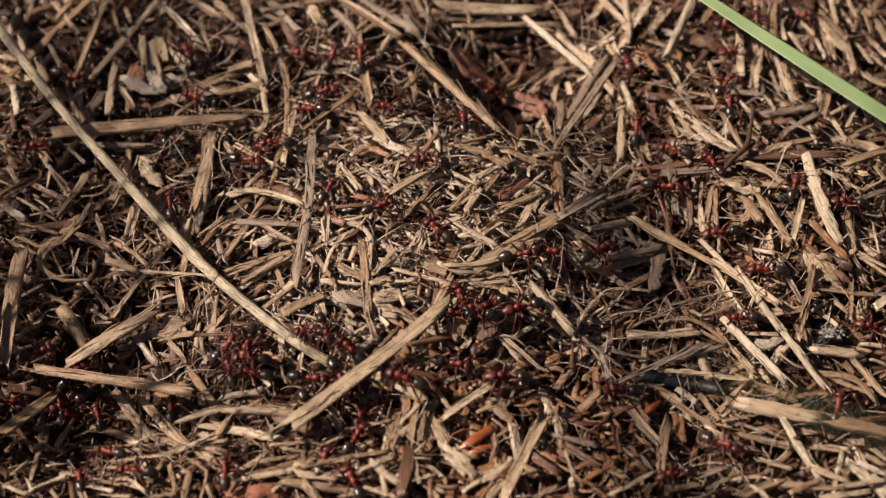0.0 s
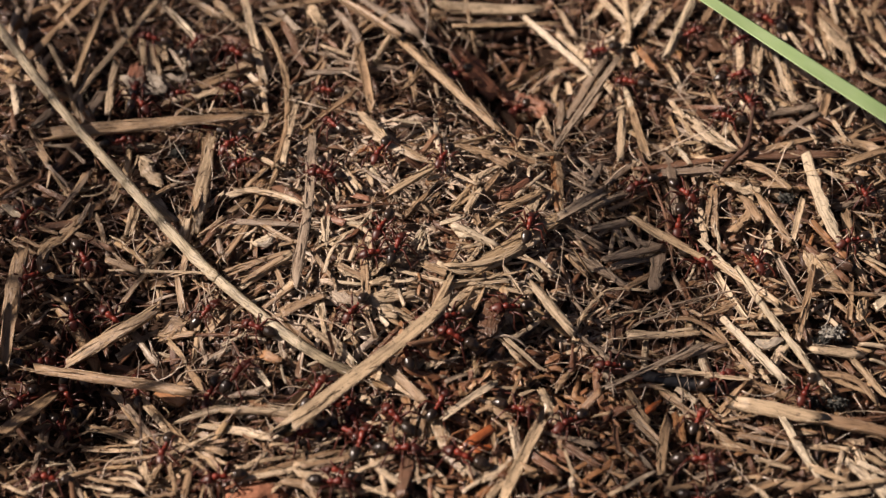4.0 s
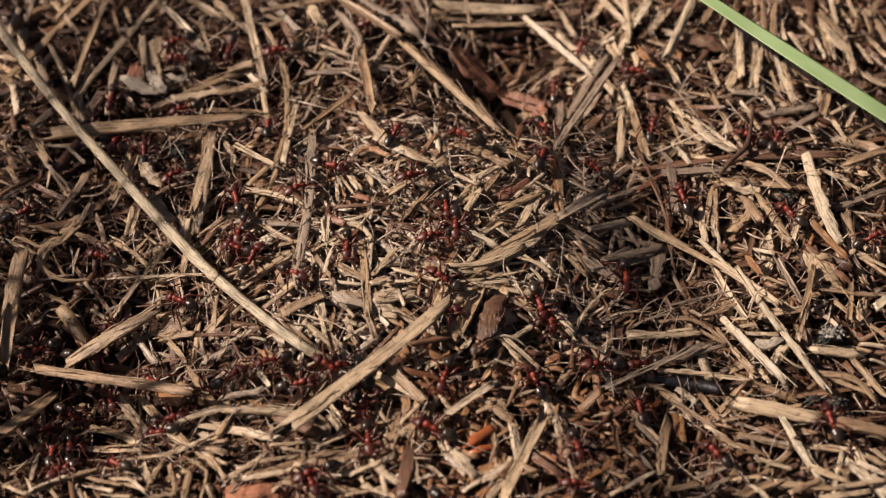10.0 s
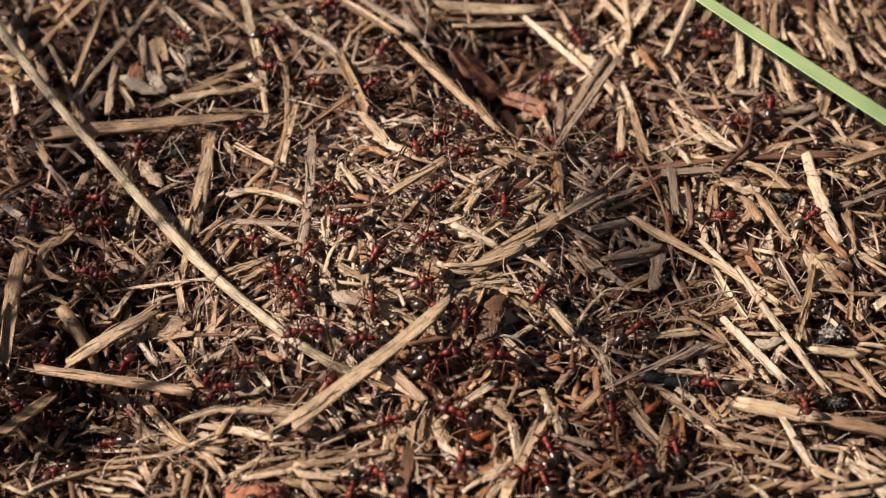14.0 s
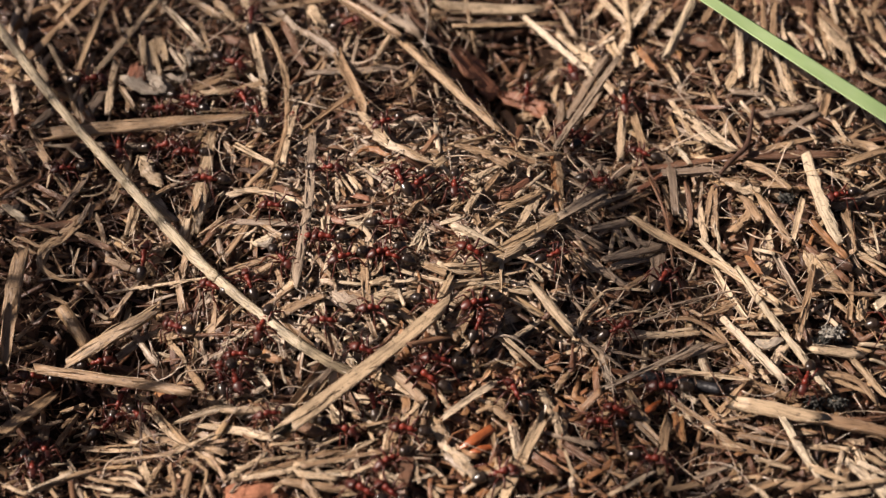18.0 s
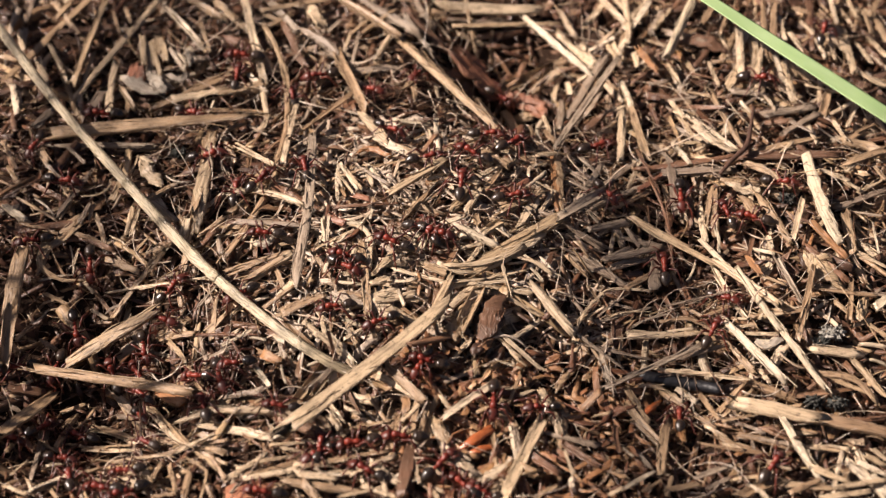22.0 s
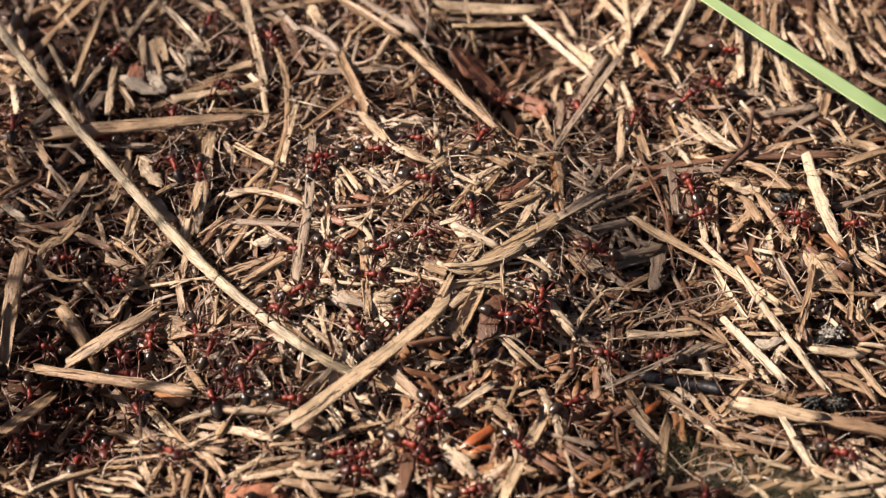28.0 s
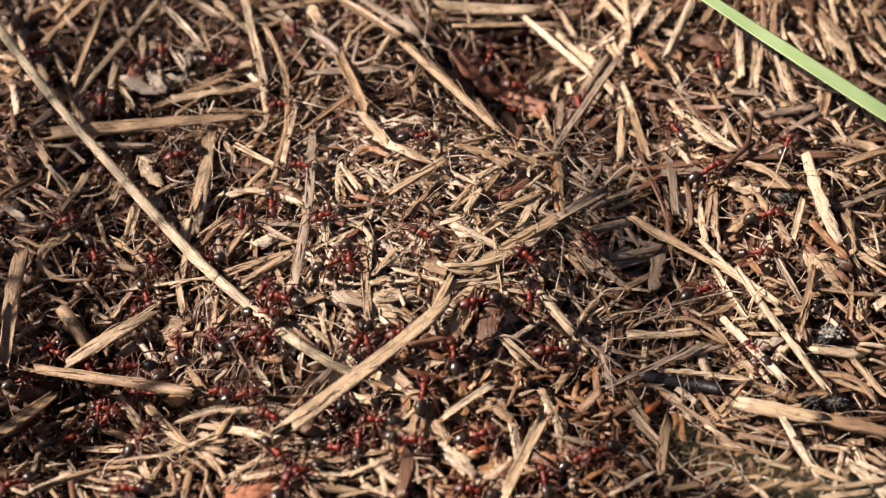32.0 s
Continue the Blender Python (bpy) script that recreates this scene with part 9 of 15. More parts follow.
    go(3, [(0, -25.3, 17.1, 176), (2.5, -23.8, 16.3, 249), (5, -22.2, 15.5, 322), (10, -20.1, 12.8, 279), (15, -18.1, 10.8, 304), (20, -16.3, 8.7, 317), (21.7, -17.9, 10.2, 257), (23.3, -19.5, 11.8, 197), (25, -21.0, 13.3, 138), (30, -25.4, 18.3, 144), (37.5, -28.4, 15.9, 185), (45, -31.4, 13.6, 226), (60, -37.1, 8.5, 196), (62.5, -35.9, 6.4, 253), (65, -34.8, 4.3, 309), (70, -31.5, 0.8, 368), (73.3, -30.4, 1.5, 422), (76.7, -29.3, 2.1, 476), (80, -28.1, 2.8, 529), (81.7, -27.1, 2.9, 588), (83.3, -26.1, 2.9, 648), (85, -25.1, 3.0, 707), (87.5, -23.6, 3.1, 759), (90, -22.1, 3.2, 811), (92.5, -23.7, 2.0, 870), (95, -25.3, 0.9, 929), (100, -28.7, -1.2, 868), (102, -26.8, -0.2, 806), (105, -24.9, 0.9, 743), (108, -22.8, 1.4, 785), (110, -20.7, 2.0, 827), (112, -19.6, 0.0, 768), (113, -18.5, -1.9, 710), (115, -17.4, -3.8, 652), (118, -16.5, -7.0, 692), (120, -15.5, -10.2, 732), (125, -13.5, -10.5, 698), (130, -11.5, -11.3, 741), (132, -13.1, -11.9, 688), (133, -14.6, -12.5, 635), (135, -16.2, -13.1, 582), (140, -18.8, -17.4, 546), (155, -21.6, -14.5, 477), (170, -23.6, -11.0, 511), (175, -25.2, -9.1, 473), (180, -26.7, -7.0, 462), (185, -32.9, -2.3, 515), (188, -36.7, -1.2, 587), (190, -40.4, -0.1, 660), (195, -39.3, -2.1, 654), (200, -38.1, -3.9, 634), (210, -38.4, -5.5, 621), (220, -38.8, -6.8, 687), (222, -39.5, -3.4, 749), (225, -40.2, -0.0, 811), (228, -39.4, 3.3, 853), (230, -38.6, 6.7, 896), (235, -41.4, 4.4, 950), (240, -43.5, 1.3, 986), (245, -44.1, -0.5, 943), (250, -44.6, -2.3, 900), (258, -43.7, -3.7, 961), (265, -42.9, -5.0, 1021), (280, -40.9, -7.6, 968), (285, -40.5, -7.3, 921), (290, -40.0, -7.1, 874), (295, -40.3, -4.3, 809), (300, -39.6, -1.6, 801), (305, -37.8, 5.0, 802), (310, -33.4, 10.3, 752), (312, -32.2, 8.6, 707), (315, -31.1, 6.9, 662), (320, -29.0, 3.2, 631)])
    go(4, [(0, -8.2, 23.5, 170), (10, -8.7, 24.4, 152), (12.5, -7.2, 24.6, 86), (15, -5.8, 24.8, 20), (20, -3.1, 25.8, 14), (22.5, -4.8, 27.3, 88), (25, -6.5, 28.7, 162), (27.5, -8.5, 29.5, 122), (30, -10.6, 30.2, 82), (37.5, -15.7, 32.6, 132), (45, -20.7, 35.0, 182), (60, -31.2, 31.2, 117), (65, -30.1, 34.4, 54), (70, -27.2, 36.3, -16), (75, -24.1, 35.3, -20), (80, -21.1, 34.0, -10), (82.5, -21.5, 35.5, 37), (85, -22.0, 37.1, 85), (87.5, -21.9, 38.7, 47), (90, -21.8, 40.3, 9), (91.7, -25.0, 38.7, -45), (93.3, -28.1, 37.0, -98), (95, -31.2, 35.4, -152), (100, -40.6, 30.5, -158), (102, -38.9, 31.2, -105), (103, -37.2, 31.8, -51), (105, -35.4, 32.5, 2), (108, -32.6, 32.3, 61), (110, -29.9, 32.1, 120), (112, -28.0, 33.1, 81), (115, -26.2, 34.1, 43), (120, -23.0, 36.8, 11), (125, -22.6, 36.1, 78), (130, -22.1, 35.5, 146), (140, -19.4, 35.8, 178), (155, -20.7, 34.5, 139), (170, -22.0, 33.2, 100), (172, -22.1, 32.1, 155), (173, -22.3, 31.0, 210), (175, -22.4, 30.0, 265), (180, -22.7, 26.7, 264), (182, -23.9, 26.4, 224), (185, -25.2, 26.1, 184), (190, -27.7, 25.7, 160), (192, -24.7, 25.6, 103), (193, -21.7, 25.4, 47), (195, -18.7, 25.3, -9), (200, -9.8, 24.0, -1), (210, -10.9, 25.5, 11), (212, -10.6, 23.5, -28), (215, -10.4, 21.5, -68), (220, -8.1, 18.1, -31), (222, -8.1, 19.3, 29), (225, -8.1, 20.5, 90), (230, -7.8, 22.7, 162), (240, -9.0, 26.5, 109), (245, -6.5, 29.4, 38), (247, -5.5, 30.1, 95), (248, -4.5, 30.8, 153), (250, -3.5, 31.6, 210), (265, -2.0, 23.5, 262), (272, -3.3, 19.6, 304), (280, -4.6, 15.7, 346), (282, -6.0, 19.0, 412), (285, -7.4, 22.2, 477), (290, -10.1, 28.8, 459), (292, -8.8, 28.0, 403), (295, -7.5, 27.2, 347), (300, -4.7, 26.1, 319), (302, -5.7, 25.7, 259), (305, -6.7, 25.3, 199), (310, -8.7, 24.4, 184), (315, -14.9, 18.3, 232), (320, -20.2, 11.4, 159)])
    go(5, [(0, -40.0, 8.2, 94), (1.67, -39.9, 6.7, 152), (3.33, -39.9, 5.2, 211), (5, -39.8, 3.7, 270), (10, -41.0, -0.6, 284), (15, -45.5, -3.3, 215), (20, -48.9, -7.2, 282), (22.5, -50.4, -7.6, 242), (25, -51.8, -7.9, 202), (27.5, -53.0, -8.9, 131), (30, -54.2, -9.9, 60), (45, -52.6, -8.5, 67), (60, -51.9, -6.6, 17), (65, -48.6, -9.3, -45), (70, -45.2, -11.8, -32), (80, -43.1, -12.3, -14), (90, -41.3, -15.3, -15), (91.7, -43.2, -15.3, -67), (93.3, -45.2, -15.4, -119), (95, -47.2, -15.4, -170), (97.5, -50.1, -15.8, -102), (100, -53.0, -16.2, -35), (110, -52.2, -15.0, 5), (112, -53.4, -13.6, 68), (115, -54.7, -12.2, 131), (120, -57.3, -9.5, 80), (130, -58.6, -8.7, 115), (140, -58.2, -10.4, 110), (155, -59.1, -8.3, 103), (170, -59.3, -6.0, 104), (172, -56.9, -6.8, 43), (175, -54.4, -7.6, -18), (180, -49.5, -9.3, 12), (182, -50.9, -8.2, 83), (185, -52.2, -7.1, 154), (190, -55.5, -5.9, 172), (200, -58.4, -6.4, 196), (210, -57.2, -7.0, 207), (220, -56.3, -10.1, 261), (223, -55.4, -9.9, 312), (227, -54.4, -9.7, 364), (230, -53.5, -9.6, 415), (232, -54.5, -9.0, 462), (235, -55.5, -8.5, 510), (240, -57.2, -7.0, 531), (250, -60.2, -8.2, 570), (265, -59.1, -7.9, 551), (280, -57.9, -7.7, 532), (290, -57.9, -7.4, 542), (292, -57.7, -8.7, 599), (295, -57.5, -10.1, 656), (300, -55.1, -11.6, 704), (305, -52.6, -10.6, 760), (308, -51.5, -9.9, 798), (310, -50.4, -9.2, 837), (320, -50.1, -10.0, 838)])
    go(6, [(0, -42.8, 25.3, 89), (2.5, -46.3, 26.3, 130), (5, -49.8, 27.3, 171), (10, -55.9, 31.2, 183), (12.5, -55.5, 29.4, 234), (15, -55.0, 27.5, 285), (20, -53.2, 24.2, 231), (30, -50.8, 22.1, 276), (37.5, -50.0, 23.1, 343), (45, -49.3, 24.0, 411), (60, -48.2, 26.2, 464), (62.5, -49.3, 21.8, 533), (65, -50.5, 17.4, 602), (67.5, -53.5, 14.0, 646), (70, -56.6, 10.6, 690), (75, -53.2, 8.5, 700), (80, -50.0, 6.2, 686), (85, -42.4, 4.3, 709), (90, -34.9, 2.1, 650), (92.5, -38.6, 2.3, 587), (95, -42.3, 2.6, 524), (100, -49.7, 2.9, 514), (102, -48.9, 2.6, 571), (103, -48.1, 2.4, 628), (105, -47.2, 2.1, 685), (110, -45.3, 0.3, 692), (112, -46.4, 0.6, 640), (113, -47.6, 0.8, 587), (115, -48.7, 1.0, 535), (120, -52.2, 1.7, 564), (122, -52.0, 3.8, 522), (125, -51.9, 6.0, 481), (130, -55.1, 9.0, 537), (140, -55.5, 9.0, 525), (155, -56.4, 13.2, 453), (160, -56.6, 14.7, 394), (165, -56.9, 16.1, 336), (170, -57.1, 17.5, 278), (175, -57.2, 17.2, 236), (180, -57.4, 16.8, 195), (185, -59.8, 13.0, 226), (190, -62.9, 9.7, 161), (192, -62.5, 8.4, 221), (195, -62.1, 7.1, 281), (200, -60.8, 4.6, 354), (202, -61.2, 6.6, 408), (205, -61.5, 8.6, 462), (210, -61.6, 12.7, 392), (212, -61.6, 10.7, 341), (215, -61.5, 8.6, 290), (218, -61.2, 6.6, 242), (220, -60.8, 4.6, 193), (225, -60.0, 4.1, 240), (230, -59.1, 3.6, 287), (235, -59.4, 2.9, 242), (240, -59.7, 2.3, 197), (250, -58.2, 3.1, 161), (265, -56.7, 3.2, 173), (280, -55.3, 3.2, 184), (285, -58.7, -0.2, 230), (290, -60.2, -4.7, 195), (300, -59.8, -8.3, 215), (310, -59.8, -5.0, 205), (320, -58.3, -7.8, 217)])
    go(7, [(0, -62.1, 21.9, -173), (10, -59.6, 20.2, -174), (15, -61.6, 16.5, -102), (17.5, -61.8, 14.4, -148), (20, -62.0, 12.3, -194), (30, -61.6, 12.3, -178), (37.5, -61.7, 10.1, -137), (45, -61.9, 7.8, -96), (60, -61.1, 3.3, -79), (65, -59.6, 0.8, -43), (70, -57.7, -1.4, 12), (72.5, -59.2, -0.2, 75), (75, -60.7, 1.0, 138), (80, -62.5, 4.5, 168), (82.5, -60.2, 8.9, 107), (85, -57.8, 13.4, 46), (90, -52.0, 21.5, 103), (92.5, -54.5, 18.5, 170), (95, -57.0, 15.5, 237), (97.5, -59.7, 12.6, 312), (100, -62.5, 9.8, 387), (105, -58.5, 9.2, 355), (107, -57.2, 8.7, 409), (108, -56.0, 8.2, 462), (110, -54.7, 7.6, 515), (115, -58.1, 8.9, 515), (120, -61.3, 10.3, 509), (130, -60.4, 9.2, 435), (140, -60.8, 9.0, 443), (148, -56.2, 15.1, 463), (162, -56.1, 27.3, 452), (166, -58.4, 30.3, 411), (170, -60.7, 33.4, 369), (175, -58.9, 35.5, 402), (180, -56.7, 37.1, 371), (190, -58.1, 37.0, 367), (195, -55.7, 44.5, 411), (200, -49.9, 49.8, 455), (202, -49.8, 46.8, 397), (203, -49.8, 43.7, 340), (205, -49.8, 40.7, 282), (208, -49.3, 36.2, 319), (210, -48.8, 31.6, 357), (212, -49.7, 31.3, 302), (213, -50.6, 31.0, 247), (215, -51.5, 30.7, 192), (220, -53.8, 29.0, 178), (222, -52.8, 29.2, 124), (223, -51.8, 29.5, 70), (225, -50.8, 29.8, 17), (227, -49.9, 30.2, 67), (228, -49.0, 30.7, 118), (230, -48.1, 31.1, 168), (240, -52.0, 31.3, 178), (242, -50.4, 27.6, 236), (245, -48.7, 23.9, 293), (250, -46.8, 16.0, 359), (258, -48.0, 18.3, 424), (265, -49.3, 20.5, 489), (280, -52.8, 24.1, 527), (290, -52.9, 25.0, 554), (300, -52.4, 24.5, 557), (310, -50.8, 25.7, 542), (315, -52.0, 29.0, 480), (317, -52.7, 29.9, 532), (318, -53.5, 30.8, 585), (320, -54.2, 31.7, 637)])
    go(8, [(0, 5.7, 43.0, 62), (1.67, 4.5, 42.0, 115), (3.33, 3.4, 41.0, 168), (5, 2.3, 40.0, 221), (10, -1.3, 37.1, 237), (12.5, 0.6, 37.3, 301), (15, 2.5, 37.6, 365), (20, 6.1, 38.7, 399), (25, 5.8, 43.1, 425), (30, 8.0, 46.8, 447), (33.8, 5.2, 44.7, 516), (37.5, 2.3, 42.7, 584), (52.5, -8.1, 33.2, 594), (60, -12.8, 28.0, 552), (65, -16.8, 31.6, 513), (67.5, -19.4, 32.4, 453), (70, -22.0, 33.2, 394), (75, -16.6, 26.8, 334), (76.7, -14.0, 26.0, 393), (78.3, -11.3, 25.2, 451), (80, -8.7, 24.4, 510), (82.5, -9.2, 22.5, 559), (85, -9.6, 20.6, 608), (87.5, -10.1, 18.7, 570), (90, -10.6, 16.8, 532), (95, -14.2, 14.9, 577), (97.5, -15.2, 13.1, 634), (100, -16.3, 11.4, 690), (110, -15.8, 7.7, 742), (112, -13.6, 5.2, 698), (115, -11.5, 2.7, 655), (120, -7.7, -2.6, 700), (130, -7.7, -0.9, 744), (132, -8.2, -2.2, 680), (135, -8.6, -3.5, 616), (137, -8.9, -4.4, 671), (138, -9.1, -5.3, 726), (140, -9.4, -6.2, 781), (155, -10.0, -5.9, 827), (170, -10.6, -5.6, 873), (180, -13.4, -6.6, 920), (190, -10.9, -3.8, 882), (195, -11.5, -3.3, 951), (200, -12.1, -2.8, 1019), (203, -11.5, -3.1, 966), (207, -10.8, -3.4, 913), (210, -10.1, -3.7, 860), (220, -7.2, -4.2, 871), (230, -3.6, -3.3, 922), (235, -3.0, -6.1, 995), (240, -3.1, -8.9, 1018), (245, -0.6, -12.6, 1020), (250, 1.3, -16.6, 998), (258, 2.8, -16.1, 1045), (265, 4.4, -15.6, 1092), (280, 7.6, -14.8, 1068), (282, 6.0, -16.9, 1010), (285, 4.4, -19.0, 952), (290, 0.5, -22.5, 902), (300, -0.3, -24.2, 884), (305, -4.8, -22.2, 895), (308, -7.2, -22.5, 833), (310, -9.6, -22.9, 771), (312, -8.9, -24.6, 701), (315, -8.1, -26.4, 631), (318, -8.1, -28.3, 580), (320, -8.1, -30.2, 528)])
    go(9, [(0, 2.7, 20.2, 94), (2.5, 1.5, 19.3, 143), (5, 0.2, 18.4, 193), (10, -2.5, 17.0, 120), (11.7, -1.5, 15.2, 172), (13.3, -0.5, 13.3, 225), (15, 0.5, 11.4, 277), (20, 1.7, 5.2, 282), (21.7, 1.2, 7.3, 230), (23.3, 0.6, 9.4, 179), (25, 0.0, 11.5, 127), (30, -5.0, 15.7, 193), (45, -9.3, 10.0, 252), (52.5, -10.2, 6.6, 207), (60, -11.1, 3.2, 161), (70, -13.3, 6.6, 150), (80, -15.0, 8.7, 199), (82.5, -14.2, 10.1, 125), (85, -13.4, 11.6, 52), (87.5, -12.0, 12.4, 10), (90, -10.5, 13.3, -31), (92.5, -13.3, 12.1, -89), (95, -16.1, 10.9, -148), (100, -20.8, 7.0, -150), (102, -20.3, 8.7, -215), (105, -19.8, 10.3, -279), (110, -19.8, 13.8, -347), (115, -17.3, 15.8, -308), (120, -15.9, 18.7, -346), (125, -14.5, 24.5, -293), (130, -12.6, 30.1, -287), (140, -11.1, 31.4, -320), (145, -13.1, 28.8, -261), (150, -15.1, 26.1, -202), (155, -17.1, 23.5, -144), (162, -20.8, 20.2, -213), (170, -24.4, 16.9, -282), (175, -25.9, 21.6, -247), (180, -29.0, 25.6, -255), (182, -29.6, 22.2, -183), (185, -30.1, 18.9, -111), (190, -34.1, 13.5, -79), (192, -30.5, 14.8, -25), (195, -27.0, 16.1, 30), (200, -19.6, 17.8, 18), (205, -17.3, 14.6, -44), (210, -13.9, 12.6, -4), (212, -14.9, 12.2, -58), (213, -15.9, 11.9, -112), (215, -16.9, 11.5, -166), (218, -18.5, 11.3, -214), (220, -20.1, 11.1, -261), (225, -19.9, 10.5, -221), (230, -19.7, 9.9, -181), (240, -19.8, 8.0, -181), (245, -19.6, 8.8, -134), (250, -19.3, 9.6, -87), (265, -18.5, 2.0, -79), (280, -15.7, -5.1, -42), (282, -19.0, -8.6, -85), (285, -22.3, -12.1, -127), (290, -27.8, -20.1, -176), (295, -28.5, -18.6, -241), (300, -29.2, -17.2, -306), (305, -29.5, -16.0, -347), (310, -29.8, -14.9, -388), (315, -31.5, -19.4, -449), (320, -29.9, -24.0, -379)])
    go(10, [(0, 30.9, 24.8, 77), (5, 31.6, 28.4, 72), (10, 32.8, 31.8, 95), (15, 32.6, 34.0, 84), (20, 33.4, 36.1, 81), (30, 31.1, 33.7, 90), (37.5, 30.9, 34.1, 134), (45, 30.6, 34.4, 178), (52.5, 30.3, 34.8, 222), (60, 30.1, 35.1, 267), (65, 27.0, 33.1, 214), (70, 23.5, 32.2, 260), (75, 26.6, 30.5, 331), (80, 29.9, 29.3, 338), (85, 30.9, 23.7, 272), (90, 31.7, 18.1, 346), (90.8, 29.3, 18.5, 291), (91.7, 26.9, 18.9, 235), (92.5, 24.4, 19.3, 180), (97.5, 10.1, 18.2, 192), (100, 3.1, 16.0, 158), (105, 0.2, 16.8, 185), (110, -2.7, 16.8, 174), (112, -2.6, 19.7, 133), (115, -2.4, 22.7, 92), (118, -3.3, 25.5, 140), (120, -4.2, 28.3, 188), (125, -6.3, 28.4, 177), (130, -8.3, 29.0, 138), (132, -6.7, 25.3, 203), (135, -5.1, 21.5, 269), (140, -4.2, 13.5, 279), (148, -8.2, 13.1, 237), (155, -12.1, 12.8, 195), (162, -16.0, 12.3, 234), (170, -19.9, 11.9, 273), (172, -23.6, 13.1, 230), (175, -27.3, 14.2, 186), (180, -34.8, 12.0, 168), (185, -43.0, 8.6, 204), (190, -49.7, 2.9, 193), (192, -49.0, 3.8, 130), (195, -48.3, 4.8, 68), (200, -47.6, 6.9, 61), (202, -46.9, 5.1, -8), (205, -46.3, 3.3, -77), (210, -45.3, -0.4, -78), (215, -40.9, -5.9, -68), (217, -41.1, -8.2, -8), (218, -41.4, -10.5, 51), (220, -41.7, -12.9, 111), (225, -40.4, -9.8, 59), (230, -38.5, -7.0, 80), (232, -36.5, -7.6, 25), (235, -34.5, -8.2, -30), (240, -31.3, -11.1, -99), (245, -29.8, -12.0, -160), (250, -28.3, -12.8, -221), (258, -26.2, -12.2, -286), (265, -24.0, -11.6, -351), (280, -19.5, -11.3, -341), (282, -20.5, -14.7, -408), (285, -21.6, -18.0, -475), (288, -23.4, -21.0, -436), (290, -25.1, -24.1, -397), (292, -26.2, -23.4, -456), (293, -27.2, -22.8, -516), (295, -28.2, -22.1, -576), (300, -31.4, -20.4, -553), (305, -29.5, -21.0, -502), (310, -27.6, -21.6, -451), (315, -27.0, -23.9, -430), (318, -26.6, -25.1, -393), (320, -26.1, -26.2, -355)])
    go(11, [(0, 36.0, 18.5, 149), (2.5, 37.8, 20.2, 90), (5, 39.5, 21.9, 32), (10, 43.9, 23.7, -9), (12.5, 43.9, 25.8, 43), (15, 43.9, 27.9, 95), (20, 43.1, 32.0, 83), (25, 43.9, 33.3, 44), (30, 44.7, 34.6, 5), (45, 47.5, 34.5, 13), (60, 50.2, 35.2, 6), (62.5, 51.1, 33.6, -33), (65, 52.0, 32.0, -72), (67.5, 52.5, 30.2, -25), (70, 52.9, 28.4, 22), (72.5, 51.5, 26.8, -51), (75, 50.1, 25.1, -125), (80, 47.6, 21.6, -198), (82.5, 49.5, 25.1, -250), (85, 51.4, 28.6, -301), (90, 53.9, 36.1, -347), (90.8, 52.0, 36.6, -295), (91.7, 50.2, 37.1, -243), (92.5, 48.3, 37.6, -192), (97.5, 37.2, 37.4, -172), (100, 31.7, 35.7, -202), (105, 28.5, 31.6, -135), (110, 25.0, 27.8, -186), (112, 26.9, 26.1, -111), (115, 28.8, 24.4, -36), (120, 33.3, 22.0, 11), (122, 35.6, 27.5, 72), (128, 37.7, 39.1, 84), (130, 37.5, 45.1, 141), (132, 38.7, 44.6, 69), (135, 39.9, 44.0, -4), (140, 42.5, 43.7, -15), (148, 39.0, 42.0, -75), (155, 35.5, 40.2, -135), (170, 32.8, 32.8, -177), (175, 31.2, 31.7, -136), (180, 29.6, 30.5, -94), (185, 29.3, 29.8, -53), (190, 29.0, 29.1, -11), (195, 37.4, 31.7, 39), (197, 39.2, 34.0, -14), (198, 41.0, 36.3, -67), (200, 42.8, 38.6, -120), (205, 43.3, 36.4, -82), (210, 43.8, 34.2, -77), (215, 46.8, 33.2, -13), (220, 50.0, 33.9, -7), (230, 53.2, 34.4, 7), (232, 48.3, 36.3, 79), (235, 43.4, 38.2, 151), (238, 39.2, 41.4, 208), (240, 35.0, 44.6, 265), (245, 38.1, 39.0, 304), (250, 40.5, 33.0, 373), (265, 39.5, 31.4, 388), (280, 38.6, 29.8, 403), (290, 41.1, 30.9, 372), (292, 39.5, 30.0, 319), (293, 37.9, 29.1, 266), (295, 36.3, 28.3, 212), (300, 32.0, 24.8, 153), (305, 27.7, 25.1, 181), (310, 23.6, 23.8, 186), (311, 22.1, 26.6, 149), (312, 20.7, 29.3, 111), (318, 15.2, 40.3, 103), (320, 12.7, 45.9, 167)])
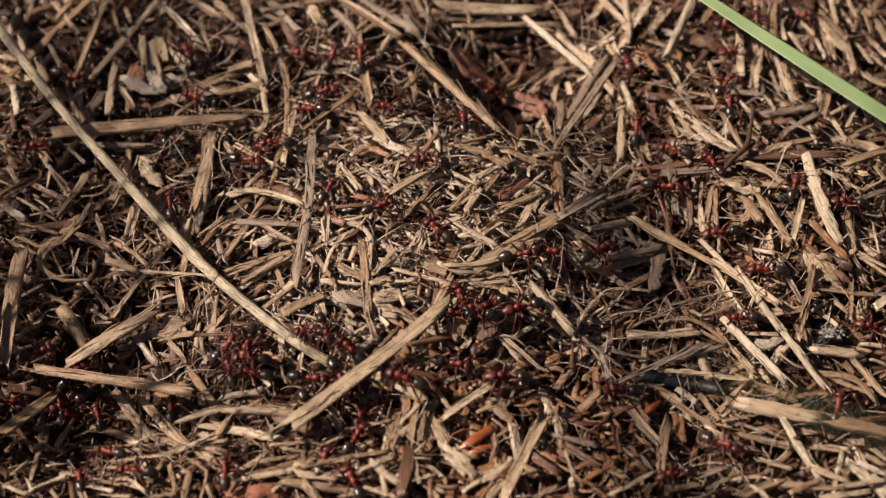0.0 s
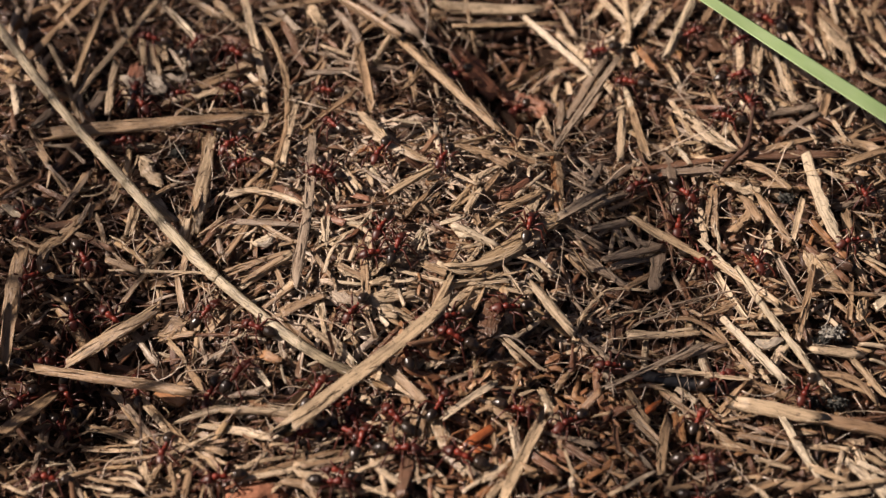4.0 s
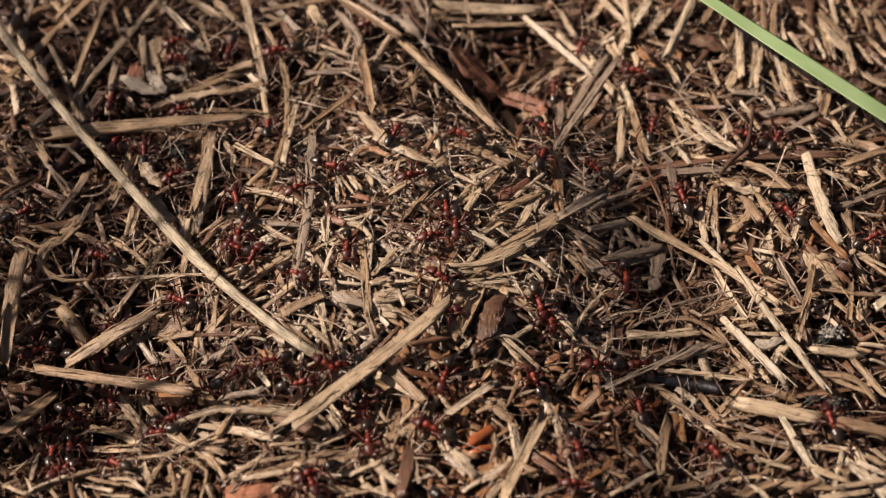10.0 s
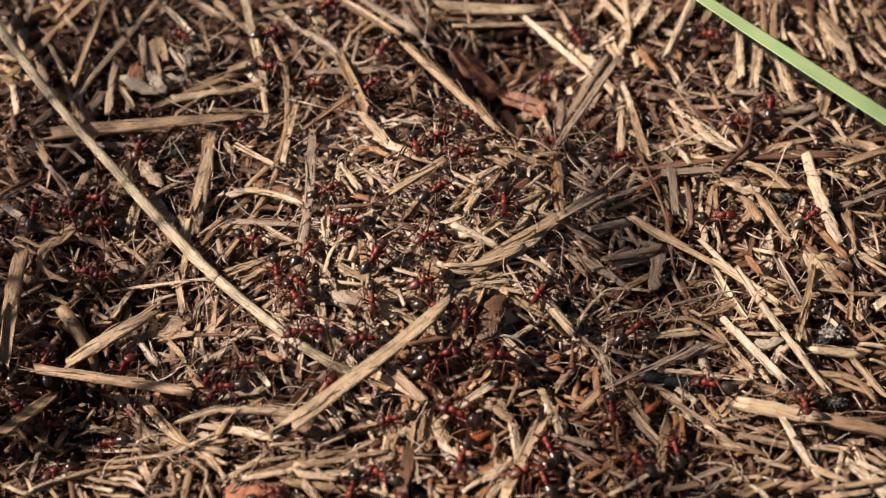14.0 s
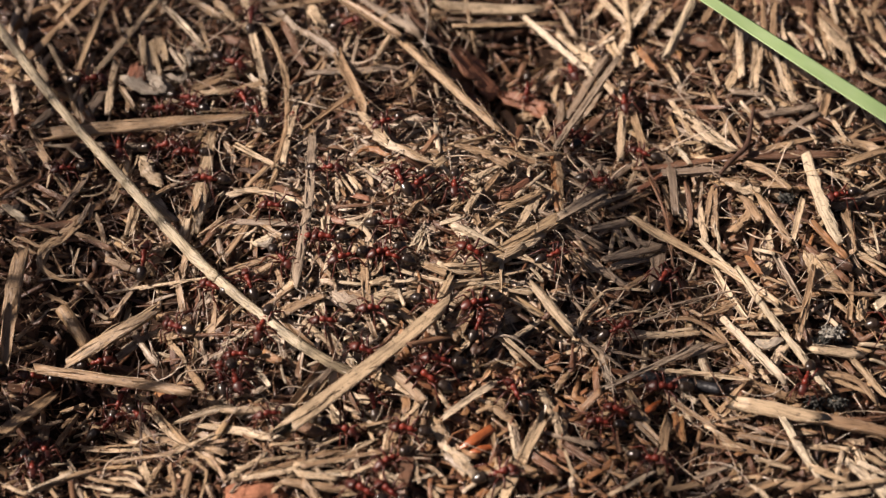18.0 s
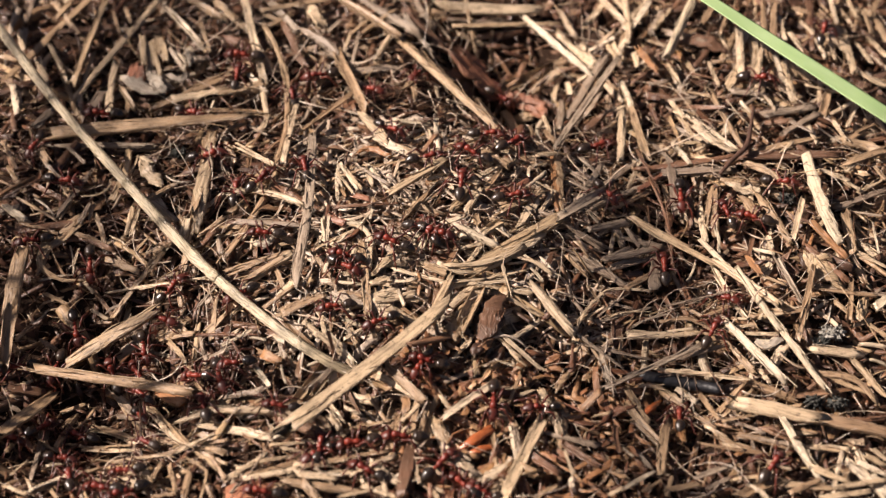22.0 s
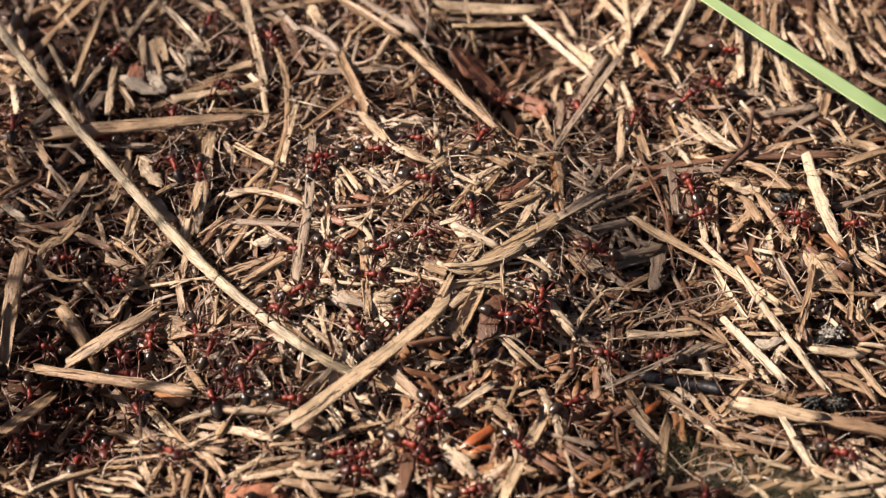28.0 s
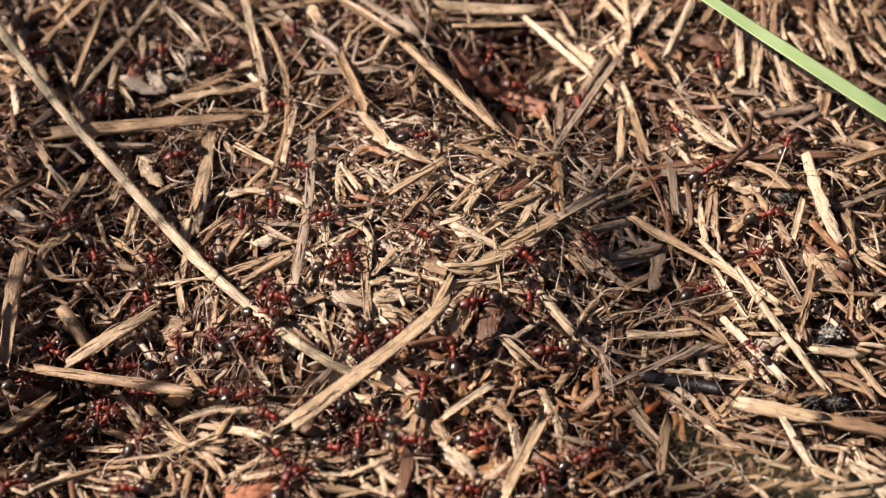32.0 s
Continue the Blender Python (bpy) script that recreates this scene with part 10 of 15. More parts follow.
    go(12, [(0, -9.4, 1.6, 31), (10, -8.6, 3.1, 17), (20, -8.6, 2.5, 32), (25, -13.2, 9.5, 106), (30, -14.3, 17.8, 83), (45, -18.0, 21.4, 149), (60, -22.3, 24.2, 202), (62.5, -21.9, 19.9, 246), (65, -21.5, 15.6, 290), (70, -16.3, 8.7, 218), (75, -20.4, 11.2, 144), (80, -25.0, 12.6, 74), (85, -20.5, 13.7, 3), (87.5, -18.2, 14.0, 77), (90, -15.9, 14.3, 151), (95, -21.1, 18.0, 148), (100, -26.5, 21.3, 91), (105, -24.5, 22.3, 25), (110, -22.4, 22.7, 93), (115, -15.8, 25.0, 32), (120, -11.0, 30.1, 101), (125, -12.2, 39.0, 87), (128, -12.8, 43.5, 131), (130, -13.4, 48.0, 174), (132, -12.2, 46.4, 238), (135, -11.1, 44.9, 302), (140, -9.5, 41.4, 244), (155, -9.4, 37.8, 257), (170, -10.5, 34.3, 262), (172, -11.7, 37.3, 189), (175, -12.9, 40.3, 116), (178, -14.3, 43.3, 71), (180, -15.6, 46.3, 25), (182, -16.9, 45.2, -25), (183, -18.2, 44.0, -76), (185, -19.4, 42.9, -126), (190, -23.9, 40.5, -72), (195, -18.2, 36.9, -16), (197, -16.2, 36.0, -71), (198, -14.1, 35.2, -126), (200, -12.1, 34.3, -181), (210, -12.8, 35.9, -245), (212, -12.4, 35.1, -304), (213, -11.9, 34.3, -362), (215, -11.5, 33.5, -421), (220, -10.6, 30.8, -394), (230, -7.0, 29.7, -408), (232, -3.2, 32.2, -367), (235, 0.7, 34.6, -327), (238, 3.9, 37.9, -275), (240, 7.0, 41.1, -223), (250, 8.0, 41.0, -284), (265, 8.3, 42.2, -220), (280, 8.7, 43.3, -156), (285, 8.3, 43.0, -207), (290, 7.9, 42.7, -258), (295, 8.0, 43.2, -218), (300, 8.0, 43.7, -178), (310, 8.0, 42.5, -224), (315, 7.4, 45.3, -240), (320, 6.2, 47.9, -272)])
    go(13, [(0, -0.7, -2.1, 131), (10, -4.4, -2.4, 186), (12.5, -3.9, -4.0, 236), (15, -3.4, -5.6, 286), (16.7, -2.9, -6.6, 338), (18.3, -2.4, -7.7, 390), (20, -1.9, -8.7, 442), (25, -5.6, -4.7, 498), (30, -8.1, 0.2, 546), (37.5, -8.4, -1.1, 587), (45, -8.7, -2.3, 629), (60, -9.1, -4.9, 627), (61.7, -8.9, -2.3, 678), (63.3, -8.7, 0.3, 729), (65, -8.5, 2.9, 779), (70, -4.5, 9.5, 790), (75, -4.1, 7.6, 841), (80, -3.7, 5.6, 893), (85, -4.6, 5.4, 933), (90, -5.5, 5.1, 974), (100, -4.4, 8.0, 921), (102, -2.4, 7.3, 991), (105, -0.5, 6.7, 1061), (110, 2.6, 4.1, 1071), (120, 0.1, 2.9, 1102), (125, 4.5, 8.1, 1131), (130, 7.3, 14.3, 1116), (132, 6.6, 14.0, 1167), (133, 5.9, 13.7, 1217), (135, 5.2, 13.5, 1267), (140, 3.1, 12.7, 1284), (155, 3.6, 10.1, 1344), (170, 3.0, 7.4, 1282), (180, 1.8, 6.3, 1349), (182, 3.3, 6.7, 1407), (185, 4.8, 7.1, 1464), (190, 7.9, 7.1, 1518), (200, 5.9, 3.9, 1472), (202, 6.0, 1.9, 1422), (205, 6.1, -0.1, 1373), (210, 7.0, -4.2, 1444), (215, 7.9, 0.6, 1503), (220, 9.7, 5.1, 1460), (230, 8.8, 5.5, 1467), (240, 7.2, 6.8, 1439), (250, 7.2, 5.1, 1431), (265, 8.7, -3.1, 1390), (280, 13.3, -10.2, 1348), (290, 12.8, -10.6, 1348), (295, 10.3, -13.0, 1286), (297, 9.1, -12.9, 1346), (298, 8.0, -12.9, 1405), (300, 6.8, -12.8, 1465), (303, 6.5, -13.2, 1408), (307, 6.1, -13.7, 1351), (310, 5.7, -14.1, 1294), (315, 3.4, -17.8, 1310), (318, 2.2, -19.8, 1244), (320, 1.1, -21.7, 1179)])
    go(14, [(0, 14.7, -4.8, -7), (3.33, 14.7, -4.8, -64), (6.67, 14.7, -4.8, -122), (10, 14.7, -4.8, -179), (15, 12.7, -0.9, -239), (17.5, 11.6, 0.9, -197), (20, 10.4, 2.8, -155), (25, 6.4, 11.0, -230), (30, -0.8, 16.7, -186), (37.5, -0.2, 13.1, -135), (45, 0.3, 9.5, -84), (60, 2.1, 2.6, -83), (70, 2.5, -1.1, -92), (75, 0.7, -1.1, -44), (80, -1.1, -1.1, 3), (81.7, -2.2, -0.4, 54), (83.3, -3.2, 0.4, 104), (85, -4.3, 1.1, 155), (90, -7.8, 2.7, 184), (95, -9.1, -2.0, 234), (100, -13.3, -4.5, 268), (102, -11.1, -2.5, 333), (105, -8.9, -0.5, 398), (110, -3.2, 1.4, 357), (115, -2.7, -1.4, 289), (118, -2.1, -2.7, 233), (120, -1.5, -3.9, 177), (130, -1.3, -1.3, 138), (132, -2.8, -4.9, 188), (135, -4.3, -8.5, 237), (140, -9.8, -13.9, 271), (155, -9.0, -13.0, 312), (170, -8.3, -12.0, 352), (173, -8.6, -13.0, 295), (177, -9.0, -14.0, 239), (180, -9.4, -15.0, 182), (190, -12.0, -16.1, 202), (192, -11.1, -16.1, 255), (193, -10.3, -16.0, 308), (195, -9.5, -16.0, 361), (198, -8.2, -16.2, 316), (200, -7.0, -16.4, 272), (205, -8.6, -17.1, 316), (210, -10.3, -17.8, 359), (212, -12.8, -20.8, 300), (215, -15.3, -23.8, 241), (218, -18.5, -26.1, 203), (220, -21.7, -28.5, 166), (230, -24.2, -25.7, 148), (232, -23.6, -26.1, 95), (233, -22.9, -26.6, 42), (235, -22.2, -27.0, -12), (240, -19.9, -27.2, -10), (250, -19.6, -25.7, -76), (258, -16.2, -23.6, -15), (265, -12.8, -21.5, 47), (280, -6.2, -17.1, 98), (282, -7.6, -18.1, 156), (285, -8.9, -19.2, 215), (290, -11.6, -21.3, 178), (295, -13.0, -16.8, 144), (300, -17.0, -14.2, 176), (302, -15.6, -13.3, 109), (305, -14.2, -12.4, 42), (308, -12.8, -11.6, -11), (310, -11.3, -10.8, -65), (315, -12.0, -15.0, -67), (320, -10.5, -19.0, -78)])
    go(15, [(0, 21.4, -2.3, 44), (5, 25.5, -1.0, 24), (10, 29.6, 0.2, 11), (20, 32.7, 1.9, 29), (30, 36.4, 3.3, 20), (37.5, 37.4, 0.7, -29), (45, 38.5, -1.9, -79), (60, 39.1, -7.4, -154), (65, 31.2, -12.1, -178), (70, 22.1, -13.4, -192), (75, 16.4, -11.7, -187), (77.5, 13.6, -10.5, -260), (80, 10.9, -9.2, -332), (82.5, 8.5, -7.5, -278), (85, 6.1, -5.7, -223), (90, 1.3, -2.2, -197), (95, 1.6, -1.9, -144), (100, 2.0, -1.7, -90), (110, 3.3, -1.5, -90), (112, 5.5, -1.2, -37), (115, 7.6, -0.9, 16), (117, 9.0, -0.5, 72), (118, 10.4, -0.2, 129), (120, 11.8, 0.2, 186), (122, 11.8, 2.9, 142), (125, 11.8, 5.5, 98), (128, 11.2, 8.2, 56), (130, 10.6, 10.8, 15), (132, 9.7, 9.1, -55), (135, 8.8, 7.4, -126), (140, 8.2, 3.6, -88), (148, 5.1, 3.1, -131), (155, 1.9, 2.6, -175), (170, -4.5, 2.6, -225), (175, -5.1, 5.0, -242), (180, -6.2, 7.1, -249), (182, -4.6, 6.7, -308), (185, -2.9, 6.3, -368), (188, -1.3, 5.5, -409), (190, 0.2, 4.8, -450), (195, 2.0, 5.0, -408), (200, 3.8, 5.2, -367), (205, 6.2, 6.1, -385), (210, 8.2, 4.6, -392), (212, 8.3, 7.5, -327), (215, 8.4, 10.5, -262), (220, 9.9, 16.1, -315), (222, 11.7, 15.2, -353), (225, 13.5, 14.2, -391), (230, 17.1, 12.5, -360), (235, 21.2, 15.4, -334), (240, 25.6, 17.7, -334), (242, 23.5, 16.5, -275), (243, 21.3, 15.3, -216), (245, 19.2, 14.1, -157), (250, 12.4, 11.2, -156), (258, 13.7, 7.3, -102), (265, 15.1, 3.3, -49), (272, 18.2, 0.5, -121), (280, 21.4, -2.3, -192), (282, 22.1, -4.7, -132), (285, 22.7, -7.0, -71), (290, 24.6, -11.6, -13), (292, 23.7, -10.0, 59), (295, 22.8, -8.4, 131), (300, 19.8, -6.5, 60), (310, 20.8, -5.9, 9), (312, 19.1, -8.8, -51), (315, 17.4, -11.7, -112), (320, 15.1, -18.0, -173)])
    go(16, [(0, 44.8, 27.4, 83), (2.5, 46.1, 25.2, 9), (5, 47.4, 22.9, -65), (10, 51.2, 19.2, -88), (20, 47.4, 19.9, -38), (21.7, 46.8, 20.4, -94), (23.3, 46.3, 20.9, -150), (25, 45.7, 21.3, -206), (30, 44.1, 22.9, -222), (45, 44.4, 24.6, -186), (60, 44.6, 26.3, -150), (65, 40.1, 28.6, -181), (67.5, 37.7, 29.5, -221), (70, 35.3, 30.4, -262), (71.7, 36.1, 28.5, -313), (73.3, 37.0, 26.7, -365), (75, 37.8, 24.9, -417), (80, 41.2, 19.9, -475), (85, 39.5, 19.6, -437), (90, 37.8, 19.3, -398), (91.7, 37.1, 20.2, -342), (93.3, 36.4, 21.1, -286), (95, 35.7, 22.0, -231), (100, 33.0, 24.2, -286), (110, 33.5, 21.6, -259), (120, 34.8, 19.6, -301), (122, 33.1, 19.7, -248), (125, 31.3, 19.8, -196), (130, 28.6, 22.1, -221), (135, 25.1, 25.5, -227), (140, 22.9, 29.9, -295), (155, 18.2, 35.7, -241), (170, 14.5, 42.2, -201), (175, 8.5, 37.4, -140), (180, 3.2, 31.7, -105), (185, -0.8, 28.0, -124), (190, -3.8, 23.4, -133), (192, -2.7, 27.1, -203), (195, -1.5, 30.8, -273), (200, 0.5, 38.2, -299), (205, 2.4, 42.7, -280), (210, 2.4, 47.6, -348), (212, 0.8, 44.1, -421), (215, -0.8, 40.7, -494), (220, -5.0, 34.5, -474), (222, -7.0, 37.6, -534), (225, -8.9, 40.8, -594), (230, -14.7, 45.2, -616), (235, -15.4, 45.3, -661), (240, -16.0, 45.3, -705), (245, -13.0, 39.3, -776), (250, -8.9, 34.0, -806), (258, -7.2, 33.9, -769), (265, -5.5, 33.7, -731), (280, -2.2, 33.5, -741), (290, -2.6, 34.2, -719), (292, -2.1, 31.8, -760), (295, -1.5, 29.4, -801), (300, -1.2, 24.6, -746), (310, -2.1, 26.1, -740), (311, -4.9, 28.3, -665), (312, -7.6, 30.6, -591), (318, -18.5, 39.8, -590), (320, -23.9, 44.5, -631)])
    go(17, [(0, 10.0, -13.0, -154), (5, 9.6, -18.2, -82), (7.5, 10.8, -20.5, -8), (10, 12.0, -22.8, 67), (15, 12.8, -16.5, 90), (17.5, 11.8, -13.5, 30), (20, 10.9, -10.4, -29), (22.5, 7.5, -12.8, -78), (25, 4.0, -15.2, -126), (30, 2.4, -23.3, -95), (35, 1.9, -21.5, -153), (40, 1.4, -19.6, -210), (45, 0.9, -17.7, -268), (60, 1.3, -11.9, -336), (65, 4.2, -13.2, -399), (67.5, 5.5, -14.1, -465), (70, 6.8, -15.0, -531), (73.3, 6.8, -15.2, -478), (76.7, 6.8, -15.3, -424), (80, 6.8, -15.5, -371), (82.5, 7.1, -14.0, -326), (85, 7.4, -12.6, -281), (87.5, 8.4, -11.4, -323), (90, 9.3, -10.2, -365), (100, 12.9, -11.7, -433), (102, 10.0, -10.8, -491), (105, 7.1, -9.8, -549), (110, 1.3, -7.9, -537), (120, 1.3, -7.3, -504), (122, 2.8, -5.0, -578), (125, 4.3, -2.6, -653), (128, 4.9, 0.1, -606), (130, 5.5, 2.8, -560), (135, 2.1, -4.4, -491), (140, -2.1, -11.1, -514), (148, -1.3, -9.3, -581), (155, -0.6, -7.6, -648), (170, -1.5, -3.9, -691), (175, 1.3, -4.9, -750), (177, 2.2, -5.2, -809), (178, 3.2, -5.5, -868), (180, 4.1, -5.8, -928), (185, 1.1, -5.2, -916), (190, -1.9, -4.5, -916), (200, 0.5, -2.5, -900), (210, -1.0, -3.9, -866), (212, 0.1, -1.2, -918), (213, 1.1, 1.5, -969), (215, 2.2, 4.2, -1021), (218, 3.1, 8.5, -976), (220, 3.9, 12.8, -931), (225, 2.2, 11.6, -871), (230, 0.5, 10.5, -929), (235, 0.4, 9.9, -989), (240, 0.3, 9.4, -1050), (245, 1.1, 12.3, -1023), (250, 3.7, 14.0, -996), (265, 4.3, 14.7, -1006), (280, 5.0, 15.5, -1015), (290, 6.3, 19.1, -1009), (292, 6.6, 15.0, -1078), (295, 6.9, 10.8, -1148), (300, 11.4, 3.8, -1168), (305, 13.7, 0.0, -1144), (310, 15.7, -4.0, -1175), (315, 10.4, -9.0, -1215), (320, 4.6, -13.4, -1242)])
    go(18, [(0, 1.3, -16.1, -177), (10, 2.5, -14.4, -179), (15, -1.2, -19.5, -111), (17.5, -2.3, -22.4, -155), (20, -3.4, -25.4, -200), (22.5, -2.5, -27.1, -137), (25, -1.6, -28.8, -73), (30, -0.3, -32.4, -12), (37.5, -0.5, -30.0, 40), (45, -0.7, -27.5, 92), (52.5, -0.9, -25.1, 51), (60, -1.1, -22.6, 10), (62.5, -1.8, -25.0, -46), (65, -2.5, -27.3, -102), (70, -5.2, -31.3, -77), (72.5, -1.3, -29.4, -26), (75, 2.6, -27.4, 26), (80, 11.3, -26.0, 24), (82.5, 11.2, -27.2, -37), (85, 11.2, -28.4, -97), (90, 11.1, -30.8, -95), (91.7, 11.0, -29.7, -37), (93.3, 10.8, -28.6, 21), (95, 10.6, -27.5, 79), (100, 11.3, -24.2, 117), (105, 7.7, -20.7, 137), (110, 4.6, -16.6, 80), (120, 7.6, -16.0, 20), (122, 5.7, -15.2, 88), (125, 3.7, -14.3, 155), (130, 0.1, -12.2, 188), (132, 0.8, -13.1, 250), (135, 1.6, -13.9, 313), (140, 2.8, -15.9, 273), (155, 2.2, -15.7, 311), (170, 1.7, -15.5, 350), (180, -1.7, -14.1, 339), (185, -3.4, -14.9, 411), (190, -5.1, -15.6, 482), (195, -3.9, -15.5, 556), (200, -2.8, -15.4, 630), (205, -3.5, -15.3, 587), (210, -4.3, -15.3, 543), (215, -6.6, -16.0, 561), (220, -9.0, -16.5, 568), (225, -11.2, -18.4, 577), (230, -13.6, -20.0, 530), (235, -15.9, -18.2, 494), (238, -16.9, -17.2, 420), (240, -18.0, -16.2, 346), (242, -17.3, -14.5, 391), (245, -16.5, -12.8, 435), (247, -15.9, -11.8, 381), (248, -15.2, -10.8, 326), (250, -14.5, -9.8, 272), (258, -11.9, -10.6, 313), (265, -9.2, -11.3, 355), (280, -3.9, -12.6, 376), (285, -4.0, -12.7, 419), (290, -4.0, -12.9, 461), (295, -2.2, -13.0, 506), (300, -0.3, -13.1, 550), (302, -0.5, -10.8, 502), (305, -0.6, -8.4, 453), (310, -2.4, -3.9, 512), (320, -2.8, -3.9, 512)])
    go(19, [(0, -52.8, -10.0, 55), (10, -51.8, -10.8, 6), (12.5, -53.0, -9.4, 75), (15, -54.2, -7.9, 144), (20, -57.6, -6.3, 87), (25, -58.5, -1.9, 115), (30, -61.1, 1.9, 107), (35, -60.8, 1.0, 162), (40, -60.5, 0.0, 218), (45, -60.2, -0.9, 274), (60, -60.7, -3.8, 262), (70, -61.8, -5.1, 204), (71.7, -60.9, -5.0, 261), (73.3, -60.0, -4.9, 319), (75, -59.1, -4.9, 376), (80, -56.5, -5.1, 366), (90, -54.8, -6.8, 377), (91.7, -55.6, -6.9, 319), (93.3, -56.4, -7.0, 262), (95, -57.2, -7.1, 204), (100, -59.4, -8.2, 218), (110, -59.5, -7.5, 188), (120, -59.1, -7.7, 218), (122, -57.7, -6.5, 161), (123, -56.3, -5.2, 103), (125, -54.9, -4.0, 46), (130, -51.7, 0.5, -29), (140, -52.9, 1.6, -0), (155, -52.9, 1.2, -10), (170, -53.0, 0.9, -19), (175, -48.1, 2.1, 8), (180, -43.2, 1.3, 82), (182, -44.3, 1.0, 140), (185, -45.4, 0.8, 198), (188, -46.4, 0.3, 260), (190, -47.4, -0.2, 323), (195, -48.0, -2.7, 259), (200, -48.4, -5.4, 195), (202, -48.3, -6.5, 237), (205, -48.3, -7.6, 280), (208, -48.5, -8.7, 355), (210, -48.7, -9.8, 430), (220, -46.7, -11.0, 461), (225, -47.4, -7.7, 452), (230, -47.5, -4.4, 506), (232, -46.8, -5.2, 558), (233, -46.2, -6.0, 610), (235, -45.5, -6.9, 662), (240, -44.5, -9.9, 703), (243, -44.4, -10.6, 646), (247, -44.4, -11.3, 588), (250, -44.3, -11.9, 531), (258, -43.4, -14.2, 594), (265, -42.5, -16.5, 657), (270, -41.9, -18.1, 714), (275, -41.2, -19.6, 771), (280, -40.6, -21.1, 828), (290, -40.3, -18.3, 822), (295, -42.5, -15.0, 839), (300, -44.0, -11.3, 868), (310, -43.4, -12.2, 881), (320, -42.7, -11.4, 895)])
    go(20, [(0, -59.4, -8.5, 34), (5, -59.8, -2.7, 103), (10, -60.6, 3.0, 169), (11.7, -59.6, 2.8, 225), (13.3, -58.6, 2.6, 280), (15, -57.5, 2.4, 335), (20, -55.0, 0.5, 348), (30, -51.9, 2.7, 275), (45, -53.5, 3.6, 311), (60, -55.0, 4.5, 346), (65, -52.6, 2.7, 302), (70, -50.4, 0.6, 345), (80, -52.6, 1.5, 339), (85, -49.7, -0.9, 314), (87.5, -47.9, -1.5, 248), (90, -46.1, -2.1, 181), (100, -46.5, -5.5, 177), (102, -45.6, -6.6, 236), (105, -44.6, -7.6, 294), (107, -44.4, -8.5, 238), (108, -44.2, -9.5, 183), (110, -44.0, -10.4, 127), (112, -41.8, -11.1, 55), (115, -39.5, -11.8, -17), (120, -34.8, -12.0, -15), (122, -35.9, -11.1, 55), (125, -37.0, -10.2, 125), (127, -37.7, -9.6, 175), (128, -38.3, -9.0, 225), (130, -39.0, -8.3, 275), (135, -36.7, -14.8, 293), (140, -35.4, -21.5, 320), (148, -38.3, -24.3, 279), (155, -41.2, -27.1, 238), (162, -42.2, -31.1, 282), (170, -43.1, -35.0, 326), (172, -46.3, -34.9, 257), (175, -49.6, -34.8, 189), (178, -52.7, -34.4, 236), (180, -55.9, -34.1, 282), (182, -57.0, -30.8, 341), (183, -58.1, -27.6, 399), (185, -59.2, -24.4, 458), (190, -60.1, -14.2, 448), (195, -57.8, -12.5, 395), (200, -55.1, -11.4, 380), (202, -56.3, -11.8, 431), (203, -57.4, -12.2, 482), (205, -58.6, -12.7, 533), (210, -62.2, -11.5, 560), (220, -62.1, -11.6, 563), (222, -61.5, -11.3, 504), (223, -60.9, -10.9, 444), (225, -60.3, -10.6, 385), (230, -58.5, -9.4, 374), (240, -59.2, -10.2, 361), (243, -59.2, -10.6, 306), (247, -59.1, -10.9, 252), (250, -59.1, -11.3, 197), (265, -59.4, -13.7, 262), (280, -60.4, -15.8, 291), (290, -60.4, -13.4, 293), (295, -60.3, -12.7, 331), (300, -60.2, -12.1, 369), (310, -61.0, -11.6, 385), (320, -61.2, -13.5, 399)])
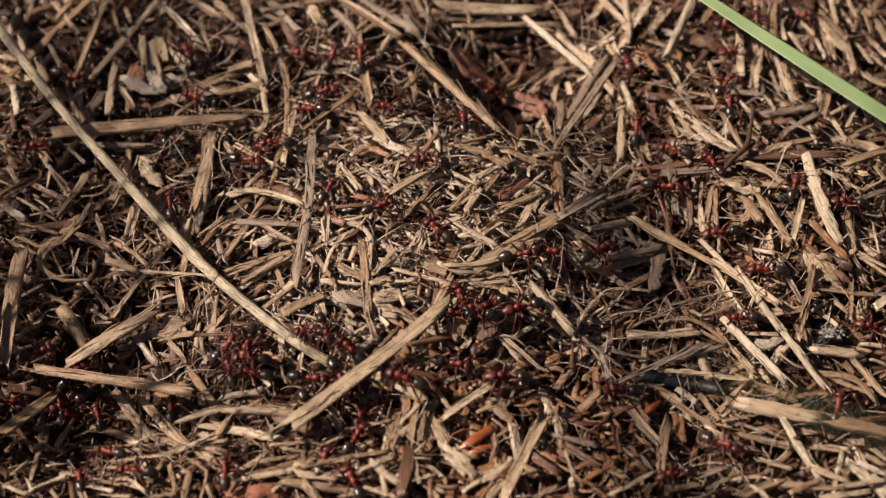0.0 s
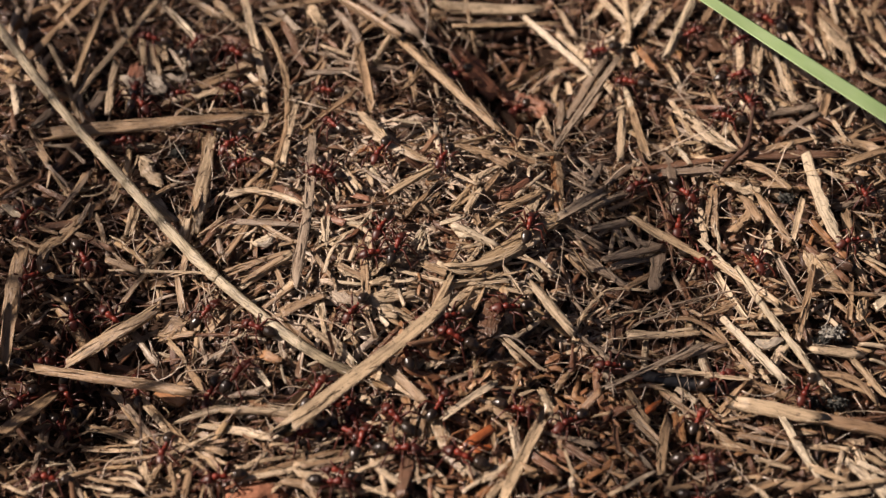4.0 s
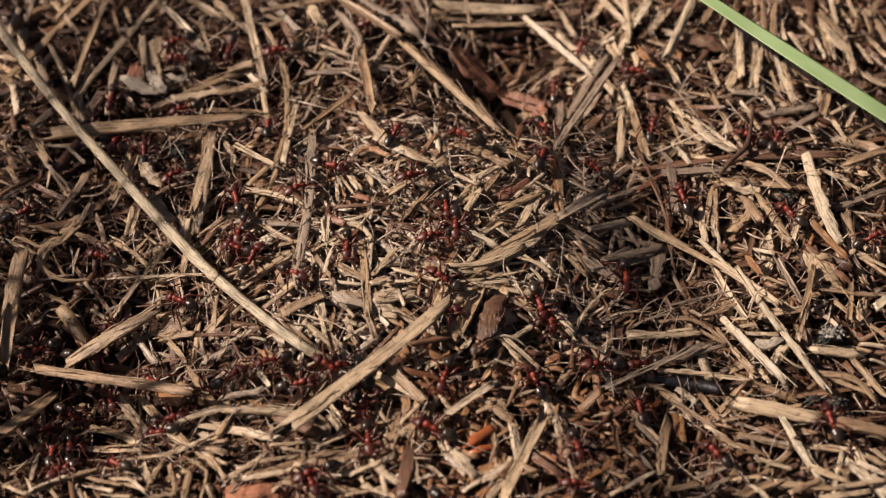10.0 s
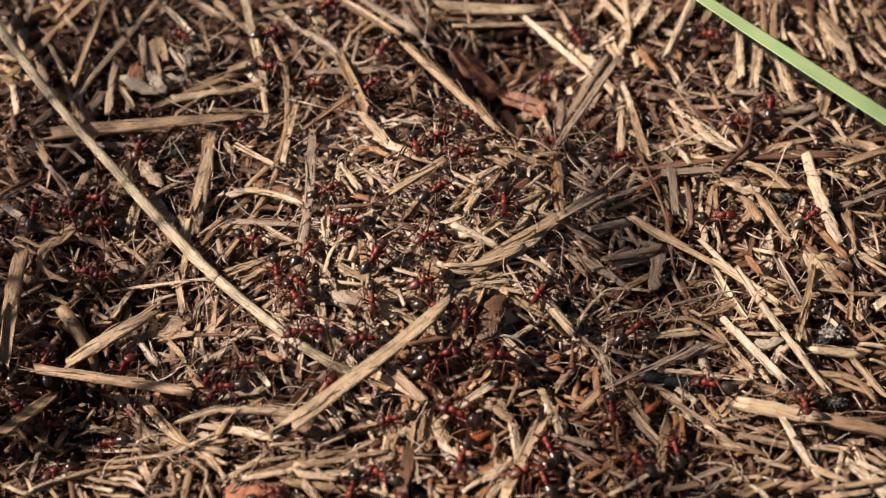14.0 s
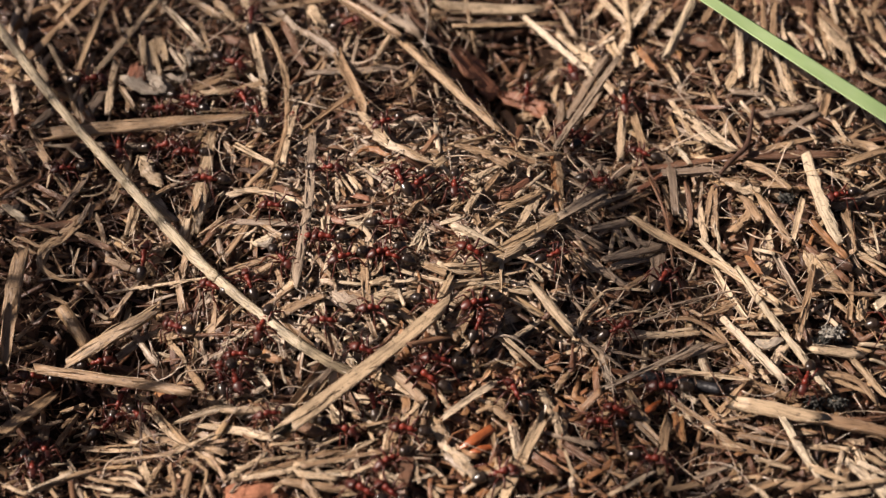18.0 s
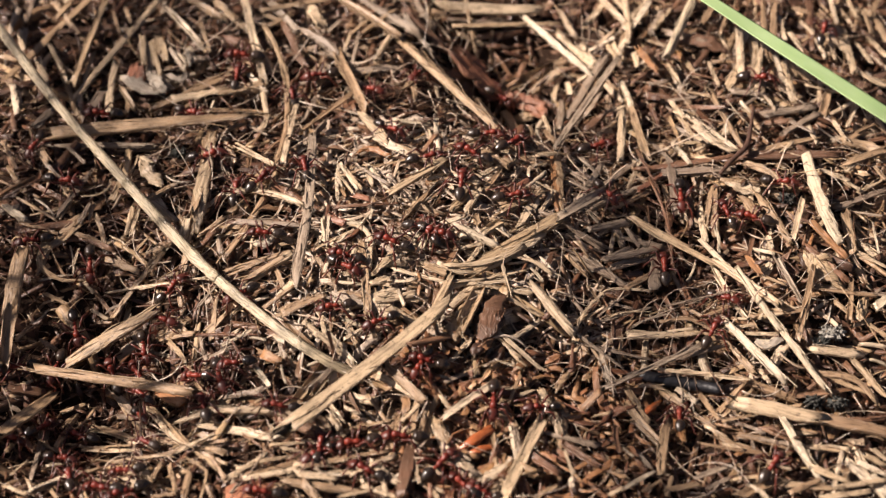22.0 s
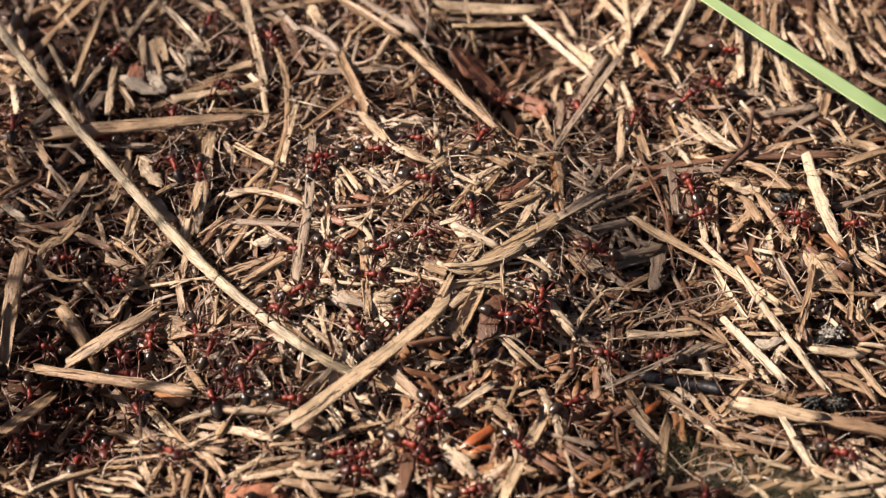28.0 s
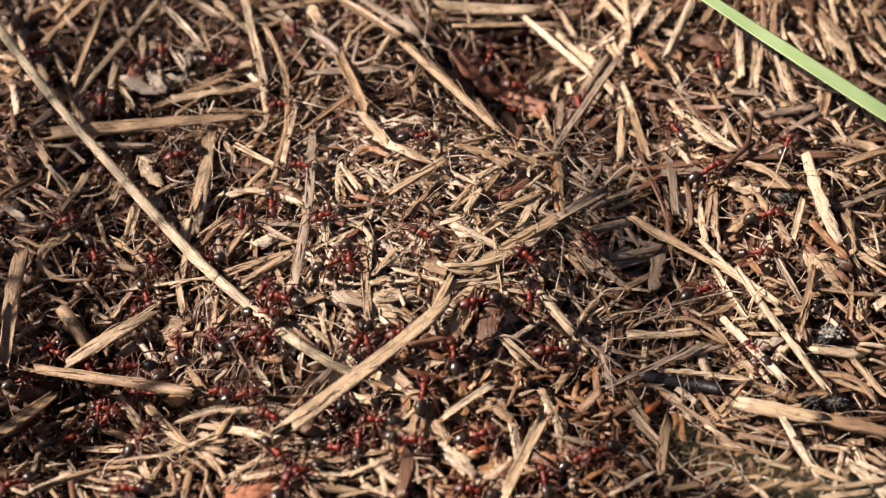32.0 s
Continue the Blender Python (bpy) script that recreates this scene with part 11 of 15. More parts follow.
    go(21, [(0, -47.6, -7.7, 176), (3.33, -47.5, -6.9, 122), (6.67, -47.3, -6.1, 68), (10, -47.2, -5.3, 13), (11.7, -48.3, -5.2, 66), (13.3, -49.4, -5.2, 120), (15, -50.5, -5.2, 173), (20, -53.7, -4.2, 114), (23.3, -53.9, -3.9, 168), (26.7, -54.1, -3.5, 221), (30, -54.2, -3.1, 274), (45, -53.9, -3.5, 281), (60, -53.7, -3.8, 288), (62.5, -52.3, -3.2, 327), (65, -50.9, -2.6, 365), (70, -48.0, -3.2, 291), (72.5, -44.3, -1.6, 345), (75, -40.7, 0.0, 399), (80, -33.7, 4.1, 458), (82.5, -32.0, 4.0, 411), (85, -30.3, 4.0, 364), (87.5, -28.7, 4.2, 324), (90, -27.0, 4.5, 283), (92.5, -30.6, 6.5, 212), (95, -34.3, 8.5, 140), (100, -39.8, 14.6, 214), (102, -38.1, 13.5, 263), (105, -36.3, 12.3, 313), (110, -33.7, 9.0, 365), (115, -30.5, 12.6, 409), (120, -27.4, 16.2, 474), (125, -28.0, 19.5, 450), (130, -28.3, 22.7, 465), (140, -31.1, 24.1, 509), (155, -34.7, 25.8, 504), (170, -38.5, 26.9, 516), (180, -38.4, 30.7, 504), (182, -37.0, 30.4, 453), (183, -35.6, 30.1, 402), (185, -34.3, 29.8, 350), (190, -30.2, 28.8, 401), (192, -30.5, 30.0, 439), (195, -30.8, 31.2, 477), (200, -32.0, 33.4, 506), (202, -31.5, 31.5, 575), (205, -31.0, 29.6, 644), (210, -28.5, 26.5, 634), (212, -27.8, 28.1, 706), (215, -27.1, 29.8, 778), (220, -24.4, 32.1, 824), (222, -26.6, 28.4, 892), (225, -28.7, 24.7, 960), (230, -34.6, 18.3, 1003), (232, -34.0, 19.6, 1073), (235, -33.5, 21.0, 1143), (240, -32.8, 23.9, 1166), (245, -31.1, 26.0, 1155), (250, -30.6, 28.6, 1127), (258, -31.4, 29.9, 1166), (265, -32.2, 31.2, 1205), (280, -33.5, 34.1, 1220), (282, -31.7, 36.6, 1169), (285, -29.9, 39.1, 1117), (288, -27.0, 40.2, 1179), (290, -24.1, 41.2, 1241), (292, -23.3, 38.8, 1315), (295, -22.5, 36.4, 1388), (300, -18.8, 32.8, 1364), (302, -20.8, 32.2, 1324), (305, -22.8, 31.6, 1285), (310, -26.2, 29.1, 1264), (320, -24.8, 28.9, 1251)])
    go(22, [(0, -26.0, -17.5, -110), (2.5, -24.4, -17.9, -51), (5, -22.9, -18.4, 8), (10, -20.0, -16.8, -27), (15, -18.6, -20.9, -62), (16.7, -17.8, -22.1, -118), (18.3, -17.0, -23.3, -175), (20, -16.2, -24.4, -231), (30, -17.3, -25.6, -295), (45, -17.9, -25.7, -291), (60, -18.6, -25.7, -287), (70, -15.4, -24.0, -265), (72.5, -14.1, -24.8, -332), (75, -12.8, -25.6, -398), (80, -9.9, -26.4, -459), (90, -8.8, -27.6, -449), (100, -9.5, -26.5, -469), (102, -7.9, -25.8, -404), (105, -6.4, -25.0, -339), (110, -3.0, -24.2, -362), (115, 4.9, -23.8, -355), (120, 12.9, -24.1, -332), (122, 11.9, -23.8, -258), (125, 10.9, -23.5, -185), (130, 8.8, -23.2, -210), (140, 7.5, -21.3, -179), (148, 7.3, -19.9, -228), (155, 7.2, -18.5, -278), (162, 7.2, -17.0, -220), (170, 7.2, -15.6, -162), (180, 4.7, -13.5, -154), (190, 6.8, -13.4, -159), (200, 9.5, -12.7, -186), (205, 6.6, -12.2, -204), (208, 5.3, -11.5, -162), (210, 4.0, -10.9, -119), (212, 3.8, -8.0, -172), (213, 3.6, -5.0, -224), (215, 3.5, -2.1, -276), (220, 3.0, 6.8, -277), (222, -0.3, 7.7, -234), (225, -3.6, 8.5, -191), (230, -10.3, 9.5, -265), (240, -9.8, 12.9, -279), (250, -12.0, 13.4, -264), (258, -9.8, 11.9, -329), (265, -7.6, 10.5, -394), (280, -3.7, 7.0, -370), (282, -4.0, 5.2, -428), (285, -4.4, 3.4, -486), (287, -5.5, 2.8, -542), (288, -6.6, 2.2, -598), (290, -7.7, 1.7, -654), (292, -7.8, 0.8, -704), (293, -7.8, -0.1, -755), (295, -7.9, -1.0, -805), (300, -8.5, -3.6, -749), (305, -9.9, -3.4, -676), (310, -11.3, -3.3, -603), (312, -11.7, -4.2, -544), (315, -12.1, -5.1, -486), (320, -13.2, -6.8, -442)])
    go(23, [(0, -35.9, -23.8, 89), (10, -32.4, -22.7, 151), (13.3, -32.5, -21.4, 95), (16.7, -32.6, -20.2, 39), (20, -32.7, -18.9, -16), (22.5, -34.1, -17.3, 55), (25, -35.5, -15.6, 126), (30, -36.7, -11.5, 108), (37.5, -33.6, -10.1, 56), (45, -30.5, -8.7, 4), (52.5, -27.1, -8.8, -34), (60, -23.7, -8.9, -73), (65, -27.5, -14.8, -130), (70, -31.4, -20.8, -187), (75, -30.3, -21.0, -247), (80, -29.2, -21.1, -308), (82.5, -27.3, -22.9, -356), (85, -25.5, -24.6, -404), (90, -22.5, -28.8, -371), (91.7, -24.0, -27.7, -321), (93.3, -25.6, -26.6, -271), (95, -27.1, -25.5, -221), (100, -31.7, -22.1, -178), (102, -32.4, -19.7, -232), (105, -33.2, -17.4, -286), (110, -32.5, -12.5, -223), (120, -30.2, -15.2, -220), (122, -29.3, -16.0, -169), (123, -28.4, -16.8, -119), (125, -27.4, -17.6, -68), (127, -27.3, -18.8, -11), (128, -27.1, -20.0, 46), (130, -26.9, -21.1, 102), (135, -26.5, -21.0, 144), (140, -26.1, -20.8, 186), (148, -26.5, -19.5, 145), (155, -26.9, -18.1, 104), (170, -27.3, -15.3, 135), (180, -27.1, -18.8, 177), (185, -27.4, -19.5, 121), (190, -27.8, -20.1, 66), (192, -28.9, -20.1, 121), (195, -30.1, -20.1, 176), (200, -32.4, -20.6, 158), (205, -35.6, -24.4, 233), (208, -36.5, -26.7, 193), (210, -37.3, -29.1, 153), (212, -38.5, -30.8, 196), (215, -39.7, -32.6, 238), (220, -41.3, -36.7, 175), (225, -44.6, -33.6, 133), (230, -46.8, -29.7, 141), (235, -47.9, -24.4, 92), (238, -48.0, -21.7, 51), (240, -48.1, -19.0, 9), (242, -48.8, -18.2, 77), (245, -49.5, -17.5, 144), (250, -51.3, -16.4, 160), (265, -52.3, -15.5, 178), (280, -53.2, -14.5, 196), (290, -52.3, -15.5, 156), (292, -51.1, -14.1, 111), (295, -50.0, -12.7, 67), (300, -50.4, -9.1, 107), (305, -49.9, -3.8, 86), (310, -49.6, 1.6, 79), (312, -47.9, 0.1, 12), (315, -46.2, -1.4, -55), (320, -42.0, -3.3, -80)])
    go(24, [(0, -17.6, -17.6, 169), (1.67, -16.8, -17.9, 227), (3.33, -16.1, -18.2, 285), (5, -15.3, -18.5, 343), (10, -12.8, -19.0, 365), (20, -12.9, -17.4, 419), (25, -11.0, -15.8, 398), (30, -8.6, -15.0, 354), (35, -10.3, -15.1, 296), (40, -12.0, -15.2, 238), (45, -13.6, -15.3, 180), (52.5, -16.1, -15.6, 220), (60, -18.6, -15.9, 259), (65, -22.7, -18.5, 212), (70, -26.9, -20.9, 168), (73.3, -26.7, -21.0, 115), (76.7, -26.4, -21.2, 62), (80, -26.1, -21.3, 9), (85, -23.9, -24.0, -48), (90, -20.7, -25.4, -91), (92.5, -22.5, -24.7, -142), (95, -24.3, -23.9, -194), (97.5, -26.0, -23.0, -268), (100, -27.6, -22.0, -341), (110, -26.6, -21.8, -324), (120, -27.7, -21.6, -313), (130, -28.0, -22.9, -279), (132, -27.6, -26.3, -332), (133, -27.1, -29.6, -385), (135, -26.7, -32.9, -438), (138, -24.6, -37.5, -390), (140, -22.4, -42.0, -342), (155, -19.8, -38.3, -291), (162, -19.4, -36.1, -231), (170, -19.0, -33.9, -170), (172, -19.5, -32.5, -210), (175, -20.0, -31.1, -249), (180, -22.4, -29.5, -174), (185, -26.4, -33.7, -129), (188, -28.1, -36.0, -173), (190, -29.8, -38.4, -217), (195, -27.8, -34.5, -292), (200, -25.2, -31.0, -350), (210, -26.4, -28.6, -340), (212, -28.5, -28.6, -284), (213, -30.5, -28.7, -228), (215, -32.6, -28.7, -173), (220, -38.8, -29.9, -222), (225, -42.6, -25.6, -231), (230, -45.8, -20.9, -213), (232, -44.0, -20.4, -269), (235, -42.2, -19.9, -325), (240, -39.6, -17.3, -363), (250, -40.1, -15.7, -374), (265, -34.3, -18.5, -388), (280, -28.5, -21.5, -438), (282, -30.5, -21.0, -509), (285, -32.5, -20.4, -581), (290, -36.1, -18.2, -577), (295, -37.4, -13.8, -619), (300, -37.8, -9.1, -553), (305, -37.8, -8.3, -599), (310, -37.9, -7.5, -644), (312, -37.2, -8.7, -717), (315, -36.6, -9.8, -789), (317, -36.4, -10.6, -739), (318, -36.1, -11.4, -688), (320, -35.9, -12.3, -637)])
    go(25, [(0, -12.3, -24.3, 14), (5, -7.1, -24.9, -7), (10, -1.8, -25.4, -33), (11.7, -2.7, -25.6, -85), (13.3, -3.6, -25.8, -137), (15, -4.5, -26.0, -189), (17.5, -5.9, -26.0, -139), (20, -7.2, -26.0, -89), (25, -5.6, -28.9, -63), (27.5, -4.9, -30.4, -117), (30, -4.1, -31.9, -171), (45, -5.7, -28.5, -242), (60, -5.7, -24.7, -191), (65, -6.5, -28.5, -127), (67.5, -7.8, -29.9, -169), (70, -9.1, -31.3, -211), (75, -10.1, -31.9, -251), (80, -11.1, -32.5, -290), (82.5, -10.2, -33.3, -341), (85, -9.3, -34.0, -393), (90, -7.5, -35.5, -387), (100, -9.4, -34.1, -445), (102, -9.5, -33.3, -503), (103, -9.6, -32.5, -562), (105, -9.7, -31.8, -620), (110, -10.2, -29.5, -657), (115, -9.7, -26.6, -647), (120, -8.8, -23.8, -720), (125, -6.5, -23.3, -710), (130, -4.2, -22.6, -694), (140, -0.3, -22.1, -704), (155, 1.2, -20.6, -687), (170, 2.8, -19.3, -726), (172, 2.2, -20.3, -790), (175, 1.6, -21.3, -854), (180, -0.3, -22.7, -911), (182, 2.1, -22.3, -968), (183, 4.5, -21.9, -1025), (185, 6.9, -21.5, -1082), (190, 14.1, -22.0, -1153), (200, 14.8, -19.2, -1184), (210, 15.5, -17.4, -1192), (215, 11.1, -23.0, -1220), (220, 6.4, -28.4, -1171), (225, 6.2, -27.5, -1241), (230, 6.0, -26.6, -1311), (235, -0.2, -28.3, -1241), (240, -6.4, -29.9, -1288), (242, -5.0, -28.7, -1346), (245, -3.6, -27.6, -1405), (250, -0.3, -25.9, -1339), (265, -2.0, -20.0, -1331), (280, -4.7, -14.6, -1377), (282, -6.3, -15.1, -1326), (283, -7.9, -15.7, -1276), (285, -9.5, -16.2, -1226), (290, -14.5, -17.0, -1278), (295, -16.1, -14.1, -1292), (300, -19.4, -13.4, -1269), (305, -20.7, -8.4, -1337), (310, -21.5, -3.3, -1339), (312, -21.7, -4.8, -1281), (313, -21.8, -6.3, -1223), (315, -21.9, -7.8, -1166), (318, -21.5, -10.1, -1227), (320, -21.1, -12.3, -1289)])
    go(26, [(0, -25.2, -23.1, 156), (10, -26.8, -22.8, 163), (15, -26.8, -22.2, 114), (20, -26.9, -21.6, 64), (30, -27.0, -22.8, 60), (45, -27.0, -21.6, 37), (60, -27.0, -20.5, 13), (62.5, -27.3, -21.5, -47), (65, -27.7, -22.4, -108), (67.5, -28.2, -23.3, -150), (70, -28.7, -24.2, -193), (72.5, -25.9, -27.7, -123), (75, -23.2, -31.2, -53), (80, -19.6, -39.4, -15), (90, -18.9, -38.9, 18), (92.5, -23.1, -35.8, 79), (95, -27.3, -32.6, 141), (96.7, -30.2, -30.7, 90), (98.3, -33.1, -28.7, 40), (100, -36.0, -26.7, -11), (110, -34.8, -26.4, -27), (115, -28.0, -27.2, -20), (120, -21.3, -28.8, 4), (122, -21.6, -27.4, 59), (125, -21.9, -26.1, 113), (128, -22.4, -24.8, 154), (130, -22.8, -23.5, 194), (132, -21.8, -23.9, 245), (133, -20.8, -24.4, 296), (135, -19.8, -24.9, 347), (140, -16.5, -24.9, 421), (155, -17.3, -25.7, 433), (170, -18.1, -26.5, 445), (172, -16.9, -27.5, 379), (175, -15.8, -28.4, 314), (180, -14.0, -30.8, 336), (182, -15.4, -33.0, 286), (185, -16.7, -35.1, 236), (190, -21.0, -37.8, 184), (195, -20.2, -36.5, 222), (200, -19.5, -35.2, 260), (210, -18.4, -34.4, 266), (215, -21.1, -37.8, 241), (220, -23.2, -41.6, 168), (225, -26.9, -37.4, 142), (230, -29.5, -32.4, 185), (235, -31.2, -33.8, 222), (240, -33.0, -35.1, 218), (242, -32.1, -32.9, 163), (243, -31.3, -30.7, 109), (245, -30.5, -28.5, 54), (248, -27.4, -26.8, 12), (250, -24.3, -25.2, -30), (265, -22.6, -26.2, -30), (280, -21.0, -27.5, -9), (282, -21.8, -28.9, -70), (285, -22.6, -30.3, -130), (288, -23.8, -31.5, -82), (290, -24.9, -32.6, -34), (300, -28.0, -31.8, 28), (302, -27.8, -34.2, -32), (305, -27.5, -36.5, -91), (310, -27.7, -41.2, -94), (312, -30.8, -40.6, -139), (315, -34.0, -40.0, -184), (320, -40.5, -40.2, -184)])
    go(27, [(0, -15.5, -36.7, 76), (10, -14.8, -38.8, 37), (15, -14.3, -38.7, -25), (20, -13.7, -38.6, -87), (25, -12.9, -40.3, -129), (30, -12.1, -42.1, -171), (45, -14.9, -36.9, -207), (60, -19.2, -33.0, -238), (65, -17.6, -30.1, -291), (67.5, -17.4, -28.5, -330), (70, -17.2, -26.9, -368), (80, -17.8, -26.1, -296), (82.5, -17.0, -28.5, -364), (85, -16.2, -30.9, -432), (90, -14.6, -35.8, -439), (91.7, -15.5, -34.0, -498), (93.3, -16.4, -32.2, -556), (95, -17.3, -30.4, -615), (97.5, -18.4, -27.6, -661), (100, -19.6, -24.8, -707), (102, -19.5, -26.0, -755), (105, -19.3, -27.2, -803), (110, -19.4, -29.6, -742), (115, -17.0, -30.1, -733), (120, -14.8, -31.1, -702), (125, -8.6, -28.5, -697), (130, -2.6, -25.4, -721), (132, -3.3, -26.6, -780), (135, -3.9, -27.8, -838), (140, -5.6, -30.0, -892), (155, -6.4, -30.5, -909), (170, -7.1, -31.1, -926), (175, -8.1, -28.9, -971), (180, -8.4, -26.6, -991), (183, -8.5, -27.3, -940), (187, -8.6, -28.0, -888), (190, -8.7, -28.7, -837), (192, -7.5, -27.3, -779), (193, -6.3, -25.8, -721), (195, -5.2, -24.3, -663), (200, -2.7, -19.2, -634), (205, -5.0, -17.4, -570), (208, -6.4, -16.9, -614), (210, -7.8, -16.4, -658), (212, -9.4, -15.7, -607), (215, -11.0, -15.0, -556), (220, -14.6, -14.7, -536), (222, -13.5, -13.9, -602), (225, -12.4, -13.2, -667), (230, -11.5, -10.7, -617), (233, -12.0, -11.2, -673), (237, -12.5, -11.6, -728), (240, -13.1, -12.0, -784), (242, -13.1, -10.4, -732), (243, -13.1, -8.8, -680), (245, -13.1, -7.2, -629), (250, -12.2, -2.5, -692), (265, -10.1, -3.3, -755), (280, -8.4, -4.9, -707), (290, -7.9, -4.8, -667), (292, -9.0, -5.1, -607), (295, -10.2, -5.3, -547), (298, -11.3, -5.2, -584), (300, -12.5, -5.1, -622), (305, -16.0, 3.6, -599), (310, -19.9, 12.2, -546), (315, -21.7, 8.2, -475), (320, -24.5, 4.9, -444)])
    go(28, [(0, -9.8, -27.9, -119), (5, -9.7, -31.5, -83), (10, -7.8, -34.5, -81), (20, -10.8, -36.7, -79), (22.5, -9.3, -36.4, -41), (25, -7.8, -36.1, -4), (30, -4.8, -36.2, -1), (45, -5.9, -36.1, -8), (60, -7.0, -35.9, -16), (65, -8.7, -35.9, 33), (70, -10.4, -35.8, 83), (80, -13.8, -35.3, 89), (81.7, -14.2, -35.9, 139), (83.3, -14.5, -36.5, 189), (85, -14.8, -37.1, 240), (90, -15.9, -38.9, 184), (100, -16.6, -39.5, 205), (110, -15.5, -36.7, 233), (120, -19.0, -37.6, 206), (122, -17.2, -38.5, 263), (125, -15.5, -39.4, 320), (128, -13.7, -40.3, 253), (130, -12.0, -41.3, 185), (135, -12.0, -41.5, 224), (140, -12.1, -41.7, 262), (155, -10.6, -42.2, 223), (170, -9.1, -42.6, 183), (180, -9.9, -41.7, 147), (185, -11.4, -40.1, 133), (190, -13.0, -38.6, 165), (195, -15.5, -37.6, 164), (200, -18.2, -37.5, 175), (205, -22.3, -38.6, 200), (208, -24.3, -38.9, 130), (210, -26.4, -39.2, 61), (212, -30.1, -40.0, 131), (215, -33.8, -40.7, 200), (220, -41.3, -40.5, 200), (222, -40.2, -40.2, 259), (223, -39.0, -40.0, 317), (225, -37.8, -39.8, 375), (230, -34.5, -38.6, 375), (235, -30.6, -38.5, 374), (240, -27.2, -36.6, 375), (245, -25.8, -33.1, 449), (250, -25.7, -29.4, 426), (258, -23.1, -31.8, 373), (265, -20.5, -34.3, 319), (280, -13.8, -36.5, 366), (290, -14.5, -38.5, 429), (292, -17.2, -36.9, 476), (295, -20.0, -35.4, 524), (300, -26.3, -34.3, 548), (302, -23.2, -35.9, 612), (305, -20.0, -37.4, 677), (310, -14.3, -41.5, 632), (312, -15.9, -41.4, 580), (315, -17.5, -41.3, 528), (318, -19.0, -40.9, 479), (320, -20.6, -40.5, 430)])
    go(29, [(0, -4.9, -25.4, 151), (1.67, -3.7, -28.2, 201), (3.33, -2.4, -30.9, 252), (5, -1.2, -33.7, 302), (10, 5.6, -39.6, 261), (15, 4.5, -41.0, 222), (20, 3.4, -42.3, 183), (30, 4.2, -39.2, 204), (45, 2.0, -35.6, 133), (60, 0.5, -31.8, 196), (62.5, 1.8, -33.6, 250), (65, 3.1, -35.5, 304), (70, 5.6, -39.2, 348), (75, 6.1, -36.6, 417), (80, 7.2, -34.2, 429), (83.3, 8.5, -34.3, 375), (86.7, 9.7, -34.5, 322), (90, 11.0, -34.6, 268), (92.5, 8.0, -33.9, 223), (95, 5.0, -33.1, 179), (100, -1.1, -32.4, 150), (110, -3.2, -30.3, 146), (112, -0.7, -30.4, 93), (113, 1.7, -30.6, 39), (115, 4.2, -30.7, -14), (120, 11.0, -33.6, -4), (122, 10.8, -32.0, 39), (125, 10.6, -30.5, 83), (130, 10.4, -27.3, 99), (132, 8.0, -27.6, 161), (135, 5.5, -27.8, 223), (140, 1.6, -30.9, 156), (155, 2.6, -30.2, 183), (170, 3.5, -29.4, 209), (175, 0.7, -27.5, 141), (180, -2.0, -25.4, 144), (182, -1.8, -28.6, 211), (185, -1.5, -31.8, 277), (190, -1.2, -38.3, 341), (195, -2.3, -36.8, 301), (200, -3.5, -35.3, 262), (210, -2.4, -34.6, 289), (212, -4.5, -34.0, 244), (215, -6.6, -33.5, 199), (220, -10.9, -34.3, 183), (225, -14.0, -34.5, 171), (228, -15.6, -34.2, 128), (230, -17.1, -33.9, 86), (235, -18.5, -31.7, 97), (240, -18.7, -29.1, 82), (242, -16.8, -30.8, 26), (245, -14.9, -32.5, -30), (250, -10.1, -33.9, 26), (265, -7.2, -34.0, -7), (280, -4.6, -35.4, -33), (290, -6.3, -35.5, -32), (292, -6.2, -32.3, 28), (295, -6.2, -29.0, 88), (298, -7.9, -26.3, 126), (300, -9.6, -23.6, 165), (305, -12.3, -24.4, 196), (310, -15.0, -24.3, 167), (320, -16.5, -27.3, 186)])
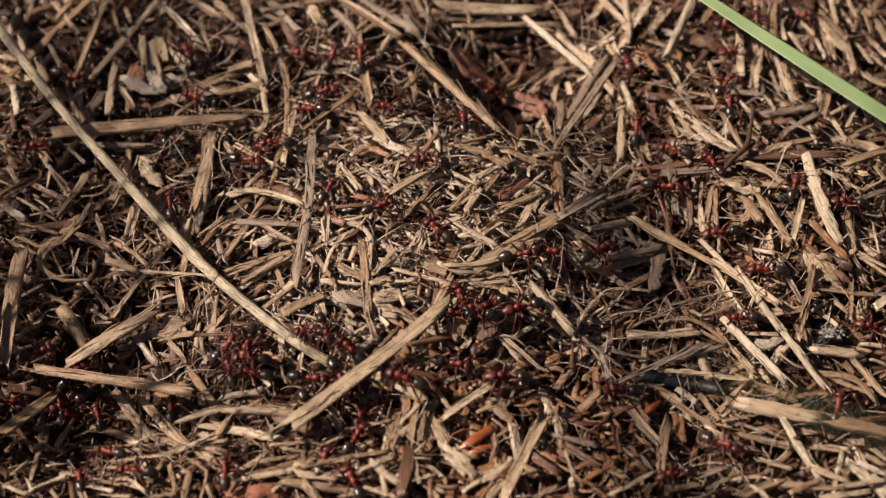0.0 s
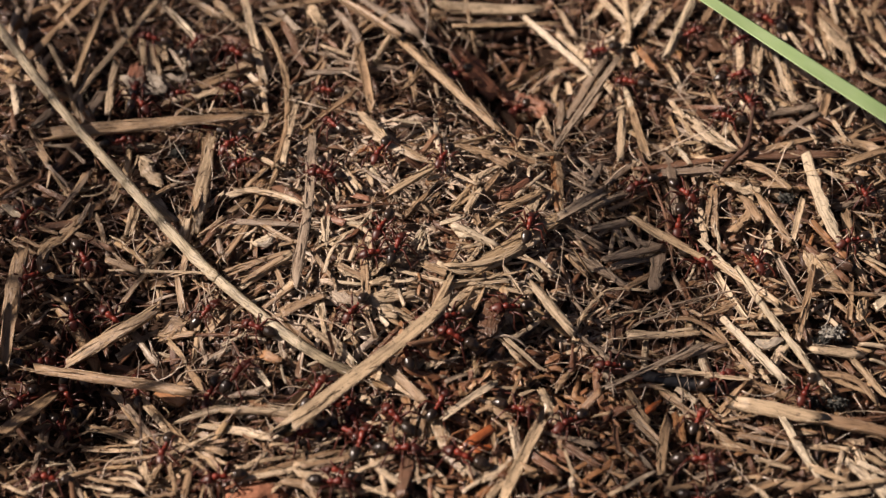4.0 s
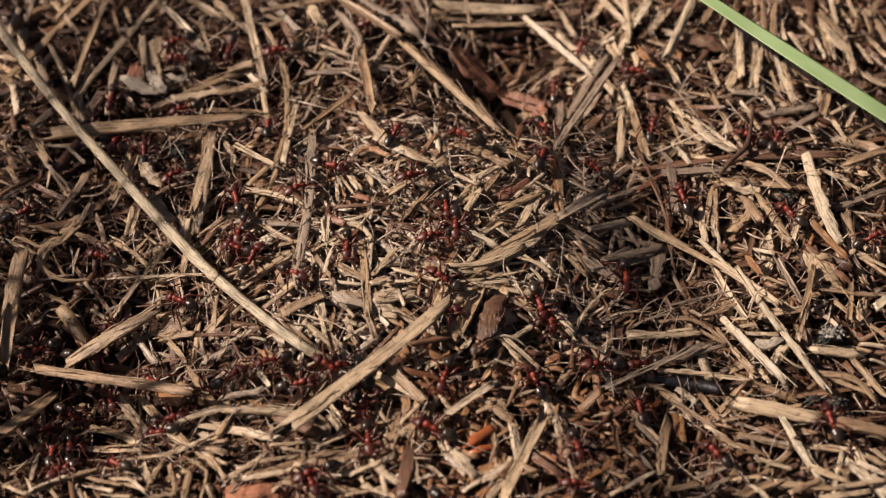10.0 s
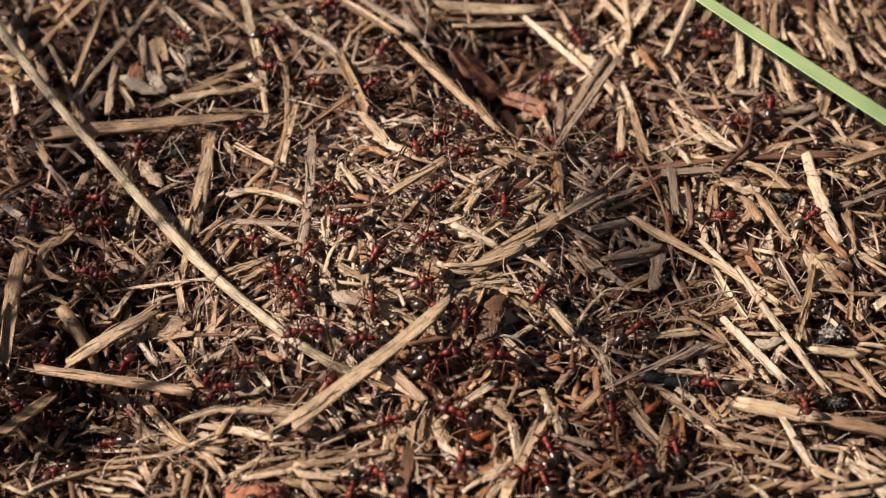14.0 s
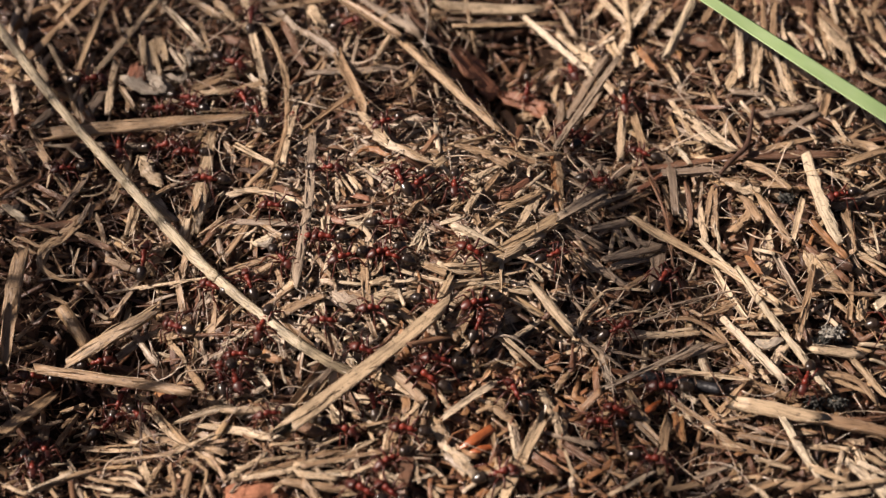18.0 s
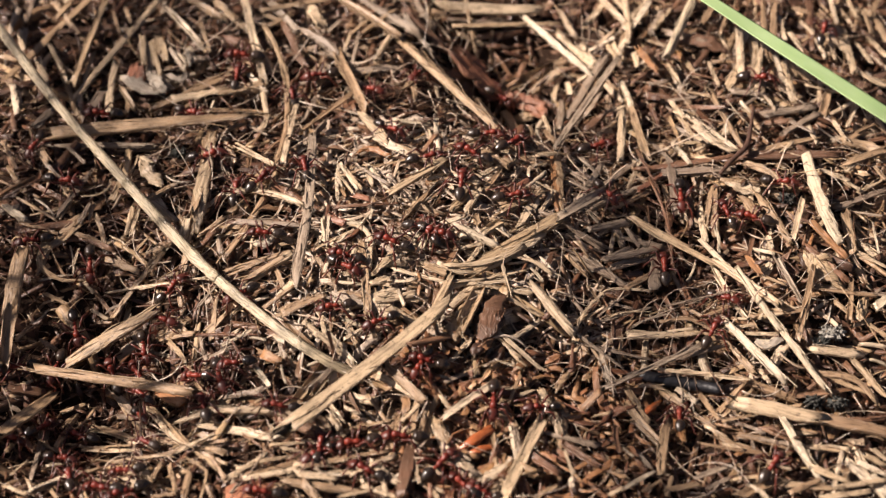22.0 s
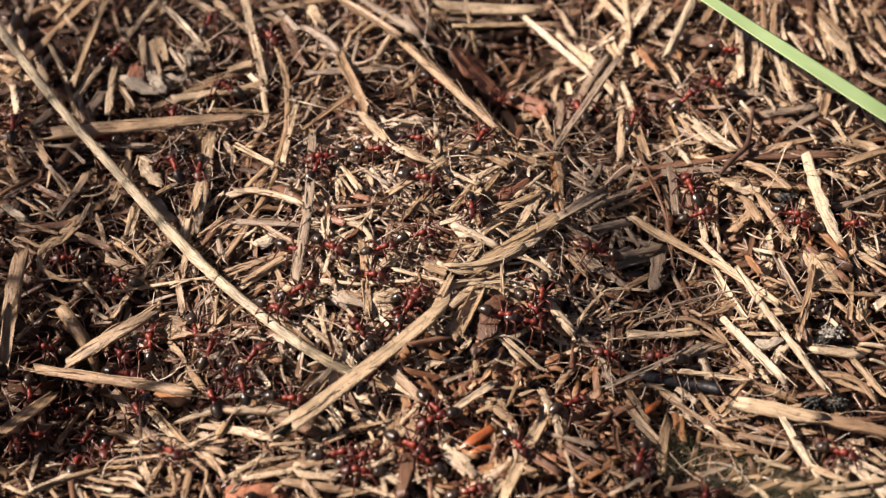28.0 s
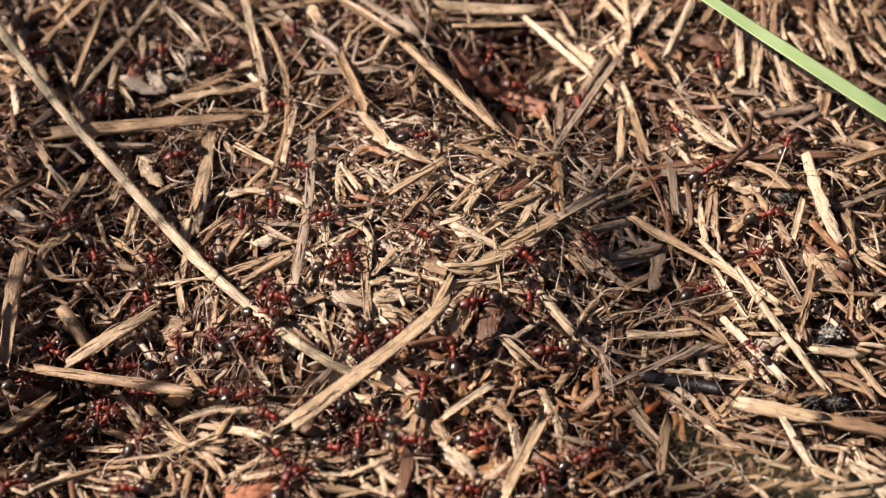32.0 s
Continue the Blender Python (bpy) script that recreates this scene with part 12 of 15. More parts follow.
    go(30, [(0, 53.7, -26.8, 74), (5, 55.0, -28.0, 120), (10, 56.4, -29.2, 166), (12.5, 56.6, -30.5, 226), (15, 56.8, -31.9, 286), (20, 57.4, -34.5, 250), (22.5, 51.3, -35.2, 177), (27.5, 39.4, -34.2, 178), (28.8, 36.4, -33.3, 118), (30, 33.5, -32.4, 59), (45, 36.8, -28.3, 65), (60, 38.8, -23.4, 57), (62.5, 35.2, -23.7, 122), (65, 31.7, -23.9, 186), (70, 24.6, -24.5, 206), (72.5, 27.0, -26.0, 268), (75, 29.5, -27.5, 329), (77.5, 31.4, -29.6, 393), (80, 33.3, -31.8, 456), (85, 29.1, -29.8, 524), (87.5, 26.9, -29.0, 481), (90, 24.7, -28.3, 438), (100, 26.3, -27.8, 457), (110, 25.1, -28.2, 442), (111, 27.8, -31.2, 387), (112, 30.6, -34.2, 331), (118, 44.2, -40.6, 338), (119, 48.2, -40.9, 298), (120, 52.3, -41.1, 257), (122, 48.6, -41.5, 214), (125, 44.9, -42.0, 171), (128, 41.2, -41.6, 212), (130, 37.5, -41.2, 253), (132, 36.0, -39.4, 198), (135, 34.4, -37.6, 144), (140, 31.1, -34.3, 100), (155, 28.2, -31.7, 137), (170, 25.9, -28.6, 132), (180, 24.2, -27.7, 151), (182, 22.9, -29.5, 197), (185, 21.6, -31.3, 244), (188, 21.1, -33.5, 199), (190, 20.7, -35.8, 154), (192, 22.4, -36.1, 99), (193, 24.1, -36.4, 45), (195, 25.7, -36.7, -9), (198, 28.2, -37.3, 33), (200, 30.7, -37.8, 74), (205, 31.2, -35.8, 85), (210, 31.5, -33.8, 76), (215, 32.2, -31.4, 67), (220, 31.8, -29.0, 86), (230, 32.8, -25.8, 73), (232, 32.6, -27.2, 132), (233, 32.5, -28.5, 192), (235, 32.3, -29.8, 251), (240, 32.2, -33.8, 260), (241, 32.5, -31.9, 201), (242, 32.9, -29.9, 142), (242, 33.2, -28.0, 83), (248, 34.9, -16.1, 80), (250, 35.6, -10.2, 97), (258, 32.5, -12.1, 146), (265, 29.4, -14.0, 194), (280, 23.0, -17.4, 168), (290, 22.6, -18.4, 170), (295, 18.1, -18.3, 190), (298, 16.0, -18.8, 141), (300, 13.8, -19.3, 93), (302, 17.2, -20.0, 36), (305, 20.5, -20.6, -22), (308, 23.6, -22.0, -60), (310, 26.6, -23.5, -98), (315, 23.6, -29.6, -126), (320, 20.7, -35.8, -151)])
    go(31, [(0, 46.6, -5.4, 167), (5, 45.8, -3.1, 113), (10, 44.4, -1.3, 118), (15, 41.1, 3.3, 108), (20, 38.6, 8.4, 103), (25, 39.9, 12.6, 91), (30, 38.9, 17.0, 22), (37.5, 37.3, 12.9, -35), (45, 35.6, 8.9, -93), (60, 40.0, 1.3, -152), (61.7, 42.2, 1.5, -93), (63.3, 44.3, 1.7, -33), (65, 46.5, 1.8, 27), (70, 52.9, 3.0, 2), (75, 51.1, 4.0, 68), (80, 49.4, 5.0, 134), (82.5, 49.3, 2.9, 204), (85, 49.3, 0.7, 274), (86.7, 49.0, -0.6, 224), (88.3, 48.7, -2.0, 174), (90, 48.4, -3.4, 124), (95, 49.0, 0.9, 80), (100, 51.4, 4.4, 123), (105, 46.6, 4.6, 164), (108, 44.4, 5.4, 206), (110, 42.1, 6.3, 247), (111, 44.8, 5.8, 303), (112, 47.5, 5.3, 358), (118, 58.5, 4.0, 350), (120, 64.0, 3.7, 338), (122, 62.0, 2.5, 274), (125, 59.9, 1.2, 210), (130, 56.0, -1.4, 262), (132, 55.4, -0.2, 190), (135, 54.8, 0.9, 118), (140, 53.6, 3.3, 43), (148, 54.7, -1.0, -11), (155, 55.9, -5.3, -66), (162, 57.7, -9.4, -24), (170, 59.6, -13.5, 17), (180, 62.5, -13.2, 6), (182, 61.4, -12.9, 80), (185, 60.3, -12.7, 153), (190, 58.1, -12.2, 214), (200, 56.5, -13.2, 213), (202, 56.3, -9.5, 150), (205, 56.1, -5.7, 87), (208, 56.3, -1.9, 152), (210, 56.5, 1.9, 218), (215, 51.6, 4.4, 156), (220, 46.1, 4.9, 152), (225, 42.9, 6.9, 151), (230, 39.3, 7.9, 156), (232, 41.6, 8.0, 102), (233, 43.9, 8.1, 49), (235, 46.2, 8.2, -5), (240, 53.1, 7.8, -5), (245, 54.0, 6.9, 64), (250, 54.9, 5.9, 132), (255, 55.8, 5.5, 81), (260, 56.6, 5.2, 29), (265, 57.5, 4.8, -22), (280, 59.5, 2.8, -0), (282, 58.2, 2.4, -60), (283, 56.8, 2.0, -119), (285, 55.5, 1.6, -179), (290, 51.3, 1.3, -170), (295, 48.7, 2.3, -190), (300, 46.0, 2.0, -187), (302, 46.0, 3.8, -225), (305, 46.0, 5.6, -262), (308, 45.6, 7.3, -309), (310, 45.3, 9.1, -356), (315, 46.9, 7.2, -406), (320, 48.2, 5.0, -354)])
    go(32, [(0, 52.9, 9.7, 69), (2.5, 53.9, 8.4, 9), (5, 54.8, 7.1, -52), (7.5, 56.1, 6.2, -109), (10, 57.3, 5.2, -167), (20, 57.4, 5.8, -163), (21.7, 58.8, 6.5, -219), (23.3, 60.1, 7.2, -276), (25, 61.4, 7.9, -332), (30, 64.7, 11.1, -323), (35, 63.3, 9.9, -379), (40, 61.8, 8.7, -436), (45, 60.4, 7.6, -493), (60, 57.8, 2.7, -450), (61.7, 57.1, 4.2, -506), (63.3, 56.4, 5.7, -561), (65, 55.6, 7.2, -617), (70, 53.9, 12.0, -589), (75, 52.0, 12.9, -557), (77.5, 51.0, 12.9, -607), (80, 49.9, 12.9, -657), (85, 52.3, 15.7, -671), (90, 55.5, 17.7, -679), (92.5, 54.4, 18.0, -626), (95, 53.3, 18.4, -573), (97.5, 52.3, 18.9, -616), (100, 51.2, 19.4, -658), (110, 49.8, 18.0, -691), (115, 53.2, 18.0, -698), (120, 55.7, 20.3, -644), (122, 54.0, 21.4, -604), (125, 52.2, 22.5, -564), (130, 48.2, 23.3, -562), (140, 46.2, 23.5, -545), (155, 40.4, 22.9, -517), (170, 34.9, 20.8, -455), (175, 33.1, 19.9, -502), (180, 31.3, 18.9, -577), (182, 29.8, 17.5, -538), (185, 28.2, 16.0, -500), (190, 24.1, 14.9, -522), (192, 25.8, 13.1, -468), (195, 27.4, 11.3, -414), (200, 28.7, 6.7, -347), (202, 29.0, 4.4, -406), (205, 29.4, 2.1, -465), (208, 28.5, -0.1, -515), (210, 27.7, -2.3, -565), (212, 31.7, -0.4, -625), (215, 35.7, 1.4, -685), (220, 42.6, 6.9, -619), (225, 42.6, 6.9, -582), (230, 42.6, 6.9, -544), (232, 44.1, 5.8, -490), (233, 45.7, 4.8, -436), (235, 47.3, 3.7, -382), (240, 52.9, 3.0, -339), (243, 52.5, 2.8, -288), (247, 52.2, 2.7, -238), (250, 51.8, 2.5, -188), (265, 52.3, 2.2, -196), (280, 52.7, 1.9, -204), (290, 50.2, 1.9, -181), (292, 46.3, 5.9, -251), (298, 39.9, 15.0, -240), (300, 37.4, 20.0, -169), (310, 37.4, 20.0, -206), (320, 36.5, 22.3, -247)])
    go(33, [(0, 59.2, 6.4, 179), (10, 60.9, 6.8, 192), (15, 58.7, 3.6, 236), (20, 55.5, 1.3, 225), (21.7, 56.4, 1.8, 281), (23.3, 57.3, 2.2, 336), (25, 58.2, 2.6, 391), (30, 60.9, 3.9, 448), (35, 59.9, 1.6, 507), (40, 59.0, -0.7, 566), (45, 58.0, -3.0, 625), (52.5, 57.2, -6.7, 576), (60, 56.4, -10.3, 527), (65, 56.4, -8.1, 454), (70, 56.1, -6.0, 433), (75, 58.4, -4.6, 419), (77.5, 59.0, -3.4, 379), (80, 59.6, -2.3, 339), (85, 61.5, -0.3, 391), (90, 63.8, 1.2, 369), (100, 62.1, 0.1, 392), (102, 62.5, -1.7, 346), (105, 62.8, -3.5, 299), (110, 65.2, -6.2, 296), (115, 62.9, -16.0, 229), (120, 58.9, -25.1, 265), (122, 55.7, -26.0, 226), (125, 52.5, -27.0, 188), (130, 46.2, -24.8, 196), (135, 47.4, -25.8, 236), (140, 48.6, -26.8, 277), (145, 47.6, -24.4, 221), (150, 46.6, -21.9, 165), (155, 45.5, -19.5, 109), (170, 43.4, -11.8, 75), (172, 45.3, -14.5, 12), (175, 47.2, -17.1, -51), (180, 49.5, -23.1, -108), (185, 48.7, -23.3, -160), (190, 47.9, -23.4, -211), (195, 44.9, -25.2, -138), (198, 43.5, -26.4, -177), (200, 42.2, -27.5, -215), (205, 38.8, -24.4, -218), (210, 35.0, -21.8, -190), (212, 35.9, -20.1, -239), (215, 36.8, -18.4, -288), (220, 37.9, -14.7, -297), (225, 43.9, -15.9, -352), (227, 45.8, -15.5, -293), (228, 47.8, -15.1, -234), (230, 49.8, -14.7, -175), (232, 50.5, -16.9, -122), (235, 51.3, -19.1, -70), (237, 52.1, -20.4, -17), (238, 53.0, -21.7, 36), (240, 53.8, -23.0, 88), (245, 54.3, -17.5, 93), (250, 54.5, -12.0, 95), (252, 53.6, -13.8, 150), (255, 52.6, -15.7, 205), (258, 51.7, -17.5, 259), (272, 50.6, -29.0, 267), (280, 52.5, -35.0, 336), (282, 49.0, -37.6, 268), (285, 45.5, -40.2, 200), (290, 36.8, -40.1, 207), (295, 33.8, -39.5, 188), (300, 30.8, -40.3, 261), (301, 33.0, -38.4, 326), (302, 35.1, -36.4, 391), (308, 43.0, -28.0, 400), (310, 46.7, -23.5, 443), (315, 45.2, -21.1, 472), (320, 43.8, -18.5, 481)])
    go(34, [(0, 41.5, 4.2, -179), (5, 39.1, 0.4, -121), (6.67, 38.0, -0.6, -61), (8.33, 37.0, -1.7, -2), (10, 35.9, -2.8, 57), (20, 38.1, 0.5, 57), (25, 41.0, -0.5, 13), (30, 43.7, 1.1, -48), (45, 46.0, -5.5, -78), (52.5, 45.3, -8.8, -38), (60, 44.5, -12.2, 1), (65, 47.8, -7.3, 67), (70, 49.8, -1.7, 136), (72.5, 45.0, 2.1, 135), (77.5, 34.3, 7.6, 147), (80, 28.5, 9.3, 167), (82.5, 30.8, 9.4, 97), (85, 33.1, 9.6, 26), (90, 37.5, 11.2, 15), (95, 37.1, 10.8, 56), (100, 36.6, 10.4, 97), (110, 39.4, 8.7, 153), (120, 38.5, 9.2, 152), (125, 36.9, 11.0, 139), (130, 35.5, 12.9, 129), (132, 36.7, 12.1, 188), (133, 37.8, 11.3, 247), (135, 39.0, 10.5, 306), (140, 41.4, 6.9, 355), (145, 38.2, 7.2, 414), (150, 35.0, 7.4, 472), (155, 31.9, 7.7, 531), (162, 27.2, 8.3, 487), (170, 22.4, 8.8, 442), (175, 21.6, 15.7, 444), (180, 21.6, 22.6, 409), (190, 25.2, 24.1, 417), (192, 23.7, 27.5, 458), (195, 22.2, 30.8, 499), (200, 16.1, 34.7, 472), (202, 18.9, 35.0, 421), (205, 21.8, 35.3, 369), (210, 27.3, 37.1, 332), (212, 29.4, 30.4, 290), (218, 33.8, 17.1, 285), (220, 36.2, 10.5, 266), (225, 37.8, 9.6, 309), (230, 39.4, 8.8, 353), (240, 39.4, 8.4, 360), (245, 43.7, 3.3, 313), (250, 48.7, -1.2, 276), (258, 45.9, -7.0, 222), (272, 37.2, -15.2, 226), (280, 31.2, -17.6, 167), (282, 32.6, -18.6, 219), (283, 34.0, -19.7, 271), (285, 35.4, -20.8, 323), (290, 40.3, -22.7, 336), (292, 38.0, -22.7, 276), (293, 35.7, -22.7, 217), (295, 33.5, -22.7, 157), (300, 27.0, -20.8, 108), (302, 29.1, -20.0, 53), (305, 31.3, -19.1, -3), (310, 35.9, -19.5, -18), (312, 36.7, -16.6, 31), (315, 37.4, -13.6, 80), (320, 37.1, -7.5, 27)])
    go(35, [(0, 42.1, -12.9, -179), (10, 40.8, -12.5, -198), (15, 37.4, -13.6, -156), (20, 34.0, -14.6, -92), (25, 34.6, -18.9, -93), (27.5, 35.3, -20.9, -56), (30, 36.0, -23.0, -18), (45, 40.4, -19.9, 27), (60, 44.5, -16.4, 25), (65, 43.5, -17.2, -35), (70, 42.6, -17.9, -96), (75, 41.6, -23.3, -101), (80, 40.4, -28.6, -93), (85, 36.5, -32.3, -125), (90, 32.4, -35.8, -90), (95, 24.9, -38.2, -160), (100, 17.5, -40.7, -182), (105, 13.8, -37.0, -224), (110, 10.0, -33.5, -272), (112, 11.5, -35.2, -345), (115, 13.0, -37.0, -418), (120, 16.0, -40.5, -460), (130, 16.0, -40.5, -513), (135, 14.5, -40.6, -561), (140, 13.0, -40.7, -610), (148, 15.3, -39.9, -654), (155, 17.7, -39.2, -699), (170, 20.4, -35.1, -722), (175, 23.6, -36.2, -732), (180, 27.0, -36.5, -732), (182, 23.9, -37.8, -795), (185, 20.7, -39.0, -859), (190, 15.1, -42.9, -882), (192, 16.0, -42.4, -938), (193, 16.8, -41.8, -994), (195, 17.7, -41.3, -1050), (200, 20.5, -40.2, -1057), (210, 19.2, -40.1, -1084), (212, 16.8, -40.2, -1141), (213, 14.4, -40.3, -1197), (215, 12.0, -40.3, -1254), (220, 4.9, -41.7, -1283), (225, -0.0, -40.8, -1257), (230, -4.7, -42.6, -1243), (232, -4.1, -42.0, -1297), (233, -3.4, -41.5, -1351), (235, -2.8, -40.9, -1405), (240, -0.7, -39.5, -1364), (242, -2.5, -39.7, -1312), (245, -4.3, -39.8, -1261), (250, -7.9, -40.8, -1320), (258, -5.1, -41.0, -1382), (265, -2.3, -41.3, -1444), (280, 3.4, -41.7, -1423), (285, 2.4, -41.6, -1374), (290, 1.3, -41.5, -1325), (295, -3.0, -36.1, -1317), (300, -7.9, -31.3, -1279), (310, -10.3, -28.1, -1288), (312, -10.5, -29.6, -1233), (315, -10.6, -31.1, -1177), (317, -10.6, -32.1, -1237), (318, -10.5, -33.0, -1296), (320, -10.5, -34.0, -1355)])
    go(36, [(0, 23.4, -24.0, -169), (5, 20.4, -23.2, -206), (10, 17.7, -21.6, -181), (15, 19.1, -21.3, -137), (20, 20.5, -21.1, -93), (22.5, 19.4, -19.1, -162), (25, 18.3, -17.0, -232), (27.5, 16.4, -15.8, -162), (30, 14.4, -14.6, -92), (37.5, 10.1, -13.5, -145), (45, 5.7, -12.3, -198), (60, -1.5, -7.1, -262), (61.7, -1.5, -8.2, -206), (63.3, -1.5, -9.3, -151), (65, -1.5, -10.4, -95), (70, -0.8, -13.5, -90), (75, 0.9, -14.9, -18), (77.5, 1.9, -15.3, 23), (80, 2.8, -15.7, 64), (85, 3.6, -16.7, 131), (90, 4.4, -17.6, 197), (95, 1.5, -14.7, 133), (100, -0.3, -10.9, 144), (110, -3.5, -9.0, 179), (115, -4.7, -11.8, 246), (118, -5.2, -13.3, 206), (120, -5.7, -14.7, 165), (122, -5.6, -15.7, 214), (125, -5.6, -16.8, 262), (130, -5.6, -18.9, 264), (132, -6.7, -19.1, 220), (135, -7.9, -19.2, 175), (140, -10.1, -19.0, 178), (155, -9.4, -18.6, 190), (170, -8.8, -18.2, 201), (180, -9.9, -20.7, 152), (185, -15.7, -23.9, 203), (190, -21.2, -27.6, 195), (200, -21.0, -25.8, 145), (205, -23.8, -25.9, 181), (210, -26.5, -26.4, 158), (215, -29.1, -26.7, 184), (218, -30.3, -26.3, 143), (220, -31.5, -26.0, 102), (225, -33.8, -21.1, 127), (230, -36.6, -16.4, 151), (235, -36.8, -15.2, 201), (240, -37.0, -13.9, 252), (245, -37.5, -14.6, 211), (250, -38.1, -15.3, 170), (255, -36.1, -16.3, 225), (260, -34.1, -17.3, 280), (265, -32.1, -18.3, 336), (280, -25.6, -19.9, 409), (282, -26.2, -20.0, 462), (283, -26.9, -20.2, 515), (285, -27.5, -20.4, 568), (288, -28.4, -20.9, 607), (290, -29.3, -21.5, 645), (292, -30.0, -20.6, 593), (293, -30.7, -19.8, 540), (295, -31.4, -19.0, 487), (300, -34.1, -17.2, 509), (310, -36.3, -16.2, 515), (320, -39.5, -17.8, 529)])
    go(37, [(0, 30.3, -38.9, -164), (2.5, 29.5, -36.4, -210), (5, 28.8, -33.9, -255), (10, 27.7, -28.9, -265), (15, 28.4, -25.3, -286), (17.5, 29.3, -23.8, -227), (20, 30.3, -22.3, -168), (30, 27.2, -20.6, -169), (45, 21.0, -18.3, -186), (52.5, 17.7, -18.0, -230), (60, 14.4, -17.7, -273), (70, 15.6, -15.5, -281), (80, 13.7, -13.5, -258), (83.3, 13.6, -12.6, -199), (86.7, 13.4, -11.7, -139), (90, 13.3, -10.8, -80), (100, 14.4, -13.3, -76), (102, 12.8, -12.8, -139), (105, 11.3, -12.3, -203), (110, 8.5, -10.7, -176), (112, 9.2, -12.0, -109), (115, 9.9, -13.3, -42), (118, 11.1, -14.2, -103), (120, 12.4, -15.1, -164), (122, 12.3, -11.6, -216), (125, 12.1, -8.0, -269), (127, 12.8, -5.8, -210), (128, 13.4, -3.5, -151), (130, 14.0, -1.2, -92), (135, 13.2, -5.6, -105), (140, 13.2, -10.0, -117), (145, 13.9, -9.0, -173), (150, 14.6, -8.1, -229), (155, 15.2, -7.2, -284), (170, 16.0, -3.9, -340), (180, 15.1, -5.1, -327), (182, 14.0, -7.9, -393), (185, 13.0, -10.8, -459), (190, 11.5, -16.6, -523), (200, 11.7, -16.0, -528), (205, 8.6, -17.1, -520), (210, 5.5, -18.6, -517), (215, 1.4, -20.9, -502), (220, -2.9, -22.9, -475), (230, -3.4, -25.0, -513), (235, -6.8, -25.2, -542), (237, -7.9, -25.5, -491), (238, -9.1, -25.7, -440), (240, -10.2, -25.9, -390), (245, -10.1, -28.0, -446), (250, -9.5, -30.0, -388), (258, -9.7, -28.4, -334), (265, -9.8, -26.9, -281), (280, -9.1, -23.9, -307), (282, -9.0, -25.8, -359), (283, -9.0, -27.8, -411), (285, -9.0, -29.8, -464), (288, -10.3, -32.4, -510), (290, -11.6, -35.1, -556), (295, -12.4, -27.7, -623), (300, -13.6, -20.3, -592), (302, -14.6, -21.5, -537), (305, -15.5, -22.7, -482), (310, -16.9, -25.4, -556), (315, -19.7, -27.7, -498), (318, -21.0, -28.8, -538), (320, -22.4, -29.9, -577)])
    go(38, [(0, 59.9, -14.0, 166), (10, 56.0, -13.8, 177), (20, 53.6, -12.2, 146), (22.5, 52.8, -14.9, 204), (25, 52.0, -17.7, 261), (30, 50.3, -23.1, 263), (45, 48.9, -25.0, 234), (60, 46.8, -26.1, 190), (62.5, 49.6, -22.8, 116), (65, 52.4, -19.5, 41), (70, 59.8, -15.0, 10), (71.7, 57.5, -16.2, -42), (73.3, 55.3, -17.4, -95), (75, 53.1, -18.5, -147), (80, 46.8, -22.6, -98), (85, 44.8, -26.0, -122), (87.5, 43.6, -27.5, -77), (90, 42.4, -29.0, -32), (91.7, 40.6, -26.3, 26), (93.3, 38.8, -23.5, 83), (95, 37.1, -20.8, 141), (100, 27.8, -18.0, 189), (110, 27.1, -15.5, 164), (112, 28.8, -16.5, 235), (115, 30.5, -17.6, 305), (120, 32.7, -21.0, 339), (122, 32.2, -20.4, 398), (123, 31.7, -19.8, 457), (125, 31.2, -19.2, 516), (130, 28.9, -18.7, 510), (132, 26.9, -20.6, 555), (135, 25.0, -22.4, 600), (140, 22.8, -27.2, 630), (148, 24.3, -24.1, 703), (155, 25.8, -20.9, 776), (162, 26.5, -17.4, 707), (170, 27.2, -14.0, 637), (175, 25.8, -14.0, 694), (180, 24.4, -14.0, 752), (182, 23.3, -17.1, 690), (185, 22.2, -20.2, 628), (188, 22.5, -23.5, 682), (190, 22.9, -26.7, 736), (195, 25.1, -26.0, 720), (200, 27.3, -25.4, 737), (202, 27.3, -23.1, 777), (205, 27.3, -20.8, 818), (207, 26.7, -19.4, 874), (208, 26.1, -18.0, 930), (210, 25.5, -16.6, 987), (212, 29.2, -14.5, 1047), (215, 32.9, -12.5, 1108), (220, 40.8, -9.3, 1044), (225, 45.9, -9.5, 1096), (230, 50.0, -6.6, 1055), (235, 49.7, -11.0, 1001), (240, 51.3, -15.2, 1050), (242, 50.1, -14.7, 996), (243, 48.8, -14.1, 942), (245, 47.6, -13.6, 888), (250, 43.5, -14.0, 826), (254, 42.0, -17.4, 900), (258, 40.5, -20.7, 973), (272, 35.6, -34.5, 986), (280, 33.7, -41.5, 973), (285, 31.2, -41.1, 899), (290, 28.6, -40.8, 907), (295, 24.0, -40.3, 923), (300, 19.6, -41.8, 885), (305, 16.3, -41.3, 901), (310, 13.0, -41.7, 890), (320, 13.0, -40.7, 818)])
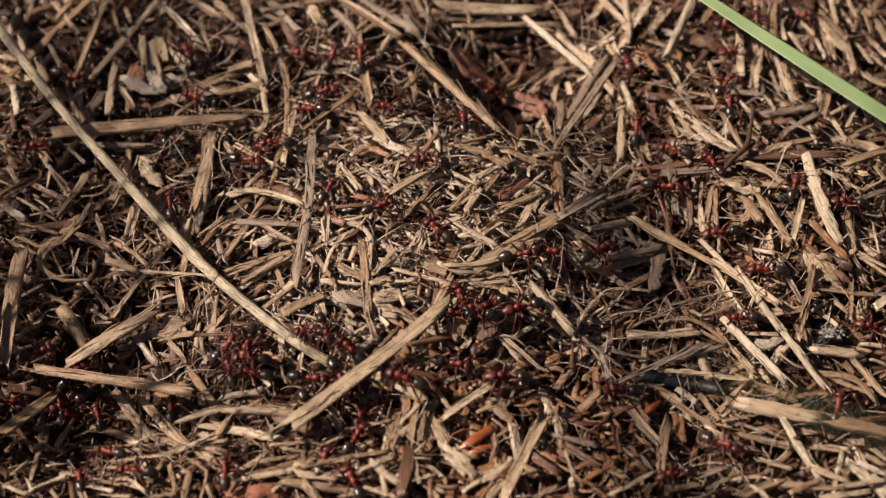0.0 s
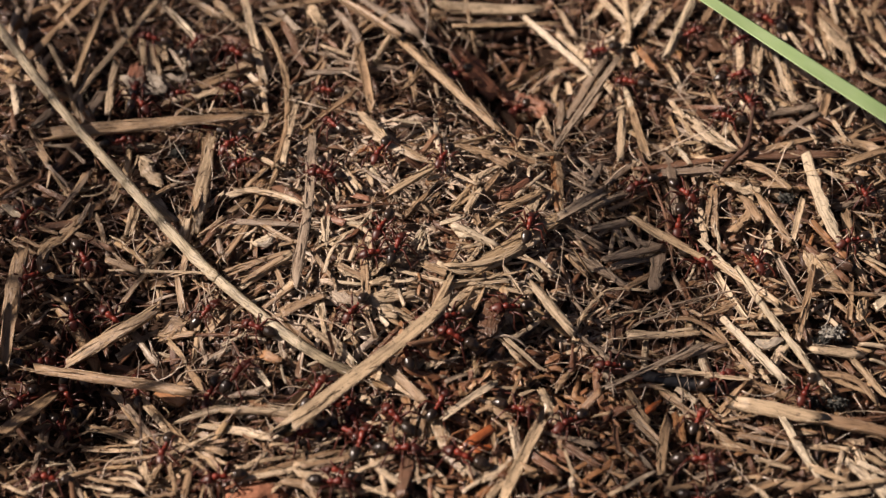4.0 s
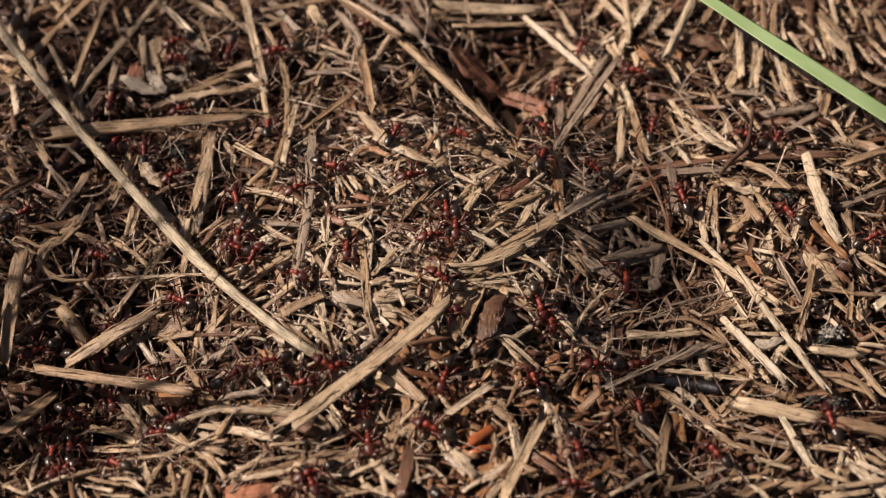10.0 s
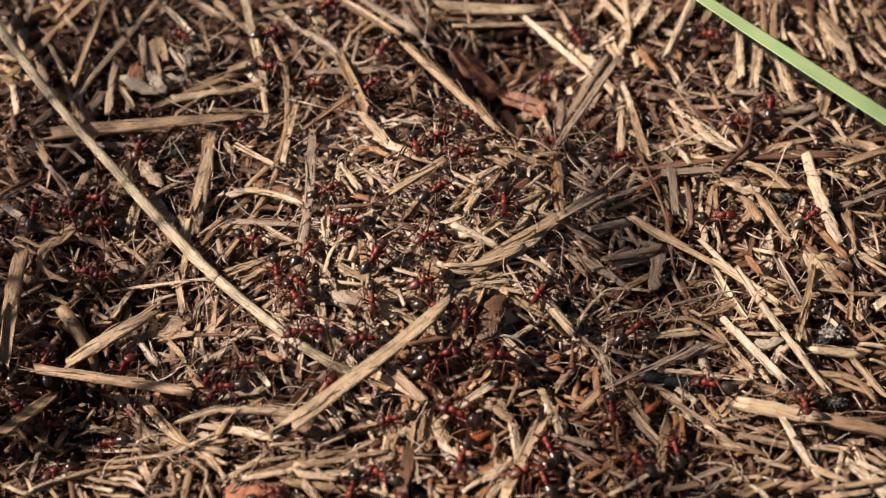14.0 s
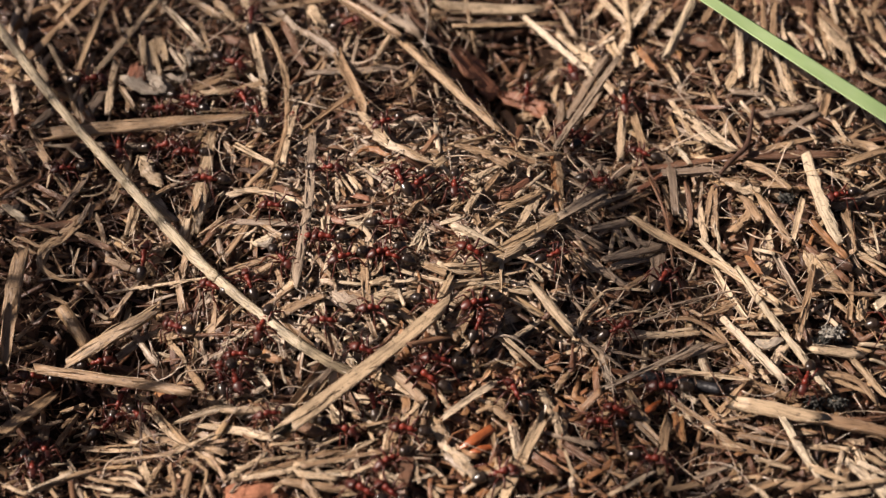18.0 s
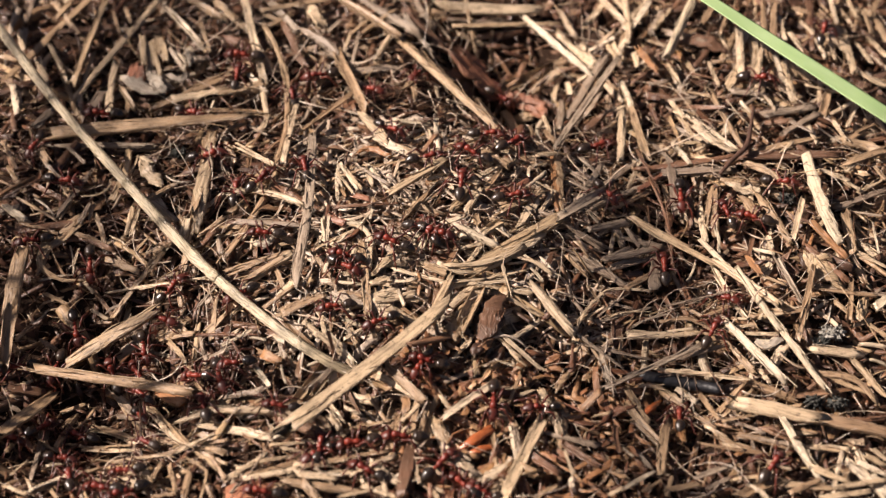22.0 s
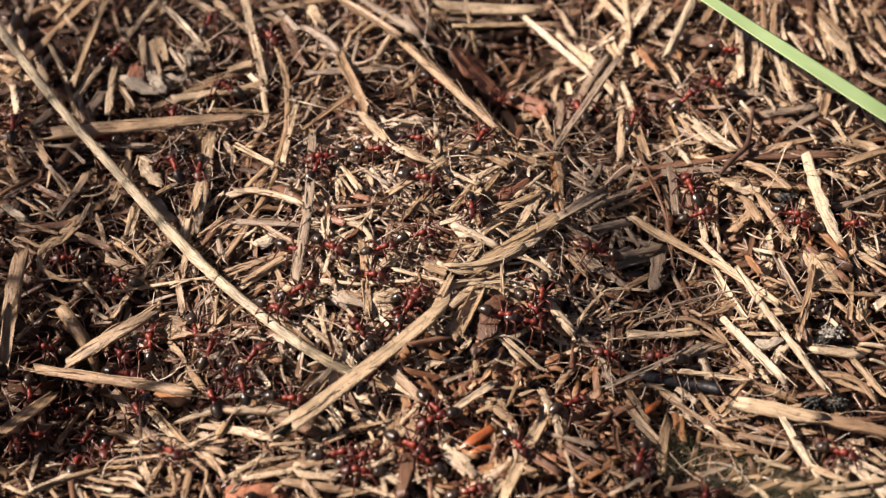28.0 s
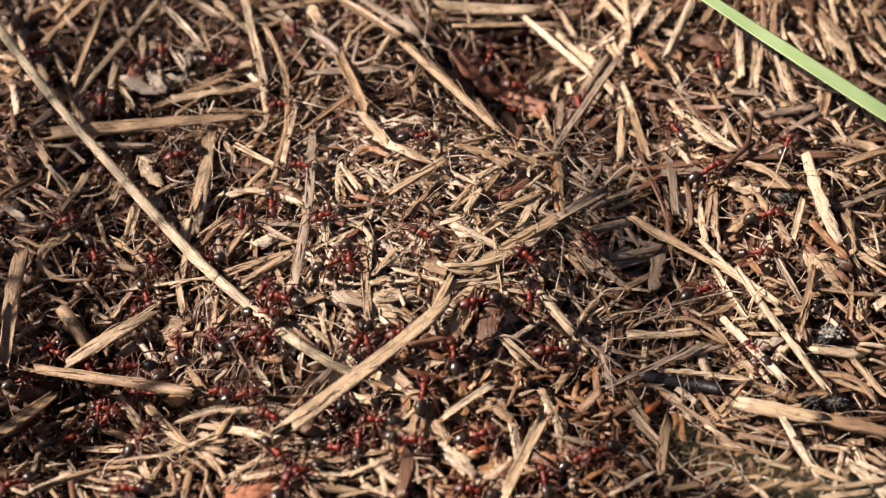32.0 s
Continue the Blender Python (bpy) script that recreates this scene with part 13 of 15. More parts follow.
    go(39, [(0, 7.8, -24.7, -174), (2.5, 9.0, -25.8, -105), (5, 10.2, -27.0, -36), (10, 12.7, -29.1, -7), (15, 15.6, -29.4, -18), (20, 18.4, -30.2, -18), (30, 18.4, -30.5, -19), (35, 17.5, -30.5, -78), (40, 16.6, -30.5, -137), (45, 15.7, -30.4, -197), (60, 13.1, -29.5, -206), (70, 11.9, -29.6, -271), (72.5, 14.8, -29.6, -313), (75, 17.7, -29.5, -354), (77.5, 20.5, -29.7, -311), (80, 23.4, -30.0, -268), (85, 23.0, -24.3, -246), (90, 20.2, -19.3, -187), (100, 21.1, -19.4, -174), (105, 20.7, -18.7, -133), (110, 20.2, -18.0, -93), (115, 21.0, -20.1, -48), (120, 22.4, -21.7, -16), (122, 21.6, -23.2, -61), (125, 20.7, -24.6, -106), (130, 19.7, -27.8, -157), (135, 17.5, -35.0, -134), (140, 11.2, -39.0, -158), (155, 8.3, -34.0, -210), (170, 2.7, -32.4, -208), (172, 3.3, -33.6, -157), (173, 4.0, -34.9, -106), (175, 4.6, -36.1, -56), (180, 7.1, -39.3, 19), (190, 7.7, -40.3, -14), (192, 6.5, -40.3, -73), (193, 5.3, -40.3, -132), (195, 4.2, -40.3, -191), (200, 0.7, -39.8, -184), (210, 0.6, -37.0, -123), (212, -1.0, -36.6, -161), (215, -2.7, -36.3, -200), (220, -5.2, -33.9, -186), (230, -5.6, -34.4, -194), (240, -4.6, -34.6, -246), (245, -1.0, -31.0, -310), (250, 2.8, -27.7, -360), (265, 9.8, -26.6, -347), (280, 16.9, -26.8, -328), (282, 15.7, -25.9, -276), (285, 14.4, -25.0, -223), (288, 13.1, -24.3, -153), (290, 11.7, -23.5, -83), (292, 9.2, -22.7, -138), (295, 6.7, -21.9, -193), (298, 4.1, -21.5, -238), (300, 1.5, -21.1, -282), (310, 0.5, -19.1, -264), (312, 0.3, -21.9, -213), (313, 0.1, -24.6, -163), (315, -0.1, -27.4, -112), (318, -2.3, -31.0, -64), (320, -4.4, -34.6, -16)])
    go(40, [(0, -47.9, -36.5, 105), (10, -49.8, -33.2, 120), (15, -45.6, -27.6, 69), (20, -43.7, -20.8, 134), (30, -43.7, -19.4, 132), (45, -41.1, -12.3, 78), (60, -42.3, -4.9, 113), (61.7, -41.7, -6.3, 171), (63.3, -41.2, -7.8, 229), (65, -40.6, -9.3, 287), (70, -40.3, -14.0, 281), (72.5, -36.2, -11.8, 340), (75, -32.1, -9.5, 398), (80, -23.9, -5.0, 454), (81.7, -22.8, -7.3, 399), (83.3, -21.7, -9.6, 344), (85, -20.6, -11.8, 289), (90, -18.3, -19.1, 326), (90.8, -19.8, -18.0, 268), (91.7, -21.2, -16.8, 209), (92.5, -22.7, -15.7, 151), (97.5, -31.7, -9.3, 155), (100, -36.3, -6.2, 144), (102, -34.7, -5.3, 95), (105, -33.1, -4.5, 47), (110, -29.8, -2.7, 90), (112, -27.4, -5.2, 19), (115, -25.0, -7.6, -53), (120, -21.4, -13.5, -21), (122, -21.1, -12.0, 43), (125, -20.8, -10.5, 106), (127, -21.3, -9.6, 165), (128, -21.7, -8.7, 223), (130, -22.1, -7.8, 281), (135, -21.1, -9.9, 302), (140, -19.8, -11.8, 291), (145, -20.5, -9.3, 345), (150, -21.2, -6.9, 399), (155, -21.9, -4.5, 453), (170, -22.1, 3.1, 417), (172, -21.5, 1.9, 362), (175, -20.9, 0.7, 307), (180, -19.6, -1.7, 351), (182, -20.8, -1.6, 298), (183, -22.0, -1.5, 245), (185, -23.2, -1.4, 192), (190, -26.6, -2.9, 190), (195, -24.7, -2.5, 144), (200, -22.8, -2.2, 98), (205, -24.8, 0.2, 133), (210, -27.1, 2.2, 157), (215, -28.6, 5.6, 111), (220, -29.7, 9.2, 80), (222, -30.9, 9.4, 120), (225, -32.0, 9.6, 161), (230, -34.3, 10.3, 170), (240, -34.4, 12.4, 171), (242, -33.6, 14.3, 125), (245, -32.9, 16.2, 79), (250, -33.5, 20.2, 61), (255, -33.7, 19.1, 6), (260, -33.8, 18.0, -50), (265, -33.9, 16.9, -105), (280, -36.0, 14.3, -93), (282, -37.1, 16.9, -162), (285, -38.1, 19.5, -231), (290, -41.7, 23.8, -268), (292, -41.5, 22.2, -326), (293, -41.3, 20.7, -383), (295, -41.0, 19.2, -441), (298, -40.9, 16.8, -403), (300, -40.7, 14.5, -364), (305, -38.8, 11.9, -403), (310, -36.0, 10.4, -454), (315, -38.4, 8.1, -494), (320, -41.1, 6.2, -457)])
    go(41, [(0, -27.9, -37.8, 91), (5, -27.8, -35.0, 80), (10, -27.7, -32.2, 88), (11.7, -27.6, -32.9, 33), (13.3, -27.5, -33.6, -21), (15, -27.3, -34.3, -76), (20, -27.3, -36.5, -77), (25, -26.8, -37.6, -138), (30, -26.3, -38.7, -198), (45, -30.8, -39.6, -160), (60, -35.1, -40.8, -156), (61.7, -34.3, -40.6, -102), (63.3, -33.4, -40.4, -48), (65, -32.5, -40.2, 5), (70, -29.9, -40.8, 24), (80, -28.6, -40.5, 10), (85, -26.4, -38.6, 28), (90, -23.8, -37.2, 5), (91.7, -26.9, -36.1, 61), (93.3, -30.0, -35.0, 118), (95, -33.0, -33.9, 174), (100, -42.7, -35.3, 137), (102, -40.7, -34.8, 76), (105, -38.7, -34.3, 15), (110, -34.6, -33.6, 12), (115, -28.2, -34.6, 7), (120, -21.9, -32.8, 4), (125, -16.4, -32.5, 15), (128, -13.7, -32.6, 63), (130, -10.9, -32.8, 111), (132, -10.4, -33.9, 54), (133, -9.9, -35.0, -2), (135, -9.4, -36.0, -59), (137, -8.8, -37.1, -110), (138, -8.3, -38.2, -161), (140, -7.7, -39.3, -212), (148, -6.1, -38.3, -264), (155, -4.5, -37.4, -315), (170, -1.0, -35.9, -383), (172, -1.5, -35.3, -332), (173, -1.9, -34.6, -282), (175, -2.3, -34.0, -231), (180, -4.1, -32.5, -196), (182, -4.3, -34.0, -151), (185, -4.5, -35.4, -106), (188, -5.4, -36.5, -152), (190, -6.3, -37.6, -197), (195, -10.7, -39.3, -153), (200, -14.7, -41.9, -88), (202, -14.6, -40.6, -146), (203, -14.4, -39.3, -205), (205, -14.3, -38.0, -263), (210, -13.9, -34.0, -333), (220, -16.9, -34.1, -274), (230, -20.8, -35.1, -234), (232, -21.9, -35.4, -195), (235, -23.1, -35.8, -156), (237, -23.8, -36.0, -98), (238, -24.6, -36.3, -40), (240, -25.4, -36.6, 19), (245, -19.6, -36.1, -4), (248, -16.7, -36.3, 45), (250, -13.8, -36.5, 93), (265, -12.3, -36.6, 56), (280, -10.8, -36.7, 19), (290, -8.7, -39.0, 65), (295, -10.9, -36.6, 107), (298, -11.1, -34.9, 67), (300, -11.3, -33.3, 26), (305, -13.0, -34.0, -31), (310, -14.6, -34.6, -87), (320, -14.6, -34.6, -20)])
    go(42, [(0, 30.8, 39.0, -87), (5, 32.0, 36.3, -76), (10, 32.7, 33.5, -71), (12.5, 30.0, 36.5, -141), (15, 27.4, 39.4, -212), (17.5, 24.2, 41.7, -152), (20, 21.0, 44.0, -92), (22.5, 20.0, 44.3, -141), (25, 19.0, 44.7, -190), (27.5, 17.9, 44.9, -141), (30, 16.9, 45.2, -91), (45, 8.1, 38.7, -149), (52.5, 2.8, 37.2, -91), (60, -2.4, 35.7, -32), (62.5, -1.5, 29.3, -91), (67.5, 0.9, 16.7, -73), (68.8, 1.6, 13.6, -20), (70, 2.4, 10.5, 32), (72.5, 3.8, 8.5, -20), (75, 5.3, 6.6, -73), (77.5, 5.3, 4.2, -121), (80, 5.3, 1.7, -169), (85, 2.5, 1.4, -175), (90, -0.3, 1.2, -161), (95, -0.5, -1.2, -95), (100, -1.1, -3.5, -164), (105, -1.8, -2.7, -123), (110, -2.4, -1.9, -82), (115, -3.6, -3.1, -39), (120, -4.8, -4.4, 4), (125, -3.9, 1.5, 75), (130, -3.1, 7.4, 113), (140, -1.2, 4.8, 46), (145, -1.8, 3.8, 106), (150, -2.5, 2.7, 165), (155, -3.2, 1.7, 225), (162, -4.6, 0.6, 270), (170, -6.1, -0.6, 314), (180, -7.7, -1.3, 356), (190, -7.1, -1.5, 376), (195, -4.8, -1.4, 378), (200, -2.8, -0.3, 321), (202, -4.1, -1.5, 274), (205, -5.5, -2.6, 227), (210, -8.0, -5.1, 276), (212, -6.8, -4.2, 325), (215, -5.6, -3.3, 374), (220, -2.8, -2.6, 346), (225, 2.4, -6.4, 321), (230, 7.3, -10.4, 311), (240, 6.6, -8.5, 269), (250, 7.3, -7.8, 279), (265, 9.2, -11.2, 302), (280, 10.8, -14.8, 354), (285, 12.8, -15.5, 335), (288, 13.8, -16.0, 383), (290, 14.7, -16.5, 432), (292, 11.4, -15.8, 488), (295, 8.1, -15.0, 543), (298, 4.7, -15.3, 499), (300, 1.3, -15.6, 455), (305, -0.3, -15.8, 493), (310, -1.9, -16.0, 532), (315, -3.2, -17.6, 582), (320, -5.0, -18.6, 553)])
    go(43, [(0, -53.0, -16.2, 166), (5, -55.9, -19.6, 233), (10, -58.9, -23.0, 273), (15, -55.2, -23.9, 343), (20, -51.6, -25.1, 401), (25, -52.2, -19.8, 447), (30, -52.4, -14.5, 379), (37.5, -53.5, -13.6, 449), (45, -54.7, -12.7, 519), (60, -57.5, -12.5, 532), (70, -59.0, -11.9, 477), (71.7, -58.1, -13.4, 417), (73.3, -57.2, -14.9, 358), (75, -56.3, -16.4, 299), (80, -53.5, -20.8, 283), (85, -48.8, -21.4, 357), (90, -44.1, -20.7, 372), (91.7, -45.5, -21.6, 322), (93.3, -46.8, -22.5, 271), (95, -48.2, -23.4, 221), (100, -52.2, -26.1, 278), (110, -52.8, -26.9, 322), (112, -54.0, -25.9, 381), (113, -55.1, -24.8, 440), (115, -56.3, -23.8, 500), (120, -59.1, -20.1, 452), (125, -60.1, -17.4, 475), (130, -61.5, -14.9, 471), (135, -60.3, -13.0, 418), (140, -59.6, -10.8, 390), (148, -59.3, -12.9, 326), (155, -59.0, -14.9, 263), (160, -59.0, -16.3, 319), (165, -58.9, -17.7, 376), (170, -58.9, -19.1, 432), (175, -57.9, -15.7, 479), (180, -59.2, -12.5, 542), (182, -59.6, -10.3, 497), (185, -59.9, -8.2, 453), (190, -60.7, -3.8, 379), (195, -58.1, -1.2, 414), (200, -56.1, 2.0, 412), (202, -54.1, 0.4, 361), (205, -52.1, -1.2, 311), (210, -49.8, -5.8, 344), (220, -53.2, -5.2, 280), (225, -54.1, -4.7, 320), (230, -55.0, -4.3, 360), (235, -54.5, -4.5, 402), (240, -54.1, -4.8, 443), (245, -53.2, -2.1, 417), (250, -52.1, 0.6, 419), (265, -49.2, -0.1, 347), (270, -48.2, -0.3, 405), (275, -47.2, -0.4, 464), (280, -46.2, -0.5, 523), (285, -48.5, -0.2, 534), (290, -50.8, 0.3, 463), (300, -53.2, 3.1, 485), (305, -56.0, 5.9, 499), (310, -59.6, 7.5, 530), (312, -58.2, 6.6, 585), (313, -56.9, 5.7, 639), (315, -55.5, 4.8, 693), (320, -50.9, 3.4, 647)])
    go(44, [(0, -18.1, -23.9, -8), (5, -11.5, -25.8, -27), (7.5, -9.3, -28.4, 18), (10, -7.1, -31.1, 63), (20, -11.0, -31.1, 16), (30, -9.6, -31.9, 79), (45, -12.6, -28.4, 123), (60, -14.3, -24.2, 158), (70, -12.8, -21.6, 105), (80, -11.3, -18.0, 175), (90, -10.7, -19.0, 180), (100, -13.5, -21.7, 184), (102, -13.4, -20.5, 139), (105, -13.3, -19.4, 94), (108, -13.3, -18.2, 132), (110, -13.3, -17.0, 170), (112, -12.2, -17.1, 112), (113, -11.1, -17.2, 55), (115, -9.9, -17.3, -3), (120, -6.6, -16.9, 28), (130, -10.1, -17.6, 77), (132, -11.7, -17.8, 129), (135, -13.2, -18.1, 181), (140, -16.4, -17.9, 161), (148, -15.6, -18.8, 232), (155, -14.8, -19.7, 302), (170, -13.5, -21.7, 343), (172, -13.5, -20.3, 408), (175, -13.5, -18.9, 472), (180, -15.3, -16.8, 533), (185, -15.2, -14.7, 465), (190, -16.0, -12.8, 535), (195, -21.2, -17.0, 582), (200, -27.0, -20.2, 531), (210, -27.8, -20.1, 552), (220, -27.8, -20.1, 538), (230, -27.4, -19.7, 512), (235, -27.6, -19.7, 468), (240, -27.8, -19.6, 425), (250, -27.1, -18.8, 443), (258, -23.2, -17.8, 402), (265, -19.3, -16.7, 360), (272, -15.3, -17.5, 420), (280, -11.3, -18.2, 481), (282, -13.5, -19.9, 522), (285, -15.6, -21.5, 562), (290, -20.4, -24.0, 531), (295, -21.8, -16.8, 459), (300, -24.8, -10.2, 521), (305, -26.2, -11.9, 574), (310, -28.3, -12.4, 512), (312, -27.7, -13.4, 584), (315, -27.1, -14.3, 655), (320, -26.0, -16.4, 729)])
    go(45, [(0, 51.2, 48.2, 89), (2.5, 52.5, 48.5, 51), (5, 53.7, 48.9, 12), (10, 56.1, 49.5, 15), (12.5, 55.1, 48.6, -58), (15, 54.2, 47.7, -132), (20, 52.2, 46.0, -116), (30, 49.4, 44.8, -156), (45, 47.7, 43.7, -139), (60, 45.9, 42.9, -151), (65, 37.3, 41.0, -168), (70, 28.8, 38.8, -208), (80, 30.2, 39.8, -207), (85, 25.2, 41.0, -177), (87.5, 22.7, 40.8, -245), (90, 20.1, 40.6, -313), (100, 20.4, 41.8, -294), (110, 18.7, 44.5, -259), (120, 17.5, 42.0, -249), (122, 18.7, 41.3, -300), (123, 19.9, 40.7, -351), (125, 21.1, 40.0, -402), (128, 22.0, 38.1, -331), (130, 22.9, 36.3, -261), (135, 20.6, 40.5, -245), (140, 19.0, 45.0, -204), (155, 17.2, 47.1, -219), (170, 15.1, 48.8, -184), (175, 14.6, 47.1, -139), (180, 14.0, 45.4, -94), (182, 11.7, 45.1, -144), (185, 9.4, 44.8, -193), (190, 5.2, 46.7, -151), (200, 7.1, 43.6, -142), (202, 8.3, 43.2, -83), (205, 9.4, 42.8, -24), (210, 11.7, 41.8, 13), (220, 8.5, 43.7, -30), (230, 9.8, 40.5, -82), (232, 12.1, 41.5, -34), (235, 14.4, 42.6, 13), (240, 19.2, 44.2, -36), (245, 20.9, 39.2, -70), (247, 21.5, 37.5, -129), (248, 22.1, 35.8, -187), (250, 22.7, 34.2, -246), (255, 24.4, 33.2, -297), (260, 26.1, 32.2, -347), (265, 27.7, 31.3, -398), (272, 29.1, 28.8, -348), (280, 30.6, 26.3, -297), (282, 31.2, 25.3, -346), (285, 31.8, 24.4, -394), (290, 33.4, 22.8, -404), (291, 30.8, 21.7, -455), (292, 28.1, 20.6, -507), (298, 19.3, 14.0, -495), (300, 15.7, 9.6, -526), (302, 18.6, 6.7, -470), (305, 21.4, 3.8, -413), (308, 22.6, -0.1, -486), (310, 23.8, -4.0, -559), (315, 22.4, -2.5, -573), (320, 20.8, -1.3, -582)])
    go(46, [(0, -54.8, -14.3, -145), (5, -58.3, -14.1, -176), (7.5, -60.1, -14.2, -221), (10, -61.8, -14.3, -266), (20, -62.1, -12.4, -327), (30, -60.3, -11.2, -353), (45, -59.9, -9.7, -343), (60, -59.4, -8.2, -333), (65, -56.9, -6.4, -320), (70, -55.4, -3.7, -346), (80, -54.0, -6.1, -360), (82.5, -54.4, -7.5, -414), (85, -54.7, -8.8, -468), (87.5, -54.9, -10.2, -507), (90, -55.1, -11.6, -547), (92.5, -54.1, -10.8, -610), (95, -53.0, -9.9, -673), (100, -51.3, -8.0, -725), (110, -51.4, -6.6, -736), (115, -49.5, -5.2, -684), (120, -47.5, -3.7, -621), (122, -47.0, -5.0, -672), (123, -46.5, -6.4, -722), (125, -46.1, -7.7, -772), (127, -45.3, -9.0, -720), (128, -44.5, -10.2, -667), (130, -43.7, -11.4, -614), (140, -45.2, -10.8, -663), (148, -43.5, -14.2, -722), (155, -41.8, -17.5, -781), (170, -37.9, -24.0, -744), (175, -33.4, -23.0, -693), (180, -29.1, -21.6, -628), (182, -29.3, -24.7, -572), (183, -29.5, -27.8, -516), (185, -29.7, -31.0, -459), (188, -31.7, -35.2, -504), (190, -33.8, -39.5, -548), (192, -32.0, -39.7, -492), (193, -30.2, -39.9, -436), (195, -28.4, -40.2, -380), (197, -26.7, -40.6, -437), (198, -24.9, -41.1, -494), (200, -23.2, -41.6, -552), (205, -31.3, -42.5, -543), (210, -39.0, -40.0, -614), (215, -41.6, -40.1, -552), (220, -44.3, -39.9, -558), (225, -44.7, -36.8, -629), (230, -44.5, -33.7, -586), (232, -43.8, -34.5, -529), (233, -43.2, -35.3, -473), (235, -42.5, -36.1, -417), (240, -41.7, -39.1, -384), (242, -43.6, -35.4, -317), (245, -45.4, -31.7, -250), (250, -46.6, -23.6, -184), (258, -46.3, -24.8, -131), (265, -46.0, -26.1, -77), (280, -45.3, -28.6, -80), (285, -43.7, -30.3, -46), (290, -42.4, -32.3, -57), (295, -41.5, -31.7, -3), (300, -40.6, -31.0, 50), (305, -41.8, -29.2, 125), (310, -42.4, -27.1, 89), (312, -46.2, -29.5, 147), (315, -50.0, -31.9, 205), (320, -57.1, -37.5, 222)])
    go(47, [(0, -13.1, 38.4, 92), (5, -13.6, 41.2, 131), (10, -15.4, 43.4, 115), (12.5, -12.9, 42.9, 51), (15, -10.4, 42.5, -12), (20, -5.4, 42.1, 25), (20.8, -7.7, 41.7, 78), (21.7, -9.9, 41.3, 132), (22.5, -12.2, 40.9, 186), (27.5, -25.9, 40.2, 176), (30, -32.8, 40.6, 172), (45, -32.7, 39.8, 128), (60, -32.7, 39.1, 84), (62.5, -29.8, 39.4, 43), (65, -27.0, 39.7, 2), (70, -21.4, 40.3, 16), (75, -19.8, 38.5, -54), (80, -18.0, 36.9, -9), (82.5, -17.4, 38.0, 31), (85, -16.7, 39.1, 70), (90, -15.9, 41.5, 145), (95, -20.9, 42.2, 190), (100, -25.8, 41.4, 190), (110, -29.3, 43.0, 204), (112, -28.1, 44.0, 148), (113, -26.8, 44.9, 91), (115, -25.6, 45.8, 35), (120, -21.2, 47.3, -25), (130, -20.8, 49.0, 47), (140, -19.3, 50.4, 44), (145, -21.9, 49.3, 96), (150, -24.6, 48.2, 148), (155, -27.2, 47.1, 199), (170, -34.8, 43.5, 168), (172, -34.3, 42.3, 224), (175, -33.7, 41.2, 280), (180, -33.6, 38.6, 325), (190, -34.2, 40.5, 280), (195, -35.1, 40.8, 326), (200, -36.1, 41.1, 371), (210, -37.7, 38.4, 329), (215, -34.7, 38.9, 378), (218, -33.3, 39.3, 452), (220, -31.8, 39.8, 527), (230, -34.0, 38.3, 523), (232, -32.1, 37.7, 464), (233, -30.1, 37.1, 406), (235, -28.2, 36.5, 347), (240, -22.1, 36.7, 278), (245, -18.9, 35.2, 328), (247, -18.1, 34.3, 385), (248, -17.3, 33.4, 442), (250, -16.5, 32.6, 500), (258, -16.1, 27.5, 570), (265, -15.8, 22.5, 640), (272, -16.5, 17.5, 595), (280, -17.3, 12.5, 550), (290, -19.2, 12.1, 552), (300, -19.4, 11.4, 543), (305, -21.3, 16.1, 491), (307, -22.7, 17.0, 544), (308, -24.0, 18.0, 596), (310, -25.4, 18.9, 649), (312, -28.8, 17.7, 593), (315, -32.3, 16.4, 536), (320, -39.3, 18.1, 551)])
    go(48, [(0, -28.4, -17.2, 42), (2.5, -30.3, -16.9, 108), (5, -32.3, -16.5, 174), (10, -36.0, -15.2, 153), (12.5, -36.1, -13.7, 112), (15, -36.2, -12.1, 72), (17.5, -36.1, -10.6, 110), (20, -36.1, -9.0, 149), (25, -41.3, -6.9, 142), (30, -46.2, -4.0, 128), (45, -47.0, -4.6, 126), (60, -47.8, -5.1, 123), (61.7, -47.0, -6.5, 182), (63.3, -46.2, -7.9, 240), (65, -45.3, -9.4, 299), (70, -43.3, -13.9, 343), (80, -42.3, -16.7, 356), (85, -35.5, -21.6, 334), (90, -27.1, -22.2, 392), (92.5, -30.2, -21.0, 458), (95, -33.3, -19.8, 524), (100, -38.8, -16.0, 505), (110, -39.7, -15.6, 521), (120, -39.2, -17.0, 497), (130, -38.3, -15.6, 446), (132, -36.2, -16.7, 385), (135, -34.0, -17.7, 323), (140, -30.9, -21.4, 276), (155, -29.7, -21.4, 339), (170, -28.4, -21.4, 402), (175, -27.8, -22.0, 342), (180, -27.1, -22.7, 281), (190, -29.5, -24.0, 283), (200, -30.3, -23.7, 286), (210, -29.2, -22.6, 282), (220, -29.3, -21.5, 279), (230, -29.3, -21.0, 275), (240, -29.3, -21.5, 283), (250, -29.3, -21.9, 270), (258, -29.4, -22.8, 228), (265, -29.5, -23.6, 186), (272, -29.7, -24.4, 145), (280, -29.8, -25.3, 103), (285, -34.7, -23.3, 150), (290, -39.6, -21.1, 119), (300, -40.3, -17.8, 141), (302, -40.2, -19.3, 203), (305, -40.0, -20.9, 264), (310, -41.3, -23.8, 313), (315, -40.6, -26.5, 288), (318, -39.9, -27.7, 348), (320, -39.2, -29.0, 408)])
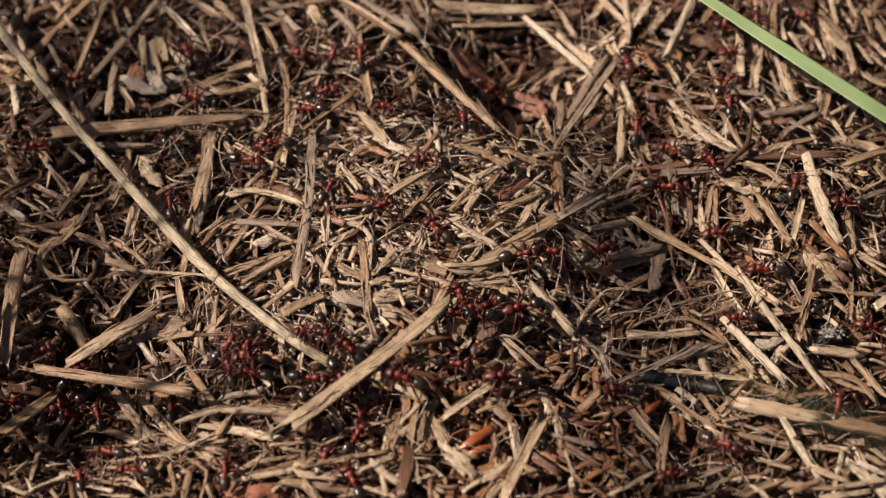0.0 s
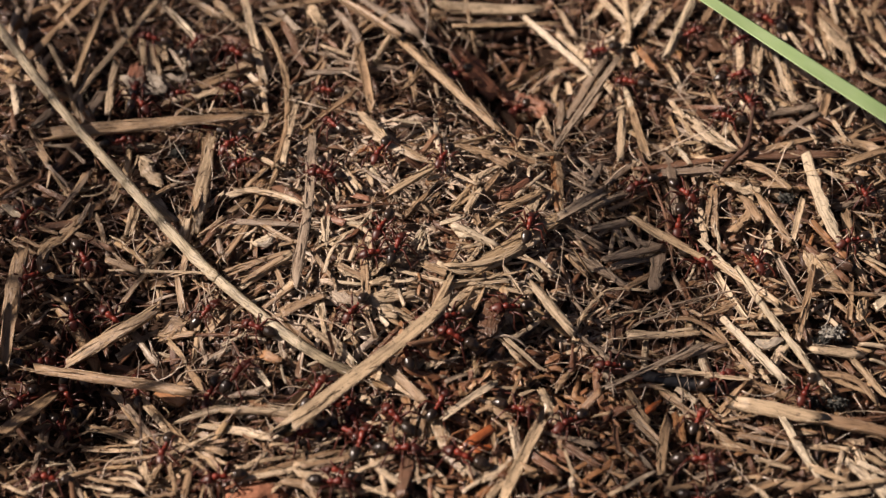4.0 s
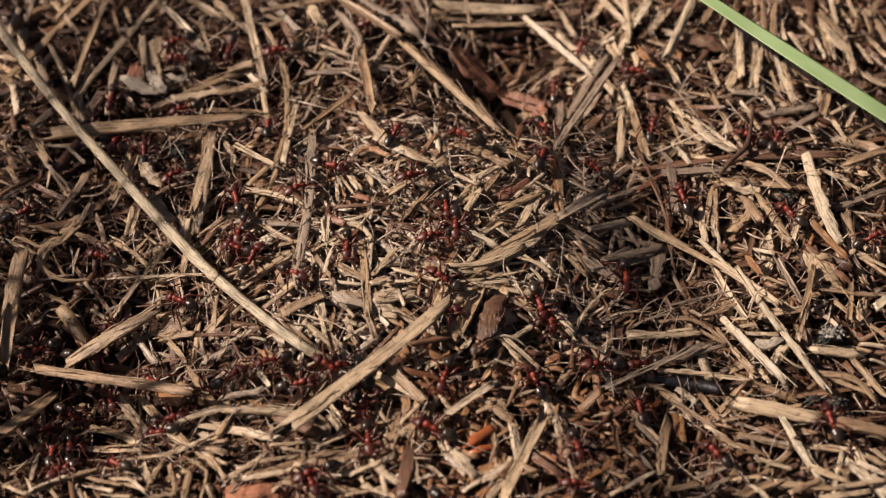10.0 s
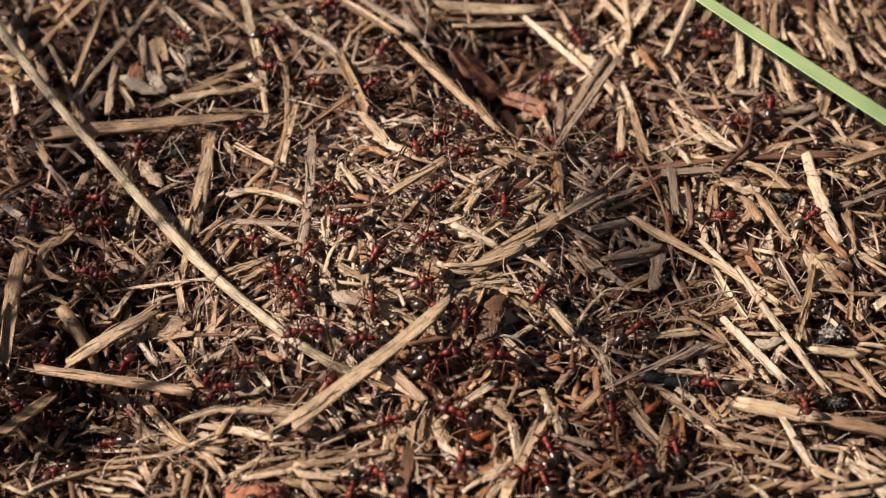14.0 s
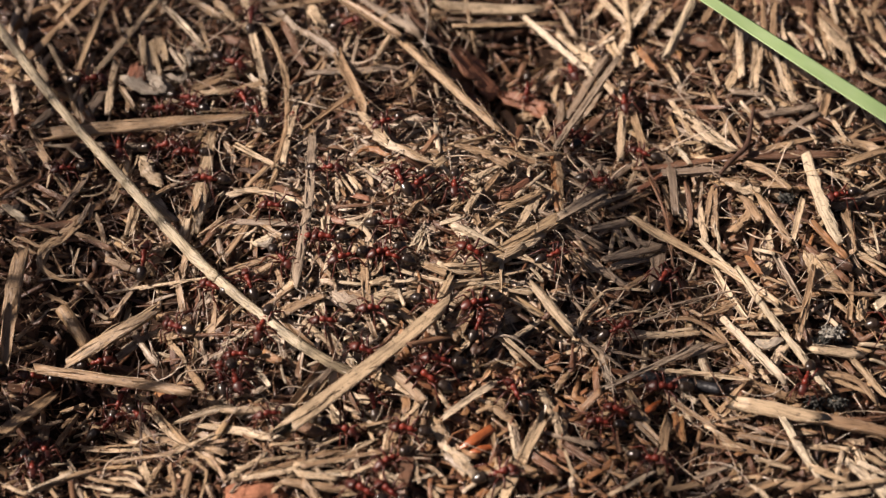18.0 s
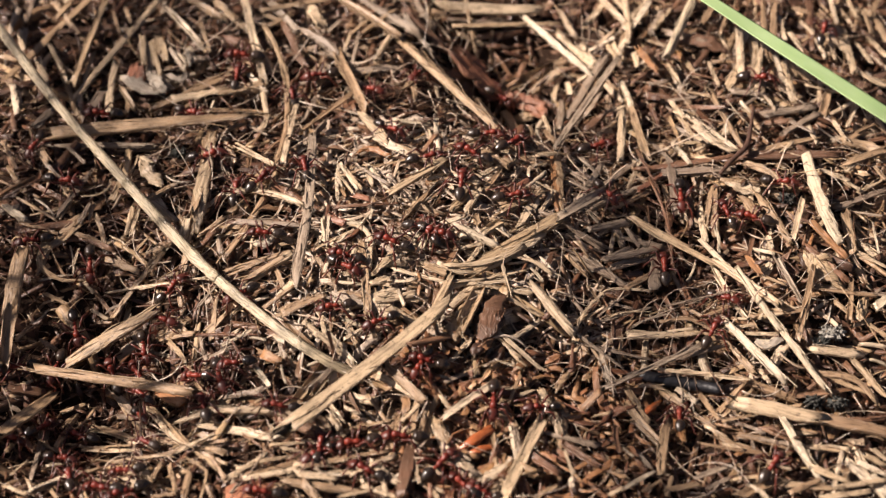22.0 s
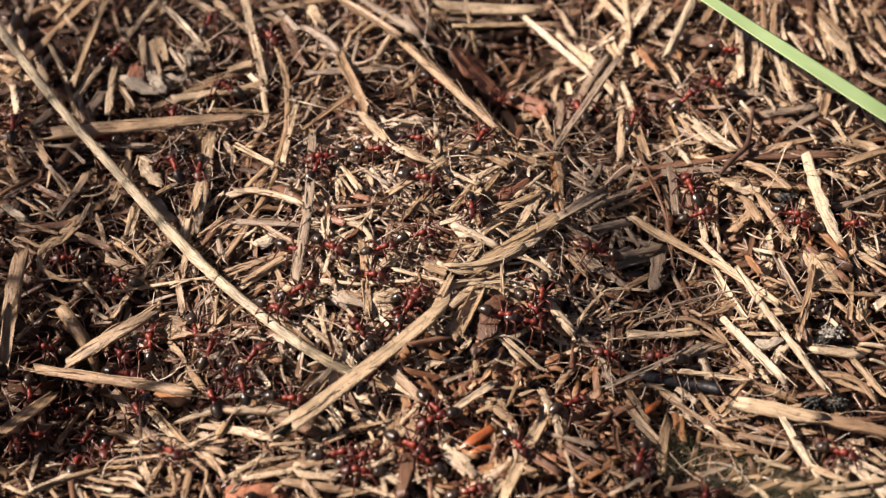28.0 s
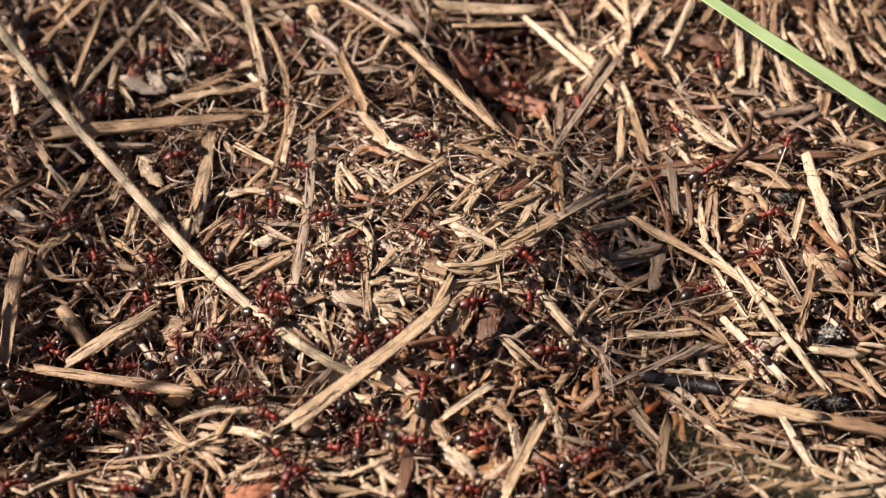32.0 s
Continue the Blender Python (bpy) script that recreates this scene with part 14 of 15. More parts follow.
    go(49, [(0, -28.7, 14.7, 340), (2.5, -32.0, 18.5, 409), (5, -35.4, 22.2, 479), (7.5, -38.4, 26.3, 430), (10, -41.3, 30.3, 382), (12.5, -41.3, 24.9, 338), (15, -41.4, 19.4, 293), (20, -39.6, 8.7, 280), (22.5, -38.5, 12.1, 353), (25, -37.3, 15.5, 426), (27.5, -35.9, 18.8, 475), (30, -34.5, 22.1, 523), (45, -36.3, 25.2, 491), (52.5, -37.8, 26.1, 424), (60, -39.4, 27.0, 358), (65, -37.1, 29.0, 373), (70, -34.1, 28.7, 321), (80, -34.4, 31.5, 275), (85, -36.5, 26.4, 268), (87.5, -36.5, 23.6, 225), (90, -36.6, 20.9, 182), (95, -41.1, 20.7, 187), (97.5, -43.3, 20.5, 141), (100, -45.6, 20.3, 94), (102, -43.8, 17.8, 23), (105, -42.0, 15.2, -48), (107, -41.2, 13.2, -108), (108, -40.5, 11.3, -168), (110, -39.7, 9.4, -228), (112, -39.5, 8.5, -169), (113, -39.2, 7.6, -111), (115, -39.0, 6.7, -53), (117, -38.4, 6.0, 5), (118, -37.8, 5.4, 63), (120, -37.2, 4.7, 121), (122, -39.1, 4.2, 161), (125, -40.9, 3.7, 200), (130, -44.6, 2.5, 172), (135, -46.5, 1.8, 206), (140, -48.3, 0.8, 175), (145, -45.5, 0.9, 120), (150, -42.7, 1.0, 65), (155, -39.8, 1.0, 10), (170, -31.5, 2.3, -11), (172, -32.7, -0.7, -55), (175, -33.9, -3.6, -99), (178, -35.0, -6.6, -155), (180, -36.2, -9.5, -211), (185, -41.4, -10.4, -161), (190, -46.4, -11.9, -195), (200, -47.7, -11.5, -209), (202, -47.4, -14.7, -143), (205, -47.2, -17.9, -77), (210, -45.7, -24.2, -49), (212, -46.7, -24.0, -102), (213, -47.7, -23.9, -155), (215, -48.7, -23.8, -209), (220, -51.0, -21.8, -204), (225, -50.1, -16.6, -278), (230, -49.5, -11.4, -341), (240, -47.4, -11.9, -360), (242, -48.6, -10.5, -286), (245, -49.8, -9.2, -212), (250, -52.3, -6.6, -203), (255, -51.3, -7.2, -261), (260, -50.3, -7.7, -318), (265, -49.4, -8.2, -376), (280, -46.1, -8.4, -416), (290, -45.9, -10.9, -377), (295, -43.6, -9.8, -332), (300, -41.7, -8.1, -392), (305, -42.1, -8.0, -350), (310, -42.5, -7.8, -308), (320, -42.3, -5.7, -254)])
    go(50, [(0, -16.3, 6.2, 67), (1.67, -16.8, 5.0, 11), (3.33, -17.2, 3.8, -46), (5, -17.7, 2.7, -103), (10, -18.4, -1.0, -32), (15, -19.9, -8.5, -98), (17.5, -20.6, -12.3, -144), (20, -21.3, -16.1, -189), (22.5, -17.7, -13.7, -260), (25, -14.1, -11.3, -330), (27.5, -10.8, -8.4, -261), (30, -7.6, -5.5, -192), (45, -10.4, -6.2, -168), (60, -13.2, -6.6, -158), (65, -15.7, -7.1, -169), (70, -18.0, -7.7, -202), (71.7, -16.6, -7.5, -254), (73.3, -15.1, -7.3, -305), (75, -13.6, -7.1, -357), (80, -9.3, -5.7, -432), (85, -8.5, -4.9, -475), (90, -7.6, -4.1, -519), (95, -13.5, -7.3, -513), (97.5, -16.8, -7.9, -457), (100, -20.0, -8.4, -401), (102, -17.5, -6.9, -362), (105, -15.0, -5.4, -323), (110, -11.0, -1.2, -391), (120, -10.5, -3.6, -345), (122, -11.9, -0.9, -287), (125, -13.3, 1.8, -229), (130, -15.8, 7.4, -162), (133, -16.1, 6.9, -219), (137, -16.5, 6.4, -275), (140, -16.8, 5.9, -332), (155, -17.2, 7.1, -334), (170, -17.6, 8.3, -335), (180, -17.0, 10.9, -366), (190, -16.4, 10.7, -381), (200, -14.6, 12.4, -397), (205, -14.1, 7.5, -447), (208, -13.8, 5.1, -485), (210, -13.6, 2.7, -523), (215, -19.5, 1.6, -527), (220, -25.2, -0.7, -554), (225, -27.8, -2.5, -486), (230, -30.1, -4.7, -533), (240, -27.3, -2.9, -538), (245, -32.5, -5.5, -530), (250, -37.9, -7.5, -548), (258, -36.8, -8.6, -473), (265, -35.6, -9.6, -399), (280, -33.4, -11.6, -445), (285, -35.7, -12.7, -495), (287, -36.1, -13.4, -551), (288, -36.5, -14.2, -607), (290, -36.9, -15.0, -663), (295, -38.3, -11.1, -616), (297, -38.6, -9.8, -560), (298, -38.8, -8.4, -503), (300, -39.0, -7.1, -446), (302, -39.4, -5.6, -497), (303, -39.7, -4.2, -547), (305, -40.0, -2.8, -598), (308, -41.4, -1.1, -533), (310, -42.7, 0.6, -467), (320, -41.9, 0.9, -434)])
    go(51, [(0, -12.7, -20.0, 130), (1.67, -12.4, -20.6, 73), (3.33, -12.0, -21.2, 16), (5, -11.7, -21.8, -41), (7.5, -10.9, -22.6, -104), (10, -10.2, -23.4, -167), (20, -11.5, -24.0, -95), (22.5, -9.4, -24.3, -52), (25, -7.2, -24.7, -10), (30, -3.4, -22.6, 31), (37.5, -4.5, -21.6, 84), (45, -5.7, -20.6, 136), (60, -7.4, -18.1, 175), (70, -10.5, -17.6, 174), (71.7, -9.0, -17.9, 117), (73.3, -7.4, -18.1, 60), (75, -5.9, -18.4, 3), (80, -1.9, -16.0, 6), (82.5, -1.5, -17.6, -34), (85, -1.2, -19.2, -74), (90, 0.1, -22.1, -18), (92.5, 0.1, -20.5, 34), (95, 0.2, -18.9, 85), (100, 0.1, -15.7, 19), (102, -0.3, -14.6, 58), (105, -0.7, -13.6, 96), (108, -0.9, -12.5, 54), (110, -1.1, -11.4, 12), (120, -0.3, -14.2, -18), (130, -1.9, -16.5, -20), (140, -1.1, -14.6, -3), (148, -2.1, -12.4, 67), (155, -3.1, -10.1, 136), (170, -7.6, -7.9, 199), (180, -6.4, -6.7, 154), (185, -7.1, -7.0, 216), (190, -7.7, -7.3, 278), (195, -8.4, -7.8, 337), (200, -9.0, -8.3, 396), (202, -10.4, -8.0, 469), (205, -11.9, -7.7, 541), (210, -14.8, -7.4, 556), (215, -14.2, -7.8, 620), (220, -13.6, -8.1, 684), (222, -13.5, -6.9, 737), (225, -13.4, -5.7, 790), (228, -13.0, -4.5, 835), (230, -12.5, -3.3, 880), (232, -11.8, -3.4, 822), (233, -11.1, -3.5, 763), (235, -10.4, -3.6, 705), (240, -8.4, -4.5, 705), (245, -5.4, -4.1, 743), (250, -2.8, -2.6, 744), (265, -3.2, -3.2, 741), (280, -3.6, -3.8, 737), (290, -2.8, -3.3, 695), (300, -2.4, -3.9, 700), (301, -4.6, -1.9, 774), (302, -6.7, 0.2, 847), (308, -11.7, 10.3, 830), (310, -12.3, 16.2, 841), (312, -12.7, 12.3, 906), (315, -13.1, 8.4, 971), (320, -16.0, 1.1, 912)])
    go(52, [(0, -41.1, 42.4, 293), (5, -42.0, 43.3, 331), (10, -42.8, 44.3, 370), (12.5, -44.2, 42.3, 299), (15, -45.6, 40.4, 228), (17.5, -46.1, 38.0, 280), (20, -46.5, 35.6, 332), (25, -46.1, 32.7, 273), (27.5, -45.8, 31.3, 315), (30, -45.5, 29.8, 357), (37.5, -47.9, 32.7, 421), (45, -50.3, 35.5, 485), (60, -55.3, 41.0, 526), (62.5, -52.7, 41.4, 457), (65, -50.0, 41.8, 388), (70, -45.1, 44.1, 358), (72.5, -46.4, 42.4, 299), (75, -47.6, 40.6, 241), (77.5, -47.8, 38.5, 201), (80, -48.0, 36.4, 162), (82.5, -47.2, 34.7, 229), (85, -46.5, 32.9, 297), (90, -44.2, 29.9, 364), (91.7, -45.9, 29.2, 309), (93.3, -47.5, 28.5, 254), (95, -49.2, 27.7, 199), (100, -54.3, 25.4, 137), (110, -53.5, 27.3, 68), (115, -53.5, 27.1, 25), (120, -53.6, 26.9, -17), (125, -49.6, 27.0, -6), (130, -45.6, 27.1, 35), (132, -45.6, 25.6, -39), (135, -45.5, 24.1, -113), (140, -46.7, 21.5, -96), (155, -47.5, 23.2, -133), (170, -48.3, 24.9, -169), (175, -49.1, 23.8, -126), (180, -49.9, 22.8, -83), (185, -57.3, 19.8, -138), (190, -61.6, 13.0, -198), (192, -61.1, 11.8, -128), (195, -60.6, 10.6, -58), (200, -58.9, 8.7, 5), (202, -58.2, 10.0, 43), (205, -57.6, 11.3, 80), (208, -57.3, 12.7, 39), (210, -57.1, 14.1, -2), (220, -57.1, 14.7, -15), (230, -57.8, 13.6, 3), (240, -57.8, 13.6, 12), (250, -57.4, 13.6, -10), (258, -60.7, 15.7, 59), (265, -64.0, 17.9, 127), (280, -66.5, 25.3, 93), (282, -64.9, 23.1, 21), (285, -63.3, 20.8, -51), (290, -59.2, 17.2, 3), (295, -55.4, 13.5, -52), (298, -53.4, 11.8, -8), (300, -51.4, 10.0, 36), (302, -54.6, 12.8, 89), (305, -57.8, 15.5, 142), (310, -65.6, 18.7, 175), (312, -62.8, 16.3, 241), (315, -60.1, 14.0, 307), (318, -58.4, 10.8, 345), (320, -56.6, 7.7, 383)])
    go(53, [(0, -40.2, -37.0, 160), (5, -41.7, -35.3, 148), (10, -43.7, -34.3, 143), (11.7, -43.4, -35.1, 196), (13.3, -43.0, -36.0, 249), (15, -42.7, -36.8, 302), (20, -41.4, -39.1, 334), (25, -36.9, -34.5, 406), (30, -31.6, -30.7, 339), (37.5, -34.9, -32.3, 280), (45, -38.3, -33.8, 221), (60, -44.7, -37.2, 151), (65, -48.5, -34.1, 142), (70, -52.7, -31.6, 95), (72.5, -54.2, -32.3, 144), (75, -55.7, -33.0, 192), (77.5, -57.4, -33.1, 147), (80, -59.1, -33.2, 101), (85, -55.0, -30.3, 48), (90, -52.2, -26.1, 95), (91.7, -52.0, -27.5, 155), (93.3, -51.9, -28.9, 215), (95, -51.7, -30.3, 274), (100, -51.4, -34.4, 236), (102, -50.8, -33.8, 289), (103, -50.2, -33.1, 342), (105, -49.6, -32.5, 395), (110, -47.3, -31.2, 407), (112, -48.1, -32.0, 467), (113, -49.0, -32.8, 526), (115, -49.8, -33.6, 586), (120, -52.7, -35.3, 578), (122, -52.1, -35.1, 518), (123, -51.4, -34.8, 459), (125, -50.7, -34.5, 399), (130, -49.1, -32.9, 454), (135, -53.1, -26.8, 482), (140, -55.6, -20.0, 546), (145, -54.7, -20.5, 596), (150, -53.8, -20.9, 646), (155, -52.9, -21.4, 696), (162, -51.6, -22.3, 745), (170, -50.3, -23.2, 794), (175, -48.1, -21.9, 753), (180, -45.9, -20.7, 750), (182, -47.6, -19.5, 797), (185, -49.3, -18.3, 845), (187, -50.1, -17.1, 793), (188, -50.8, -15.9, 741), (190, -51.6, -14.8, 689), (195, -47.2, -15.8, 685), (200, -43.7, -18.7, 693), (202, -42.9, -23.7, 654), (205, -42.1, -28.8, 614), (208, -43.7, -33.7, 680), (210, -45.3, -38.6, 746), (212, -46.4, -38.2, 805), (215, -47.6, -37.9, 864), (220, -49.5, -36.3, 824), (225, -54.3, -34.0, 866), (230, -58.8, -31.2, 820), (235, -59.1, -26.1, 812), (240, -58.9, -21.0, 886), (242, -58.7, -22.1, 946), (245, -58.6, -23.2, 1006), (250, -57.7, -25.3, 948), (265, -59.0, -25.8, 980), (280, -60.2, -26.3, 1011), (282, -60.1, -25.2, 1061), (283, -59.9, -24.1, 1111), (285, -59.8, -23.0, 1161), (290, -60.3, -19.6, 1178), (295, -58.9, -16.1, 1158), (298, -58.3, -14.3, 1119), (300, -57.7, -12.6, 1080), (310, -58.7, -14.5, 1074), (312, -59.1, -16.1, 1021), (315, -59.5, -17.7, 968), (317, -59.7, -18.9, 1025), (318, -59.9, -20.0, 1081), (320, -60.0, -21.1, 1138)])
    go(54, [(0, -17.6, 40.6, 73), (5, -19.5, 42.6, 133), (10, -21.5, 44.4, 80), (12.5, -19.7, 42.9, 35), (15, -17.9, 41.4, -10), (17.5, -15.5, 41.1, -54), (20, -13.1, 40.8, -98), (22.5, -19.2, 35.7, -165), (27.5, -32.7, 33.0, -182), (30, -40.2, 35.2, -163), (45, -41.4, 34.1, -172), (60, -42.7, 33.0, -181), (62.5, -42.2, 35.2, -230), (65, -41.8, 37.4, -279), (67.5, -41.0, 39.6, -326), (70, -40.2, 41.7, -373), (80, -40.7, 41.8, -357), (82.5, -41.1, 42.8, -297), (85, -41.5, 43.8, -237), (90, -42.9, 45.5, -203), (100, -42.9, 44.9, -156), (105, -44.8, 43.5, -147), (110, -47.1, 42.5, -150), (112, -46.1, 42.7, -100), (113, -45.2, 42.8, -50), (115, -44.3, 42.9, 1), (117, -43.4, 42.9, 57), (118, -42.5, 42.8, 114), (120, -41.5, 42.8, 170), (130, -41.0, 44.3, 152), (140, -41.6, 45.9, 146), (155, -46.3, 42.9, 220), (170, -50.6, 39.3, 167), (172, -49.1, 37.2, 234), (175, -47.6, 35.2, 300), (180, -44.7, 31.0, 350), (182, -46.2, 30.7, 275), (185, -47.8, 30.3, 201), (190, -50.8, 29.3, 197), (195, -54.8, 25.6, 210), (200, -57.1, 20.7, 284), (202, -58.8, 20.0, 239), (205, -60.5, 19.3, 195), (208, -62.4, 18.9, 237), (210, -64.2, 18.5, 278), (220, -62.9, 22.1, 251), (221, -61.3, 23.6, 308), (222, -59.7, 25.1, 366), (222, -58.1, 26.5, 424), (228, -54.5, 37.2, 427), (230, -55.6, 43.6, 440), (235, -50.8, 44.9, 377), (240, -46.8, 47.8, 355), (245, -41.4, 43.5, 323), (248, -38.3, 42.1, 253), (250, -35.1, 40.7, 183), (265, -44.1, 42.1, 172), (272, -48.7, 42.3, 116), (280, -53.2, 42.6, 59), (285, -44.6, 41.5, 18), (290, -36.3, 44.1, 17), (292, -37.5, 40.9, -38), (295, -38.7, 37.7, -93), (298, -39.0, 34.3, -138), (300, -39.3, 30.8, -184), (305, -47.2, 35.3, -222), (310, -52.3, 42.8, -296), (315, -49.0, 43.8, -356), (318, -47.3, 43.8, -400), (320, -45.5, 43.7, -445)])
    go(55, [(0, 46.4, 40.0, 187), (5, 43.9, 40.3, 163), (10, 41.7, 41.8, 159), (20, 39.8, 43.3, 141), (30, 38.6, 44.5, 138), (35, 39.4, 44.3, 83), (40, 40.3, 44.1, 28), (45, 41.1, 43.9, -26), (60, 43.1, 42.2, -96), (62.5, 38.0, 44.0, -148), (65, 32.9, 45.9, -200), (70, 22.0, 46.3, -202), (72.5, 22.5, 45.4, -129), (75, 23.0, 44.4, -57), (76.7, 23.5, 43.9, -110), (78.3, 24.0, 43.3, -163), (80, 24.5, 42.8, -216), (82.5, 18.2, 40.3, -170), (87.5, 5.3, 39.4, -169), (90, -1.3, 41.0, -134), (95, -6.6, 43.6, -207), (100, -11.5, 47.1, -164), (102, -6.6, 46.0, -95), (105, -1.7, 44.9, -25), (110, 6.6, 39.2, 44), (120, 8.7, 40.7, 36), (122, 7.5, 38.1, -36), (125, 6.2, 35.5, -108), (130, 3.2, 30.6, -119), (135, 3.0, 26.6, -91), (140, 2.6, 22.6, -95), (155, 2.1, 21.5, -104), (170, 1.6, 20.3, -113), (175, -3.3, 20.0, -174), (180, -8.3, 19.8, -149), (182, -8.3, 21.0, -207), (185, -8.3, 22.1, -266), (190, -8.2, 24.3, -206), (192, -7.5, 22.9, -140), (195, -6.8, 21.4, -75), (200, -5.9, 18.2, -7), (202, -5.7, 19.8, 34), (205, -5.4, 21.4, 76), (210, -3.8, 24.2, 30), (215, 0.7, 19.8, -35), (220, 6.5, 17.1, 8), (222, 4.3, 18.4, 70), (225, 2.2, 19.8, 132), (230, -1.2, 23.7, 173), (231, -0.1, 27.0, 100), (232, 1.0, 30.4, 27), (238, 9.4, 40.7, 48), (240, 15.5, 44.4, 2), (245, 18.2, 47.9, 42), (250, 21.9, 50.5, 44), (258, 27.9, 48.3, -28), (272, 39.6, 43.6, -22), (280, 45.3, 40.9, -14), (285, 49.1, 40.1, -10), (290, 53.0, 39.9, -8), (292, 50.0, 38.5, -77), (295, 47.1, 37.2, -146), (300, 41.8, 33.4, -169), (310, 38.6, 35.0, -208), (312, 40.1, 35.6, -270), (315, 41.5, 36.2, -333), (320, 44.1, 37.8, -268)])
    go(56, [(0, 45.0, 33.2, 54), (5, 48.2, 31.6, -10), (7.5, 49.8, 31.0, -60), (10, 51.5, 30.4, -111), (20, 53.2, 29.0, -40), (22.5, 51.9, 28.8, -105), (25, 50.5, 28.6, -170), (27.5, 49.2, 28.2, -130), (30, 47.9, 27.7, -90), (45, 47.1, 28.9, -73), (60, 46.3, 30.1, -57), (65, 53.9, 26.9, -32), (70, 59.8, 21.0, -17), (80, 58.4, 23.6, 45), (90, 56.0, 25.1, 20), (91.7, 54.5, 24.3, -38), (93.3, 53.0, 23.6, -96), (95, 51.5, 22.9, -154), (100, 47.1, 20.7, -212), (105, 43.5, 20.1, -165), (110, 40.3, 18.5, -161), (112, 41.1, 19.2, -101), (113, 42.0, 19.9, -42), (115, 42.8, 20.6, 18), (120, 45.9, 21.8, 75), (125, 48.0, 22.8, 27), (130, 49.9, 24.1, 29), (140, 50.5, 27.7, 82), (148, 52.0, 25.4, 13), (155, 53.5, 23.0, -55), (170, 55.6, 17.8, -97), (175, 58.0, 13.0, -76), (178, 58.3, 10.4, -117), (180, 58.5, 7.8, -158), (190, 61.4, 9.8, -145), (192, 58.7, 14.3, -187), (195, 56.1, 18.8, -228), (200, 48.1, 25.5, -203), (202, 47.1, 22.9, -156), (205, 46.1, 20.3, -109), (207, 45.7, 18.5, -52), (208, 45.4, 16.7, 6), (210, 45.1, 14.8, 64), (212, 46.5, 13.8, 19), (215, 48.0, 12.9, -27), (220, 51.0, 11.2, -16), (222, 50.2, 11.4, 42), (223, 49.3, 11.6, 99), (225, 48.5, 11.8, 156), (230, 46.7, 13.7, 156), (232, 46.8, 15.3, 114), (235, 47.0, 17.0, 73), (240, 47.5, 20.2, 79), (242, 48.8, 18.7, 8), (245, 50.0, 17.3, -64), (248, 50.2, 15.4, -20), (250, 50.4, 13.5, 24), (258, 50.3, 11.1, -29), (265, 50.2, 8.8, -82), (280, 51.8, 4.3, -29), (282, 52.8, 7.5, 22), (285, 53.8, 10.7, 74), (290, 56.9, 16.7, 97), (292, 56.3, 15.7, 157), (295, 55.8, 14.7, 217), (298, 54.8, 14.0, 163), (300, 53.8, 13.3, 109), (305, 50.1, 17.7, 116), (308, 48.7, 20.2, 71), (310, 47.3, 22.7, 26), (315, 49.7, 20.0, -39), (318, 51.2, 19.1, 12), (320, 52.8, 18.2, 62)])
    go(57, [(0, 46.1, 45.6, 158), (5, 42.0, 45.6, 173), (10, 38.0, 46.4, 174), (20, 40.7, 45.4, 162), (25, 37.9, 46.5, 171), (30, 34.8, 47.1, 164), (37.5, 29.1, 44.3, 180), (52.5, 17.1, 41.9, 189), (60, 10.8, 42.3, 189), (70, 9.9, 41.6, 193), (72.5, 12.4, 39.7, 267), (75, 15.0, 37.9, 340), (80, 21.1, 36.1, 350), (81.2, 18.1, 34.4, 280), (82.5, 15.2, 32.8, 210), (87.5, 2.7, 28.0, 214), (90, -3.9, 26.5, 228), (95, -5.8, 21.8, 246), (96.7, -6.4, 20.2, 188), (98.3, -7.0, 18.6, 130), (100, -7.6, 17.0, 72), (102, -9.5, 15.6, 139), (105, -11.4, 14.3, 207), (110, -15.6, 12.4, 218), (112, -15.2, 11.5, 257), (115, -14.8, 10.5, 295), (118, -14.3, 9.5, 366), (120, -13.9, 8.6, 437), (125, -11.7, 8.9, 389), (130, -9.6, 9.6, 319), (135, -12.1, 4.8, 258), (138, -12.3, 2.1, 216), (140, -12.6, -0.6, 174), (155, -12.2, -1.8, 172), (170, -11.7, -2.9, 170), (175, -13.8, -2.8, 162), (180, -15.8, -2.6, 167), (182, -14.6, -1.3, 109), (185, -13.4, -0.0, 52), (190, -11.1, 2.6, 2), (195, -8.5, 0.8, -33), (198, -7.3, -0.3, -107), (200, -6.2, -1.3, -182), (210, -7.7, -0.9, -195), (212, -6.9, 2.5, -246), (215, -6.2, 5.9, -297), (220, -2.5, 11.6, -340), (222, -4.9, 12.2, -272), (225, -7.3, 12.8, -203), (230, -12.2, 13.4, -187), (235, -18.2, 16.6, -212), (240, -24.4, 19.0, -201), (242, -22.5, 21.5, -259), (245, -20.6, 24.0, -317), (250, -15.4, 27.6, -321), (258, -16.2, 23.4, -388), (265, -17.0, 19.2, -456), (270, -17.6, 16.4, -401), (275, -18.1, 13.6, -346), (280, -18.7, 10.8, -291), (281, -20.9, 10.1, -233), (282, -23.2, 9.4, -175), (282, -25.4, 8.8, -118), (288, -33.3, -0.1, -155), (290, -34.5, -7.0, -93), (292, -33.4, -6.6, -24), (295, -32.2, -6.1, 46), (300, -30.4, -4.4, 39), (305, -30.3, -1.4, 92), (310, -30.6, 1.6, 85), (315, -31.7, 0.0, 124), (320, -32.9, -1.5, 164)])
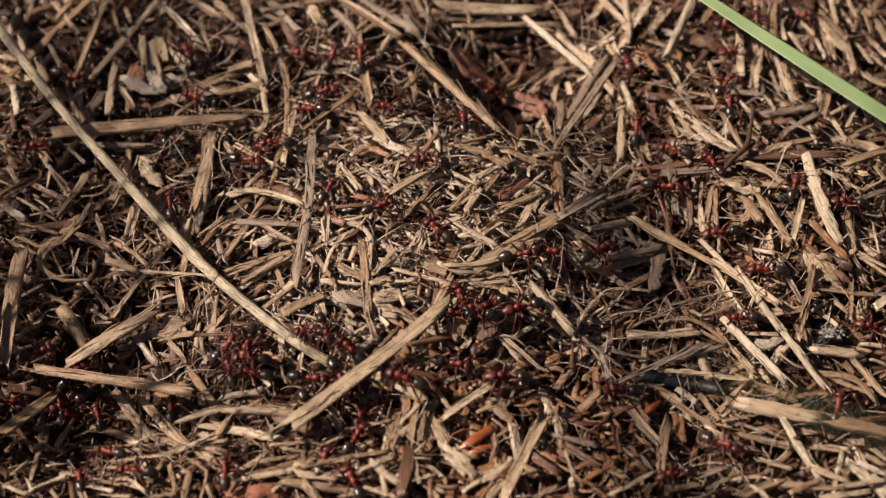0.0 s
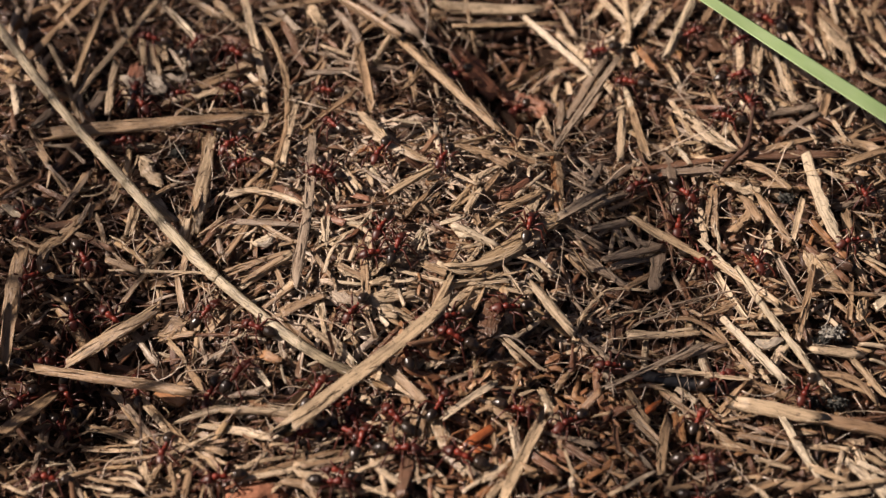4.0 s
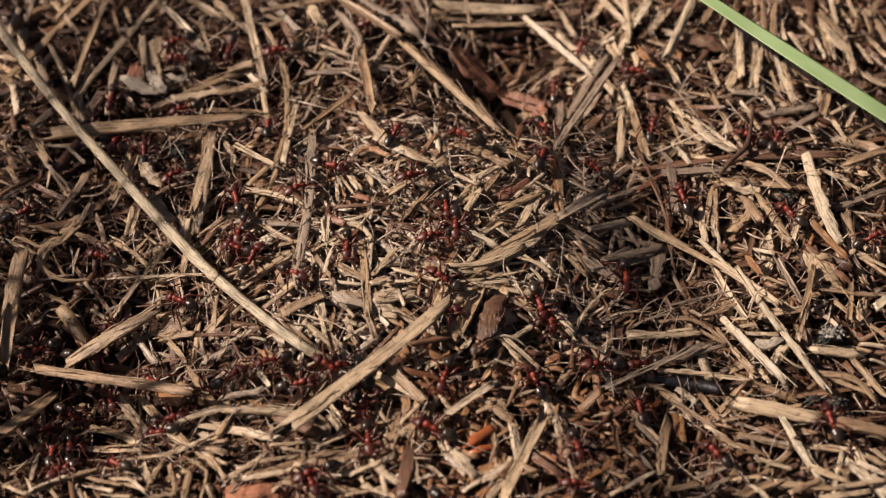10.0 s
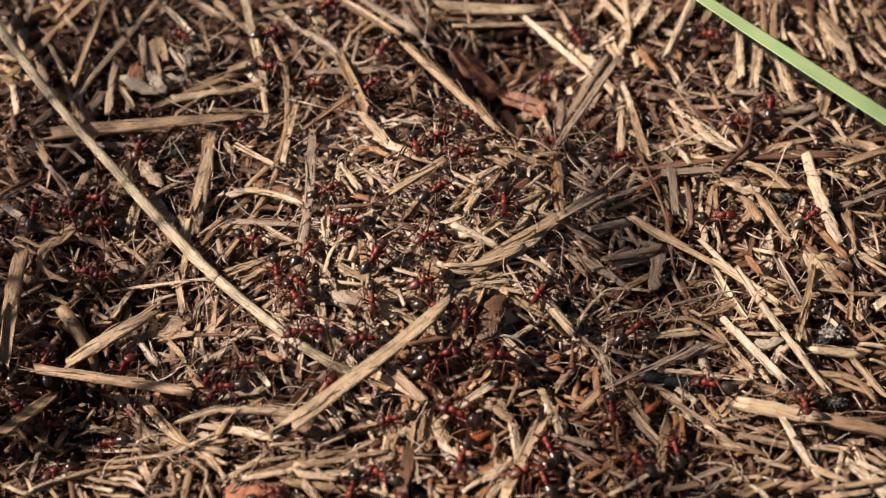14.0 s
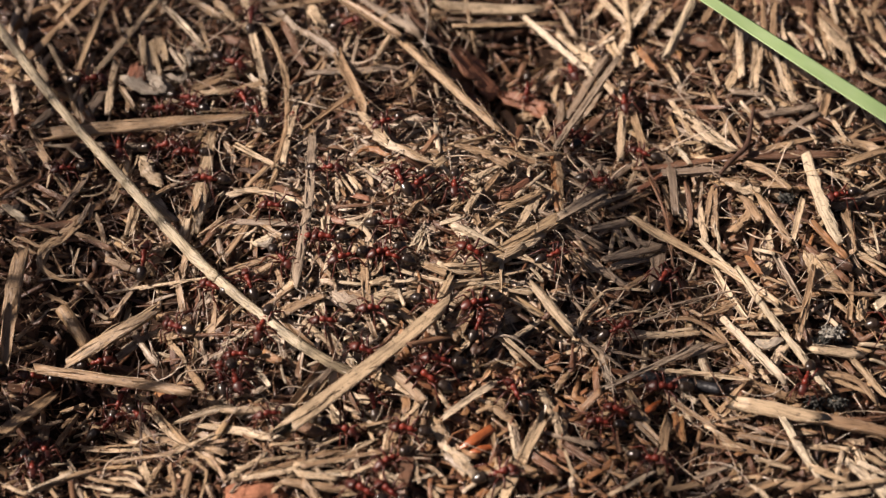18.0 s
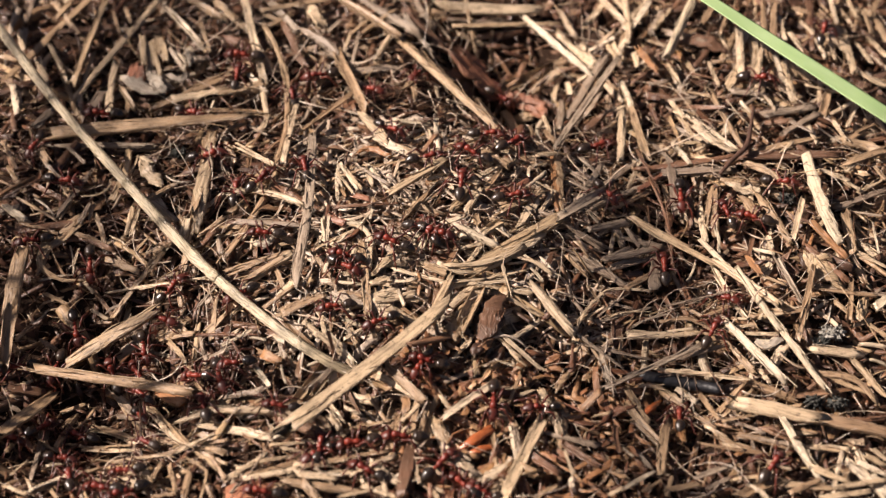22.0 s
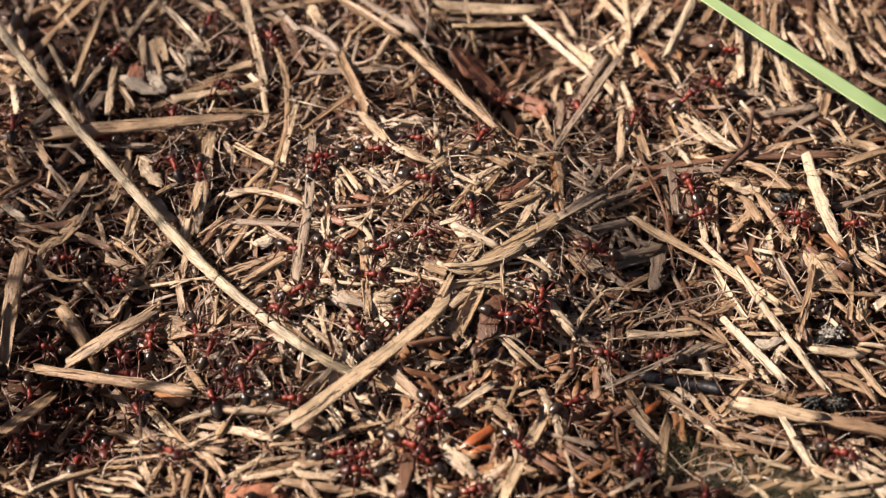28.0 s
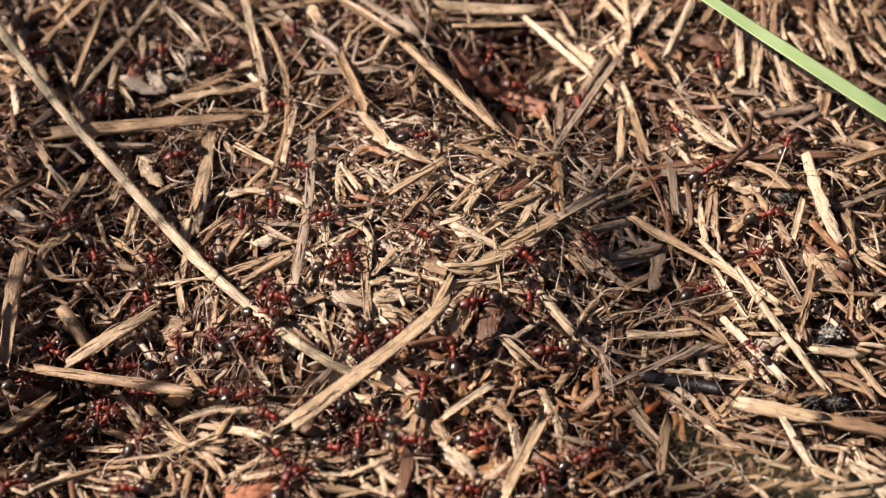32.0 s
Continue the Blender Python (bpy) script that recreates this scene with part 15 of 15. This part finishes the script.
    go(58, [(0, 37.4, -34.4, 328), (5, 39.5, -38.3, 298), (10, 41.8, -42.1, 342), (20, 39.3, -40.6, 329), (22.5, 36.0, -40.9, 255), (25, 32.8, -41.1, 181), (30, 26.3, -41.3, 114), (33.8, 29.0, -39.5, 57), (37.5, 31.8, -37.8, -1), (52.5, 43.7, -34.6, 22), (60, 50.2, -35.1, 91), (65, 48.5, -30.6, 113), (70, 46.4, -26.4, 158), (72.5, 46.5, -29.5, 218), (75, 46.6, -32.6, 279), (77.5, 47.8, -35.5, 322), (80, 49.0, -38.4, 366), (85, 51.2, -36.8, 397), (90, 53.1, -35.0, 400), (95, 53.9, -32.0, 458), (100, 52.0, -29.7, 462), (102, 47.2, -25.7, 491), (108, 38.8, -16.8, 484), (110, 35.0, -11.8, 513), (112, 38.2, -13.1, 455), (113, 41.4, -14.4, 396), (115, 44.6, -15.7, 338), (118, 49.2, -17.9, 395), (120, 53.8, -20.1, 452), (125, 51.7, -15.1, 482), (130, 47.8, -11.2, 450), (132, 44.9, -13.7, 521), (135, 42.0, -16.1, 593), (138, 40.0, -19.3, 553), (140, 38.0, -22.5, 514), (155, 38.0, -18.8, 448), (162, 37.5, -17.0, 493), (170, 37.0, -15.2, 537), (175, 34.3, -18.4, 587), (180, 31.1, -21.0, 536), (181, 32.6, -23.6, 604), (182, 34.1, -26.2, 671), (188, 42.2, -34.4, 668), (189, 44.7, -36.0, 607), (190, 47.2, -37.5, 546), (195, 42.7, -37.7, 536), (200, 38.3, -38.7, 547), (210, 36.7, -39.8, 574), (212, 37.8, -39.5, 634), (213, 39.0, -39.3, 693), (215, 40.2, -39.0, 752), (220, 43.2, -36.9, 778), (225, 48.5, -34.0, 740), (230, 53.8, -31.1, 738), (232, 50.5, -32.5, 682), (233, 47.2, -33.8, 626), (235, 43.9, -35.2, 571), (240, 35.2, -41.5, 542), (242, 31.7, -36.7, 472), (248, 27.5, -26.0, 465), (250, 26.8, -20.1, 470), (255, 26.4, -22.8, 526), (260, 26.1, -25.5, 582), (265, 25.8, -28.2, 638), (280, 25.9, -36.4, 615), (282, 26.2, -35.7, 668), (283, 26.5, -35.0, 721), (285, 26.8, -34.3, 775), (290, 28.2, -32.6, 810), (292, 24.4, -32.2, 859), (295, 20.5, -31.8, 908), (300, 13.0, -32.8, 911), (305, 10.0, -38.4, 956), (310, 4.9, -42.1, 897), (320, 4.1, -41.7, 887)])
    go(59, [(0, 58.7, 49.7, 326), (5, 60.9, 49.0, 327), (10, 62.8, 48.0, 338), (12.5, 61.9, 46.8, 287), (15, 61.1, 45.7, 236), (20, 58.4, 44.6, 166), (25, 56.1, 46.1, 148), (30, 53.8, 47.7, 146), (45, 53.1, 48.4, 141), (60, 52.4, 49.0, 136), (62.5, 50.2, 47.8, 173), (65, 47.9, 46.6, 211), (70, 43.0, 45.2, 155), (75, 39.8, 45.0, 181), (80, 36.7, 45.5, 177), (90, 38.3, 44.3, 133), (95, 31.4, 45.8, 170), (97.5, 27.8, 45.8, 108), (100, 24.2, 45.8, 47), (102, 22.5, 46.7, 105), (105, 20.8, 47.6, 163), (110, 16.9, 48.2, 174), (120, 14.6, 46.4, 218), (122, 16.2, 46.0, 287), (125, 17.8, 45.6, 355), (130, 20.9, 46.4, 390), (140, 23.5, 47.6, 464), (148, 23.3, 47.4, 505), (155, 23.2, 47.3, 546), (162, 23.1, 47.1, 587), (170, 23.0, 47.0, 628), (175, 22.9, 44.8, 631), (180, 23.3, 42.7, 633), (182, 22.3, 44.0, 565), (185, 21.3, 45.3, 497), (190, 20.2, 48.3, 526), (192, 22.0, 47.5, 584), (193, 23.9, 46.8, 643), (195, 25.7, 46.0, 701), (200, 30.9, 43.0, 723), (210, 32.4, 45.6, 747), (212, 39.8, 42.2, 727), (218, 54.3, 42.3, 716), (219, 58.0, 44.1, 756), (220, 61.6, 45.9, 796), (230, 62.6, 48.1, 787), (232, 61.7, 47.7, 841), (233, 60.9, 47.3, 895), (235, 60.1, 46.8, 950), (240, 58.2, 44.8, 976), (245, 51.2, 37.9, 950), (248, 47.3, 34.9, 900), (250, 43.5, 31.9, 851), (265, 43.3, 31.9, 865), (280, 43.1, 32.0, 879), (282, 43.2, 33.0, 833), (285, 43.3, 34.1, 787), (290, 44.4, 35.9, 816), (291, 40.1, 35.8, 855), (292, 35.8, 35.7, 894), (298, 19.5, 39.2, 886), (300, 11.8, 42.9, 891), (305, 6.0, 37.8, 958), (310, 3.2, 30.6, 951), (312, 4.6, 32.4, 897), (313, 6.1, 34.1, 844), (315, 7.5, 35.9, 790), (318, 8.7, 39.1, 752), (320, 9.9, 42.3, 715)])
    straw_walk(thin_straw, 3.0, [(0, -48.6, -0.4, -33.6, -5.6), (3.5, -48.6, -0.5, -33.6, -5.6), (5.5, -49.9, 0.1, -36.2, -2.2), (7.2, -49.9, 0.1, -35.7, -2.5), (8.2, -49.4, -0.6, -33.9, -4.2), (9.4, -49.4, -0.7, -33.7, -4.4), (10.2, -49.7, -1.5, -34.7, -5.3), (11.2, -49.7, -1.7, -33.8, -5.9), (12.2, -51.5, -0.9, -36.5, -4.2), (13, -49.3, -2.5, -33.6, -6.0), (14.5, -48.9, -2.7, -33.8, -5.9), (17, -49.4, -2.8, -33.6, -5.9), (24, -49.5, -2.8, -33.6, -5.8), (32, -49.5, -2.9, -33.6, -5.8)])
    straw_walk(bent_top, 3.0, [(0, -17.9, 48.8, -13.7, 39.9), (3.5, -17.2, 47.3, -13.5, 39.4), (12.2, -17.0, 47.0, -13.3, 39.1), (13, -23.5, 43.6, -17.0, 40.7), (13.8, -22.6, 43.5, -16.3, 37.3), (20, -22.9, 43.8, -16.5, 37.4), (29, -22.6, 44.6, -16.3, 37.7), (32, -22.6, 44.2, -16.4, 37.6)])
    straw_walk(bent_foot, 3.0, [(0, -13.7, 40.5, -11.4, 27.9), (3.5, -13.5, 39.6, -10.9, 24.6), (12.2, -13.3, 39.1, -10.6, 23.1), (13, -17.4, 41.0, -12.7, 26.9), (13.8, -16.7, 38.3, -11.7, 23.4), (20, -17.0, 38.7, -11.9, 23.6), (29, -16.7, 38.6, -11.7, 23.6), (32, -16.8, 38.7, -11.8, 23.6)])
    straw_walk(loose_needle, 3.4, [(0, 6.8, -5.8, 10.7, -12.1), (3.5, 6.8, -5.8, 10.5, -11.9), (9, 7.8, -6.1, 11.1, -13.0), (14.5, 7.4, -5.4, 11.2, -12.3), (17, 10.5, -4.8, 10.1, -12.2), (18.2, 8.3, -4.4, 7.9, -12.9), (20.3, 8.3, -4.4, 7.9, -12.9), (21, 7.5, -4.7, 9.2, -12.5), (23.5, 7.6, -4.7, 9.1, -12.4), (25.5, 8.3, -4.5, 8.1, -12.9), (28, 8.4, -4.9, 8.3, -13.1), (29, 7.6, -4.7, 9.2, -12.7), (30, 7.2, -4.4, 8.1, -11.6), (32, 7.3, -4.6, 8.0, -12.3)])
    wander = random.Random(21)
    for k in range(60, len(ANTS)):
        cx, cy, wide = wander.choice([(-50, -16, 20), (-52, -14, 16), (-38, -22, 18), (-18, -26, 24), (-8, 10, 26), (5, -15, 20), (-45, 30, 18), (10, 32, 18), (40, 10, 22), (25, -28, 18)])
        x, y, h = wander.gauss(cx, wide * 0.6), wander.gauss(cy, wide * 0.5), wander.uniform(0, 360)
        rows = []
        for t in range(0, 321, 8):
            rows.append((t, x, y, h))
            if wander.random() < 0.6:
                want = math.degrees(math.atan2(cy - y, cx - x)) if math.hypot(x - cx, y - cy) > wide else h + wander.gauss(0, 40)
                h += max(-70, min(70, (want - h + 180) % 360 - 180))
                step = wander.uniform(0.5, 6.0)
                x, y = x + step * math.cos(radians(h)), y + step * math.sin(radians(h))
        go(k, rows)
    home = blade.matrix_basis.copy()
    sway = [(0.0, 0.0), (3.5, 0.1), (7.0, 0.0), (11.0, 0.15), (12.0, -0.45), (13.2, -0.75), (14.5, -0.4), (17.0, 0.0), (20.0, 0.3), (24.0, 0.2), (28.0, 0.3), (31.2, 0.3), (31.8, 0.6), (32.0, 0.5)]
    walk(blade, [(t, Matrix.Translation((s * 0.001, -s * 0.0006, -abs(s) * 0.0001)) @ home) for t, s in sway])

    home = near_leaf.matrix_basis.copy()
    root, tip = spot(86.0, -143.0, 0.0), spot(13.4, -166.0, 132.1)
    axis = (tip - root).cross(Vector((0.0, -0.47, -0.88))).normalized()
    lean = [(0.0, 0.0), (0.6, 0.55), (1.0, 0.8), (1.5, 1.4), (2.0, 2.4), (3.0, 3.2), (5.0, 3.9), (8.0, 4.0), (12.0, 4.2), (17.0, 4.4), (22.0, 4.0), (25.0, 2.9), (28.0, 2.0), (29.0, 1.65), (30.5, 1.75), (32.0, 1.8)]
    walk(near_leaf, [(t, Matrix.Translation(root) @ Matrix.Rotation(radians(a * 0.95), 4, axis) @ Matrix.Translation(-root) @ home) for t, a in lean])


motions()
